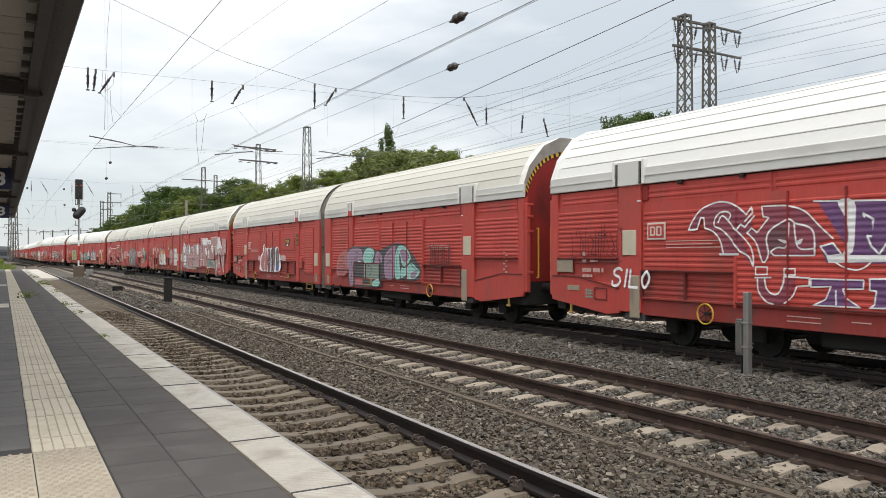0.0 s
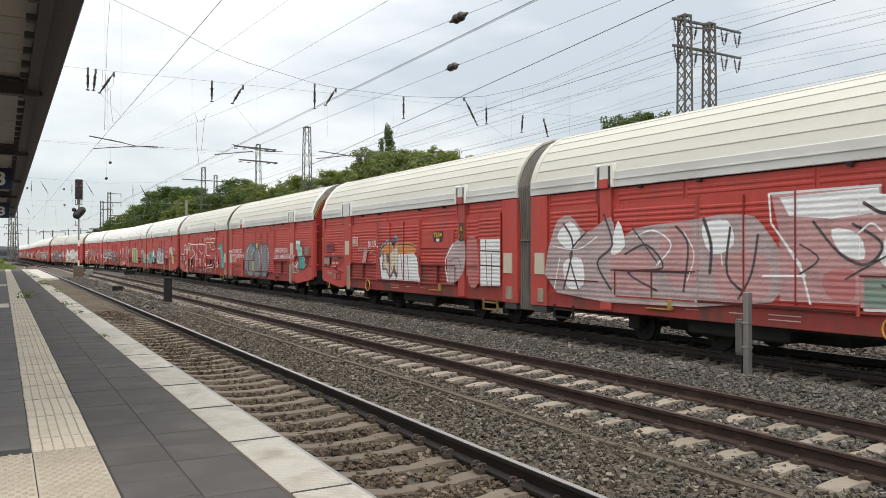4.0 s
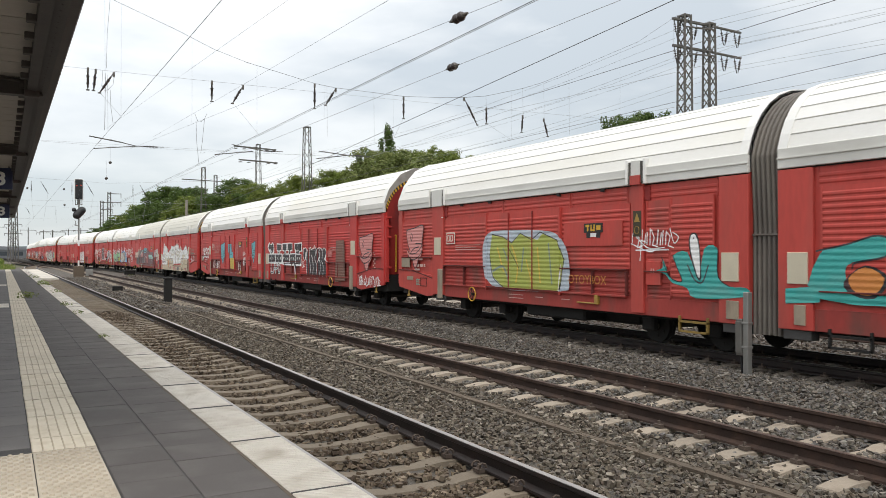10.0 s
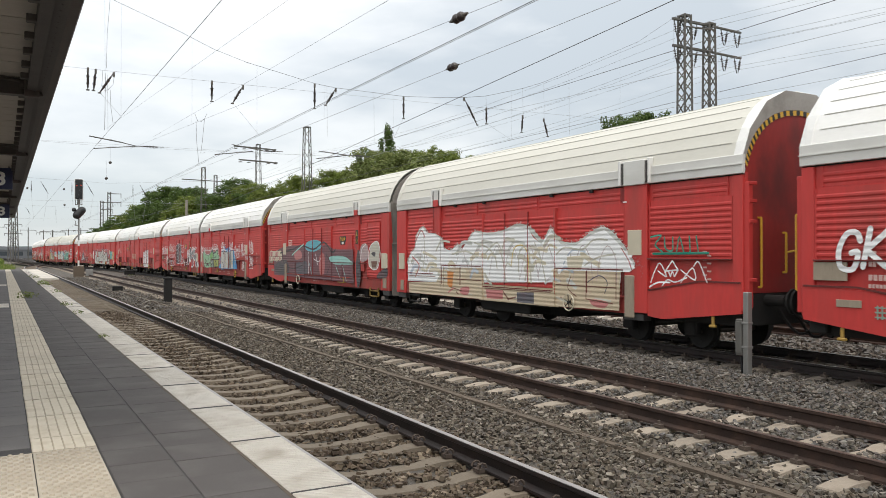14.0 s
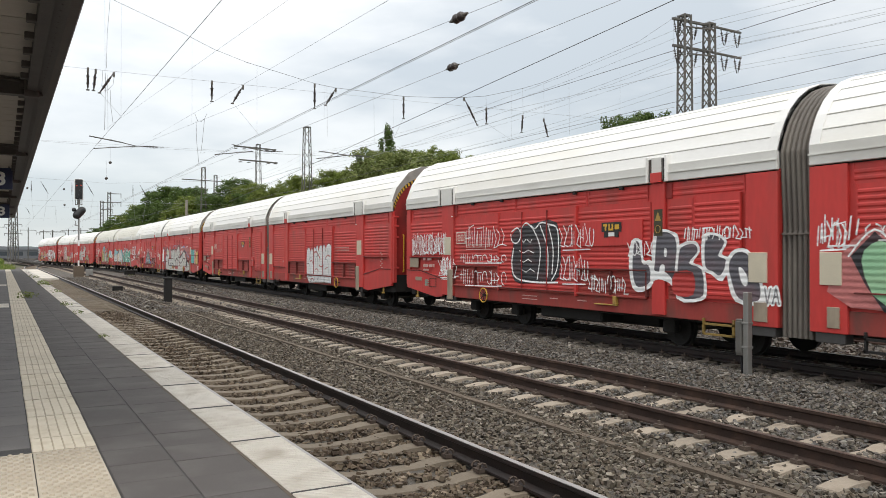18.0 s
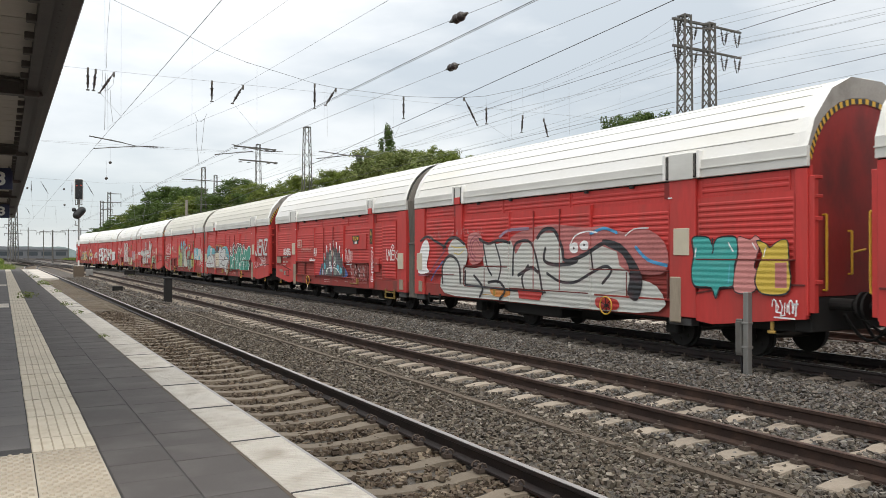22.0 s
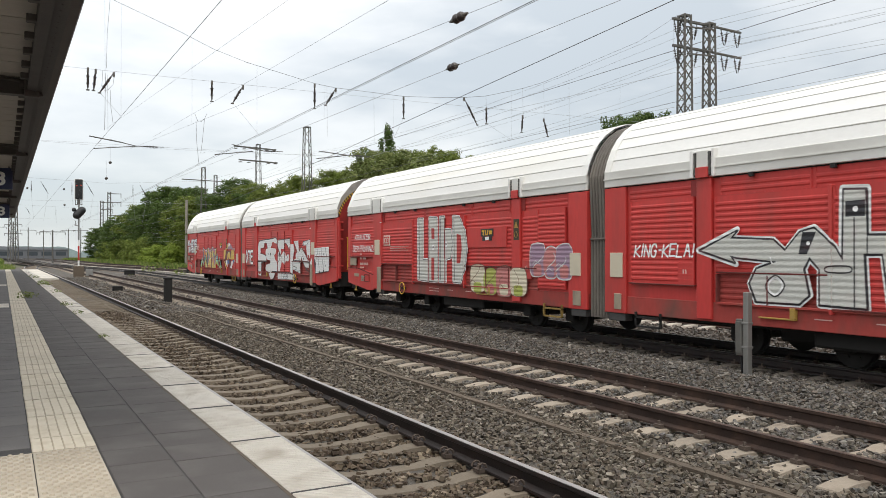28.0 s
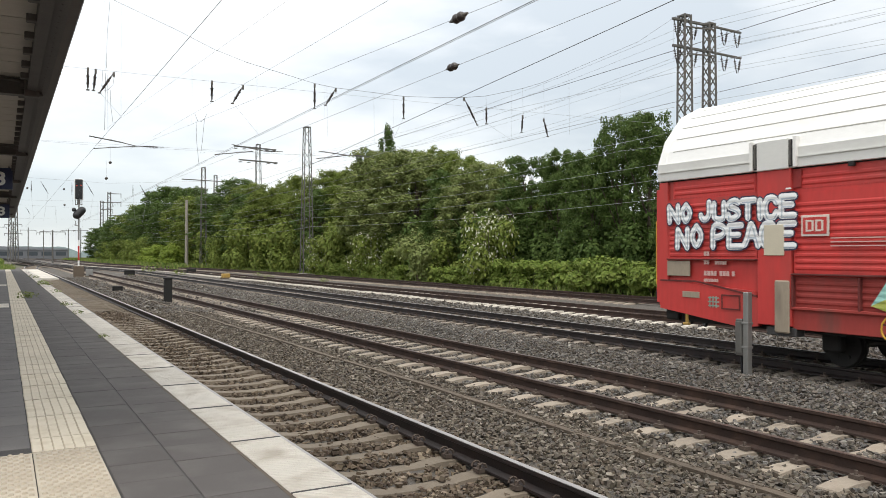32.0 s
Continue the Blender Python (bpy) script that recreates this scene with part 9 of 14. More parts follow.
g.poly([(26.51, 2.03), (26.68, 1.99), (26.76, 1.92), (26.9, 2.01), (27.01, 2.05), (27.09, 2.01), (27.11, 1.64), (27.14, 1.42), (27.06, 1.2), (26.62, 1.18), (26.49, 1.35), (26.53, 1.59), (26.62, 1.82)], 'yellow', 0, True)
g.stroke([(25.57, 2.09), (25.59, 1.92), (25.57, 1.84)], 0.033, 'black', smooth=True)
g.poly([(26.86, 1.68), (27.08, 1.69), (27.08, 1.28), (26.86, 1.27)], 'rose')
g.stroke([(25.2, 1.93), (25.17, 1.77)], 0.025, 'white', smooth=True)
g.stroke([(25.92, 2.02), (26.02, 1.87)], 0.025, 'white', smooth=True)
g.stroke([(26.42, 2.01), (26.49, 1.9)], 0.02, 'white', smooth=True)
g.stroke([(26.68, 1.92), (26.64, 1.78)], 0.018, 'white', smooth=True)
g.stroke([(25.92, 1.33), (25.95, 1.63)], 0.03, 'cyan', smooth=True)
g.done('silver winding lettering with heavy black outlines and pale haze')
g = Graffito(2)
g.stroke([(20.11, 1.55), (20.24, 1.88), (20.6, 1.8), (20.77, 2.03), (20.98, 2.32), (21.21, 2.28), (21.37, 2.07), (21.59, 2.04), (21.89, 2.27), (22.24, 2.28), (22.52, 2.27), (22.74, 1.99), (22.95, 2.2), (23.15, 2.25)], 0.22, 'plum', smooth=True)
g.poly([(20.17, 0.94), (20.17, 1.55), (20.33, 1.79), (20.67, 1.68), (20.87, 1.91), (21.0, 2.22), (21.15, 2.13), (21.22, 1.96), (21.42, 1.87), (21.6, 1.82), (21.72, 2.02), (21.89, 2.19), (22.13, 2.24), (22.31, 2.15), (22.42, 2.18), (22.57, 2.19), (22.68, 1.86), (22.83, 1.86), (22.97, 2.17), (23.12, 2.22), (23.24, 2.04), (23.4, 2.05), (23.55, 2.08), (23.68, 1.99), (23.87, 2.14), (24.2, 2.23), (24.38, 2.03), (24.34, 1.74), (24.15, 1.51), (23.98, 1.45), (24.06, 1.03), (22.38, 0.98), (22.33, 0.92), (22.18, 1.03), (21.27, 0.99)], 'deepgreen', 0, True)
g.stroke([(20.17, 0.94), (20.18, 1.52), (20.31, 1.77), (20.53, 1.72), (20.74, 1.7), (20.9, 1.93), (21.01, 2.22), (21.17, 2.13), (21.14, 1.97), (21.3, 1.84), (21.33, 1.62)], 0.05, 'white', smooth=True)
g.stroke([(21.14, 2.07), (21.36, 2.06), (21.59, 1.85), (21.77, 2.07), (22.01, 2.23), (22.18, 2.18), (22.22, 2.01), (22.15, 1.73), (22.24, 1.35), (22.35, 0.92)], 0.045, 'white', smooth=True)
g.stroke([(22.35, 0.98), (22.41, 1.45), (22.49, 1.68), (22.35, 1.92), (22.3, 2.15), (22.49, 2.22), (22.64, 2.05), (22.68, 1.86), (22.84, 1.84), (23.0, 2.14), (23.12, 2.22), (23.25, 2.09), (23.25, 1.87), (23.44, 1.65), (23.55, 1.46), (23.49, 1.13)], 0.041, 'white', smooth=True)
g.stroke([(23.3, 1.98), (23.44, 2.08), (23.59, 2.05), (23.68, 1.98), (23.87, 2.15), (24.18, 2.23), (24.38, 2.03), (24.34, 1.74), (24.17, 1.53), (23.95, 1.48)], 0.04, 'white', smooth=True)
g.stroke([(20.74, 1.45), (20.94, 1.61), (21.27, 1.62), (21.59, 1.43), (21.71, 1.01)], 0.045, 'white', smooth=True)
g.stroke([(20.53, 1.06), (20.6, 1.21), (20.71, 1.09), (20.81, 1.41), (21.01, 1.53), (21.23, 1.54)], 0.044, 'white', smooth=True)
g.stroke([(21.76, 1.82), (21.82, 1.37)], 0.045, 'white', smooth=True)
g.stroke([(22.79, 1.46), (22.94, 1.6), (23.15, 1.63), (23.35, 1.56)], 0.041, 'white', smooth=True)
g.stroke([(22.5, 1.22), (22.63, 1.4), (22.84, 1.46), (23.05, 1.36), (23.09, 1.0)], 0.041, 'white', smooth=True)
g.stroke([(23.12, 1.56), (23.18, 1.2)], 0.032, 'white', smooth=True)
g.stroke([(24.06, 1.46), (24.13, 1.24), (23.98, 1.02)], 0.072, 'white', smooth=True)
g.stroke([(22.53, 1.31), (22.5, 1.21), (22.63, 1.25)], 0.04, 'white', smooth=True)
g.stroke([(20.05, 1.52), (20.14, 1.82), (20.39, 1.95), (20.6, 1.84), (20.78, 2.13), (20.94, 2.39), (21.14, 2.42), (21.27, 2.25), (21.5, 2.2), (21.67, 2.33), (22.01, 2.4), (22.3, 2.31), (22.55, 2.31), (22.72, 2.01), (22.92, 2.26), (23.15, 2.31)], 0.033, 'white', smooth=True)
g.done('deep green bubble lettering with broad white outlines')
g = Graffito(2)
g.poly([(14.82, 1.54), (14.94, 2.17), (15.48, 2.34), (16.13, 2.12), (16.61, 2.15), (16.95, 1.89), (16.93, 1.41), (14.82, 1.43)], 'cyan', 0, True)
g.poly([(18.38, 2.16), (19.24, 2.28), (19.87, 2.04), (20.14, 1.55), (19.71, 1.47), (18.38, 1.8)], 'cyan', 0, True)
g.poly([(14.87, 1.01), (14.87, 1.68), (15.34, 1.75), (15.6, 2.15), (16.18, 2.17), (16.31, 1.82), (16.72, 1.82), (17.03, 1.95), (17.92, 1.99), (18.2, 2.14), (18.56, 2.18), (18.82, 1.94), (19.43, 2.14), (19.49, 1.71), (19.75, 1.65), (19.87, 1.49), (20.2, 1.44), (20.11, 1.28), (19.81, 1.21), (19.94, 0.95), (19.56, 0.64), (18.82, 1.0), (18.01, 1.02), (14.99, 1.0)], 'ash')
g.poly([(18.47, 1.88), (18.82, 1.87), (19.37, 2.05), (19.43, 1.88), (19.2, 1.6), (18.56, 1.59)], 'pearl', 0, True)
g.poly([(14.99, 1.4), (15.29, 1.62), (15.6, 1.35), (15.6, 1.14), (15.04, 1.12)], 'pearl', 0, True)
g.poly([(18.38, 1.47), (19.24, 1.48), (19.32, 1.26), (18.64, 1.21)], 'pearl', 0, True)
g.stroke([(14.87, 1.54), (16.93, 1.54)], 0.028, 'bone')
g.stroke([(14.82, 1.37), (15.12, 1.68), (15.36, 1.55), (15.19, 1.1), (15.6, 1.14)], 0.036, 'black', smooth=True)
g.stroke([(15.6, 2.15), (16.18, 2.18), (16.13, 1.96), (15.72, 1.88), (15.6, 1.69), (15.95, 1.55), (16.06, 1.13)], 0.036, 'black', smooth=True)
g.stroke([(16.29, 1.69), (16.72, 1.76), (16.85, 1.41), (16.44, 1.43)], 0.034, 'black', smooth=True)
g.stroke([(17.92, 1.92), (18.2, 2.17), (18.49, 1.94), (18.38, 1.7), (18.01, 1.63)], 0.031, 'black', smooth=True)
g.stroke([(18.47, 1.94), (18.84, 1.87), (19.42, 2.15), (19.53, 1.93), (19.24, 1.6), (19.33, 1.24), (18.82, 1.17), (18.56, 1.38)], 0.031, 'black')
g.stroke([(18.38, 1.59), (18.52, 1.23), (19.4, 1.2)], 0.029, 'black', smooth=True)
g.stroke([(19.49, 1.69), (19.79, 1.6), (20.14, 1.37), (19.84, 1.27)], 0.029, 'black', smooth=True)
g.stroke([(18.73, 1.8), (18.9, 1.57)], 0.029, 'black', smooth=True)
g.stroke([(17.92, 1.34), (18.2, 1.46), (18.31, 1.08)], 0.029, 'black', smooth=True)
g.stroke([(14.48, 1.08), (14.87, 1.26), (14.92, 0.95)], 0.036, 'black', smooth=True)
g.stroke([(19.79, 1.22), (19.9, 0.95), (19.56, 0.64)], 0.029, 'black', smooth=True)
g.poly([(19.4, 1.6), (19.64, 1.51), (19.53, 1.38)], 'black', 0, True)
g.poly([(16.29, 1.43), (16.44, 1.3), (16.35, 1.14), (16.24, 1.23)], 'rose', 0, True)
g.stroke([(15.07, 2.16), (15.6, 2.31), (16.31, 2.22)], 0.028, 'yellow', smooth=True)
g.stroke([(16.89, 2.11), (17.03, 2.35), (17.6, 2.33)], 0.024, 'yellow', smooth=True)
g.stroke([(17.92, 2.19), (18.29, 2.31), (18.7, 2.23)], 0.024, 'yellow', smooth=True)
g.stroke([(16.93, 0.93), (16.78, 1.31), (16.99, 1.57)], 0.031, 'yellow', smooth=True)
g.stroke([(19.56, 0.64), (19.94, 0.93), (19.87, 1.17)], 0.026, 'yellow', smooth=True)
g.poly([(17.03, 1.95), (17.79, 1.97), (17.86, 1.58), (17.75, 1.15), (17.44, 1.04), (17.16, 1.13), (16.97, 1.57)], 'bone', 0, True)
g.poly([(17.16, 1.47), (17.32, 1.57), (17.56, 1.53), (17.79, 1.6), (17.73, 1.15), (17.44, 1.06), (17.2, 1.14)], 'cream', 0, True)
g.poly([(17.03, 2.32), (17.6, 2.28), (17.5, 1.95), (17.18, 1.95)], 'black')
g.stroke([(17.2, 1.55), (17.4, 1.6), (17.48, 1.55), (17.63, 1.6), (17.79, 1.53)], 0.024, 'brown', smooth=True)
g.stroke([(17.16, 1.75), (17.32, 1.77)], 0.024, 'black', smooth=True)
g.stroke([(17.56, 1.76), (17.71, 1.75)], 0.026, 'black', smooth=True)
g.stroke([(17.34, 1.4), (17.54, 1.4)], 0.018, 'black', smooth=True)
g.stroke([(17.3, 1.32), (17.3, 1.13)], 0.019, 'brown', smooth=True)
g.stroke([(17.59, 1.35), (17.57, 1.14)], 0.019, 'brown', smooth=True)
g.done('silver and cream lettering with dark lines and blue haze')
g = Graffito(0)
g.poly([(17.1, 1.46), (17.89, 1.45), (17.78, 1.36), (17.1, 1.4)], 'black')
g.poly([(17.03, 2.1), (17.15, 2.38), (17.49, 2.48), (19.3, 2.54), (19.91, 2.57), (20.3, 2.33), (20.07, 2.28), (19.4, 2.4), (19.14, 2.08), (18.59, 2.08), (18.46, 2.35), (18.12, 2.34), (17.96, 2.12), (17.47, 2.1), (17.47, 1.86), (17.96, 1.82), (18.35, 1.74), (18.46, 1.51), (17.05, 1.51)], 'chrome')
g.poly([(17.1, 1.43), (17.59, 1.44), (17.59, 0.78), (17.1, 0.79)], 'chrome')
g.poly([(18.41, 2.06), (19.85, 2.07), (19.87, 1.85), (19.69, 1.76), (19.89, 1.53), (20.07, 1.44), (20.04, 1.03), (18.46, 1.02), (18.41, 1.3), (19.05, 1.39), (19.09, 1.52), (18.46, 1.61)], 'chrome', 0, True)
g.poly([(20.26, 2.46), (21.93, 2.5), (21.98, 2.24), (21.85, 2.04), (21.49, 2.29), (21.23, 2.3), (21.1, 2.05), (20.65, 2.06), (20.72, 1.82), (20.48, 1.85), (19.96, 2.38)], 'chrome')
g.poly([(20.17, 1.87), (20.48, 1.94), (20.65, 1.68), (20.79, 1.47), (20.62, 1.21), (20.51, 1.04), (20.18, 1.05)], 'chrome')
g.poly([(20.62, 1.65), (21.05, 1.94), (21.3, 1.88), (21.39, 1.73), (21.7, 1.82), (21.85, 1.68), (21.74, 1.51), (21.39, 1.51), (21.23, 1.37), (20.93, 1.45)], 'chrome', 0, True)
g.poly([(22.01, 2.25), (22.43, 2.26), (22.55, 2.06), (22.37, 1.61), (22.31, 0.95), (22.0, 1.06)], 'chrome')
g.poly([(22.46, 2.38), (23.07, 2.4), (23.15, 1.9), (23.46, 2.12), (23.95, 1.82), (24.18, 1.65), (24.16, 1.8), (24.05, 2.19), (23.61, 2.18), (23.66, 2.34), (24.55, 2.42), (24.55, 1.71), (24.41, 1.64), (24.41, 1.26), (23.95, 1.28), (23.43, 1.67), (23.35, 1.0), (22.4, 1.16), (22.4, 1.55), (22.74, 1.64), (22.71, 1.8), (22.96, 1.93)], 'chrome')
g.poly([(20.22, 0.99), (22.59, 0.98), (22.59, 0.72), (20.22, 0.68)], 'chrome')
g.poly([(18.84, 1.11), (19.73, 1.11), (19.73, 0.86), (19.4, 0.66), (18.99, 0.74)], 'chrome', 0, True)
g.poly([(24.5, 1.45), (24.76, 1.68), (24.78, 0.83), (24.52, 0.98)], 'chrome')
g.poly([(19.38, 1.04), (22.08, 1.02), (22.08, 0.95), (19.38, 0.98)], 'chrome')
g.stroke([(17.0, 2.08), (17.15, 2.38), (17.49, 2.48), (19.3, 2.54), (19.91, 2.57), (20.3, 2.33)], 0.042, 'black', smooth=True)
g.stroke([(20.26, 2.46), (21.93, 2.5), (21.98, 2.24)], 0.036, 'black')
g.stroke([(19.96, 2.38), (20.44, 1.94), (20.76, 1.68)], 0.045, 'black', smooth=True)
g.stroke([(18.12, 2.09), (18.19, 2.33), (18.5, 2.32), (18.63, 2.08)], 0.039, 'black', smooth=True)
g.stroke([(17.47, 1.86), (17.96, 1.82), (18.46, 1.74)], 0.035, 'black')
g.stroke([(21.17, 2.05), (21.25, 2.29), (21.49, 2.27), (21.85, 2.04)], 0.036, 'black', smooth=True)
g.stroke([(22.46, 2.38), (22.87, 1.93), (22.73, 1.77)], 0.03, 'black')
g.stroke([(23.15, 1.9), (23.46, 2.12), (23.95, 1.82), (24.21, 1.63)], 0.038, 'black')
g.stroke([(23.43, 1.7), (23.95, 1.28), (24.47, 1.07)], 0.035, 'black', smooth=True)
g.stroke([(23.66, 2.34), (24.55, 2.42)], 0.027, 'black')
g.stroke([(23.66, 2.34), (23.76, 2.23), (23.59, 2.17)], 0.027, 'black', smooth=True)
g.stroke([(22.4, 1.55), (23.2, 1.54), (24.52, 1.49)], 0.04, 'black')
g.stroke([(22.37, 1.5), (22.34, 0.78)], 0.033, 'black')
g.stroke([(20.22, 1.87), (20.4, 1.7), (20.48, 1.53), (20.26, 1.46), (20.18, 1.1)], 0.03, 'black', smooth=True)
g.stroke([(19.38, 1.02), (22.08, 0.99), (22.31, 0.95)], 0.052, 'black')
g.stroke([(17.1, 1.49), (18.46, 1.47)], 0.042, 'black')
g.stroke([(22.96, 1.66), (23.17, 1.52), (23.3, 1.47), (23.23, 1.62)], 0.024, 'black', smooth=True)
g.stroke([(22.45, 1.29), (22.86, 1.25), (22.93, 1.1), (23.33, 1.12)], 0.026, 'black', smooth=True)
g.stroke([(22.52, 1.17), (22.73, 1.18), (22.73, 1.09)], 0.02, 'black')
g.stroke([(24.09, 2.11), (24.21, 2.25), (24.36, 2.29)], 0.024, 'black', smooth=True)
g.poly([(20.44, 1.94), (20.58, 1.8), (20.44, 1.68)], 'black', 0, True)
g.dot(21.21, 1.67, 0.048, 'black')
g.dot(21.63, 1.68, 0.033, 'black')
g.dot(18.76, 1.82, 0.045, 'black')
g.dot(19.16, 1.82, 0.065, 'black')
g.dot(19.54, 1.82, 0.045, 'black')
g.dot(23.77, 1.63, 0.04, 'black')
g.stroke([(23.48, 2.02), (23.58, 2.0), (23.61, 1.92), (23.51, 1.9)], 0.015, 'black', closed=True, smooth=True)
g.stroke([(23.63, 1.82), (23.71, 1.8), (23.71, 1.72), (23.65, 1.72)], 0.015, 'black', closed=True, smooth=True)
g.stroke([(20.83, 0.94), (20.82, 0.72)], 0.022, 'black')
g.stroke([(20.83, 0.94), (21.0, 0.96)], 0.022, 'black')
g.stroke([(21.06, 0.93), (21.08, 0.77), (21.2, 0.76), (21.21, 0.95)], 0.022, 'black')
g.stroke([(21.3, 0.94), (21.33, 0.75), (21.46, 0.77)], 0.022, 'black')
g.stroke([(21.52, 0.75), (21.54, 0.93), (21.66, 0.76), (21.68, 0.92)], 0.022, 'black')
g.poly([(24.27, 1.78), (24.43, 1.78), (24.43, 1.56), (24.26, 1.56)], 'red2')
g.poly([(17.18, 0.96), (17.54, 0.96), (17.54, 0.86), (17.18, 0.86)], 'red2')
g.poly([(24.14, 1.78), (24.15, 1.78), (24.15, 1.77)], 'yellow')
g.done('large silver block lettering with black outlines')
g = Graffito(0)
g.poly([(25.02, 2.06), (26.65, 2.11), (26.65, 1.17), (25.18, 1.04), (25.22, 1.47), (25.06, 1.64)], 'chrome')
g.poly([(24.97, 1.64), (25.12, 1.59), (25.21, 1.38), (25.18, 1.04), (25.11, 1.2)], 'black', 0, True)
g.stroke([(25.36, 2.05), (25.46, 1.65), (25.63, 1.13)], 0.022, 'black', smooth=True)
g.stroke([(25.82, 2.08), (25.88, 1.74), (26.01, 1.49), (26.12, 1.17)], 0.019, 'black', smooth=True)
g.stroke([(26.28, 2.09), (26.34, 1.9), (26.49, 1.62)], 0.019, 'black', smooth=True)
g.stroke([(25.67, 1.93), (25.5, 1.56)], 0.016, 'black', smooth=True)
g.stroke([(25.33, 1.81), (25.18, 1.47)], 0.016, 'black', smooth=True)
g.stroke([(26.01, 1.55), (25.87, 1.3)], 0.018, 'black', smooth=True)
g.stroke([(26.12, 1.82), (26.16, 1.57), (26.26, 1.39)], 0.018, 'black', smooth=True)
g.dot(26.12, 1.82, 0.045, 'black')
g.dot(26.28, 1.37, 0.032, 'black')
g.stroke([(25.18, 1.04), (26.65, 1.17)], 0.027, 'black')
g.poly([(25.53, 1.08), (25.63, 1.18), (25.69, 1.09)], 'black', 0, True)
g.poly([(26.01, 1.14), (26.08, 1.22), (26.17, 1.14)], 'black', 0, True)
g.stroke([(25.0, 1.61), (25.11, 1.64), (25.18, 1.5)], 0.027, 'white', smooth=True)
g.done('silver rounded lettering with thin black outlines')
g = Graffito(0)
g.poly([(4.84, 2.07), (4.99, 2.24), (5.35, 2.12), (5.8, 2.09), (6.04, 2.14), (6.23, 2.23), (6.49, 2.14), (6.8, 2.08), (7.1, 2.15), (7.41, 2.26), (7.66, 2.21), (7.8, 2.1), (8.03, 2.15), (8.23, 2.13), (8.45, 2.21), (8.35, 1.84), (8.3, 1.59), (8.26, 1.03), (7.76, 1.01), (7.15, 1.01), (6.23, 1.01), (5.43, 1.0), (5.42, 1.23), (5.2, 1.48), (4.92, 1.72)], 'lemon')
g.poly([(5.02, 2.23), (5.35, 2.1), (6.04, 2.12), (5.9, 2.0), (5.77, 1.86), (5.42, 2.0)], 'mauve')
g.poly([(5.02, 2.21), (5.2, 1.9), (5.42, 1.54), (5.2, 1.51), (4.98, 1.8), (4.92, 2.09)], 'mauve')
g.poly([(5.09, 2.19), (5.45, 2.0), (6.04, 1.65), (6.07, 1.3), (5.77, 1.44), (5.42, 1.54), (5.2, 1.9)], 'orange')
g.poly([(5.53, 1.54), (5.97, 1.4), (6.17, 1.06), (5.9, 1.2)], 'pink')
g.poly([(6.3, 2.21), (7.1, 2.1), (6.92, 1.94), (6.55, 1.94), (6.4, 2.04)], 'mauve')
g.poly([(6.17, 1.55), (6.4, 1.92), (6.52, 1.46), (6.27, 1.21)], 'mauve')
g.poly([(6.4, 1.92), (6.68, 1.94), (6.92, 1.71), (6.86, 1.54), (6.61, 1.75)], 'orange')
g.poly([(6.23, 1.01), (6.43, 1.22), (7.1, 1.02)], 'orange')
g.poly([(7.3, 1.71), (7.46, 1.64), (7.44, 1.39), (7.22, 1.15)], 'mauve')
g.poly([(7.27, 2.17), (7.6, 2.21), (7.79, 2.09), (8.18, 2.11), (8.08, 1.93), (7.92, 1.87), (7.66, 2.05), (7.55, 1.89)], 'mauve')
g.poly([(7.52, 1.57), (7.6, 1.98), (7.92, 2.0), (7.82, 1.76), (7.79, 1.27), (7.66, 1.17)], 'orange')
g.poly([(8.08, 1.91), (8.18, 1.71), (8.03, 1.28), (7.76, 1.04), (7.83, 1.36)], 'mauve')
g.poly([(7.49, 1.07), (7.66, 1.26), (7.71, 1.04)], 'orange')
g.poly([(5.39, 1.85), (5.69, 1.72), (6.14, 1.22), (6.31, 1.06), (6.17, 0.99), (5.7, 1.43), (5.46, 1.52)], 'black')
g.poly([(4.8, 2.07), (4.95, 2.24), (5.04, 1.8), (5.46, 1.46), (5.57, 1.01), (5.39, 0.99), (5.29, 1.36), (4.87, 1.72)], 'black')
g.poly([(6.13, 2.2), (6.3, 2.2), (6.15, 1.75), (6.22, 1.36), (6.34, 1.01), (6.16, 0.99), (6.02, 1.34), (5.99, 1.8)], 'black')
g.poly([(7.1, 2.1), (7.25, 2.07), (7.34, 1.75), (7.26, 1.29), (7.22, 1.01), (7.07, 1.0), (7.09, 1.29), (7.14, 1.75)], 'black')
g.poly([(4.84, 2.08), (4.93, 2.2), (4.97, 1.79), (5.4, 1.43), (5.51, 1.02), (5.43, 1.01), (5.34, 1.38), (4.93, 1.74)], 'teal')
g.poly([(5.45, 1.79), (5.65, 1.69), (5.84, 1.47), (5.7, 1.49), (5.51, 1.55)], 'teal')
g.poly([(6.17, 2.16), (6.23, 2.16), (6.09, 1.75), (6.16, 1.35), (6.26, 1.03), (6.2, 1.03), (6.08, 1.35), (6.05, 1.79)], 'teal')
g.poly([(6.41, 1.91), (6.55, 1.86), (6.85, 1.54), (6.68, 1.51), (6.46, 1.77)], 'teal')
g.poly([(7.13, 2.06), (7.2, 2.04), (7.27, 1.75), (7.2, 1.29), (7.17, 1.03), (7.12, 1.03), (7.14, 1.29), (7.2, 1.75)], 'teal')
g.poly([(7.6, 1.93), (7.75, 1.91), (7.83, 1.61), (7.97, 1.88), (8.09, 1.9), (7.83, 1.39), (7.65, 1.76)], 'black')
g.poly([(7.63, 1.9), (7.72, 1.89), (7.83, 1.56), (7.99, 1.85), (8.04, 1.86), (7.83, 1.45), (7.66, 1.76)], 'teal')
g.stroke([(6.55, 1.44), (6.89, 1.56), (7.2, 1.61)], 0.02, 'white', smooth=True)
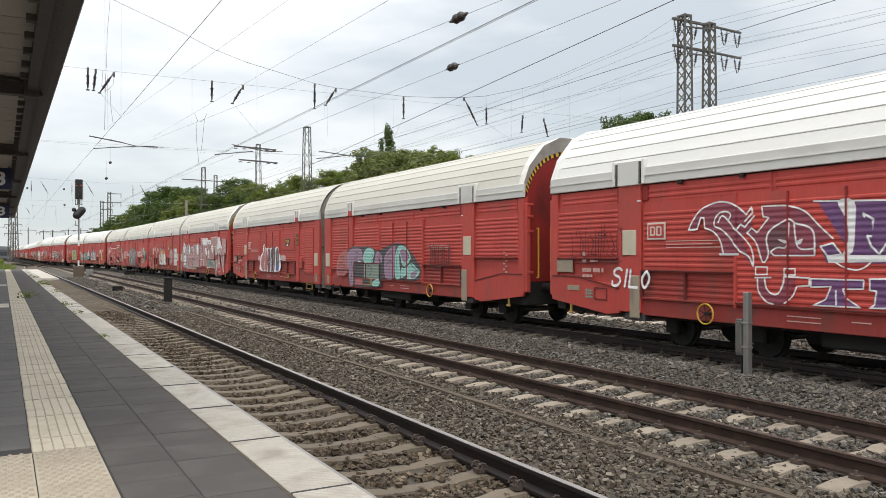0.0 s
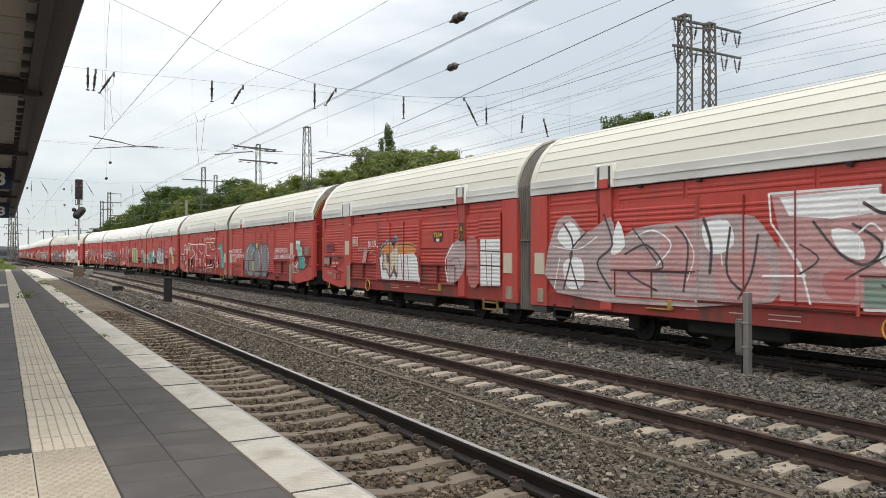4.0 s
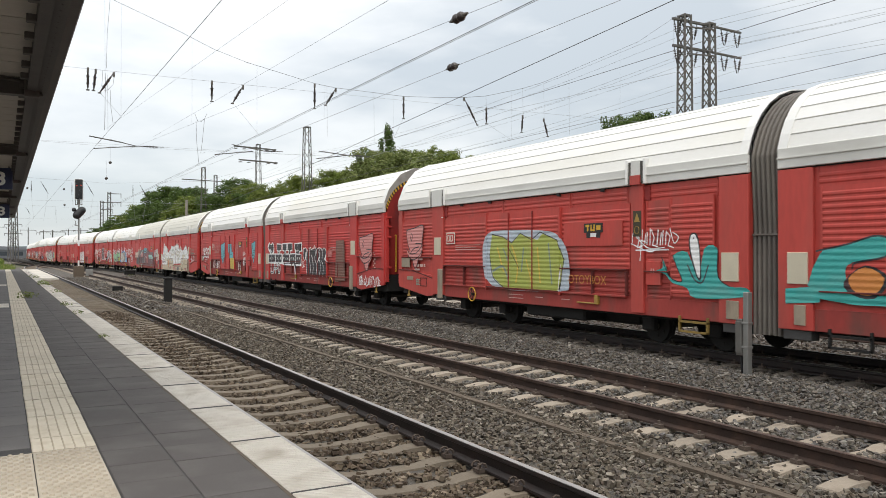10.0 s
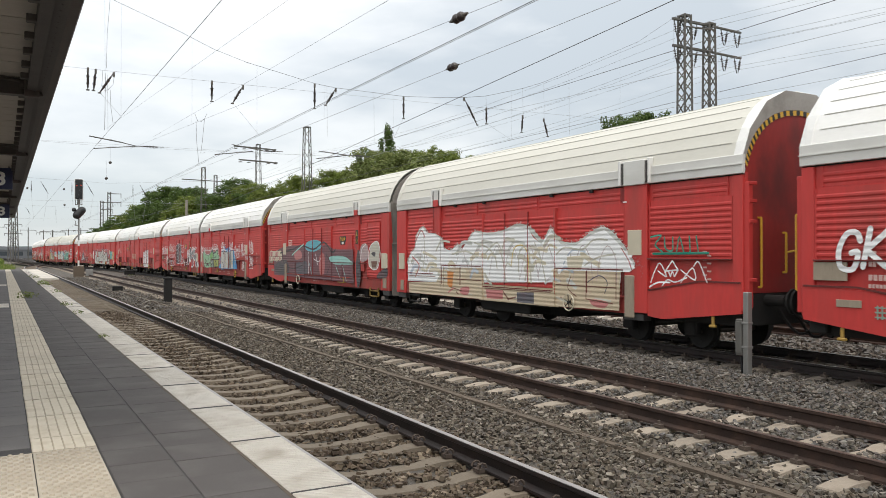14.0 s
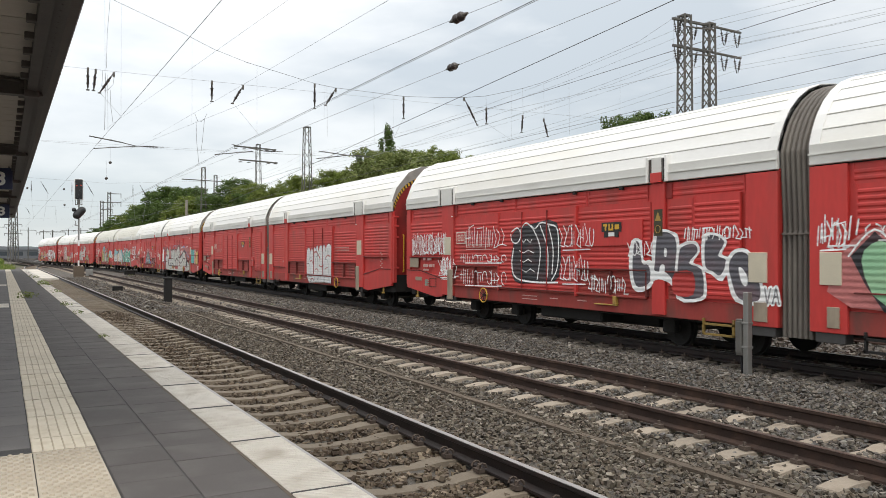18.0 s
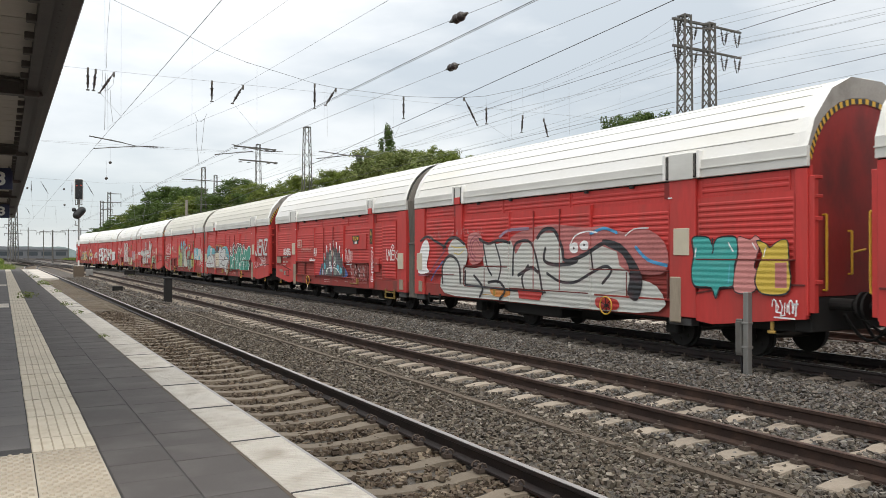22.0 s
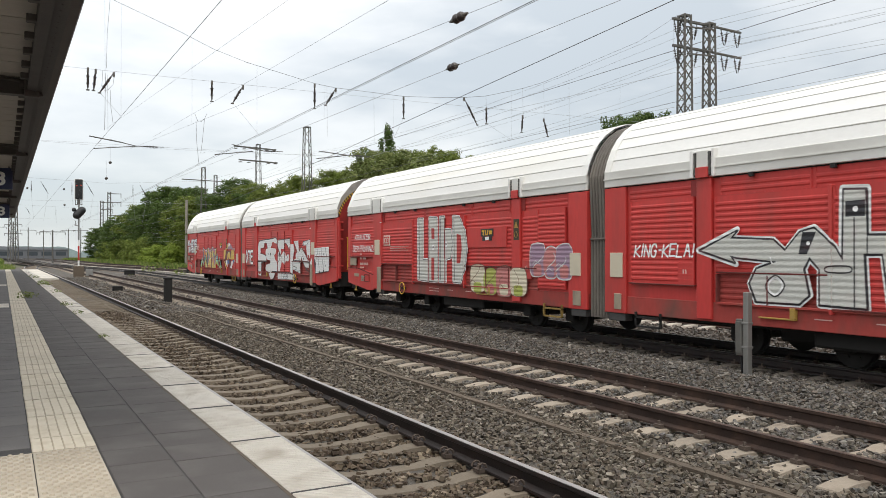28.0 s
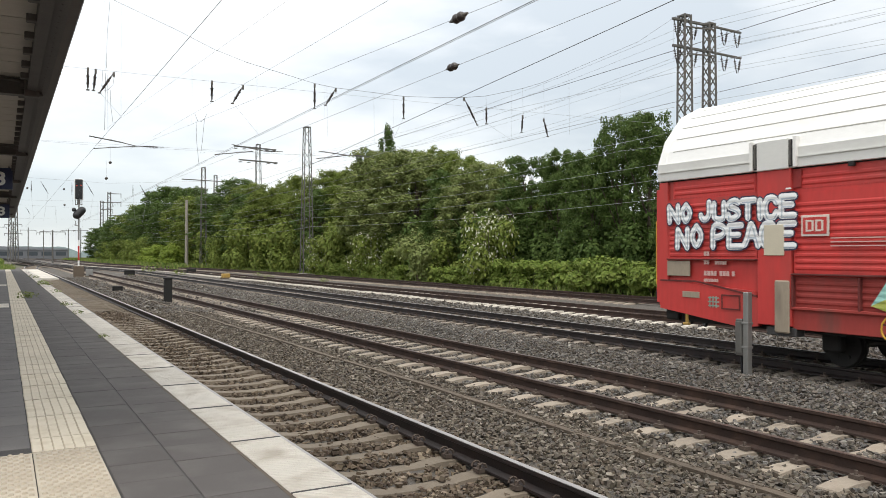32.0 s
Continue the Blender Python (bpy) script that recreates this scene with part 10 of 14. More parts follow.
g.stroke([(4.83, 2.05), (4.99, 2.2), (5.35, 2.08), (5.8, 2.05), (6.04, 2.1), (6.23, 2.19), (6.49, 2.1), (6.8, 2.05), (7.1, 2.11), (7.41, 2.22), (7.66, 2.18), (7.8, 2.07), (8.03, 2.12), (8.23, 2.09), (8.45, 2.17)], 0.022, 'white', smooth=True)
g.stroke([(4.83, 2.09), (4.99, 2.25), (5.35, 2.12), (5.8, 2.09), (6.04, 2.14), (6.23, 2.23), (6.49, 2.14), (6.8, 2.08), (7.1, 2.15), (7.41, 2.26), (7.66, 2.21), (7.8, 2.1), (8.03, 2.15), (8.23, 2.13), (8.45, 2.21)], 0.045, 'black', smooth=True)
g.stroke([(8.45, 2.21), (8.35, 1.84), (8.29, 1.54), (8.26, 1.03)], 0.02, 'black', smooth=True)
g.stroke([(6.46, 1.24), (6.55, 1.34), (6.61, 1.25), (6.74, 1.39), (6.8, 1.28), (6.92, 1.42), (7.01, 1.33), (7.15, 1.48)], 0.014, 'brown', smooth=True)
g.stroke([(6.52, 1.08), (6.58, 1.2), (6.74, 1.16), (6.83, 1.25), (6.92, 1.09), (7.01, 1.26), (7.1, 1.19)], 0.014, 'brown', smooth=True)
g.stroke([(7.84, 1.09), (7.97, 1.11), (8.0, 1.15), (8.1, 1.1), (8.23, 1.13)], 0.014, 'brown', smooth=True)
g.poly([(8.58, 1.93), (8.64, 1.46), (8.29, 1.31)], 'mint')
g.poly([(8.58, 1.93), (8.62, 1.9), (9.04, 1.15), (8.64, 1.46)], 'teal')
g.poly([(8.29, 1.31), (8.64, 1.46), (9.04, 1.15), (8.68, 1.18)], 'lime')
g.poly([(9.13, 1.68), (9.18, 1.47), (8.95, 1.4)], 'mint')
g.poly([(9.13, 1.68), (9.17, 1.66), (9.37, 1.46), (9.18, 1.47)], 'teal')
g.poly([(8.95, 1.4), (9.18, 1.47), (9.37, 1.46), (9.16, 1.38)], 'lime')
g.poly([(9.42, 1.45), (9.43, 1.18), (9.19, 1.03)], 'mint')
g.poly([(9.42, 1.45), (9.45, 1.42), (9.72, 1.04), (9.43, 1.18)], 'teal')
g.poly([(9.19, 1.03), (9.43, 1.18), (9.72, 1.04), (9.46, 0.98)], 'lime')
g.poly([(4.66, 1.66), (4.74, 1.45), (4.53, 1.31)], 'mint')
g.poly([(4.66, 1.66), (4.72, 1.63), (4.96, 1.33), (4.74, 1.45)], 'teal')
g.poly([(4.53, 1.31), (4.74, 1.45), (4.96, 1.33), (4.75, 1.26)], 'lime')
g.poly([(4.48, 1.42), (4.52, 1.2), (4.25, 1.07)], 'mint')
g.poly([(4.48, 1.42), (4.54, 1.38), (4.71, 1.07), (4.52, 1.2)], 'teal')
g.poly([(4.25, 1.07), (4.52, 1.2), (4.71, 1.07), (4.48, 1.0)], 'lime')
g.poly([(5.08, 1.43), (5.1, 1.27), (4.92, 1.15)], 'mint')
g.poly([(5.08, 1.43), (5.14, 1.4), (5.22, 1.16), (5.1, 1.27)], 'teal')
g.poly([(4.92, 1.15), (5.1, 1.27), (5.22, 1.16), (5.07, 1.09)], 'lime')
g.done('yellow, purple and orange lettering with teal shading and green triangles')
g = Graffito(0)
g.poly([(10.47, 2.11), (10.88, 2.35), (11.35, 2.47), (11.83, 2.32), (12.36, 2.04), (11.83, 2.08), (11.47, 2.09), (10.88, 2.1)], 'lilac')
g.poly([(11.03, 2.34), (11.35, 2.45), (11.61, 2.35), (11.33, 2.2)], 'chrome')
g.poly([(10.57, 2.07), (10.82, 2.31), (11.3, 2.38), (10.91, 2.09)], 'yellow')
g.poly([(10.69, 2.02), (12.48, 2.02), (12.46, 1.54), (10.08, 1.5), (10.57, 1.82)], 'maroon')
g.poly([(10.18, 2.05), (10.69, 2.07), (10.6, 1.8), (10.33, 1.51), (10.13, 1.5)], 'yellow')
g.poly([(10.95, 1.54), (11.03, 1.86), (11.55, 1.93), (11.71, 1.55), (11.47, 1.55), (11.32, 1.67), (11.12, 1.52)], 'yellow')
g.poly([(11.86, 2.03), (12.38, 2.02), (12.48, 1.54), (11.83, 1.53)], 'yellow')
g.poly([(10.97, 1.5), (11.41, 1.5), (11.47, 1.27), (11.03, 1.26)], 'blue')
g.poly([(12.1, 1.5), (12.56, 1.49), (12.23, 1.26)], 'blue')
g.poly([(10.25, 1.44), (10.5, 1.38), (10.82, 1.05), (10.72, 0.94)], 'yellow')
g.poly([(10.57, 1.44), (10.97, 1.5), (11.06, 1.09), (10.66, 1.27)], 'chrome')
g.poly([(11.61, 1.07), (11.91, 1.43), (12.31, 1.42), (11.91, 1.02)], 'chrome')
g.poly([(11.41, 1.48), (11.82, 1.47), (11.61, 1.09), (11.38, 1.08)], 'maroon')
g.stroke([(10.69, 2.04), (10.6, 1.8), (10.72, 1.66), (10.57, 1.51)], 0.024, 'black', smooth=True)
g.stroke([(12.15, 2.03), (12.2, 1.54)], 0.02, 'black', smooth=True)
g.stroke([(12.38, 2.08), (12.46, 2.16), (12.54, 2.08), (12.46, 2.02), (12.38, 2.08)], 0.03, 'chrome', smooth=True)
g.stroke([(12.53, 1.49), (12.63, 1.55), (12.71, 1.45), (12.61, 1.41), (12.53, 1.49)], 0.03, 'chrome', smooth=True)
g.poly([(12.22, 1.84), (12.28, 1.8), (12.23, 1.74)], 'white', 0, True)
g.poly([(11.21, 1.93), (11.3, 1.91), (11.24, 1.87)], 'white', 0, True)
g.done('yellow and dark red lettering over a silver and blue diamond')
g = Graffito(9)
g.poly([(17.16, 1.18), (17.29, 1.98), (17.86, 2.29), (18.67, 2.4), (19.37, 2.38), (20.03, 2.28), (20.54, 2.35), (21.14, 2.31), (21.55, 1.96), (21.64, 1.49), (21.37, 1.09), (21.02, 0.73), (20.41, 0.7), (19.9, 0.79), (19.37, 0.64), (18.81, 0.77), (18.07, 0.68), (17.22, 0.83)], 'soot', 0, True)
g.poly([(17.25, 1.18), (17.35, 1.9), (17.86, 2.23), (18.52, 2.34), (18.75, 1.97), (18.81, 1.07), (18.64, 0.73), (18.07, 0.77)], 'grey', 0, True)
g.poly([(19.04, 1.08), (19.09, 1.82), (19.37, 2.09), (19.77, 2.01), (20.03, 1.68), (20.08, 1.11), (19.85, 0.79), (19.31, 0.71), (19.04, 0.89)], 'grey', 0, True)
g.poly([(20.41, 1.12), (20.44, 2.1), (20.78, 2.26), (21.25, 2.09), (21.53, 1.76), (21.53, 1.42), (21.37, 1.15), (21.04, 0.82), (20.61, 0.75), (20.31, 0.95)], 'grey', 0, True)
g.poly([(19.96, 2.18), (20.36, 2.24), (20.36, 1.54), (20.16, 1.26), (20.03, 1.82)], 'lilac', 0, True)
g.poly([(19.31, 2.32), (19.64, 2.34), (19.59, 2.11), (19.37, 2.15)], 'yellow', 0, True)
g.poly([(18.69, 1.43), (18.98, 1.44), (18.92, 0.99), (18.69, 1.04)], 'lime', 0, True)
g.poly([(18.75, 2.09), (18.98, 2.21), (19.09, 2.03), (18.87, 1.91)], 'cyan', 0, True)
g.stroke([(17.67, 1.51), (17.7, 1.9), (17.98, 2.16)], 0.048, 'white', smooth=True)
g.stroke([(18.43, 2.13), (18.46, 1.79)], 0.045, 'white', smooth=True)
g.stroke([(18.78, 2.0), (18.78, 1.76)], 0.045, 'white', smooth=True)
g.stroke([(19.69, 1.97), (19.96, 1.68), (20.01, 1.25)], 0.042, 'white', smooth=True)
g.stroke([(20.31, 2.1), (20.31, 1.88)], 0.045, 'white', smooth=True)
g.stroke([(21.02, 2.26), (21.37, 2.02), (21.48, 1.61)], 0.035, 'white', smooth=True)
g.stroke([(17.98, 1.67), (17.98, 2.04), (18.28, 2.13), (18.46, 1.88)], 0.03, 'soot', smooth=True)
g.stroke([(19.31, 1.82), (19.51, 1.97), (19.8, 1.82), (19.85, 1.39)], 0.03, 'soot', smooth=True)
g.stroke([(20.54, 1.89), (20.78, 2.17), (21.18, 2.07), (21.37, 1.66)], 0.028, 'soot', smooth=True)
g.stroke([(20.78, 1.69), (21.14, 1.47)], 0.026, 'soot', smooth=True)
g.stroke([(20.71, 1.05), (21.14, 1.25), (21.48, 1.4)], 0.028, 'soot', smooth=True)
g.stroke([(19.53, 1.53), (19.69, 1.24), (19.42, 0.95)], 0.03, 'soot', smooth=True)
g.done('grey bubble letters with white highlights and dark outlines')
g = Graffito(9)
g.poly([(25.37, 2.42), (25.95, 2.4), (25.98, 2.14), (26.23, 2.11), (26.23, 1.8), (25.83, 1.65), (25.62, 1.69), (25.59, 1.98), (25.37, 2.04)], 'mint')
g.poly([(25.83, 1.65), (25.81, 1.72), (26.23, 1.8), (26.49, 1.77), (26.52, 1.2), (25.88, 1.19)], 'teal')
g.poly([(25.41, 2.39), (25.91, 2.37), (25.91, 2.27), (25.41, 2.26)], 'white')
g.stroke([(25.37, 2.42), (25.95, 2.41), (25.98, 2.14), (26.23, 2.11), (26.23, 1.79), (26.49, 1.76), (26.52, 1.2), (25.88, 1.19), (25.82, 1.67), (25.62, 1.7), (25.59, 1.98), (25.37, 2.03), (25.37, 2.42)], 0.026, 'black')
g.stroke([(25.55, 2.41), (25.54, 2.17)], 0.018, 'black')
g.stroke([(25.71, 2.4), (25.71, 2.14)], 0.02, 'black')
g.stroke([(25.73, 1.91), (25.88, 1.99), (26.03, 1.91)], 0.022, 'black', smooth=True)
g.stroke([(26.12, 1.68), (26.11, 1.2)], 0.016, 'black')
g.stroke([(24.9, 1.43), (25.13, 1.31), (25.51, 1.34), (25.73, 1.45)], 0.022, 'white', smooth=True)
g.stroke([(25.51, 1.52), (25.7, 1.29), (25.36, 1.28), (25.7, 1.48)], 0.022, 'white', smooth=True)
g.stroke([(26.56, 1.72), (26.49, 1.36), (26.62, 1.37), (26.56, 1.52)], 0.02, 'white', smooth=True)
g.done('white and teal block figure with black outline')
g = Graffito(11)
g.poly([(5.27, 1.36), (5.35, 1.74), (5.68, 1.88), (5.75, 2.19), (5.95, 2.3), (6.19, 2.1), (6.59, 2.13), (6.94, 2.08), (7.29, 2.18), (7.59, 2.07), (7.79, 2.15), (8.12, 2.12), (8.37, 1.7), (8.31, 1.05), (5.45, 1.0)], 'white', 0, True)
g.poly([(5.4, 1.28), (5.48, 1.68), (5.8, 1.88), (5.88, 2.21), (6.05, 2.15), (6.05, 1.55), (5.98, 1.06), (5.58, 1.06)], 'rose', 0, True)
g.poly([(6.1, 1.82), (6.24, 2.06), (6.43, 1.82), (6.43, 1.14), (6.1, 1.06)], 'rose', 0, True)
g.poly([(6.5, 1.96), (6.85, 2.06), (6.93, 1.56), (6.84, 1.02), (6.5, 1.08)], 'plum', 0, True)
g.poly([(6.98, 1.93), (7.16, 2.05), (7.2, 1.56), (7.18, 1.05), (6.98, 1.07)], 'slate', 0, True)
g.poly([(7.24, 2.06), (7.5, 2.13), (7.71, 1.93), (7.63, 1.44), (7.5, 1.05), (7.26, 1.07)], 'slate', 0, True)
g.poly([(7.79, 1.92), (8.02, 2.1), (8.24, 1.92), (8.28, 1.45), (8.2, 1.09), (7.79, 1.1)], 'slate', 0, True)
g.poly([(7.79, 1.26), (8.18, 1.31), (8.18, 1.09), (7.81, 1.07)], 'blue', 0, True)
g.stroke([(6.0, 1.86), (6.05, 1.55), (5.88, 1.13)], 0.025, 'white', smooth=True)
g.stroke([(6.59, 1.96), (6.71, 1.61)], 0.023, 'white', smooth=True)
g.stroke([(7.11, 1.63), (7.11, 1.1)], 0.023, 'white', smooth=True)
g.stroke([(7.42, 1.76), (7.48, 1.44), (7.37, 1.07)], 0.023, 'white', smooth=True)
g.stroke([(7.96, 1.95), (8.04, 1.5)], 0.023, 'white', smooth=True)
g.stroke([(6.64, 1.42), (6.82, 1.49), (6.91, 1.29)], 0.023, 'white', smooth=True)
g.stroke([(4.93, 1.65), (4.98, 1.53), (5.14, 1.65), (5.09, 1.48)], 0.021, 'white', smooth=True)
g.stroke([(8.77, 1.76), (8.81, 1.53), (8.96, 1.58), (8.81, 1.65), (8.96, 1.73)], 0.018, 'white', smooth=True)
g.stroke([(9.05, 1.64), (9.18, 1.54), (9.25, 1.63)], 0.018, 'white', smooth=True)
g.done('white-outlined rounded letters in red, grey and blue')
g = Graffito(3)
spikes = [(5.95, 0.98), (6.0, 1.45), (6.18, 1.38), (6.3, 1.78), (6.48, 1.6), (6.58, 2.08), (6.78, 1.85), (6.95, 2.16), (7.08, 1.95), (7.25, 2.28), (7.42, 1.98), (7.6, 2.2), (7.72, 1.86), (7.92, 2.06), (8.0, 1.66), (8.22, 1.74),
          (8.25, 1.36), (8.45, 1.3), (8.5, 1.0)]
g.poly([(5.8, 0.98), (5.95, 1.3), (6.3, 1.5), (6.5, 1.0)], 'blue', 0, True)
g.poly([(8.0, 1.0), (8.1, 1.4), (8.55, 1.25), (8.7, 1.02)], 'blue', 0, True)
g.poly(spikes, 'soot')
g.poly([(h * 0.72 + 2.02, z * 0.78 + 0.26) for h, z in spikes], 'slate')
for h, z in spikes[3:16:2]:
    g.stroke([(h, z + 0.04), (h + 0.02, z - 0.16)], 0.07, 'white')
    g.dot(h, z + 0.03, 0.055, 'white')
for h, z, c in ((6.35, 1.35, 'cyan'), (6.6, 1.15, 'sage'), (6.95, 1.7, 'sage'), (7.2, 1.85, 'bone'), (7.45, 1.6, 'sage'), (7.75, 1.3, 'cyan'), (8.05, 1.2, 'cyan'), (7.1, 1.25, 'ice'), (6.2, 1.12, 'ice'), (7.5, 1.15, 'sage')):
    g.poly([(h - 0.13, z - 0.05), (h - 0.06, z + 0.13), (h + 0.08, z + 0.10), (h + 0.14, z - 0.04), (h, z - 0.12)], c, 0, True)
g.dot(6.95, 1.45, 0.10, 'white')
g.dot(7.42, 1.46, 0.10, 'white')
g.dot(6.95, 1.44, 0.045, 'black')
g.dot(7.42, 1.45, 0.045, 'black')
g.stroke([(6.5, 1.04), (6.69, 1.26), (7.09, 1.30), (7.6, 1.28), (8.0, 1.05)], 0.035, 'white', smooth=True)
for n in range(26):
    g.dot(8.75 + (n * 0.37) % 1.5, 1.05 + (n * 0.23) % 0.36, 0.018 + 0.016 * (n % 3), 'ash')
g.done('dark grey and white spiky shapes with blue haze')
g = Graffito(2)
g.poly([(5.65, 0.97), (5.72, 1.72), (6.06, 1.97), (6.71, 1.89), (6.96, 1.51), (6.86, 1.01)], 'lime', 0, True)
g.poly([(6.8, 1.01), (6.89, 1.51), (6.71, 2.04), (7.08, 2.41), (7.5, 2.46), (7.79, 2.12), (7.65, 1.52), (7.35, 1.02)], 'sage', 0, True)
g.poly([(5.72, 1.82), (5.79, 2.31), (6.06, 2.44), (6.32, 2.22), (6.26, 1.82)], 'lime', 0, True)
g.poly([(6.42, 2.17), (6.64, 2.68), (6.89, 2.61), (6.86, 2.2)], 'cyan', 0, True)
g.poly([(7.23, 2.56), (7.62, 2.77), (7.79, 2.58), (7.68, 2.34)], 'cyan', 0, True)
g.poly([(8.33, 2.27), (8.69, 2.38), (8.77, 2.19), (8.41, 2.12)], 'cyan', 0, True)
g.poly([(7.97, 2.45), (8.22, 2.56), (8.33, 2.4)], 'cyan', 0, True)
g.poly([(7.59, 1.03), (7.74, 1.97), (8.05, 2.27), (8.25, 1.97), (8.52, 1.38), (8.55, 1.0)], 'bone', 0, True)
g.poly([(8.63, 1.43), (10.0, 1.45), (10.38, 1.01), (9.44, 0.7), (8.63, 1.09)], 'sage')
g.poly([(8.69, 1.94), (9.51, 2.08), (9.66, 1.82), (9.26, 1.54), (8.74, 1.53)], 'sage', 0, True)
g.poly([(10.03, 1.47), (10.12, 1.75), (10.47, 1.89), (10.72, 1.56), (10.72, 1.0), (10.12, 1.01)], 'lime', 0, True)
g.poly([(9.0, 1.71), (9.41, 1.68), (9.41, 1.49), (9.0, 1.54)], 'brown')
g.poly([(5.72, 1.72), (6.19, 1.69), (6.06, 1.5), (5.72, 1.53)], 'brown')
g.stroke([(5.75, 2.4), (6.26, 2.22), (6.26, 1.82), (5.89, 1.66)], 0.032, 'black', smooth=True)
g.stroke([(6.71, 1.98), (6.96, 1.51), (6.83, 1.04)], 0.032, 'black', smooth=True)
g.stroke([(7.08, 2.44), (7.74, 2.2), (7.65, 1.52), (7.17, 1.36), (6.86, 1.51)], 0.032, 'black', smooth=True)
g.stroke([(7.79, 2.09), (8.08, 1.94), (8.28, 2.12)], 0.032, 'black')
g.stroke([(7.5, 1.26), (8.36, 1.97)], 0.037, 'black')
g.stroke([(8.52, 1.97), (8.63, 1.39), (8.69, 0.81)], 0.03, 'black', smooth=True)
g.stroke([(8.69, 1.45), (10.72, 1.47)], 0.042, 'black')
g.stroke([(8.74, 1.39), (9.51, 0.76)], 0.028, 'black', smooth=True)
g.stroke([(9.39, 1.54), (9.91, 0.97)], 0.028, 'black', smooth=True)
g.stroke([(10.19, 1.44), (10.24, 0.74)], 0.028, 'black', smooth=True)
g.stroke([(5.69, 1.72), (5.72, 1.5), (6.22, 0.99)], 0.034, 'black', smooth=True)
g.stroke([(7.85, 1.22), (8.14, 1.67)], 0.03, 'bone', smooth=True)
g.stroke([(5.92, 1.5), (6.06, 1.01)], 0.032, 'bone', smooth=True)
g.stroke([(6.45, 1.5), (6.51, 1.03)], 0.032, 'bone', smooth=True)
g.stroke([(5.65, 0.95), (8.55, 0.98)], 0.043, 'bone')
g.poly([(10.96, 1.67), (11.05, 2.15), (11.24, 2.28), (11.37, 2.08), (11.3, 1.76)], 'cyan', 0, True)
g.stroke([(11.43, 2.0), (11.66, 1.94), (11.47, 1.82), (11.72, 1.75)], 0.052, 'chrome', smooth=True)
g.stroke([(11.18, 1.67), (11.47, 1.57), (11.66, 1.67)], 0.039, 'chrome', smooth=True)
g.done('olive and green leaf-like lettering with pale blue tips')
g = Graffito(1)
g.stroke([(5.58, 2.88), (5.91, 2.87), (5.9, 1.65), (6.21, 1.66), (6.24, 1.03), (5.58, 1.06)], 0.09, 'white', closed=True)
g.stroke([(5.58, 2.88), (5.91, 2.87), (5.9, 1.65), (6.21, 1.66), (6.24, 1.03), (5.58, 1.06)], 0.04, 'black', closed=True)
g.poly([(5.58, 2.88), (5.91, 2.87), (5.9, 1.65), (6.21, 1.66), (6.24, 1.03), (5.58, 1.06)], 'pearl')
g.stroke([(6.31, 2.9), (6.77, 2.87), (6.8, 1.02), (6.3, 1.03)], 0.09, 'white', closed=True)
g.stroke([(6.31, 2.9), (6.77, 2.87), (6.8, 1.02), (6.3, 1.03)], 0.04, 'black', closed=True)
g.poly([(6.31, 2.9), (6.77, 2.87), (6.8, 1.02), (6.3, 1.03)], 'pearl')
g.stroke([(6.94, 2.88), (7.21, 2.88), (7.21, 2.52), (7.57, 2.51), (7.67, 2.12), (7.57, 1.72), (7.32, 1.68), (7.31, 1.05), (6.93, 1.03)], 0.09, 'white', closed=True)
g.stroke([(6.94, 2.88), (7.21, 2.88), (7.21, 2.52), (7.57, 2.51), (7.67, 2.12), (7.57, 1.72), (7.32, 1.68), (7.31, 1.05), (6.93, 1.03)], 0.04, 'black', closed=True)
g.poly([(6.94, 2.88), (7.21, 2.88), (7.21, 2.52), (7.57, 2.51), (7.67, 2.12), (7.57, 1.72), (7.32, 1.68), (7.31, 1.05), (6.93, 1.03)], 'pearl')
g.stroke([(7.7, 2.88), (8.04, 2.86), (8.36, 2.47), (8.47, 1.99), (8.36, 1.42), (8.13, 1.04), (7.72, 1.05)], 0.081, 'white', closed=True)
g.stroke([(7.7, 2.88), (8.04, 2.86), (8.36, 2.47), (8.47, 1.99), (8.36, 1.42), (8.13, 1.04), (7.72, 1.05)], 0.036, 'black', closed=True)
g.poly([(7.7, 2.88), (8.04, 2.86), (8.36, 2.47), (8.47, 1.99), (8.36, 1.42), (8.13, 1.04), (7.72, 1.05)], 'pearl')
g.poly([(6.45, 2.58), (6.63, 2.57), (6.63, 2.26), (6.45, 2.27)], 'red2')
g.poly([(6.45, 1.72), (6.63, 1.72), (6.62, 1.06), (6.45, 1.06)], 'red2')
g.dot(6.56, 2.02, 0.081, 'white')
g.dot(6.56, 2.02, 0.036, 'black')
g.dot(7.32, 2.1, 0.081, 'white')
g.dot(7.32, 2.1, 0.036, 'black')
g.poly([(7.92, 2.38), (8.13, 2.35), (8.2, 1.99), (8.11, 1.57), (7.92, 1.57)], 'red2')
g.stroke([(7.22, 2.5), (7.22, 1.72)], 0.027, 'black')
g.stroke([(5.67, 2.78), (5.71, 1.09)], 0.025, 'black')
g.stroke([(7.01, 2.81), (7.01, 1.08)], 0.025, 'black')
g.stroke([(7.77, 2.8), (7.8, 1.1)], 0.023, 'black')
g.done('tall silver letters with black and white outlines')
g = Graffito(1)
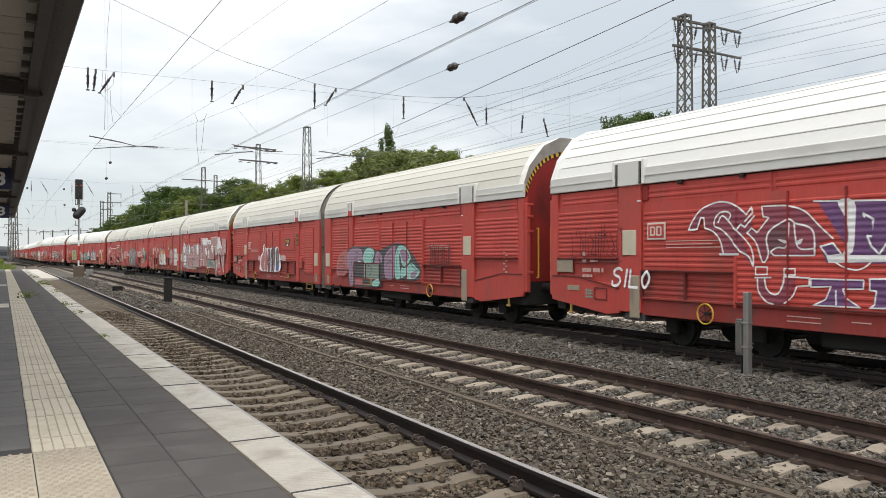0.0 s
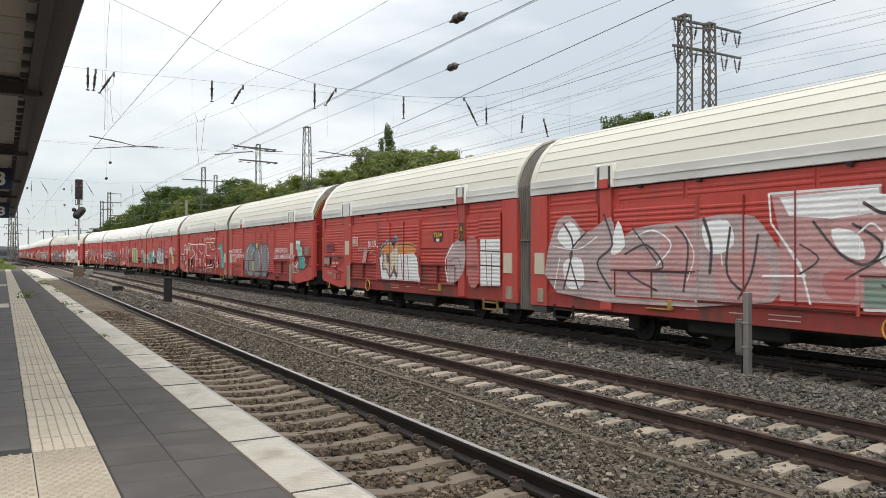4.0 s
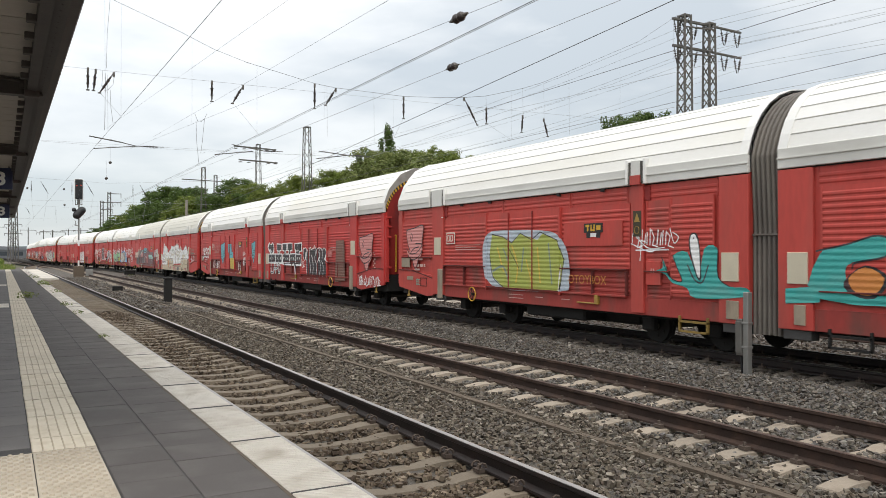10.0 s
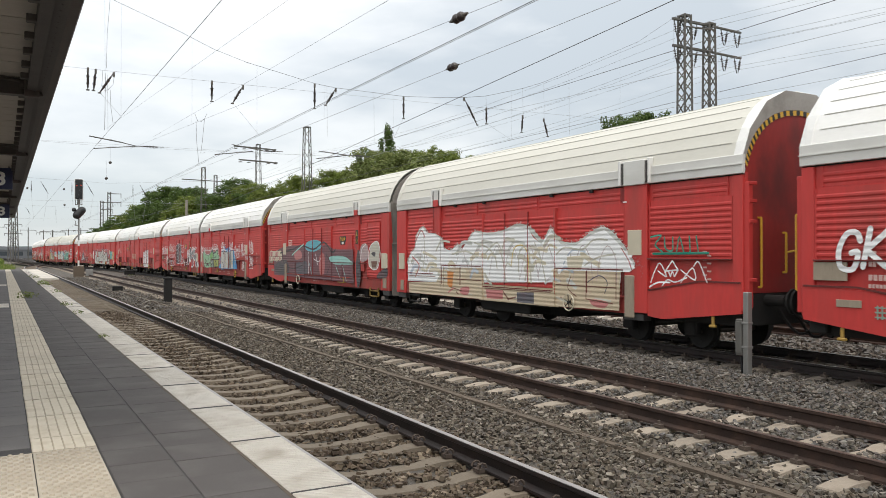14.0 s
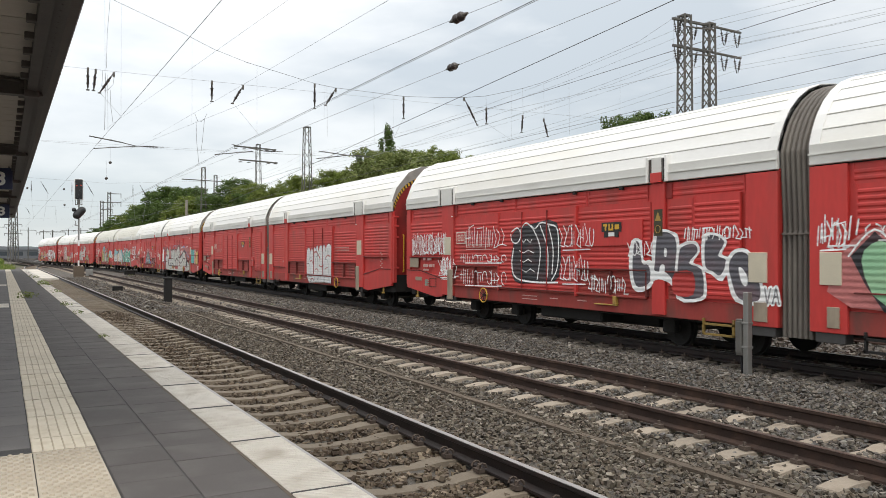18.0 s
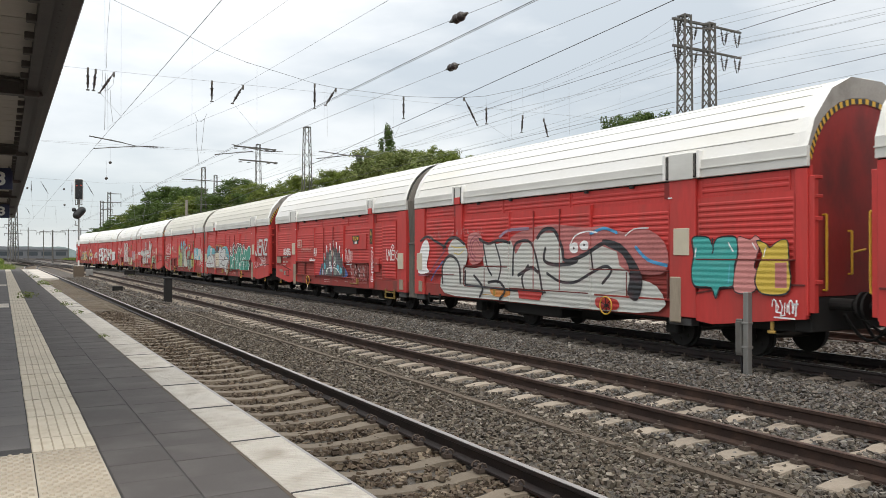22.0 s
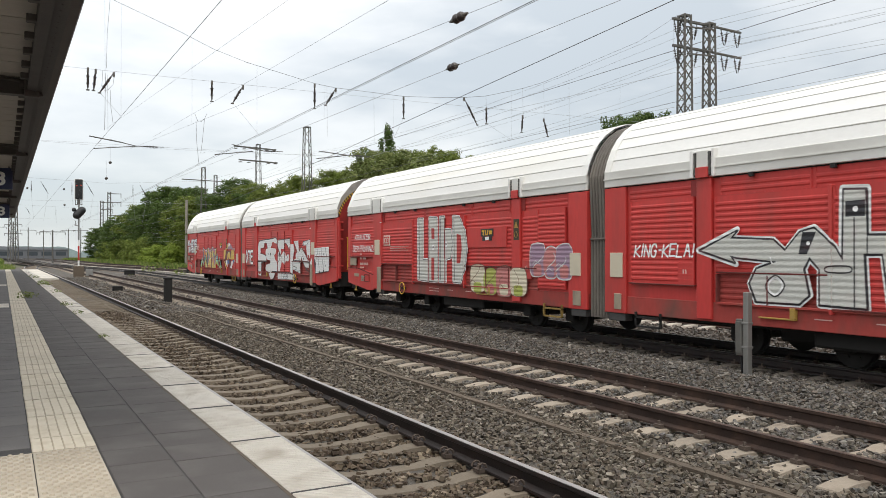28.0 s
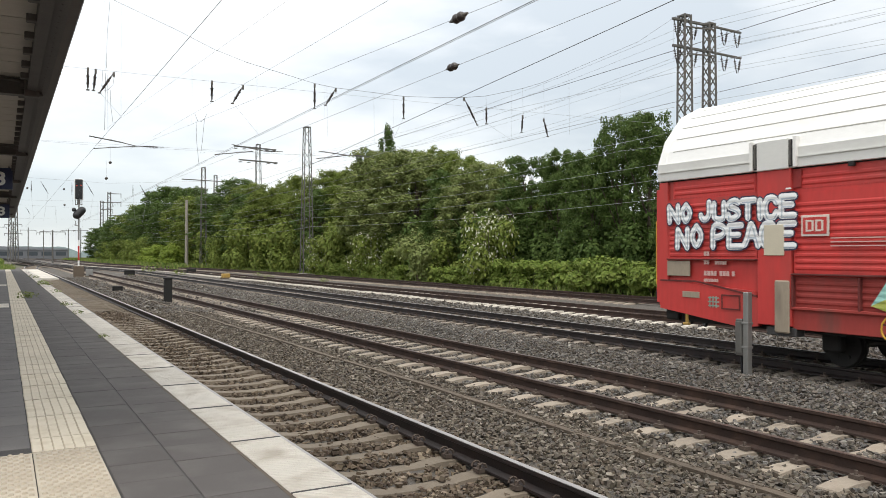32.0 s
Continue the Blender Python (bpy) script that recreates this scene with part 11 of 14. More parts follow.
g.stroke([(16.55, 1.89), (17.42, 2.25), (17.28, 2.1), (18.14, 2.06), (18.36, 1.87), (18.63, 2.17), (18.88, 2.24), (19.22, 1.94), (19.33, 1.73), (19.35, 2.81), (19.74, 2.79), (19.74, 2.1), (20.99, 2.08), (21.12, 2.28), (21.43, 2.87), (21.87, 2.84), (21.85, 2.45), (22.71, 2.76), (21.99, 1.66), (21.81, 1.53), (20.29, 1.5), (20.29, 1.33), (20.65, 1.3), (20.76, 1.03), (20.07, 1.02), (19.97, 1.82), (19.7, 1.82), (19.74, 1.02), (18.97, 1.04), (18.97, 1.59), (18.8, 1.75), (18.71, 1.59), (18.81, 1.19), (18.62, 1.03), (17.8, 1.03), (17.67, 1.33), (17.81, 1.58), (18.18, 1.7), (17.42, 1.76), (17.28, 1.77), (17.4, 1.65)], 0.104, 'white', closed=True)
g.stroke([(16.59, 1.89), (17.42, 2.22), (17.28, 2.1), (18.14, 2.06), (18.36, 1.88), (18.63, 2.17), (18.88, 2.23), (19.22, 1.94), (19.35, 1.73), (19.37, 2.79), (19.73, 2.77), (19.74, 2.1), (20.99, 2.08), (21.12, 2.28), (21.43, 2.85), (21.86, 2.82), (21.85, 2.45), (22.69, 2.74), (21.99, 1.67), (21.81, 1.54), (20.29, 1.51), (20.29, 1.33), (20.65, 1.3), (20.76, 1.04), (20.07, 1.03), (19.97, 1.82), (19.7, 1.82), (19.74, 1.02), (18.97, 1.04), (18.97, 1.59), (18.8, 1.76), (18.71, 1.59), (18.8, 1.18), (18.62, 1.03), (17.8, 1.03), (17.67, 1.33), (17.81, 1.58), (18.18, 1.7), (17.42, 1.76), (17.28, 1.79), (17.38, 1.67)], 0.046, 'black', closed=True)
g.poly([(16.64, 1.89), (17.38, 2.2), (17.28, 2.09), (18.14, 2.05), (18.36, 1.87), (18.63, 2.16), (18.88, 2.22), (19.22, 1.93), (19.36, 1.71), (19.38, 2.78), (19.71, 2.76), (19.73, 2.09), (20.99, 2.07), (21.13, 2.28), (21.44, 2.84), (21.85, 2.81), (21.84, 2.43), (22.66, 2.72), (21.98, 1.68), (21.8, 1.56), (20.28, 1.53), (20.28, 1.32), (20.63, 1.29), (20.74, 1.05), (20.09, 1.05), (19.97, 1.83), (19.68, 1.83), (19.72, 1.03), (18.98, 1.05), (18.98, 1.59), (18.8, 1.78), (18.69, 1.59), (18.78, 1.18), (18.61, 1.04), (17.82, 1.04), (17.69, 1.33), (17.82, 1.57), (18.22, 1.7), (17.42, 1.77), (17.26, 1.8), (17.36, 1.69)], 'pearl')
g.poly([(20.29, 1.86), (21.19, 1.87), (21.4, 1.95), (21.57, 2.36), (21.68, 2.16), (21.94, 2.26), (21.54, 1.71), (20.29, 1.69)], 'white')
g.poly([(20.32, 1.83), (21.19, 1.85), (21.42, 1.93), (21.58, 2.33), (21.68, 2.14), (21.92, 2.23), (21.53, 1.73), (20.32, 1.72)], 'black')
g.poly([(20.35, 1.81), (21.2, 1.83), (21.43, 1.92), (21.58, 2.28), (21.67, 2.12), (21.87, 2.2), (21.52, 1.75), (20.35, 1.74)], 'red2')
g.poly([(19.4, 2.61), (19.71, 2.62), (19.71, 2.38), (19.4, 2.38)], 'black')
g.poly([(18.68, 2.17), (18.92, 2.17), (18.76, 1.82), (18.61, 1.82)], 'black')
g.dot(19.56, 2.49, 0.044, 'white')
g.dot(18.78, 1.99, 0.033, 'white')
g.stroke([(18.18, 1.44), (18.32, 1.32), (18.18, 1.16), (18.03, 1.29)], 0.036, 'white', closed=True, smooth=True)
g.stroke([(18.18, 1.48), (18.36, 1.32), (18.18, 1.13), (17.99, 1.29)], 0.024, 'black', closed=True, smooth=True)
g.stroke([(19.1, 1.63), (19.46, 1.64), (19.46, 1.55), (19.1, 1.55)], 0.022, 'black', closed=True, smooth=True)
g.stroke([(19.74, 2.07), (19.74, 1.82)], 0.022, 'black')
g.stroke([(19.54, 2.36), (19.54, 1.04)], 0.022, 'black')
g.stroke([(18.09, 1.76), (18.12, 1.67)], 0.024, 'white')
g.done('long silver arrow-shaped lettering with black and white outlines')
g = Graffito(1)
g.poly([(23.52, 1.63), (24.11, 1.72), (23.84, 1.4), (23.93, 1.14), (24.45, 1.42), (24.56, 1.3), (24.56, 1.06), (23.55, 1.12)], 'leaf')
g.poly([(22.57, 1.22), (22.66, 1.62), (22.98, 1.64), (23.37, 1.39), (23.43, 1.16), (22.61, 1.07)], 'leaf', 0, True)
g.poly([(23.13, 1.38), (23.42, 1.41), (23.43, 1.21), (23.18, 1.22)], 'rose')
g.stroke([(22.5, 2.12), (22.53, 1.92), (22.61, 2.05)], 0.018, 'cream', smooth=True)
g.stroke([(22.72, 2.17), (22.75, 1.87), (22.64, 1.82), (22.82, 1.78)], 0.018, 'cream', smooth=True)
g.stroke([(22.98, 2.18), (23.0, 1.87), (23.28, 1.82), (23.03, 2.18)], 0.018, 'cream', smooth=True)
g.stroke([(23.47, 1.48), (23.52, 1.65), (24.15, 1.74), (23.86, 1.4), (23.95, 1.14)], 0.019, 'cream')
g.stroke([(22.57, 1.04), (22.62, 1.45), (22.98, 1.64), (23.42, 1.39)], 0.018, 'cream', smooth=True)
g.stroke([(22.71, 1.09), (22.82, 1.41), (22.89, 1.1)], 0.018, 'cream', smooth=True)
g.stroke([(22.57, 1.07), (23.43, 1.04)], 0.018, 'cream')
g.stroke([(24.02, 1.16), (24.32, 1.42), (24.53, 1.46)], 0.016, 'cream', smooth=True)
g.stroke([(24.24, 1.25), (24.32, 1.32), (24.35, 1.17)], 0.016, 'brown', smooth=True)
g.done('pale green and cream letters with thin outlines')
g = Graffito(4)
g.poly([(19.38, 2.02), (19.53, 2.07), (19.7, 2.06), (19.85, 1.92), (19.98, 2.06), (20.12, 1.92), (20.26, 2.1), (20.47, 2.05), (20.54, 2.16), (20.67, 2.16), (20.73, 1.95), (20.92, 2.16), (21.11, 2.15), (21.2, 2.04), (21.29, 2.16), (21.48, 2.16), (21.55, 1.99), (21.65, 2.15), (21.87, 2.23), (22.11, 2.14), (22.11, 0.69), (21.47, 0.72), (19.64, 0.66), (19.38, 0.9), (19.34, 1.43)], 'chrome')
g.stroke([(20.2, 1.86), (20.52, 1.91), (20.92, 1.65)], 0.063, 'blush', smooth=True)
g.stroke([(20.82, 1.38), (21.01, 1.32), (21.25, 1.37)], 0.054, 'blush', smooth=True)
g.stroke([(21.52, 1.66), (21.74, 1.78), (22.01, 1.73)], 0.048, 'blush', smooth=True)
g.stroke([(19.76, 1.52), (19.93, 1.56), (20.11, 1.45)], 0.045, 'blush', smooth=True)
g.stroke([(20.31, 1.17), (20.51, 1.24), (20.74, 1.15)], 0.045, 'blush', smooth=True)
g.stroke([(19.81, 0.77), (20.04, 0.84), (20.18, 0.77)], 0.045, 'blush', smooth=True)
g.stroke([(21.47, 1.24), (21.74, 1.31)], 0.04, 'blush', smooth=True)
g.stroke([(19.41, 1.48), (19.39, 1.92), (19.59, 2.09), (19.78, 2.01), (19.85, 1.82)], 0.018, 'soot', smooth=True)
g.stroke([(19.85, 1.82), (19.87, 2.03), (20.01, 2.08), (20.09, 1.92), (20.11, 1.64)], 0.018, 'soot', smooth=True)
g.stroke([(20.12, 1.92), (20.26, 2.1), (20.47, 2.0), (20.62, 1.82), (20.67, 1.56)], 0.016, 'soot', smooth=True)
g.stroke([(20.5, 1.99), (20.55, 2.17), (20.67, 2.15), (20.73, 1.93)], 0.016, 'soot', smooth=True)
g.stroke([(20.76, 1.93), (20.92, 2.16), (21.11, 2.16), (21.25, 1.91), (21.27, 1.7), (21.15, 1.58)], 0.016, 'soot', smooth=True)
g.stroke([(21.2, 2.04), (21.29, 2.18), (21.46, 2.15), (21.49, 1.91), (21.47, 1.61)], 0.014, 'soot', smooth=True)
g.stroke([(21.52, 1.91), (21.61, 2.11), (21.87, 2.24), (22.09, 2.15)], 0.014, 'soot', smooth=True)
g.stroke([(19.64, 1.54), (19.82, 1.68), (20.01, 1.64), (20.15, 1.45), (20.2, 1.07)], 0.016, 'soot', smooth=True)
g.stroke([(19.36, 1.43), (19.55, 1.44), (19.74, 1.35), (19.81, 1.05)], 0.018, 'soot', smooth=True)
g.stroke([(20.41, 1.59), (20.57, 1.75), (20.87, 1.84), (21.03, 1.76)], 0.016, 'soot', smooth=True)
g.stroke([(20.8, 1.45), (20.92, 1.62), (21.11, 1.58), (21.29, 1.4), (21.29, 1.04)], 0.016, 'soot', smooth=True)
g.stroke([(21.47, 1.61), (21.65, 1.62), (21.8, 1.5), (21.85, 1.07)], 0.016, 'soot', smooth=True)
g.stroke([(20.22, 1.82), (20.36, 1.64), (20.41, 1.44)], 0.016, 'soot', smooth=True)
g.stroke([(19.65, 1.87), (19.67, 1.63)], 0.018, 'soot', smooth=True)
g.stroke([(20.64, 1.91), (20.66, 1.56), (20.67, 1.06)], 0.016, 'soot', smooth=True)
g.stroke([(21.7, 2.07), (21.84, 1.73)], 0.018, 'soot', smooth=True)
g.stroke([(21.92, 2.03), (21.87, 1.86)], 0.014, 'soot', smooth=True)
g.stroke([(19.44, 0.86), (19.76, 0.93), (19.98, 0.87), (19.87, 0.71), (19.47, 0.74)], 0.016, 'soot', smooth=True)
g.stroke([(20.25, 0.94), (20.36, 0.75), (20.56, 0.7), (20.72, 0.97)], 0.018, 'soot', smooth=True)
g.stroke([(20.77, 0.98), (20.81, 0.7), (20.91, 0.69), (20.99, 0.96)], 0.014, 'soot', smooth=True)
g.stroke([(21.03, 0.96), (21.1, 0.7), (21.29, 0.67), (21.38, 0.96)], 0.014, 'soot', smooth=True)
g.stroke([(21.4, 0.95), (21.47, 0.73), (21.73, 0.67), (21.86, 0.96)], 0.016, 'soot', smooth=True)
g.stroke([(21.9, 0.93), (22.07, 0.69)], 0.014, 'soot', smooth=True)
g.done('white and silver bubble lettering with thin dark loops and pink smears')
g = Graffito(8)
g.poly([(5.04, 1.82), (5.28, 2.34), (6.02, 2.42), (7.68, 2.37), (8.27, 2.23), (8.6, 1.82), (8.64, 1.2), (8.31, 0.98), (5.5, 1.01)], 'ice', 0, True)
g.poly([(5.5, 2.33), (6.02, 2.25), (6.4, 2.1), (6.76, 2.32), (7.46, 2.15), (7.68, 2.32), (8.21, 2.14), (8.48, 1.7), (8.29, 0.99), (6.02, 0.99), (5.55, 1.24), (5.39, 1.82)], 'lime')
g.stroke([(5.76, 1.97), (6.02, 1.4)], 0.056, 'yellow', smooth=True)
g.stroke([(6.4, 2.03), (6.64, 1.55), (6.57, 1.13)], 0.056, 'yellow', smooth=True)
g.stroke([(7.46, 1.96), (7.57, 1.16)], 0.052, 'yellow', smooth=True)
g.stroke([(7.0, 1.69), (7.23, 1.15)], 0.039, 'yellow', smooth=True)
g.stroke([(5.55, 1.39), (6.02, 1.51), (6.27, 1.09)], 0.056, 'sage', smooth=True)
g.stroke([(6.81, 1.41), (6.9, 1.96)], 0.056, 'sage', smooth=True)
g.stroke([(7.89, 2.06), (8.02, 1.15)], 0.052, 'sage', smooth=True)
g.stroke([(6.02, 1.96), (6.22, 1.68)], 0.045, 'sage', smooth=True)
g.stroke([(5.5, 2.33), (6.02, 2.25), (6.4, 2.1), (6.76, 2.33), (7.23, 2.16), (7.57, 2.34), (8.21, 2.14), (8.46, 1.7), (8.31, 1.03)], 0.024, 'black')
g.stroke([(6.27, 1.96), (6.71, 1.47)], 0.022, 'black')
g.stroke([(5.39, 1.82), (5.55, 1.24), (6.02, 1.0)], 0.024, 'black', smooth=True)
g.stroke([(8.27, 0.99), (8.35, 1.57)], 0.026, 'white')
g.done('olive and yellow-green lettering with pale blue haze')
g = Graffito(8)
g.poly([(11.3, 1.5), (11.48, 1.57), (11.45, 1.76), (11.56, 1.59), (11.65, 1.4), (11.96, 1.32), (11.82, 1.61), (11.74, 1.8), (12.09, 1.86), (12.35, 1.39), (12.49, 1.92), (12.78, 1.93), (12.8, 1.43), (13.05, 1.26), (13.4, 1.25), (13.4, 1.1), (12.29, 1.02), (12.08, 1.2), (11.71, 1.29), (11.54, 1.44)], 'teal', 0, True)
g.poly([(12.13, 2.11), (12.21, 2.21), (12.33, 2.17), (12.39, 1.92), (12.42, 1.38), (12.3, 1.43), (12.15, 1.86)], 'black', 0, True)
g.poly([(12.16, 2.11), (12.22, 2.18), (12.3, 2.15), (12.37, 1.92), (12.39, 1.42), (12.31, 1.48), (12.18, 1.87)], 'white', 0, True)
g.dot(12.24, 2.11, 0.016, 'black')
g.stroke([(12.1, 1.62), (12.26, 1.36), (12.45, 1.32), (12.58, 1.62)], 0.03, 'soot', smooth=True)
g.stroke([(11.74, 1.8), (11.82, 1.61), (11.96, 1.32), (11.65, 1.4), (11.45, 1.76)], 0.018, 'black', smooth=True)
g.stroke([(12.8, 1.92), (12.8, 1.43), (13.05, 1.26)], 0.016, 'black', smooth=True)
g.stroke([(10.68, 2.25), (10.92, 2.04), (11.15, 1.93), (11.52, 1.95)], 0.022, 'white', smooth=True)
g.stroke([(10.62, 2.03), (10.92, 1.93), (11.15, 1.87), (11.37, 1.93)], 0.022, 'white', smooth=True)
g.stroke([(10.9, 2.1), (10.87, 1.69)], 0.022, 'white', smooth=True)
g.stroke([(11.67, 2.3), (11.77, 2.03), (11.88, 2.14), (11.74, 2.23)], 0.022, 'white', smooth=True)
g.done('teal creature with raised arms and a white neck')
g = Graffito(6)
g.poly([(1.06, 1.91), (2.27, 2.13), (3.75, 2.2), (5.86, 2.14), (6.82, 2.0), (7.73, 2.23), (8.58, 2.0), (10.44, 1.99), (10.51, 0.78), (5.86, 0.84), (1.07, 0.87)], 'plum')
g.poly([(5.56, 2.32), (6.82, 2.38), (7.33, 2.12), (6.35, 1.92), (5.41, 2.02)], 'cyan', 0, True)
g.poly([(8.07, 1.71), (9.46, 1.75), (10.22, 1.58), (10.36, 1.45), (8.66, 1.43)], 'mint', 0, True)
g.poly([(3.97, 1.91), (4.73, 1.97), (4.89, 1.66), (4.08, 1.59)], 'rose', 0, True)
g.poly([(7.01, 1.71), (7.55, 1.82), (7.55, 1.08), (7.06, 1.04)], 'blush', 0, True)
g.poly([(1.33, 1.37), (2.88, 1.56), (3.17, 0.97), (1.46, 0.97)], 'soot', 0, True)
g.poly([(4.19, 1.41), (5.46, 1.52), (5.56, 0.99), (4.3, 0.99)], 'slate', 0, True)
g.stroke([(1.96, 1.87), (3.75, 2.03), (4.84, 2.19), (6.35, 2.02), (7.51, 2.29), (8.37, 1.9), (8.74, 2.0)], 0.066, 'black', smooth=True)
g.stroke([(2.27, 1.82), (2.58, 1.39), (3.75, 1.19), (5.1, 1.38)], 0.044, 'black', smooth=True)
g.stroke([(7.73, 1.82), (8.16, 1.46), (7.82, 1.05)], 0.038, 'black', smooth=True)
g.stroke([(3.63, 1.78), (4.41, 2.03), (5.15, 2.23)], 0.063, 'mint', smooth=True)
g.stroke([(5.86, 1.43), (6.11, 1.0)], 0.04, 'mint', smooth=True)
g.stroke([(8.78, 1.36), (9.23, 0.91)], 0.036, 'mint', smooth=True)
g.stroke([(9.46, 1.37), (9.81, 0.84)], 0.034, 'mint', smooth=True)
g.stroke([(6.59, 1.82), (6.82, 1.4)], 0.036, 'white', smooth=True)
g.stroke([(5.71, 1.92), (5.76, 0.99)], 0.036, 'white', smooth=True)
g.stroke([(6.35, 1.63), (6.92, 1.52), (7.19, 1.67)], 0.029, 'white', smooth=True)
g.poly([(11.0, 1.79), (11.24, 2.15), (11.71, 2.14), (11.75, 1.66), (11.21, 1.56)], 'ash', 0, True)
g.poly([(11.88, 1.79), (12.04, 2.12), (12.66, 2.21), (12.69, 1.67), (12.45, 1.34), (11.84, 1.41)], 'bone', 0, True)
g.stroke([(11.88, 1.41), (11.81, 1.82), (12.04, 2.14), (12.57, 2.23), (12.78, 1.82), (12.57, 1.37), (12.2, 1.3), (11.88, 1.41)], 0.035, 'white', smooth=True)
g.poly([(10.69, 1.49), (11.0, 1.99), (11.14, 1.0), (10.86, 0.64)], 'soot', 0, True)
g.poly([(12.66, 1.2), (13.28, 1.37), (13.28, 1.07), (12.51, 1.01)], 'soot', 0, True)
g.poly([(12.04, 1.58), (12.54, 1.59), (12.45, 1.37), (12.1, 1.36)], 'brown')
g.poly([(12.04, 1.85), (12.38, 1.89), (12.32, 1.73)], 'soot', 0, True)
g.stroke([(11.14, 1.61), (11.24, 1.99), (11.58, 2.15)], 0.032, 'white', smooth=True)
g.poly([(13.05, 1.82), (13.34, 1.82), (13.34, 1.37), (13.05, 1.37)], 'cream')
g.stroke([(10.58, 2.16), (10.93, 1.82), (10.69, 1.49)], 0.034, 'soot', smooth=True)
g.done('dark grey and brown lettering with teal shading and faded white marks')
g = Graffito(10)
g.poly([(5.62, 0.96), (5.44, 1.71), (5.99, 1.93), (7.82, 1.93), (8.14, 1.72), (8.36, 0.99)], 'chrome')
g.poly([(5.62, 1.85), (5.99, 2.15), (7.82, 2.17), (7.98, 1.86)], 'orange', 0, True)
g.stroke([(5.62, 0.96), (5.37, 1.71), (5.99, 2.08), (7.98, 2.07), (8.36, 1.42), (8.36, 0.99)], 0.044, 'soot', smooth=True)
g.stroke([(6.17, 1.82), (6.17, 1.13)], 0.04, 'soot')
g.stroke([(6.58, 1.78), (6.7, 1.05)], 0.038, 'soot')
g.stroke([(7.04, 1.82), (7.16, 1.09)], 0.038, 'soot')
g.stroke([(7.49, 1.78), (7.6, 1.05)], 0.038, 'soot')
g.poly([(10.0, 1.28), (10.05, 1.9), (10.46, 2.17), (10.96, 2.16), (10.96, 1.45), (10.47, 1.04), (10.0, 1.03)], 'ash', 0, True)
g.stroke([(10.05, 1.05), (9.9, 1.63), (10.33, 2.09)], 0.04, 'white', smooth=True)
g.poly([(11.09, 2.16), (11.61, 2.19), (11.66, 1.06), (11.18, 1.04)], 'blush', 0, True)
g.poly([(11.78, 2.22), (12.71, 2.21), (12.72, 1.01), (11.78, 0.99)], 'chrome')
g.stroke([(12.03, 2.18), (12.11, 1.01)], 0.032, 'soot')
g.stroke([(11.78, 1.91), (12.71, 1.88)], 0.034, 'soot')
g.stroke([(11.78, 1.53), (12.72, 1.51)], 0.032, 'soot')
g.stroke([(12.32, 1.82), (12.32, 1.02)], 0.032, 'soot')
g.stroke([(10.14, 1.63), (10.6, 1.71), (10.78, 1.45)], 0.029, 'soot', smooth=True)
g.done('silver and orange block letters with dark outlines')
g = Graffito(10)
g.poly([(5.47, 1.91), (5.61, 2.11), (5.85, 2.18), (5.98, 2.28), (6.34, 2.3), (6.81, 2.35), (6.8, 1.05), (6.51, 1.17), (6.34, 1.03), (6.12, 1.06), (5.89, 1.26), (5.7, 1.21), (5.6, 1.33), (5.65, 1.65)], 'cyan', 0, True)
g.poly([(5.51, 1.91), (5.63, 2.08), (5.89, 2.15), (6.03, 2.24), (6.8, 2.29), (6.8, 1.1), (6.51, 1.23), (6.34, 1.07), (6.16, 1.1), (5.94, 1.32), (5.7, 1.29), (5.65, 1.47), (5.7, 1.74)], 'plum', 0, True)
g.poly([(5.59, 1.91), (5.66, 2.01), (5.89, 2.09), (6.08, 2.19), (6.34, 2.19), (6.51, 1.99), (6.55, 1.58), (6.47, 1.33), (6.29, 1.16), (6.16, 1.16), (5.96, 1.39), (5.76, 1.37), (5.75, 1.74)], 'cream', 0, True)
g.poly([(5.61, 1.93), (5.68, 2.01), (6.08, 2.17), (6.34, 2.15), (6.44, 1.99), (6.34, 1.86), (5.76, 1.82)], 'orange', 0, True)
g.poly([(5.96, 1.82), (6.16, 1.86), (6.22, 1.57), (6.01, 1.52)], 'brown')
g.poly([(6.05, 1.78), (6.16, 1.78), (6.16, 1.61), (6.06, 1.59)], 'slate')
g.stroke([(5.75, 1.91), (5.78, 1.75), (5.81, 1.58)], 0.036, 'brown', smooth=True)
g.stroke([(6.43, 1.62), (6.29, 1.53), (6.39, 1.32)], 0.02, 'brown', smooth=True)
g.stroke([(5.75, 1.38), (5.87, 1.45)], 0.027, 'brown', smooth=True)
g.poly([(6.59, 1.99), (6.8, 2.08), (6.8, 1.25), (6.6, 1.42)], 'cream', 0, True)
g.poly([(6.62, 2.13), (6.8, 2.21), (6.8, 2.08), (6.6, 2.02)], 'orange', 0, True)
g.stroke([(4.54, 2.06), (4.54, 2.27), (4.65, 2.08), (4.65, 2.29)], 0.027, 'white')
g.stroke([(4.74, 2.25), (4.75, 2.07), (4.82, 2.07)], 0.027, 'white')
g.stroke([(4.89, 2.26), (4.91, 2.08), (5.0, 2.1), (5.0, 2.28)], 0.03, 'white')
g.stroke([(5.08, 2.05), (5.06, 2.26), (5.18, 2.26), (5.18, 2.17), (5.08, 2.16), (5.22, 2.07)], 0.027, 'white')
g.dot(5.28, 2.06, 0.027, 'white')
g.stroke([(3.61, 1.97), (4.1, 2.07), (4.45, 1.92), (4.22, 1.63), (3.63, 1.5)], 0.015, 'ash', smooth=True)
g.poly([(4.16, 2.0), (4.47, 1.96), (4.31, 1.52), (4.0, 1.51)], 'dusty')
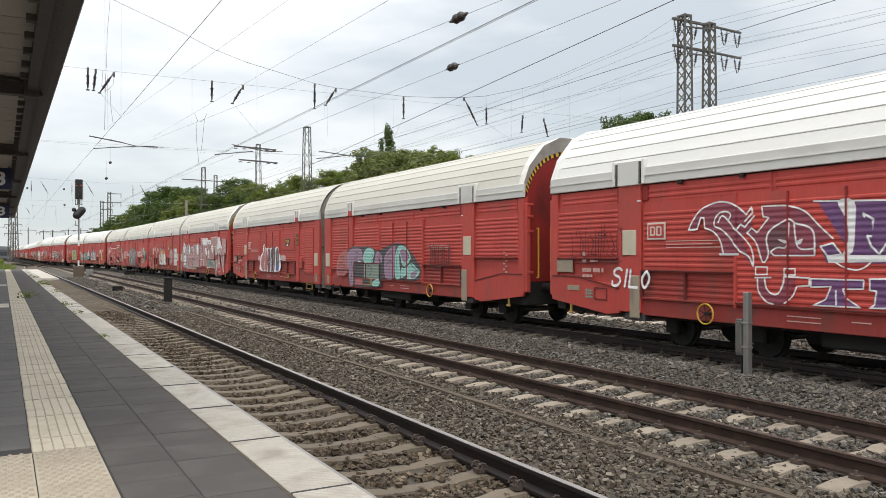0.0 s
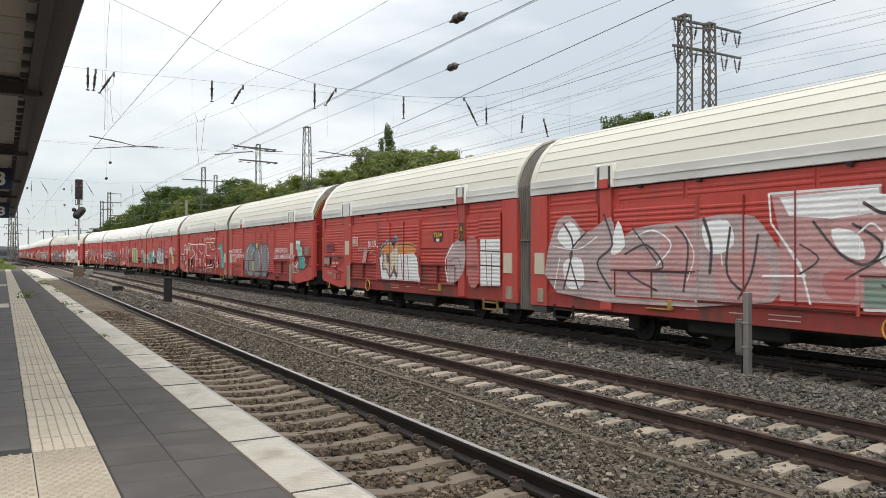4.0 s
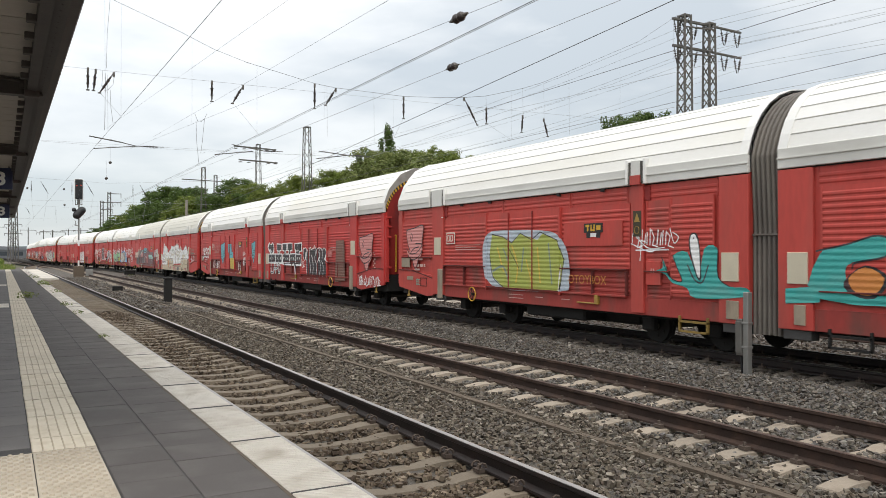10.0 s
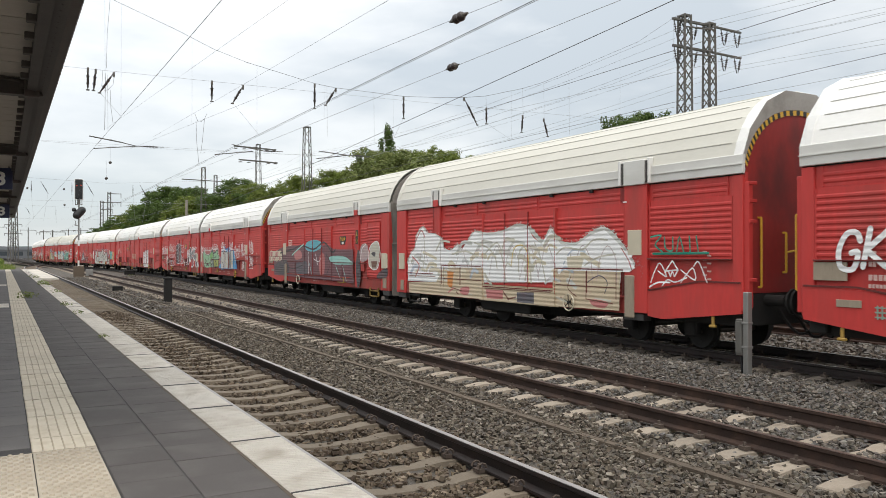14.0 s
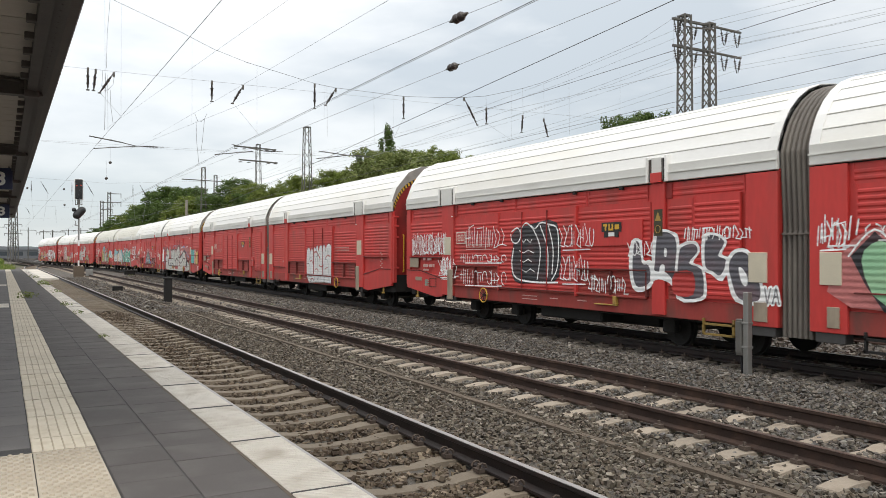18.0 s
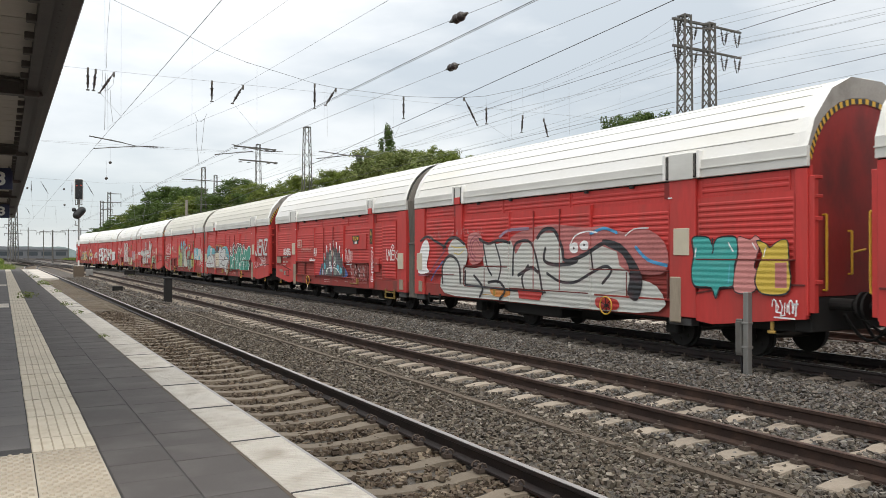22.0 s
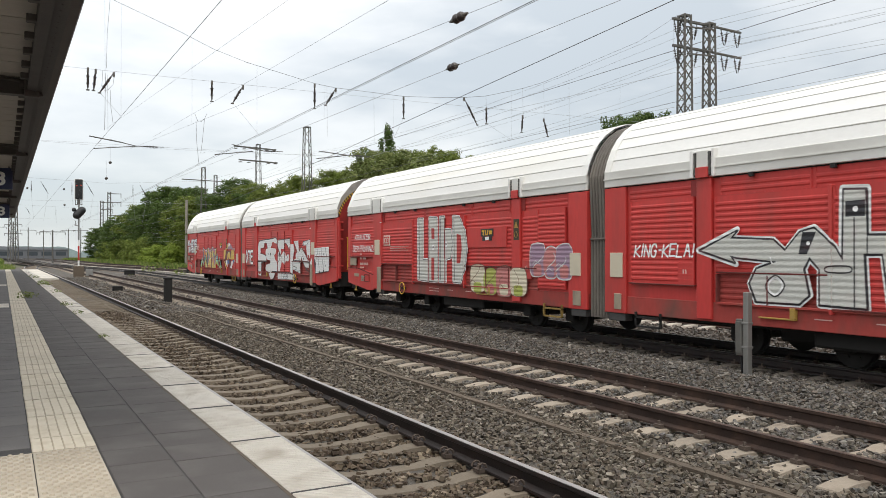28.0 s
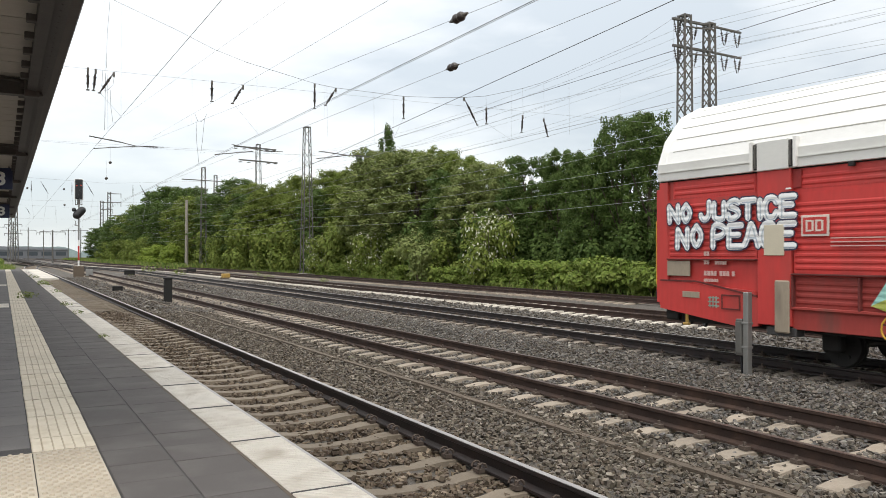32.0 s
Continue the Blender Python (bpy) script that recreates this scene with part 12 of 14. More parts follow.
g.stroke([(4.62, 1.87), (4.98, 1.85), (5.19, 1.61), (4.84, 1.51)], 0.013, 'ash', smooth=True)
g.done('cream and orange block lettering with brown shading and pale blue edges')
end_tag(2, [[(0.95, 3.6), (0.85, 3.0), (0.55, 2.5), (0.5, 1.95)], [(0.7, 3.7), (0.55, 3.1), (0.35, 2.5), (0.3, 2.1)]], "brown", "brown edge of the painting on the end wall", width=0.34)
end_tag(2, [[(0.75, 3.7), (0.65, 3.1), (0.38, 2.6), (0.32, 2.15)], [(0.45, 3.8), (0.35, 3.1), (0.15, 2.6)]], "bone", "cream painting on the end wall", width=0.42)
end_tag(10, [[(1.02, 3.06), (1.18, 3.12), (1.30, 3.0), (1.14, 2.88), (1.30, 2.75), (1.18, 2.62), (1.02, 2.66)], [(0.95, 3.1), (0.9, 2.65)], [(0.7, 3.05), (0.9, 2.88), (0.68, 2.62)], [(0.45, 3.02), (0.6, 2.95), (0.45, 2.82), (0.55, 2.65)], [(1.3, 2.5), (0.9, 2.45)]], 'mint', 'pale teal tag on the end wall')


# ---- platform canopy ----
g = Graffito(2)
g.poly([(14.78, 1.61), (14.86, 2.18), (15.32, 2.36), (15.69, 2.25), (15.39, 1.75), (15.02, 1.62)], 'cyan', 0, True)
g.poly([(16.11, 2.16), (16.58, 2.11), (16.65, 1.83), (16.04, 1.83)], 'cyan', 0, True)
g.poly([(19.29, 2.25), (19.73, 2.17), (19.96, 1.83), (19.44, 1.71)], 'cyan', 0, True)
g.poly([(14.42, 1.07), (15.02, 1.64), (15.54, 1.75), (15.64, 2.17), (16.07, 2.18), (16.01, 1.83), (16.38, 1.59), (16.45, 1.06)], 'silver', 0, True)
g.poly([(17.71, 1.95), (18.01, 2.27), (18.42, 2.09), (19.14, 2.14), (19.36, 1.76), (19.92, 1.51), (19.58, 1.18), (19.44, 0.75), (18.93, 1.08), (17.83, 1.07)], 'silver', 0, True)
g.poly([(16.91, 1.82), (17.33, 1.94), (17.71, 1.83), (17.78, 1.24), (17.35, 1.09), (16.97, 1.2)], 'cream', 0, True)
g.poly([(17.0, 2.24), (17.5, 2.26), (17.54, 1.97), (17.76, 1.91), (16.79, 1.88), (16.97, 1.97)], 'soot', 0, True)
g.stroke([(17.08, 1.71), (17.23, 1.36), (17.18, 1.17)], 0.02, 'orange', smooth=True)
g.stroke([(17.53, 1.74), (17.5, 1.45), (17.59, 1.2)], 0.02, 'orange', smooth=True)
g.stroke([(14.39, 1.05), (15.02, 1.66), (15.54, 1.73), (16.04, 1.46), (16.42, 1.08)], 0.03, 'black', smooth=True)
g.stroke([(15.17, 1.06), (15.32, 1.4), (15.83, 1.12)], 0.03, 'black', smooth=True)
g.stroke([(15.54, 2.17), (16.07, 2.19), (15.98, 1.9), (15.76, 1.65)], 0.03, 'black', smooth=True)
g.stroke([(16.72, 1.95), (16.87, 1.66), (16.95, 1.2), (17.35, 1.07), (17.78, 1.22), (17.76, 1.83)], 0.03, 'black', smooth=True)
g.stroke([(17.65, 1.92), (18.0, 2.27), (18.42, 2.04), (18.08, 1.79), (18.42, 1.67)], 0.035, 'black', smooth=True)
g.stroke([(18.42, 2.04), (19.16, 2.14), (19.36, 1.76), (18.93, 1.47), (18.42, 1.4), (18.53, 1.17), (19.16, 1.2)], 0.035, 'black', smooth=True)
g.stroke([(19.09, 1.51), (19.94, 1.49), (19.56, 1.14), (19.44, 0.73)], 0.035, 'black', smooth=True)
g.stroke([(14.39, 1.03), (16.45, 1.04)], 0.025, 'black', smooth=True)
g.stroke([(17.83, 1.06), (18.31, 1.31), (18.93, 1.08), (19.44, 0.98)], 0.025, 'black', smooth=True)
g.stroke([(15.5, 2.26), (15.79, 2.31), (16.15, 2.24)], 0.022, 'lemon', smooth=True)
g.stroke([(17.59, 2.21), (17.95, 2.36), (18.51, 2.21), (19.22, 2.23), (19.46, 1.83), (19.99, 1.79)], 0.022, 'lemon', smooth=True)
g.stroke([(16.58, 1.03), (16.92, 0.86)], 0.022, 'lemon', smooth=True)
g.stroke([(19.44, 0.71), (19.79, 0.95)], 0.022, 'lemon', smooth=True)
g.stroke([(17.1, 1.6), (17.29, 1.63), (17.5, 1.6)], 0.014, 'black', smooth=True)
g.stroke([(17.89, 2.13), (18.17, 1.91), (18.72, 1.94), (19.04, 2.01)], 0.012, 'black', smooth=True)
g.stroke([(18.62, 1.58), (18.93, 1.67), (19.19, 1.63)], 0.014, 'black', smooth=True)
g.stroke([(16.21, 1.4), (16.32, 1.24)], 0.03, 'pink', smooth=True)
g.done('pale grey letter forms with heavy black outlines and yellow edges').location.x = -0.017
# hand wheels that the sprayers painted over
for k, cover in ((6, PAINTS['cream']), (9, RED_SILL)):
    for ob in wagons[k].children:
        if ob.name.split(".")[0] == "hand_wheel":
            ob.data = ob.data.copy()
            ob.data.materials[0] = cover
            tagged(ob, "hand brake wheel covered with paint")


def canopy():
    root = thing("platform_canopy", "grimy steel platform canopy with dark beams and sheet soffit", "canopy", kind="structure")
    y1 = 58.0
    bm = bmesh.new()
    box(bm, -4.2, 0.50, 3.5, y1, 4.42, 4.47)
    part("roof_deck", bm, CANOPY, root, "dark roof deck")
    bm = bmesh.new()
    y = 3.6
    while y < y1 - 0.3:
        # soffit boards with open joints
        box(bm, -4.1, 0.30, y + 0.012, y + 0.73, 4.37, 4.42)
        y += 0.75
    tagged(part("soffit_board", bm, CANOPY, root, "long sheet boards across the underside"), kind="stuff")
    bm = bmesh.new()
    extrude_y(bm, [(0.42, 4.20), (0.55, 4.155), (0.64, 4.16), (0.66, 4.20), (0.66, 4.52), (0.63, 4.52), (0.62, 4.24), (0.44, 4.27), (0.42, 4.42), (0.40, 4.42)], 3.5, y1)
    part("gutter", bm, CANOPY_STEEL, root, "dark riveted gutter along the eaves")
    bm = bmesh.new()
    extrude_y(bm, [(0.30, 4.20), (0.42, 4.18), (0.42, 4.42), (0.30, 4.42)], 3.5, y1)
    part("edge_beam", bm, CANOPY_STEEL, root, "dark steel edge beam")
    bm = bmesh.new()
    box(bm, -0.07, 0.07, -0.05, 0.05, -0.05, 0.03, 0.008)
    nib = mesh_of("purlin_end", bm, CANOPY_STEEL)
    for k in range(66):
        piece("purlin_end", nib, root, (0.27, 7.65 + 0.75 * k, 4.27))
    bm = bmesh.new()
    ball(bm, (0, 0, 0), 0.011, 1, (1, 1, 0.6))
    rivet = mesh_of("rivet", bm, CANOPY_STEEL)
    for k in range(90):
        piece("rivet", rivet, root, (0.485, 6.0 + 0.22 * k, 4.176))
    # cross beams: I-section, bolted brackets
    for y, deep, wide in ((4.6, 0.26, 0.30), (12.9, 0.24, 0.42), (20.8, 0.24, 0.42), (28.7, 0.24, 0.42), (36.6, 0.24, 0.42), (44.5, 0.24, 0.42), (52.4, 0.24, 0.42)):
        bm = bmesh.new()
        x0, x1 = -4.1, 0.50
        box(bm, x0, x1, y - 0.09, y + 0.09, 4.12, 4.14)
        box(bm, x0, x1, y - 0.09, y + 0.09, 4.35, 4.37)
        box(bm, x0, x1, y - 0.012, y + 0.012, 4.14, 4.35)
        beam = part("cross_beam", bm, CANOPY_STEEL, root, "dark rolled-steel cross beam")
        bm = bmesh.new()
        box(bm, 0.26, 0.46, y - 0.10, y + 0.10, 4.10, 4.36, 0.01)
        part("bracket", bm, CANOPY_STEEL, beam)
        bm = bmesh.new()
        rod(bm, (-3.5, y - 1.2, 4.33), (0.20, y - 0.15, 4.30), 0.02)
        part("tie_rod", bm, CANOPY_STEEL, beam)
    bm = bmesh.new()
    box(bm, -4.1, 0.42, 8.62, 8.70, 4.31, 4.36, 0.004)
    part("conduit", bm, GALV, root, "pale cable conduit under the soffit")
    bm = bmesh.new()
    box(bm, -4.1, 0.36, 8.20, 8.40, 4.30, 4.36, 0.004)
    part("purlin", bm, CANOPY_STEEL, root)
    # columns far back on the platform
    for y in (12.9, 28.7, 44.5):
        bm = bmesh.new()
        box(bm, -2.12, -1.88, y - 0.12, y + 0.12, PLAT_Z - 0.06, 4.12, 0.01)
        part("column", bm, CANOPY_STEEL, root, "dark steel canopy column")


canopy()


def track_sign(x, y, z, w):
    root = thing("platform_number_sign", "dark blue hanging sign with a white numeral 3", "sign", (x, y, z), group="platform number signs")
    bm = bmesh.new()
    box(bm, -w / 2, w / 2, -0.06, 0.06, -w / 2, w / 2, 0.01)
    part("board", bm, BLUE_SIGN, root, "dark blue square board")
    v, faces = GLYPHS["3", 0.03]
    me = bpy.data.meshes.new("numeral")
    me.from_pydata([((u - 0.5) * w * 0.42, -0.066, (q - 0.5) * w * 0.66) for u, q in v], [], faces)
    me.materials.append(WHITE)
    ob = new("numeral", me)
    ob.parent = root
    tagged(ob, "white numeral 3")
    bm = bmesh.new()
    for dx in (-w * 0.35, w * 0.35):
        rod(bm, (dx, 0, w / 2), (dx, 0, 4.36 - z if 4.36 - z > w / 2 + 0.05 else w / 2 + 0.3), 0.02)
    part("hanger", bm, CANOPY_STEEL, root)


track_sign(-0.07, 26.0, 4.00, 0.62)
track_sign(-0.05, 41.0, 3.78, 0.62)


# ---- posts and trackside gear ----
def pole_with_box():
    root = thing("trackside_post", "grey steel post with a small junction box beside the freight track", "post", (10.27, 8.48, -0.09))
    bm = bmesh.new()
    box(bm, -0.055, 0.055, -0.05, 0.05, -0.15, 1.31, 0.012)
    part("post", bm, GALV, root, "weathered grey square post")
    bm = bmesh.new()
    box(bm, -0.06, 0.05, 0.06, 0.19, 0.30, 0.88, 0.012)
    bx = part("junction_box", bm, STEEL, root, "dark grey junction box")
    bm = bmesh.new()
    box(bm, -0.075, -0.055, 0.07, 0.18, 0.34, 0.84, 0.006)
    part("lid", bm, STEEL, bx)
    for z in (0.42, 0.80):
        bm = bmesh.new()
        box(bm, -0.062, 0.062, -0.057, 0.07, z, z + 0.04, 0.004)
        part("clamp", bm, GALV, root)
    bm = bmesh.new()
    rod(bm, (0.0, 0.12, 0.30), (0.02, 0.12, -0.1), 0.02)
    part("cable", bm, BLACK, root)


pole_with_box()


def short_post(x, y):
    root = thing("marker_post", "short dark weathered post standing in the ballast", "post", (x, y, -0.2))
    bm = bmesh.new()
    box(bm, -0.16, 0.16, -0.12, 0.12, -0.1, 0.98, 0.02)
    body = part("body", bm, UNDER, root, "dark weathered body")
    bm = bmesh.new()
    box(bm, -0.18, 0.18, -0.14, 0.14, 0.98, 1.04, 0.01)
    part("cap", bm, UNDER, root)


short_post(6.05, 34.4)


def signal():
    root = thing("railway_signal", "light signal with two red lights on a striped mast", "railway signal", (5.92, 77.3, -0.2))
    bm = bmesh.new()
    box(bm, -0.42, 0.42, -0.35, 0.35, -0.1, 0.95, 0.04)
    part("foundation", bm, TROUGH, root, "dark concrete foundation")
    z = 0.95
    for i, (deep, colour) in enumerate(((0.5, WHITE), (1.3, SIGNAL_RED), (0.55, WHITE))):
        bm = bmesh.new()
        rod(bm, (0, 0, z), (0, 0, z + deep), 0.075, sides=12)
        part("mast_band", bm, colour, root, "painted band of the mast")
        z += deep
    bm = bmesh.new()
    rod(bm, (0, 0, z), (0, 0, 6.5), 0.07, sides=12)
    part("mast", bm, GALV, root, "grey mast tube")
    bm = bmesh.new()
    box(bm, -0.31, 0.31, -0.16, 0.16, 6.95, 8.72, 0.05)
    sc = part("screen", bm, BLACK, root, "black signal screen")
    bm = bmesh.new()
    box(bm, -0.36, 0.36, -0.10, 0.17, 6.90, 8.77, 0.04)
    part("screen_rim", bm, WHITE, sc, "white rim of the screen")
    for dx, dz in ((-0.17, 8.12), (0.17, 8.16)):
        bm = bmesh.new()
        ball(bm, (dx, -0.18, dz), 0.05, 2, (1, 0.5, 1))
        part("red_lamp", bm, RED_LIGHT, sc, "lit red lamp")
    for dx, dz in ((-0.16, 8.4), (0.16, 7.7), (0.0, 7.4), (-0.16, 7.15)):
        bm = bmesh.new()
        rod(bm, (dx, -0.30, dz), (dx, -0.15, dz), 0.11, sides=12)
        part("dark_lamp", bm, BLACK, sc)
    bm = bmesh.new()
    for dx in (-0.26, 0.26):
        rod(bm, (dx, 0, 6.45), (dx, 0, 6.95), 0.03, sides=6)
    box(bm, -0.30, 0.30, -0.05, 0.05, 6.42, 6.48)
    box(bm, -0.13, 0.13, -0.10, 0.10, 6.5, 6.95, 0.02)
    part("screen_bracket", bm, STEEL, root, "grey bracket under the screen")
    # distant signal: a long tilted housing with a small lamp beside it
    bm = bmesh.new()
    rod(bm, (-0.16, -0.15, 5.50), (0.26, -0.15, 5.95), 0.36, 0.33, sides=16)
    ball(bm, (-0.16, -0.15, 5.50), 0.36, 2)
    ball(bm, (0.26, -0.15, 5.95), 0.33, 2)
    part("distant_housing", bm, BLACK, root, "black tilted housing of the distant signal", True)
    bm = bmesh.new()
    ball(bm, (-0.40, -0.15, 5.98), 0.19, 2, (1, 0.8, 1))
    part("distant_lamp", bm, BLACK, root, "small round lamp housing", True)
    bm = bmesh.new()
    box(bm, -0.28, 0.05, -0.06, 0.06, 4.55, 4.60)
    rod(bm, (-0.26, 0, 4.55), (-0.26, 0, 5.0), 0.03, sides=6)
    part("lamp_bracket", bm, GALV, root, "small grey bracket on the mast")


signal()


def trackside_box(name, label, cat, at, size, material, turn=0):
    root = thing(name, label, cat, at, turn=turn)
    w, d, h = size
    bm = bmesh.new()
    box(bm, -w / 2, w / 2, -d / 2, d / 2, 0, h, min(size) * 0.12)
    part("housing", bm, material, root)
    bm = bmesh.new()
    box(bm, -w * 0.53, w * 0.53, -d * 0.53, d * 0.53, h * 0.72, h * 0.84, 0.01)
    part("lid_rim", bm, material, root)
    bm = bmesh.new()
    box(bm, -w * 0.6, w * 0.6, -d * 0.6, d * 0.6, -0.12, 0.03, 0.01)
    part("base_plate", bm, TROUGH, root)


trackside_box("point_machine", "yellow point machine between the rear tracks", "point machine", (16.2, 66.0, -0.16), (0.62, 0.5, 0.36), YELLOW_OLD)
trackside_box("point_machine", "dark point machine beside the switch", "point machine", (10.35, 78.6, -0.16), (0.9, 0.6, 0.5), UNDER)
trackside_box("point_machine", "dark point machine by the weeds", "point machine", (17.3, 85.0, -0.2), (0.9, 0.6, 0.5), UNDER)
trackside_box("signal_board", "small pale grey board at the foot of the signal", "sign", (6.75, 76.6, -0.15), (0.6, 0.15, 0.62), GALV)
trackside_box("litter", "small crumpled blue wrapper on the sleeper", "litter", (3.33, 4.55, -0.17), (0.05, 0.04, 0.03), PAINTS["sky"], 30)
trackside_box("relay_cabinet", "low dark cabinet on the ballast between tracks", "cabinet", (5.45, 46.0, -0.2), (0.5, 0.6, 0.30), UNDER)


# ---- masts ----
def lattice_mast(name, label, at, height, base, top, material=STEEL, turn=0.0, cap=True, group="lattice masts", step=1.0, leg=0.07):
    root = thing(name, label, "mast", at, group=group, turn=turn)
    corners = ((-1, -1), (1, -1), (1, 1), (-1, 1))

    def P(c, z):
        w = base + (top - base) * z / height
        return (c[0] * w / 2, c[1] * w / 2, z)
    for c in corners:
        bm = bmesh.new()
        bar(bm, P(c, -0.3), P(c, height), leg, leg)
        part("leg", bm, material, root)
    n = max(4, int(height / (base * step * 0.95)))
    for i in range(4):
        a, b = corners[i], corners[(i + 1) % 4]
        bm = bmesh.new()
        for k in range(n):
            z0, z1 = height * k / n, height * (k + 1) / n
            p, q = (a, b) if k % 2 else (b, a)
            bar(bm, P(p, z0), P(q, z1), leg * 0.6, leg * 0.3)
        tagged(part("bracing", bm, material, root), kind="stuff")
    if cap:
        bm = bmesh.new()
        box(bm, -top * 0.45, top * 0.45, -top * 0.45, top * 0.45, height - 0.08, height + 0.03, 0.02)
        part("cap", bm, material, root)
    bm = bmesh.new()
    box(bm, -base * 0.7, base * 0.7, -base * 0.7, base * 0.7, -0.5, 0.25, 0.05)
    part("footing", bm, CONCRETE, root, "concrete footing")
    return root


def v_insulator(root, x, z, drop=0.75):
    """Two insulator strings in a V under a crossarm."""
    for d in (-0.22, 0.22):
        bm = bmesh.new()
        rod(bm, (x + d, 0, z), (x + d * 0.2, 0, z - drop), 0.02, sides=6)
        for k in range(4):
            u = 0.25 + 0.14 * k
            rod(bm, (x + d * (1 - 0.8 * u), 0, z - drop * u), (x + d * (1 - 0.8 * (u + 0.05)), 0, z - drop * (u + 0.05)), 0.06, sides=8)
        part("insulator", bm, INSUL, root, "dark insulator string")


gate = lattice_mast("feeder_line_mast", "pair mast of grey steel lattice with two crossarms", (27.30, 26.0, -0.3), 13.1, 0.58, 0.40, STEEL, 0, True, "lattice masts", 0.9, 0.095)
for zz in (12.85, 11.62):
    bm = bmesh.new()
    bar(bm, (-0.75, 0, zz), (1.5, 0, zz), 0.12, 0.10)
    bar(bm, (1.5, 0, zz), (3.75, 0, zz - 0.05), 0.10, 0.08)
    bar(bm, (-0.1, -0.25, zz - 0.35), (1.7, -0.25, zz - 0.25), 0.07, 0.06)
    part("crossarm", bm, STEEL, gate, "dark steel crossarm")
    for xx in (-0.45, 0.58, 2.6, 3.5):
        v_insulator(gate, xx, zz - 0.05)
lattice_mast("feeder_line_mast", "second grey steel lattice mast carrying the crossarms", (28.90, 26.0, -0.3), 12.95, 0.58, 0.36, STEEL, 0, True, "lattice masts", 0.9, 0.095)
lattice_mast("overhead_line_mast", "tall brown-grey lattice mast before the trees", (26.0, 73.7, -0.3), 14.6, 1.05, 0.55)
lattice_mast("overhead_line_mast", "slim grey lattice mast at the wood's edge", (26.6, 122.0, -0.3), 15.3, 0.9, 0.5)
m = lattice_mast("overhead_line_mast", "lattice mast with two crossarms rising behind the trees", (34.0, 118.4, -0.3), 18.9, 1.2, 0.55)
for zz, x0, x1 in ((18.4, -3.7, 2.8), (16.4, -3.0, 3.0)):
    bm = bmesh.new()
    bar(bm, (x0, 0, zz), (x1, 0, zz - 0.2), 0.16, 0.2)
    for xx in (x0 + 0.3, x0 + 1.6, x1 - 1.4, x1 - 0.3):
        rod(bm, (xx - 0.3, 0, zz - 0.35), (xx + 0.2, 0, zz - 0.32), 0.07, sides=6)
    part("crossarm", bm, STEEL, m, "dark steel crossarm with insulators")
m = lattice_mast("overhead_line_mast", "thin lattice mast behind the trees", (34.0, 146.0, -0.3), 16.6, 0.8, 0.5)
bm = bmesh.new()
bar(bm, (-6.0, 0, 15.6), (5.0, 0, 15.4), 0.15, 0.15)
part("crossarm", bm, STEEL, m, "thin crossarm")
lattice_mast("yard_tower", "lattice floodlight tower beyond the platform end", (2.0, 200.0, -0.3), 12.6, 1.7, 1.2, STEEL, 20, True, "lattice masts", 0.9, 0.17)


def plain_mast(x, y, h, r=0.16, arm=None, label="grey tapered concrete mast by the tracks"):
    root = thing("overhead_line_mast", label, "mast", (x, y, -0.3), group="plain masts")
    bm = bmesh.new()
    rod(bm, (0, 0, -0.2), (0, 0, h), r * 1.4, r, sides=10)
    part("shaft", bm, CONCRETE if r > 0.2 else STEEL, root)
    if arm:
        bm = bmesh.new()
        for z in arm:
            bar(bm, (-2.6, 0, z), (2.6, 0, z), 0.16, 0.16)
            rod(bm, (2.6, 0, z), (2.6, 0, z - 0.7), 0.08, sides=6)
            rod(bm, (-2.6, 0, z), (-2.6, 0, z - 0.7), 0.08, sides=6)
        part("arm", bm, STEEL, root)


plain_mast(26.0, 131.5, 10.9, 0.21)
for x, y, h, z_arm in ((35.5, 350.7, 24.0, (23.4, 20.5)), (35.5, 325.0, 25.9, (25.3, 22.0, 17.0))):
    m = lattice_mast("head_span_mast", "tall grey head-span mast far beyond the trees", (x, y, -0.3), h, 1.2, 1.0, STEEL, 0, True, "lattice masts", 1.2, 0.2)
    for z in z_arm:
        bm = bmesh.new()
        bar(bm, (-0.5, 0, z), (4.2, 0, z), 0.25, 0.25)
        rod(bm, (4.2, 0, z), (4.2, 0, z - 1.6), 0.12, sides=6)
        part("crossarm", bm, STEEL, m, "short crossarm of the mast")
for x, y, h, arms in ((9.9, 200.0, 7.6, (7.2,)), (21.7, 330.0, 11.5, (11.0,)), (26.0, 330.0, 12.0, (11.2,)), (8.2, 330.0, 12.0, (11.0,)), (14.5, 360.0, 12.0, (10.8,)), (-1.5, 330.0, 13.0, (12.0,))):
    plain_mast(x, y, h, 0.15, arms)
plain_mast(3.0, 300.0, 13.0, 0.2, (12.0, 9.0))


# ---- wires ----
WIRE_SCALE = 0.58


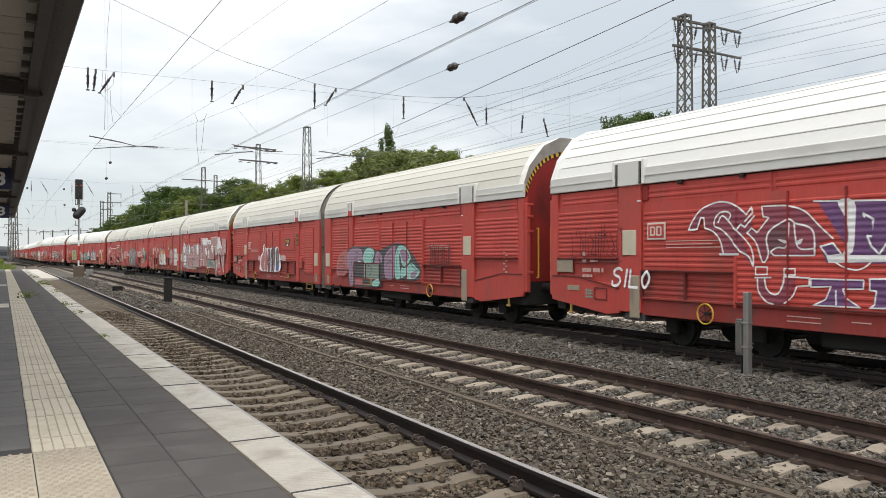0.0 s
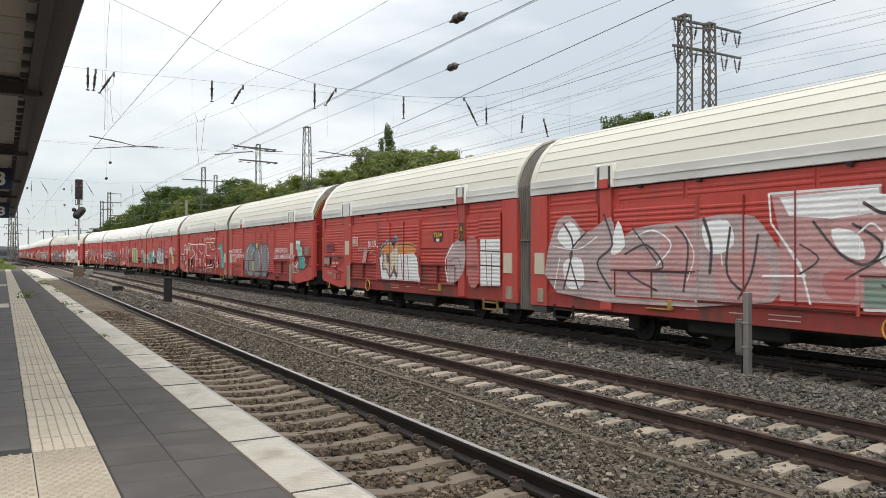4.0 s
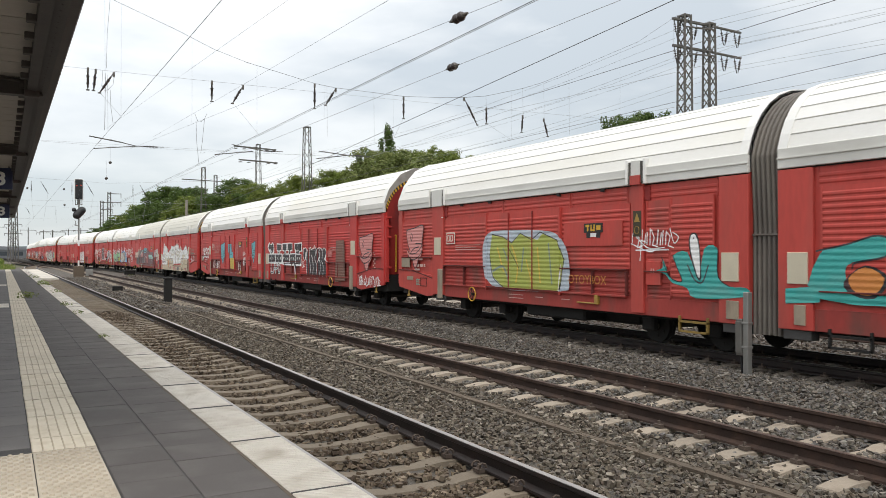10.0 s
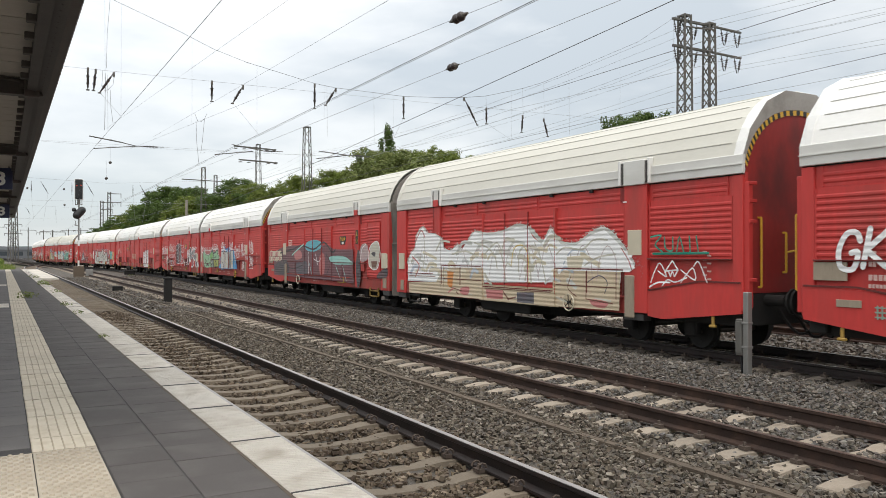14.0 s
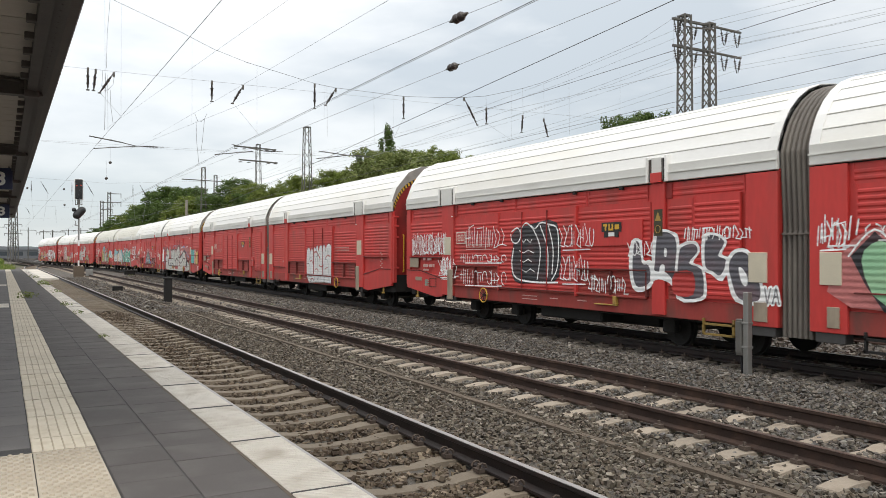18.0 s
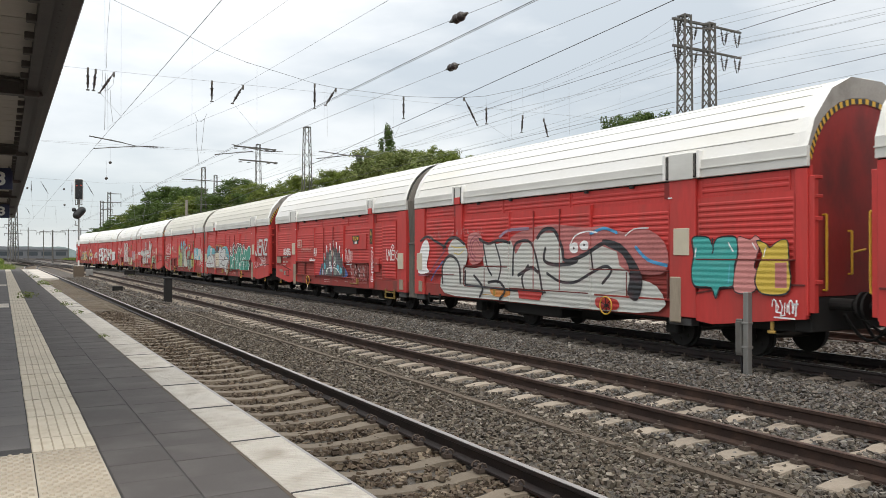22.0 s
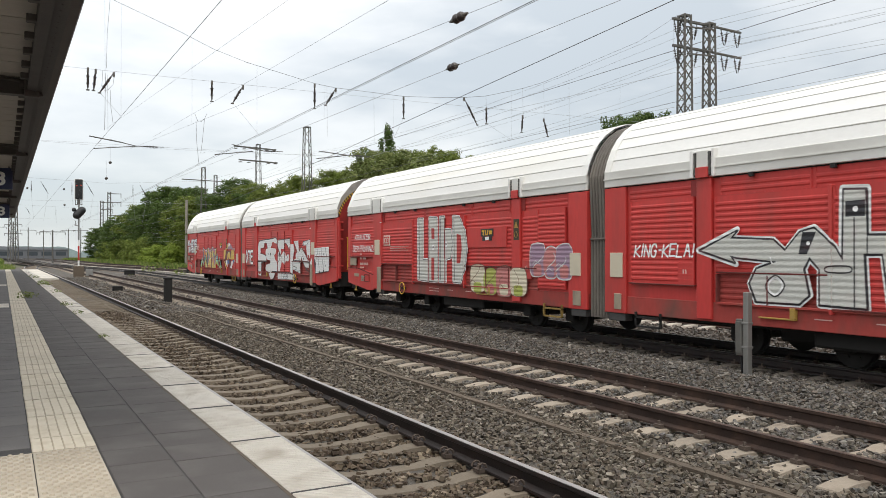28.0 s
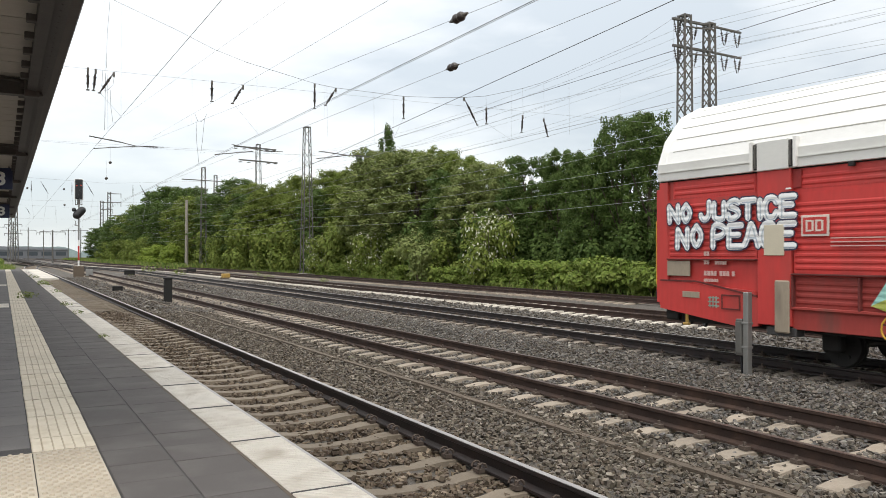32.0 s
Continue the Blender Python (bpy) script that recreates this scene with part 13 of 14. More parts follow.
def wire(name, label, pts, r=0.009, material=WIRE, category="wire"):
    bm = bmesh.new()
    rings = []
    for i, p in enumerate(pts):
        d = (Vector(pts[min(i + 1, len(pts) - 1)]) - Vector(pts[max(i - 1, 0)])).normalized()
        u = d.orthogonal().normalized() if abs(d.z) > 0.9 else d.cross(Vector((0, 0, 1))).normalized()
        w = d.cross(u)
        rings.append([bm.verts.new(Vector(p) + (u * math.cos(k * 1.2566) + w * math.sin(k * 1.2566)) * r * WIRE_SCALE) for k in range(5)])
    for a, b in zip(rings, rings[1:]):
        for k in range(5):
            bm.faces.new((a[k], a[(k + 1) % 5], b[(k + 1) % 5], b[k]))
    bm.faces.new(rings[0])
    bm.faces.new(rings[-1])
    ob = new(name, mesh_of(name, bm, material))
    return tagged(ob, label, category, group="overhead wires")


def sag_wire(name, label, x, z_ends, sag, y0, y1, bay, r, material):
    """A wire along a track, hung in bays with a little sag."""
    pts = []
    y = y0
    while y < y1:
        for k in range(6):
            u = k / 6
            pts.append((x, y + bay * u, z_ends - sag * 4 * u * (1 - u)))
        y += bay
    return wire(name, label, pts, r, material)


def line_through(name, label, x, p, q, r=0.009, material=WIRE, y0=4.0, y1=150.0):
    """A straight wire over x through two (y, z) points."""
    s = (q[1] - p[1]) / (q[0] - p[0])
    return wire(name, label, [(x, y, p[1] + s * (y - p[0])) for y in (y0, y1)], r, material)


line_through("contact_wire", "dark contact wire over the platform track", 3.17, (25.2, 6.07), (13.2, 6.06), 0.011)
line_through("contact_wire", "dark contact wire over the second track", 7.48, (18.8, 5.88), (10.3, 5.93), 0.0115)
line_through("messenger_wire", "messenger wire beside the second track's contact wire", 7.40, (18.8, 5.80), (10.3, 5.86), 0.008)
line_through("contact_wire", "dark contact wire over the freight track", 12.5, (23.2, 6.10), (8.46, 6.20), 0.012)
line_through("contact_wire", "dark contact wire over the rear track", 17.7, (23.4, 6.39), (10.75, 6.44), 0.012)
line_through("messenger_wire", "long wire slanting over the second track", 7.48, (13.44, 4.73), (7.73, 5.05), 0.010, WIRE, 4.0, 30.0)
line_through("feeder_wire", "thin wire with a round insulator pair", 5.3, (11.61, 5.14), (7.97, 4.92), 0.006, WIRE_PALE, 4.0, 40.0)
line_through("feeder_wire", "thin wire with a lower insulator pair", 9.8, (17.61, 6.50), (10.85, 6.45), 0.011, WIRE_PALE, 4.0, 80.0)
line_through("messenger_wire", "faint messenger wire over the platform track", 3.17, (13.29, 5.28), (9.7, 5.07), 0.004, WIRE_PALE, 4.0, 30.0)
line_through("messenger_wire", "faint wire crossing over the platform track", 3.17, (9.37, 4.31), (6.68, 4.22), 0.003, WIRE_PALE, 4.0, 20.0)
for x, z in ((17.7, 7.6), (23.4, 6.3), (23.4, 7.8)):
    sag_wire("messenger_wire", "thin catenary wire over a rear track", x, z, 0.5, -24, 300, 50, 0.010, WIRE_PALE)
for x, z in ((26.6, 12.0), (27.6, 12.05), (30.1, 11.95), (30.9, 11.9), (26.6, 10.75), (30.1, 10.7), (30.9, 10.7)):
    sag_wire("feeder_wire", "thin feeder wire on the lattice masts", x, z, 0.9, -24, 176, 50, 0.011, WIRE_PALE)
for x, z in ((25.0, 5.2), (25.3, 4.4), (25.6, 6.0), (25.2, 7.2)):
    sag_wire("line_wire", "thin pale wire before the trees", x, z, 0.35, -30, 170, 50, 0.013, WIRE_PALE)
wire("head_span_wire", "sagging head-span wire across all tracks", [(-6.5, 26, 13.6), (-1.0, 26, 11.2), (2.93, 26, 9.65), (4.77, 26, 9.0), (5.98, 26, 8.52), (7.04, 26, 8.22), (9.45, 26, 7.76), (10.23, 26, 7.69),
     (12.9, 26, 7.65), (14.47, 26, 7.76), (15.55, 26, 7.87), (16.5, 26, 8.02), (18.22, 26, 8.49), (19.26, 26, 8.85), (24.47, 26, 11.21), (26.8, 26, 12.7)], 0.012)
wire("cross_wire", "taut lower cross wire over the tracks", [(-6.5, 26, 7.42), (1.6, 26, 7.44), (6.95, 26, 7.46), (12.9, 26, 7.5), (20.39, 26, 7.6), (27.2, 26, 7.7)], 0.008, WIRE_PALE)
wire("cross_wire", "thin steady wire over the far tracks", [(-4, 60, 9.6), (7, 60, 9.45), (26, 60, 9.8)], 0.012, WIRE_PALE)
lattice_mast("head_span_mast", "lattice head-span mast beyond the platform", (-6.6, 26.0, -0.3), 14.0, 0.9, 0.5, STEEL)


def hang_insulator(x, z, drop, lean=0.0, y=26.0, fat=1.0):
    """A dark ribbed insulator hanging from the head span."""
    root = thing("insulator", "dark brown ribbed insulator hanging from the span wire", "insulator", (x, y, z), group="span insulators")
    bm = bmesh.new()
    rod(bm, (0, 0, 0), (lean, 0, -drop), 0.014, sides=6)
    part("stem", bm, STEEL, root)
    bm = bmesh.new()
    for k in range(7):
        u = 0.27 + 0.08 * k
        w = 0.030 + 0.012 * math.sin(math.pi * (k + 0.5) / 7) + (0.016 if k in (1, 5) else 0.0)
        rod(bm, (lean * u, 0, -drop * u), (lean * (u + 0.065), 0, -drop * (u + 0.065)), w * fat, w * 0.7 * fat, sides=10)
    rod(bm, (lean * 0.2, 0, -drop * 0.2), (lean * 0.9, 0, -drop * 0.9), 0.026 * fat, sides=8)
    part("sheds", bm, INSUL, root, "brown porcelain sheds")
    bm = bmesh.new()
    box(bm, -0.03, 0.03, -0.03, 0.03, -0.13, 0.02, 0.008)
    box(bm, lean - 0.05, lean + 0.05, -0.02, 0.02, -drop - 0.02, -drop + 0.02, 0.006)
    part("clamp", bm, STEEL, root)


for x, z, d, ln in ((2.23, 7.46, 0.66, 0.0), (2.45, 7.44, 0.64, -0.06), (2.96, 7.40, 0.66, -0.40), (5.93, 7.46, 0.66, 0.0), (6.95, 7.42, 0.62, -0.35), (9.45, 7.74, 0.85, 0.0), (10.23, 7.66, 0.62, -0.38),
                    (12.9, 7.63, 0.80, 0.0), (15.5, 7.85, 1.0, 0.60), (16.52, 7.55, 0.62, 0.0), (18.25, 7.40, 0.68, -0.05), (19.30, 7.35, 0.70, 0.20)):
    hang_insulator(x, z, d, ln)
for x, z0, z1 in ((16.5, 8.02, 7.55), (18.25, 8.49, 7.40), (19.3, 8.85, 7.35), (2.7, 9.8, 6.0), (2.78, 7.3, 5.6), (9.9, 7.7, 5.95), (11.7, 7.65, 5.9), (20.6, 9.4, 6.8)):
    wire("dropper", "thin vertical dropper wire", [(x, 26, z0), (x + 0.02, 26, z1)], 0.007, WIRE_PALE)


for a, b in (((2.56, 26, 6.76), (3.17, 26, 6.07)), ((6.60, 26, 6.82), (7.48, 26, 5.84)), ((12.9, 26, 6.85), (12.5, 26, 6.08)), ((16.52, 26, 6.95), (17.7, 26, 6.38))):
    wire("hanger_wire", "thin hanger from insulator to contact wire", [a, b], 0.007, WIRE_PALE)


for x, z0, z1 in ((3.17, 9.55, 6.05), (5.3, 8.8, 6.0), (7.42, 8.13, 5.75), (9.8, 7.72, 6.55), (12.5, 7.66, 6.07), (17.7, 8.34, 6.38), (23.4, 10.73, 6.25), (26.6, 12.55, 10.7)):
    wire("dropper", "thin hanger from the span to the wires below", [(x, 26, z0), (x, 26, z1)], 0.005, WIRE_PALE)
for x, z0, z1 in ((6.61, 9.46, 8.3), (6.36, 8.4, 7.17)):
    wire("dropper", "thin hanger of a far insulator", [(x, 60, z0), (x, 60, z1)], 0.012, WIRE_PALE)


def ball_insulator(at, label, s0=1.0):
    """Two dark round bodies side by side on a wire."""
    root = thing("wire_insulator", label, "insulator", at, group="wire insulators")
    for s in (-0.085 * s0, 0.085 * s0):
        bm = bmesh.new()
        ball(bm, (0, s, 0), 0.10 * s0, 2, (1, 1.0, 1))
        part("body", bm, INSUL, root, "dark round body", True)
    bm = bmesh.new()
    rod(bm, (0, -0.34 * s0, 0.0), (0, 0.34 * s0, 0.0), 0.014, sides=8)
    for e in (-1, 1):
        rod(bm, (0, e * 0.16 * s0, 0), (0, e * 0.30 * s0, 0), 0.055 * s0, 0.02, sides=8)
    part("rod", bm, STEEL, root)


ball_insulator((5.3, 9.03, 4.98), "pair of dark round insulators on a thin wire", 0.68)
ball_insulator((9.8, 17.0, 6.505), "pair of dark round insulators on the lower wire")
ball_insulator((6.61, 60.0, 8.3), "dark insulator far down the wire")
ball_insulator((6.36, 60.0, 7.17), "dark insulator far down the wire")


def cantilever(at, pts, ins, label):
    """Registration arm: thin tubes that meet at an insulator."""
    root = thing("catenary_bracket", label, "overhead fitting", at, group="registration arms")
    for a, b, r in pts:
        bm = bmesh.new()
        rod(bm, a, b, r, sides=6)
        part("tube", bm, STEEL, root)
    bm = bmesh.new()
    for q in range(5):
        u0, u1 = Vector(ins[0]).lerp(Vector(ins[1]), q / 5), Vector(ins[0]).lerp(Vector(ins[1]), (q + 0.8) / 5)
        rod(bm, u0, u1, 0.04 + 0.045 * math.sin(math.pi * (q + 0.5) / 5), 0.04, sides=8)
    part("insulator", bm, INSUL, root, "dark insulator")


# arms stand across the tracks, so they lie in planes of equal y
cantilever((0, 60, 0), [((5.25, 0, 10.09), (7.47, 0, 9.77), 0.04), ((6.6, 0, 9.93), (8.38, 0, 9.58), 0.03), ((5.51, 0, 9.23), (8.38, 0, 9.58), 0.03), ((8.38, 0, 9.58), (10.24, 0, 9.63), 0.025)],
           ((8.85, 0, 9.6), (9.85, 0, 9.61)), "thin registration arm over the second track")
cantilever((0, 70, 0), [((17.71, 0, 11.56), (20.51, 0, 11.19), 0.04), ((16.22, 0, 10.57), (19.63, 0, 11.08), 0.04), ((20.25, 0, 11.17), (22.35, 0, 11.21), 0.03)], ((20.6, 0, 11.17), (21.7, 0, 11.18)), "registration arm far over the yard")
cantilever((0, 52, 0), [((19.24, 0, 9.0), (21.36, 0, 8.85), 0.035), ((19.04, 0, 8.47), (21.36, 0, 8.85), 0.03), ((21.36, 0, 8.85), (23.11, 0, 8.88), 0.025)], ((21.9, 0, 8.85), (22.6, 0, 8.86)), "registration arm over the rear track")
wire("registration_wire", "thin level wire joining the registration arms", [(-3.0, 60, 9.55), (10.24, 60, 9.63), (24.0, 60, 9.75)], 0.012, WIRE_PALE)
# slack loops of jumper wire under the span
for pts in ([(2.85, 26, 9.63), (2.77, 26, 8.58), (2.75, 26, 7.53)], [(2.73, 26, 7.36), (2.70, 26, 5.63)], [(2.65, 26, 7.44), (2.62, 26, 6.95), (2.70, 26, 6.83), (2.80, 26, 6.86), (2.94, 26, 7.04), (2.99, 26, 7.39)],
            [(2.86, 26, 6.85), (2.88, 26, 6.33), (2.94, 26, 5.87)], [(5.39, 26, 6.35), (5.48, 26, 6.13), (5.60, 26, 6.12), (5.70, 26, 6.22), (5.77, 26, 6.38)], [(5.43, 26, 6.13), (5.45, 26, 5.47), (5.52, 26, 4.75)],
            [(5.70, 26, 6.22), (5.63, 26, 5.49), (5.58, 26, 5.08), (5.70, 26, 5.12)]):
    wire("jumper_wire", "slack pale jumper wire hanging from the span", pts, 0.012, WIRE_PALE)


# ---- plants ----
def leaf_cloud(rng, clumps, count, size, shell=0.72):
    """Leaf quads laid like a skin over round clumps, each leaf facing outwards."""
    c = np.array(clumps)
    wgt = c[:, 3] ** 1.7 * c[:, 4] ** 0.3
    pick = rng.choice(len(c), count, p=wgt / wgt.sum())
    d = rng.normal(size=(count, 3))
    d[:, 2] += 0.25
    d /= np.linalg.norm(d, axis=1)[:, None]
    rad = shell + (1.08 - shell) * rng.random(count) ** 0.8
    loose = rng.random(count) < 0.06
    rad = np.where(loose, rng.uniform(1.05, 1.3, count), rad)
    pos = c[pick, :3] + d * np.stack([c[pick, 3], c[pick, 3], c[pick, 4]], 1) * rad[:, None]
    face = d + np.array([0, 0, 0.45]) + rng.normal(size=(count, 3)) * 0.42
    u = np.cross(face, rng.normal(size=(count, 3)))
    u /= np.linalg.norm(u, axis=1)[:, None] + 1e-6
    w = np.cross(face, u)
    w /= np.linalg.norm(w, axis=1)[:, None] + 1e-6
    s = size * rng.uniform(0.6, 1.3, count)[:, None]
    quad = np.stack([pos - u * s, pos + w * s * 0.6, pos + u * s, pos - w * s * 0.6], 1)
    return quad.reshape(-1, 3)


def leaf_mesh(name, quads, material):
    f = np.arange(len(quads), dtype=np.int32).reshape(-1, 4)
    return raw_mesh(name, quads, f, material)


def tree_parts(seed, height, radius, leaves, size, material, slim=False, low=0.12):
    """A trunk with limbs, and a crown of leaf clumps; unit design in metres."""
    rng = np.random.default_rng(seed)
    bm = bmesh.new()
    rod(bm, (0, 0, -0.3), (0, 0, height * 0.45), radius * 0.07 + 0.06, radius * 0.04 + 0.03, sides=8)
    rod(bm, (0, 0, height * 0.45), (0.1, 0.1, height * 0.85), radius * 0.04 + 0.03, 0.03, sides=6)
    clumps = []
    if slim:
        for i in range(46):
            u = (i + 0.5) / 46
            wide = radius * (0.25 + 0.75 * math.sin(math.pi * min(1.0, 0.12 + 0.86 * (1 - u))) ** 0.8)
            a, q = rng.uniform(0, 2 * math.pi), rng.uniform(0.25, 0.75) * wide
            clumps.append((math.cos(a) * q, math.sin(a) * q, height * (0.06 + 0.90 * u), wide * rng.uniform(0.28, 0.45), height * rng.uniform(0.035, 0.06)))
    else:
        # boughs: many small clumps packed towards the skin of an uneven egg-shaped crown
        for i in range(300):
            a, u = rng.uniform(0, 2 * math.pi), rng.random() ** 0.85
            wide = math.sin(math.pi * (0.24 + 0.62 * u ** 1.15)) ** 0.8
            lump = 1.0 + 0.38 * noise.noise((math.cos(a) * 1.3 + seed, math.sin(a) * 1.3, u * 2.6)) + 0.16 * noise.noise((math.cos(a) * 3.0, math.sin(a) * 3.0 + seed, u * 6.0))
            spread = radius * 0.9 * wide * lump * rng.random() ** 0.33
            z = height * (low + (0.97 - low) * u) * (0.94 + 0.06 * lump)
            r = radius * rng.uniform(0.08, 0.19)
            clumps.append((math.cos(a) * spread, math.sin(a) * spread, z, r, r * rng.uniform(0.6, 0.9)))
            if i % 14 == 0:
                rod(bm, (0, 0, z * 0.5), (math.cos(a) * spread, math.sin(a) * spread, z), radius * 0.022 + 0.02, 0.012, sides=5)
        top = max(c[2] + c[4] for c in clumps)
        clumps = [(x, y, z * height / top, r, h) for x, y, z, r, h in clumps]
    trunk = mesh_of("trunk", bm, BARK)
    crown = leaf_mesh("crown", leaf_cloud(rng, clumps, leaves, size, 0.45), material)
    return trunk, crown


def plant(name, label, cat, parts_list, at, scale=(1, 1, 1), turn=0.0, group=""):
    root = thing(name, label, cat, at, group=group)
    root.rotation_euler = (0, 0, turn)
    root.scale = scale
    for nm, me in parts_list:
        ob = new(nm, me)
        ob.parent = root
    return root


TREE_KINDS = {}
for kind, mat_leaf in (("green", LEAF), ("dark", LEAF_DARK), ("pale", LEAF_GREY), ("bright", LEAF_BRIGHT)):
    TREE_KINDS[kind] = [tree_parts(hash_seed, 10.0, 3.0, 34000, 0.082, mat_leaf, low=0.03) for hash_seed in ((11, 12, 13) if kind != "bright" else (14,))]
POPLAR = tree_parts(21, 13.0, 1.25, 14000, 0.10, LEAF_DARK, slim=True)
rng_t = random.Random(5)


def tree(x, y, top, width, kind, label):
    """A broad tree whose crown ends at height top."""
    tr, cr = rng_t.choice(TREE_KINDS[kind])
    s, w = top / 10.0, width / 3.0 * rng_t.uniform(1.12, 1.32)
    plant("tree", label, "tree", [("trunk", tr), ("crown", cr)], (x, y, -0.4), (w, w, s), rng_t.uniform(0, 6.28), "trees along the yard")


def wood():
    """The belt of trees behind the sidings, thinner and lower towards the near end."""
    def row(x, y, top, width, kind):
        tree(x, y, top, width, kind, {"green": "leafy green tree in the belt behind the tracks", "dark": "dense dark-green tree behind the tracks",
                                      "pale": "broad grey-green willow-like tree behind the tracks", "bright": "fresh yellow-green bushy tree"}[kind])
    for x, y, top, width, kind in ((31.5, 302.1, 11.5, 6.5, "dark"), (31, 275, 12.2, 6.0, "dark"), (31, 252.3, 13.2, 6.5, "dark"), (31, 232, 13.6, 5.6, "dark"), (31, 213.8, 15.0, 5.6, "green"), (30.5, 199, 14.6, 5.0, "dark"), (31, 186.3, 16.9, 5.0, "dark"),
            (31, 167.1, 16.2, 4.8, "dark"), (32, 159.2, 15.6, 4.0, "dark"), (30.5, 148, 13.0, 4.6, "green"), (30, 137.6, 12.4, 4.4, "green"), (31, 129.0, 12.5, 4.2, "dark"), (31, 120.8, 13.9, 4.4, "dark"), (32, 116.5, 12.8, 3.8, "green"),
            (30.5, 109, 10.8, 3.6, "dark"), (30, 102.1, 10.6, 3.4, "green"), (31, 99.6, 11.2, 3.0, "green"), (32, 97.4, 11.9, 3.0, "green"), (32, 89.7, 11.7, 3.4, "green"), (33, 84.5, 11.9, 3.2, "green"), (30.5, 80.5, 9.4, 2.8, "dark"),
            (32, 76.8, 11.1, 2.8, "green"), (30.5, 72.6, 8.6, 2.4, "green"), (30.5, 64.2, 11.8, 4.6, "pale"), (31, 60.2, 11.1, 4.0, "pale"), (34, 63.8, 11.9, 2.4, "green"), (34, 60.5, 11.7, 2.3, "green"), (33, 55.9, 10.5, 2.2, "green"),
            (30.6, 53.6, 8.8, 2.4, "dark"), (30.5, 48.8, 9.1, 2.6, "pale"), (31, 46.6, 8.3, 1.9, "pale"), (30.5, 42.6, 8.9, 2.1, "dark"), (31, 40.1, 9.0, 1.2, "dark"), (32, 39.0, 7.9, 1.9, "dark"), (30, 35.8, 8.3, 1.7, "dark"),
            (30.5, 33.8, 10.2, 1.9, "dark"), (30.5, 31.5, 9.9, 1.9, "dark"), (30.5, 28.0, 8.6, 2.0, "dark")):
        row(x, y, top, width, kind)
    row(31, 24.5, 6.7, 2.6, "green")
    row(31, 20.0, 6.85, 2.8, "green")
    row(31, 14.0, 7.0, 3.0, "dark")
    for k, (x, y, top, kind) in enumerate(((37, 150, 13, "dark"), (37, 125, 11, "green"), (37, 100, 10, "dark"), (38, 80, 9.5, "dark"), (38, 64, 9, "dark"), (38, 50, 8, "dark"), (37, 40, 6.5, "dark"), (37, 30, 7.5, "dark"),
                                           (35, 72, 9.6, "green"), (35, 85, 9.8, "dark"), (35, 96, 9.3, "green"), (35, 109, 10.6, "dark"), (35, 58, 8.6, "green"), (35, 47, 7.2, "green"), (36, 137, 12.0, "green"), (36, 118, 11.0, "dark"))):
        row(x, y, top * 0.9, 4.2, kind)
    tr, cr = POPLAR
    plant("poplar_tree", "slim dark poplar rising over the other trees", "tree", [("trunk", tr), ("crown", cr)], (33.0, 70.5, -0.4), (1, 1, 1.18), 0, "trees along the yard")
    plant("poplar_tree", "smaller slim poplar behind the willow", "tree", [("trunk", tr), ("crown", cr)], (34.0, 76.9, -0.4), (0.8, 0.8, 1.06), 2, "trees along the yard")
    plant("poplar_tree", "third slim poplar behind the willow", "tree", [("trunk", tr), ("crown", cr)], (34.0, 79.1, -0.4), (0.75, 0.75, 1.05), 4, "trees along the yard")


wood()


def shrub_parts(seed, height, radius, leaves, size, material, blossom=0):
    rng = np.random.default_rng(seed)
    clumps = [(rng.uniform(-0.6, 0.6) * radius, rng.uniform(-0.6, 0.6) * radius, height * rng.uniform(0.2, 0.85), radius * rng.uniform(0.3, 0.5), height * rng.uniform(0.16, 0.26)) for _ in range(14)]
    out = [("foliage", leaf_mesh("foliage", leaf_cloud(rng, clumps, leaves, size, 0.6), material))]
    bm = bmesh.new()
    for k in range(5):
        a = rng.uniform(0, 6.28)
        rod(bm, (0, 0, -0.2), (math.cos(a) * radius * 0.5, math.sin(a) * radius * 0.5, height * 0.7), 0.035, 0.01, sides=5)
    out.append(("stems", mesh_of("stems", bm, BARK)))
    if blossom:
        c2 = [(x, y, z + h * 0.25, r * 1.04, h) for x, y, z, r, h in clumps]
        out.append(("blossom", leaf_mesh("blossom", leaf_cloud(rng, c2, blossom, 0.075, 0.95), BLOSSOM)))
    return out


SHRUB = {"elder": shrub_parts(31, 3.0, 1.7, 4500, 0.10, LEAF, 700), "grey": shrub_parts(32, 3.0, 1.8, 5200, 0.10, LEAF_GREY), "bright": shrub_parts(33, 3.0, 2.4, 5000, 0.13, LEAF_BRIGHT),
         "green": shrub_parts(34, 3.0, 1.8, 4500, 0.12, LEAF), "low": shrub_parts(35, 1.6, 1.5, 3600, 0.10, LEAF_LOW), "dry": shrub_parts(36, 1.4, 1.3, 2600, 0.10, DRY),
         "dark": shrub_parts(37, 3.6, 1.9, 4500, 0.12, LEAF_DARK)}
SHRUB_LABEL = {"elder": "elder bush with cream blossom at the wood's edge", "grey": "grey-green rounded bush at the wood's edge", "bright": "bright yellow-green bush beside the siding",
               "green": "green bush at the wood's edge", "low": "low green bramble thicket beside the siding", "dry": "heap of dry brown twigs beside the siding", "dark": "dark green bush under the trees"}


def shrub(kind, x, y, s=1.0, flat=1.0):
    plant("bush", SHRUB_LABEL[kind], "bush", SHRUB[kind], (x, y, -0.45), (s, s, s * flat), rng_t.uniform(0, 6.28), "bushes along the siding")


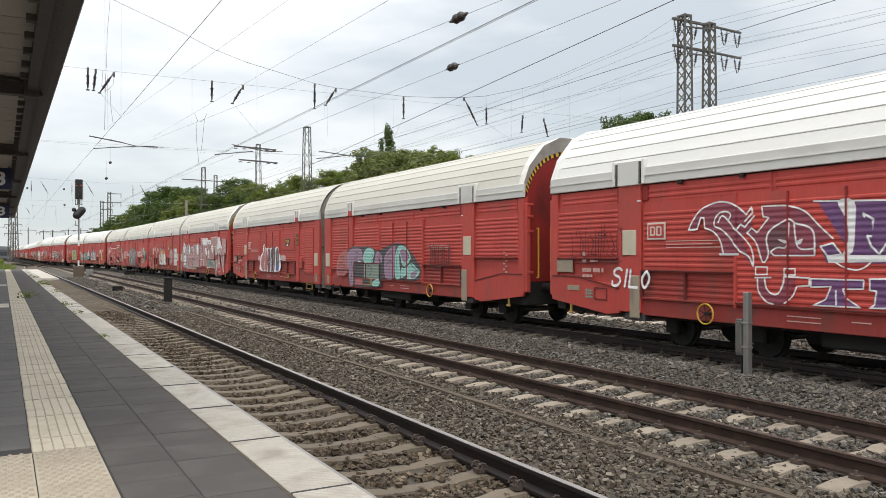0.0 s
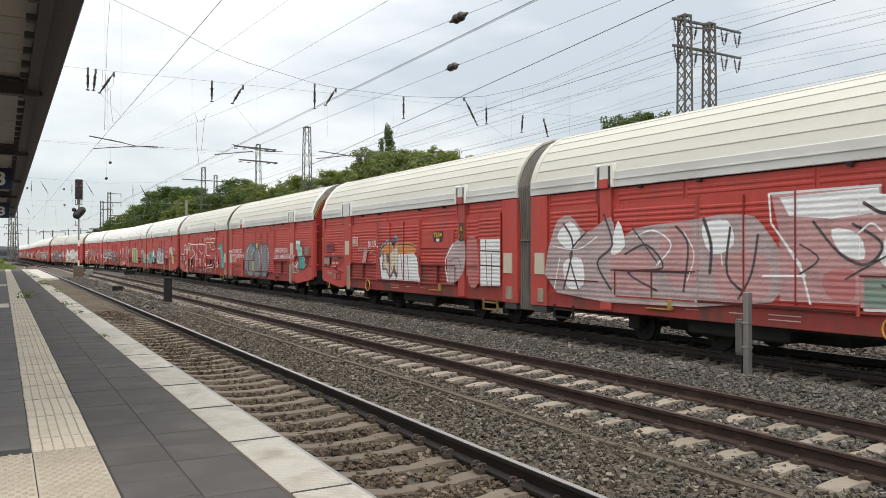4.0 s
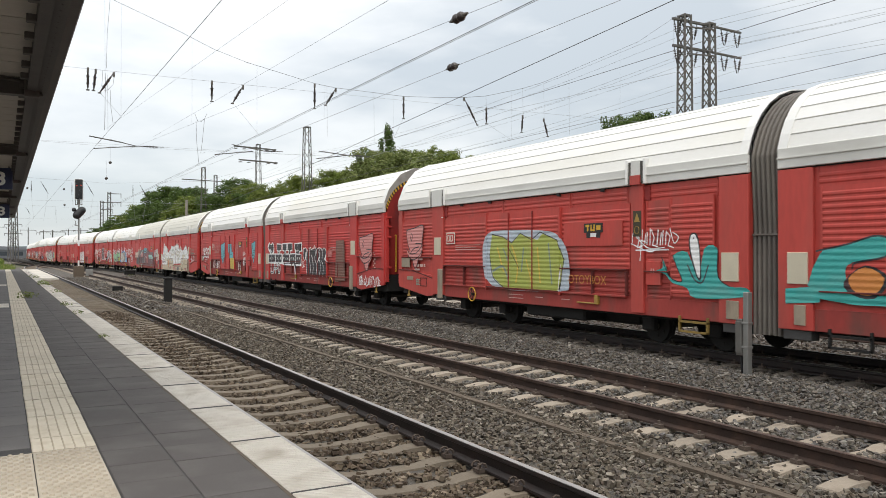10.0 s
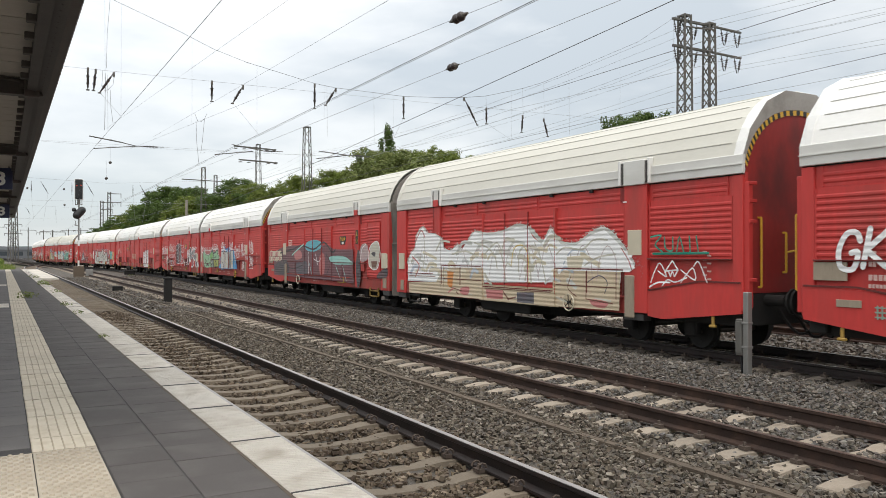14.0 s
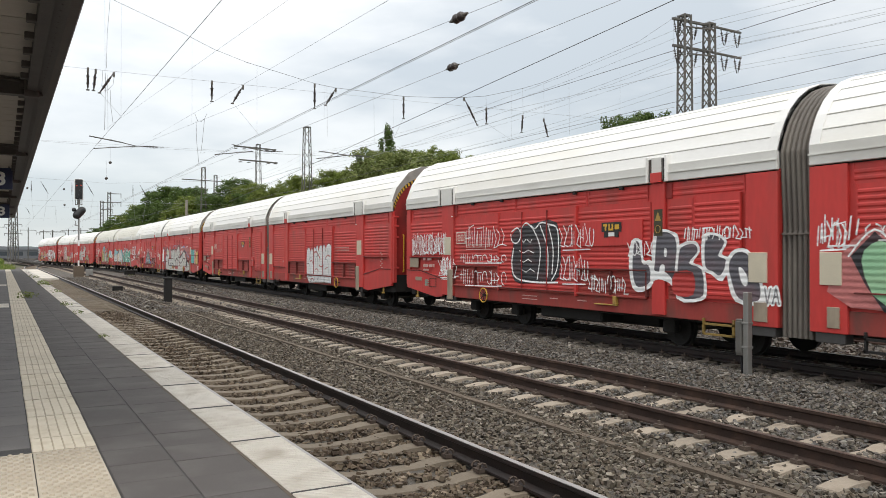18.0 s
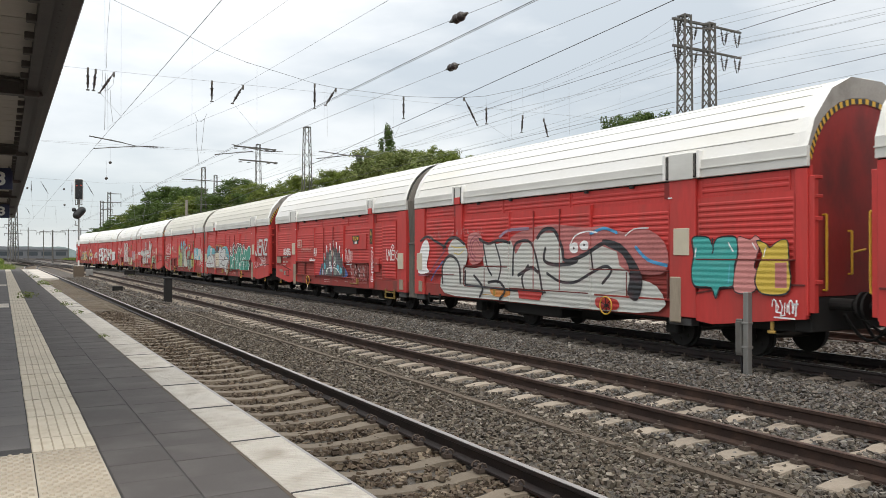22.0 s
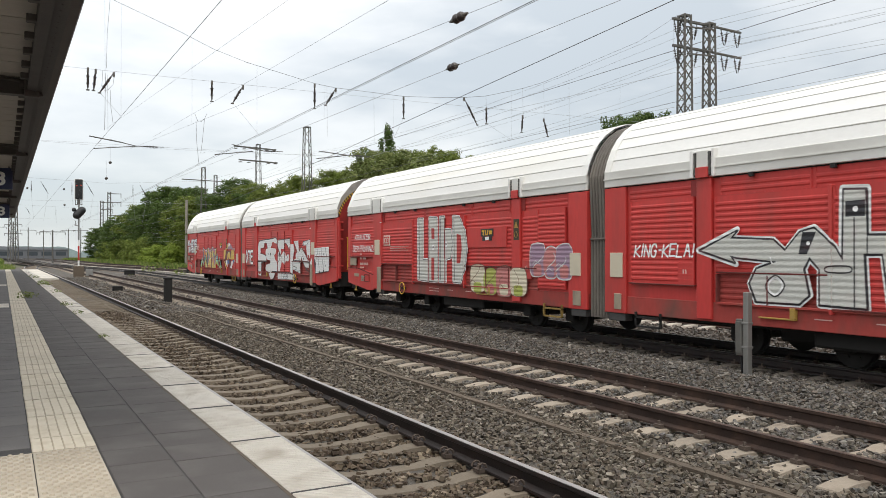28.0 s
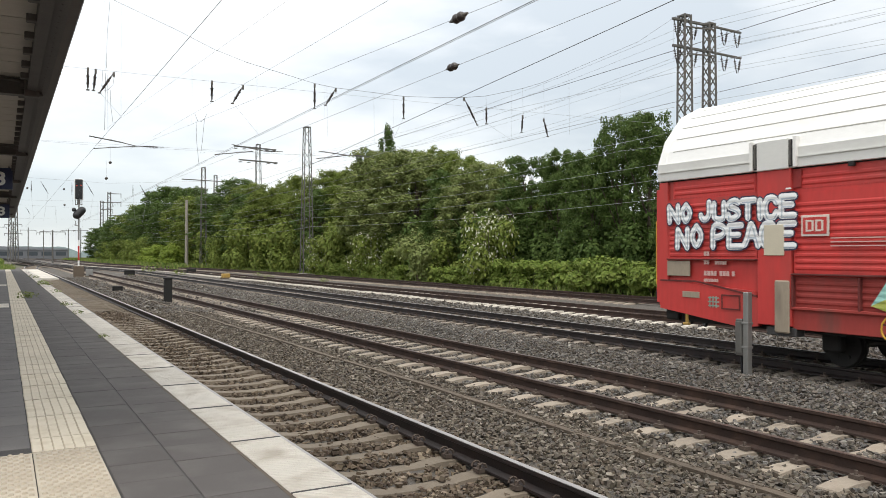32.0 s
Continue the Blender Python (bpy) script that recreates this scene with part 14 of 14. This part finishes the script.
shrub("elder", 27.3, 73.1, 1.05, 1.3)
shrub("elder", 27.3, 61.3, 1.15, 1.3)
shrub("elder", 27.4, 42.8, 1.1, 1.6)
shrub("grey", 27.5, 51.2, 1.2, 1.15)
shrub("dry", 27.6, 51.2, 1.2)
shrub("green", 28.0, 68.5, 1.3, 1.4)
shrub("green", 28.3, 62.0, 1.2)
shrub("green", 28.4, 57.0, 1.1)
shrub("green", 28.4, 48.6, 1.1)
shrub("green", 28.2, 72.0, 1.3)
for y in (84, 88, 93, 99, 105, 112, 119, 126):
    shrub("green", 28.6 + 0.5 * math.sin(y), y, 1.35 + 0.2 * math.sin(y * 2.3), 1.3)
for y in (136, 142, 149, 156, 163):
    shrub("bright", 25.8 + 0.4 * math.sin(y), y, 1.25, 1.0)
for y in (172, 182, 193, 205, 218, 232, 248, 265):
    shrub("green", 27.5 + 0.5 * math.sin(y), y, 1.6, 1.2)
for y in (41.5, 38.5, 35.5, 33.0, 30.5, 28.0, 25.0, 22.0, 18.5, 15.0, 11.0):
    shrub("low", 27.6 + 0.3 * math.sin(y * 1.7), y, 1.1 + 0.12 * math.sin(y * 3.1), 1.05)
    shrub("dark", 29.6 + 0.3 * math.sin(y * 0.7), y + 1.2, 1.0, 1.0)
for y in (44.5, 47.5, 50.0, 55.0, 58.5, 61.0, 64.0, 67.0, 70.5):
    shrub("low", 27.3 + 0.3 * math.sin(y * 1.3), y, 0.85, 1.0)
    shrub("dark", 29.6, y + 1.0, 1.2, 1.2)


def weeds(name, label, count, x0, x1, y0, y1, size, material, seed, z=-0.35, height=0.3):
    rng = np.random.default_rng(seed)
    x, y = rng.uniform(x0, x1, count), rng.uniform(y0, y1, count)
    patch = np.array([noise.noise((a * 0.45, b * 0.16, seed)) for a, b in zip(x, y)])
    keep = patch > -0.25
    x, y = x[keep], y[keep]
    n = len(x)
    a = rng.uniform(0, 2 * np.pi, n)
    h = height * rng.uniform(0.4, 1.4, n)
    lean = rng.uniform(-0.5, 0.5, (n, 2)) * h[:, None]
    w = size * rng.uniform(0.5, 1.2, n)
    b0 = np.stack([x - np.cos(a) * w, y - np.sin(a) * w, np.full(n, z)], 1)
    b1 = np.stack([x + np.cos(a) * w, y + np.sin(a) * w, np.full(n, z)], 1)
    t1 = np.stack([x + lean[:, 0] + np.cos(a) * w * 0.3, y + lean[:, 1] + np.sin(a) * w * 0.3, z + h], 1)
    t0 = np.stack([x + lean[:, 0] - np.cos(a) * w * 0.3, y + lean[:, 1] - np.sin(a) * w * 0.3, z + h], 1)
    quads = np.stack([b0, b1, t1, t0], 1).reshape(-1, 3)
    tagged(new(name, leaf_mesh(name, quads, material)), label, "grass", kind="stuff")


weeds("bank_grass", "rough grass and weeds between siding and bushes", 16000, 25.6, 29.5, 12, 120, 0.05, GRASS, 41, -0.6, 0.55)
weeds("bank_grass", "rough grass beside the far tracks", 14000, 19.5, 30.0, 110, 330, 0.12, GRASS, 42, -0.42, 0.7)
weeds("meadow_grass", "yellow-green rough grass beyond the platform end", 16000, -14, 1.2, 65.5, 150, 0.07, GRASS, 43, -0.42, 0.6)
weeds("meadow_grass", "yellow-green rough grass far beyond the platform", 9000, -60, 0.0, 150, 330, 0.2, GRASS, 44, -0.42, 0.8)


def tuft(x, y, z, s, label):
    rng = np.random.default_rng(int(x * 100 + y * 10))
    clumps = [(0, 0, 0.06, 0.10, 0.08), (0.1, 0.05, 0.05, 0.08, 0.05)]
    root = plant("weed_tuft", label, "weed", [("leaves", leaf_mesh("leaves", leaf_cloud(rng, clumps, 70, 0.022), LEAF_GREY))], (x, y, z), (s * 0.7, s * 0.7, s * 0.55), 0, "weeds in joints and ballast")


for x, y, s in ((1.16, 18.7, 1.3), (1.20, 16.0, 1.1), (1.15, 11.3, 0.8), (1.30, 25.1, 1.6), (1.22, 31.3, 2.6), (1.24, 32.2, 2.2), (1.16, 40.2, 2.4), (0.47, 22.3, 2.6), (0.50, 22.9, 1.8)):
    tuft(x, y, PLAT_Z - 0.01, s, "small green weed in the platform joint")
for x, y, s in ((5.9, 14.2, 0.8), (9.2, 30.0, 1.4), (18.6, 62.0, 5.0), (15.0, 80.0, 7.0), (14.5, 96.0, 9.0), (20.6, 55.0, 4.0), (20.6, 72.0, 5.0), (10.0, 75.0, 3.0)):
    tuft(x, y, -0.22, s, "green weed growing in the ballast")


# ---- distance ----
def far_hall(x, y, w, d, h, label, turn=0.0):
    root = thing("station_hall", label, "building", (x, y, -0.4), group="far buildings", turn=turn)
    bm = bmesh.new()
    box(bm, -w / 2, w / 2, -d / 2, d / 2, 0, h)
    part("wall", bm, HALL, root)
    bm = bmesh.new()
    extrude_y(bm, [(-w / 2 - 0.6, h), (-w / 2 - 0.6, h + 0.5), (0, h + 1.6), (w / 2 + 0.6, h + 0.5), (w / 2 + 0.6, h)], -d / 2 - 0.4, d / 2 + 0.4)
    part("roof", bm, HALL_ROOF, root)
    n = int(w / 6)
    for k in range(n):
        bm = bmesh.new()
        cx = -w / 2 + (k + 0.5) * w / n
        box(bm, cx - 2.2, cx + 2.2, -d / 2 - 0.08, -d / 2 + 0.05, h * 0.35, h * 0.78)
        part("window", bm, GLASS_DARK, root)


far_hall(-3, 420, 60, 14, 4.3, "long low grey station hall in the far distance")
far_hall(-66, 400, 64, 16, 4.6, "far grey hall beyond the meadow")


def ridge(name, label, x0, x1, y, height, seed, material):
    """A far wooded rise with an uneven skyline."""
    bm = bmesh.new()
    front, top, back = [], [], []
    n = 60
    for k in range(n + 1):
        u = k / n
        x = x0 + (x1 - x0) * u
        z = height * (smooth(u / 0.22) * smooth((1 - u) / 0.12) * (0.86 + 0.14 * noise.noise((u * 9, seed, 0))) + 0.06 * noise.noise((u * 40, seed, 1)))
        front.append(bm.verts.new((x, y - 12 + 4 * noise.noise((u * 20, seed, 5)), -0.5)))
        top.append(bm.verts.new((x, y, max(0.2, z))))
        back.append(bm.verts.new((x, y + 25, -0.5)))
    for k in range(n):
        bm.faces.new((front[k], front[k + 1], top[k + 1], top[k]))
        bm.faces.new((top[k], top[k + 1], back[k + 1], back[k]))
    tagged(new(name, mesh_of(name, bm, material, True)), label, "hill", kind="structure")


# the blue haze of distance is mixed into this wood's base colour
FAR_WOOD = surf("hazy_far_wood", (0.13, 0.17, 0.165), 0.95, vary=0.3, scale=0.12, grain=0.6, bump=0.6, depth=1.5)
ridge("backdrop_hill", "hazy blue-green wooded rise on the horizon", 44, 190, 700, 12.5, 3, FAR_WOOD)
ridge("backdrop_wood", "low hazy line of far trees behind the halls", -150, 60, 640, 8.6, 8, FAR_WOOD)


def crossing_panels():
    """Pale concrete panels between the rails past the platform end."""
    root = thing("track_crossing", "pale concrete panels between the rails past the platform", "crossing", kind="structure")
    bm = bmesh.new()
    box(bm, -0.62, 0.62, -1.18, 1.18, -0.2, -0.02, 0.01)
    me = mesh_of("crossing_panel", bm, SLAB)
    for k in range(17):
        y = 69.0 + 2.4 * k
        piece("crossing_panel", me, root, (TRACKS[0] - shift(0, y), y, -0.03 + 0.004 * math.sin(k * 3.0)))


crossing_panels()
# head spans far down the yard with their insulators
for y, z, xs in ((110, 11.0, (3.05, 4.12, 7.63, 9.33, 14.9, 15.81)), (180, 11.5, (-2.0, 4.0, 9.5, 14.0, 20.0))):
    wire("head_span_wire", "far head-span wire across the yard", [(-20, y, z + 3.5), (0, y, z + 0.4), (12, y, z), (24, y, z + 0.8), (34, y, z + 4.0)], 0.02, WIRE_PALE)
    wire("cross_wire", "far level cross wire over the yard", [(-20, y, z - 2.6), (34, y, z - 2.3)], 0.016, WIRE_PALE)
    for k, x in enumerate(xs):
        hang_insulator(x, z - 0.1, 1.5, 0.0 if k % 2 == 0 else 0.8, y, 1.2)
        wire("dropper", "thin dropper under the far span", [(x + (0.8 if k % 2 else 0), y, z - 1.6), (x + 0.3, y, 6.0)], 0.014, WIRE_PALE)
for x, y, z in ((2.38, 100, 9.26), (6.11, 100, 9.29), (6.17, 100, 7.47)):
    ball_insulator((x, y, z), "small dark insulator far down the wire", 1.2)


def travelled(t):
    return 10.528 * t + 0.5 * 0.01712 * t * t + 0.11 * smooth((t - 18) / 4) * smooth((30.5 - t) / 3)


def on_track(y):
    return TRACKS[2] - shift(2, y)


def motions():
    """The freight train runs past towards the camera's right, gathering a little speed."""
    for k, w in enumerate(wagons):
        rows = []
        for i in range(33):
            y = TAIL - PITCH * k - HALF - travelled(float(i))
            a, b = on_track(y - 9.0), on_track(y + 9.0)
            rows.append((float(i), pose((a + b) / 2, y, 0.0, 0, 0, math.degrees(math.atan2(a - b, 18.0)))))
        walk(w, rows)
        # the wheels roll while the wagon is near; far off they are out of sight under it
        turns = [i for i in range(32 * FPS + 1) if -16.0 < TAIL - PITCH * k - HALF - travelled(i / FPS) < 62.0]
        if not turns:
            continue
        for ax in [ob for ob in w.children if ob.name.split(".")[0] == "wheelset"]:
            at = ax.location.copy()
            rows = []
            for i in sorted({0, 32 * FPS, *turns}):
                s = travelled(min(max(i, turns[0]), turns[-1]) / FPS)
                rows.append((i / FPS, pose(*at, math.degrees(s / 0.36) % 360.0)))
            walk(ax, rows)


motions()
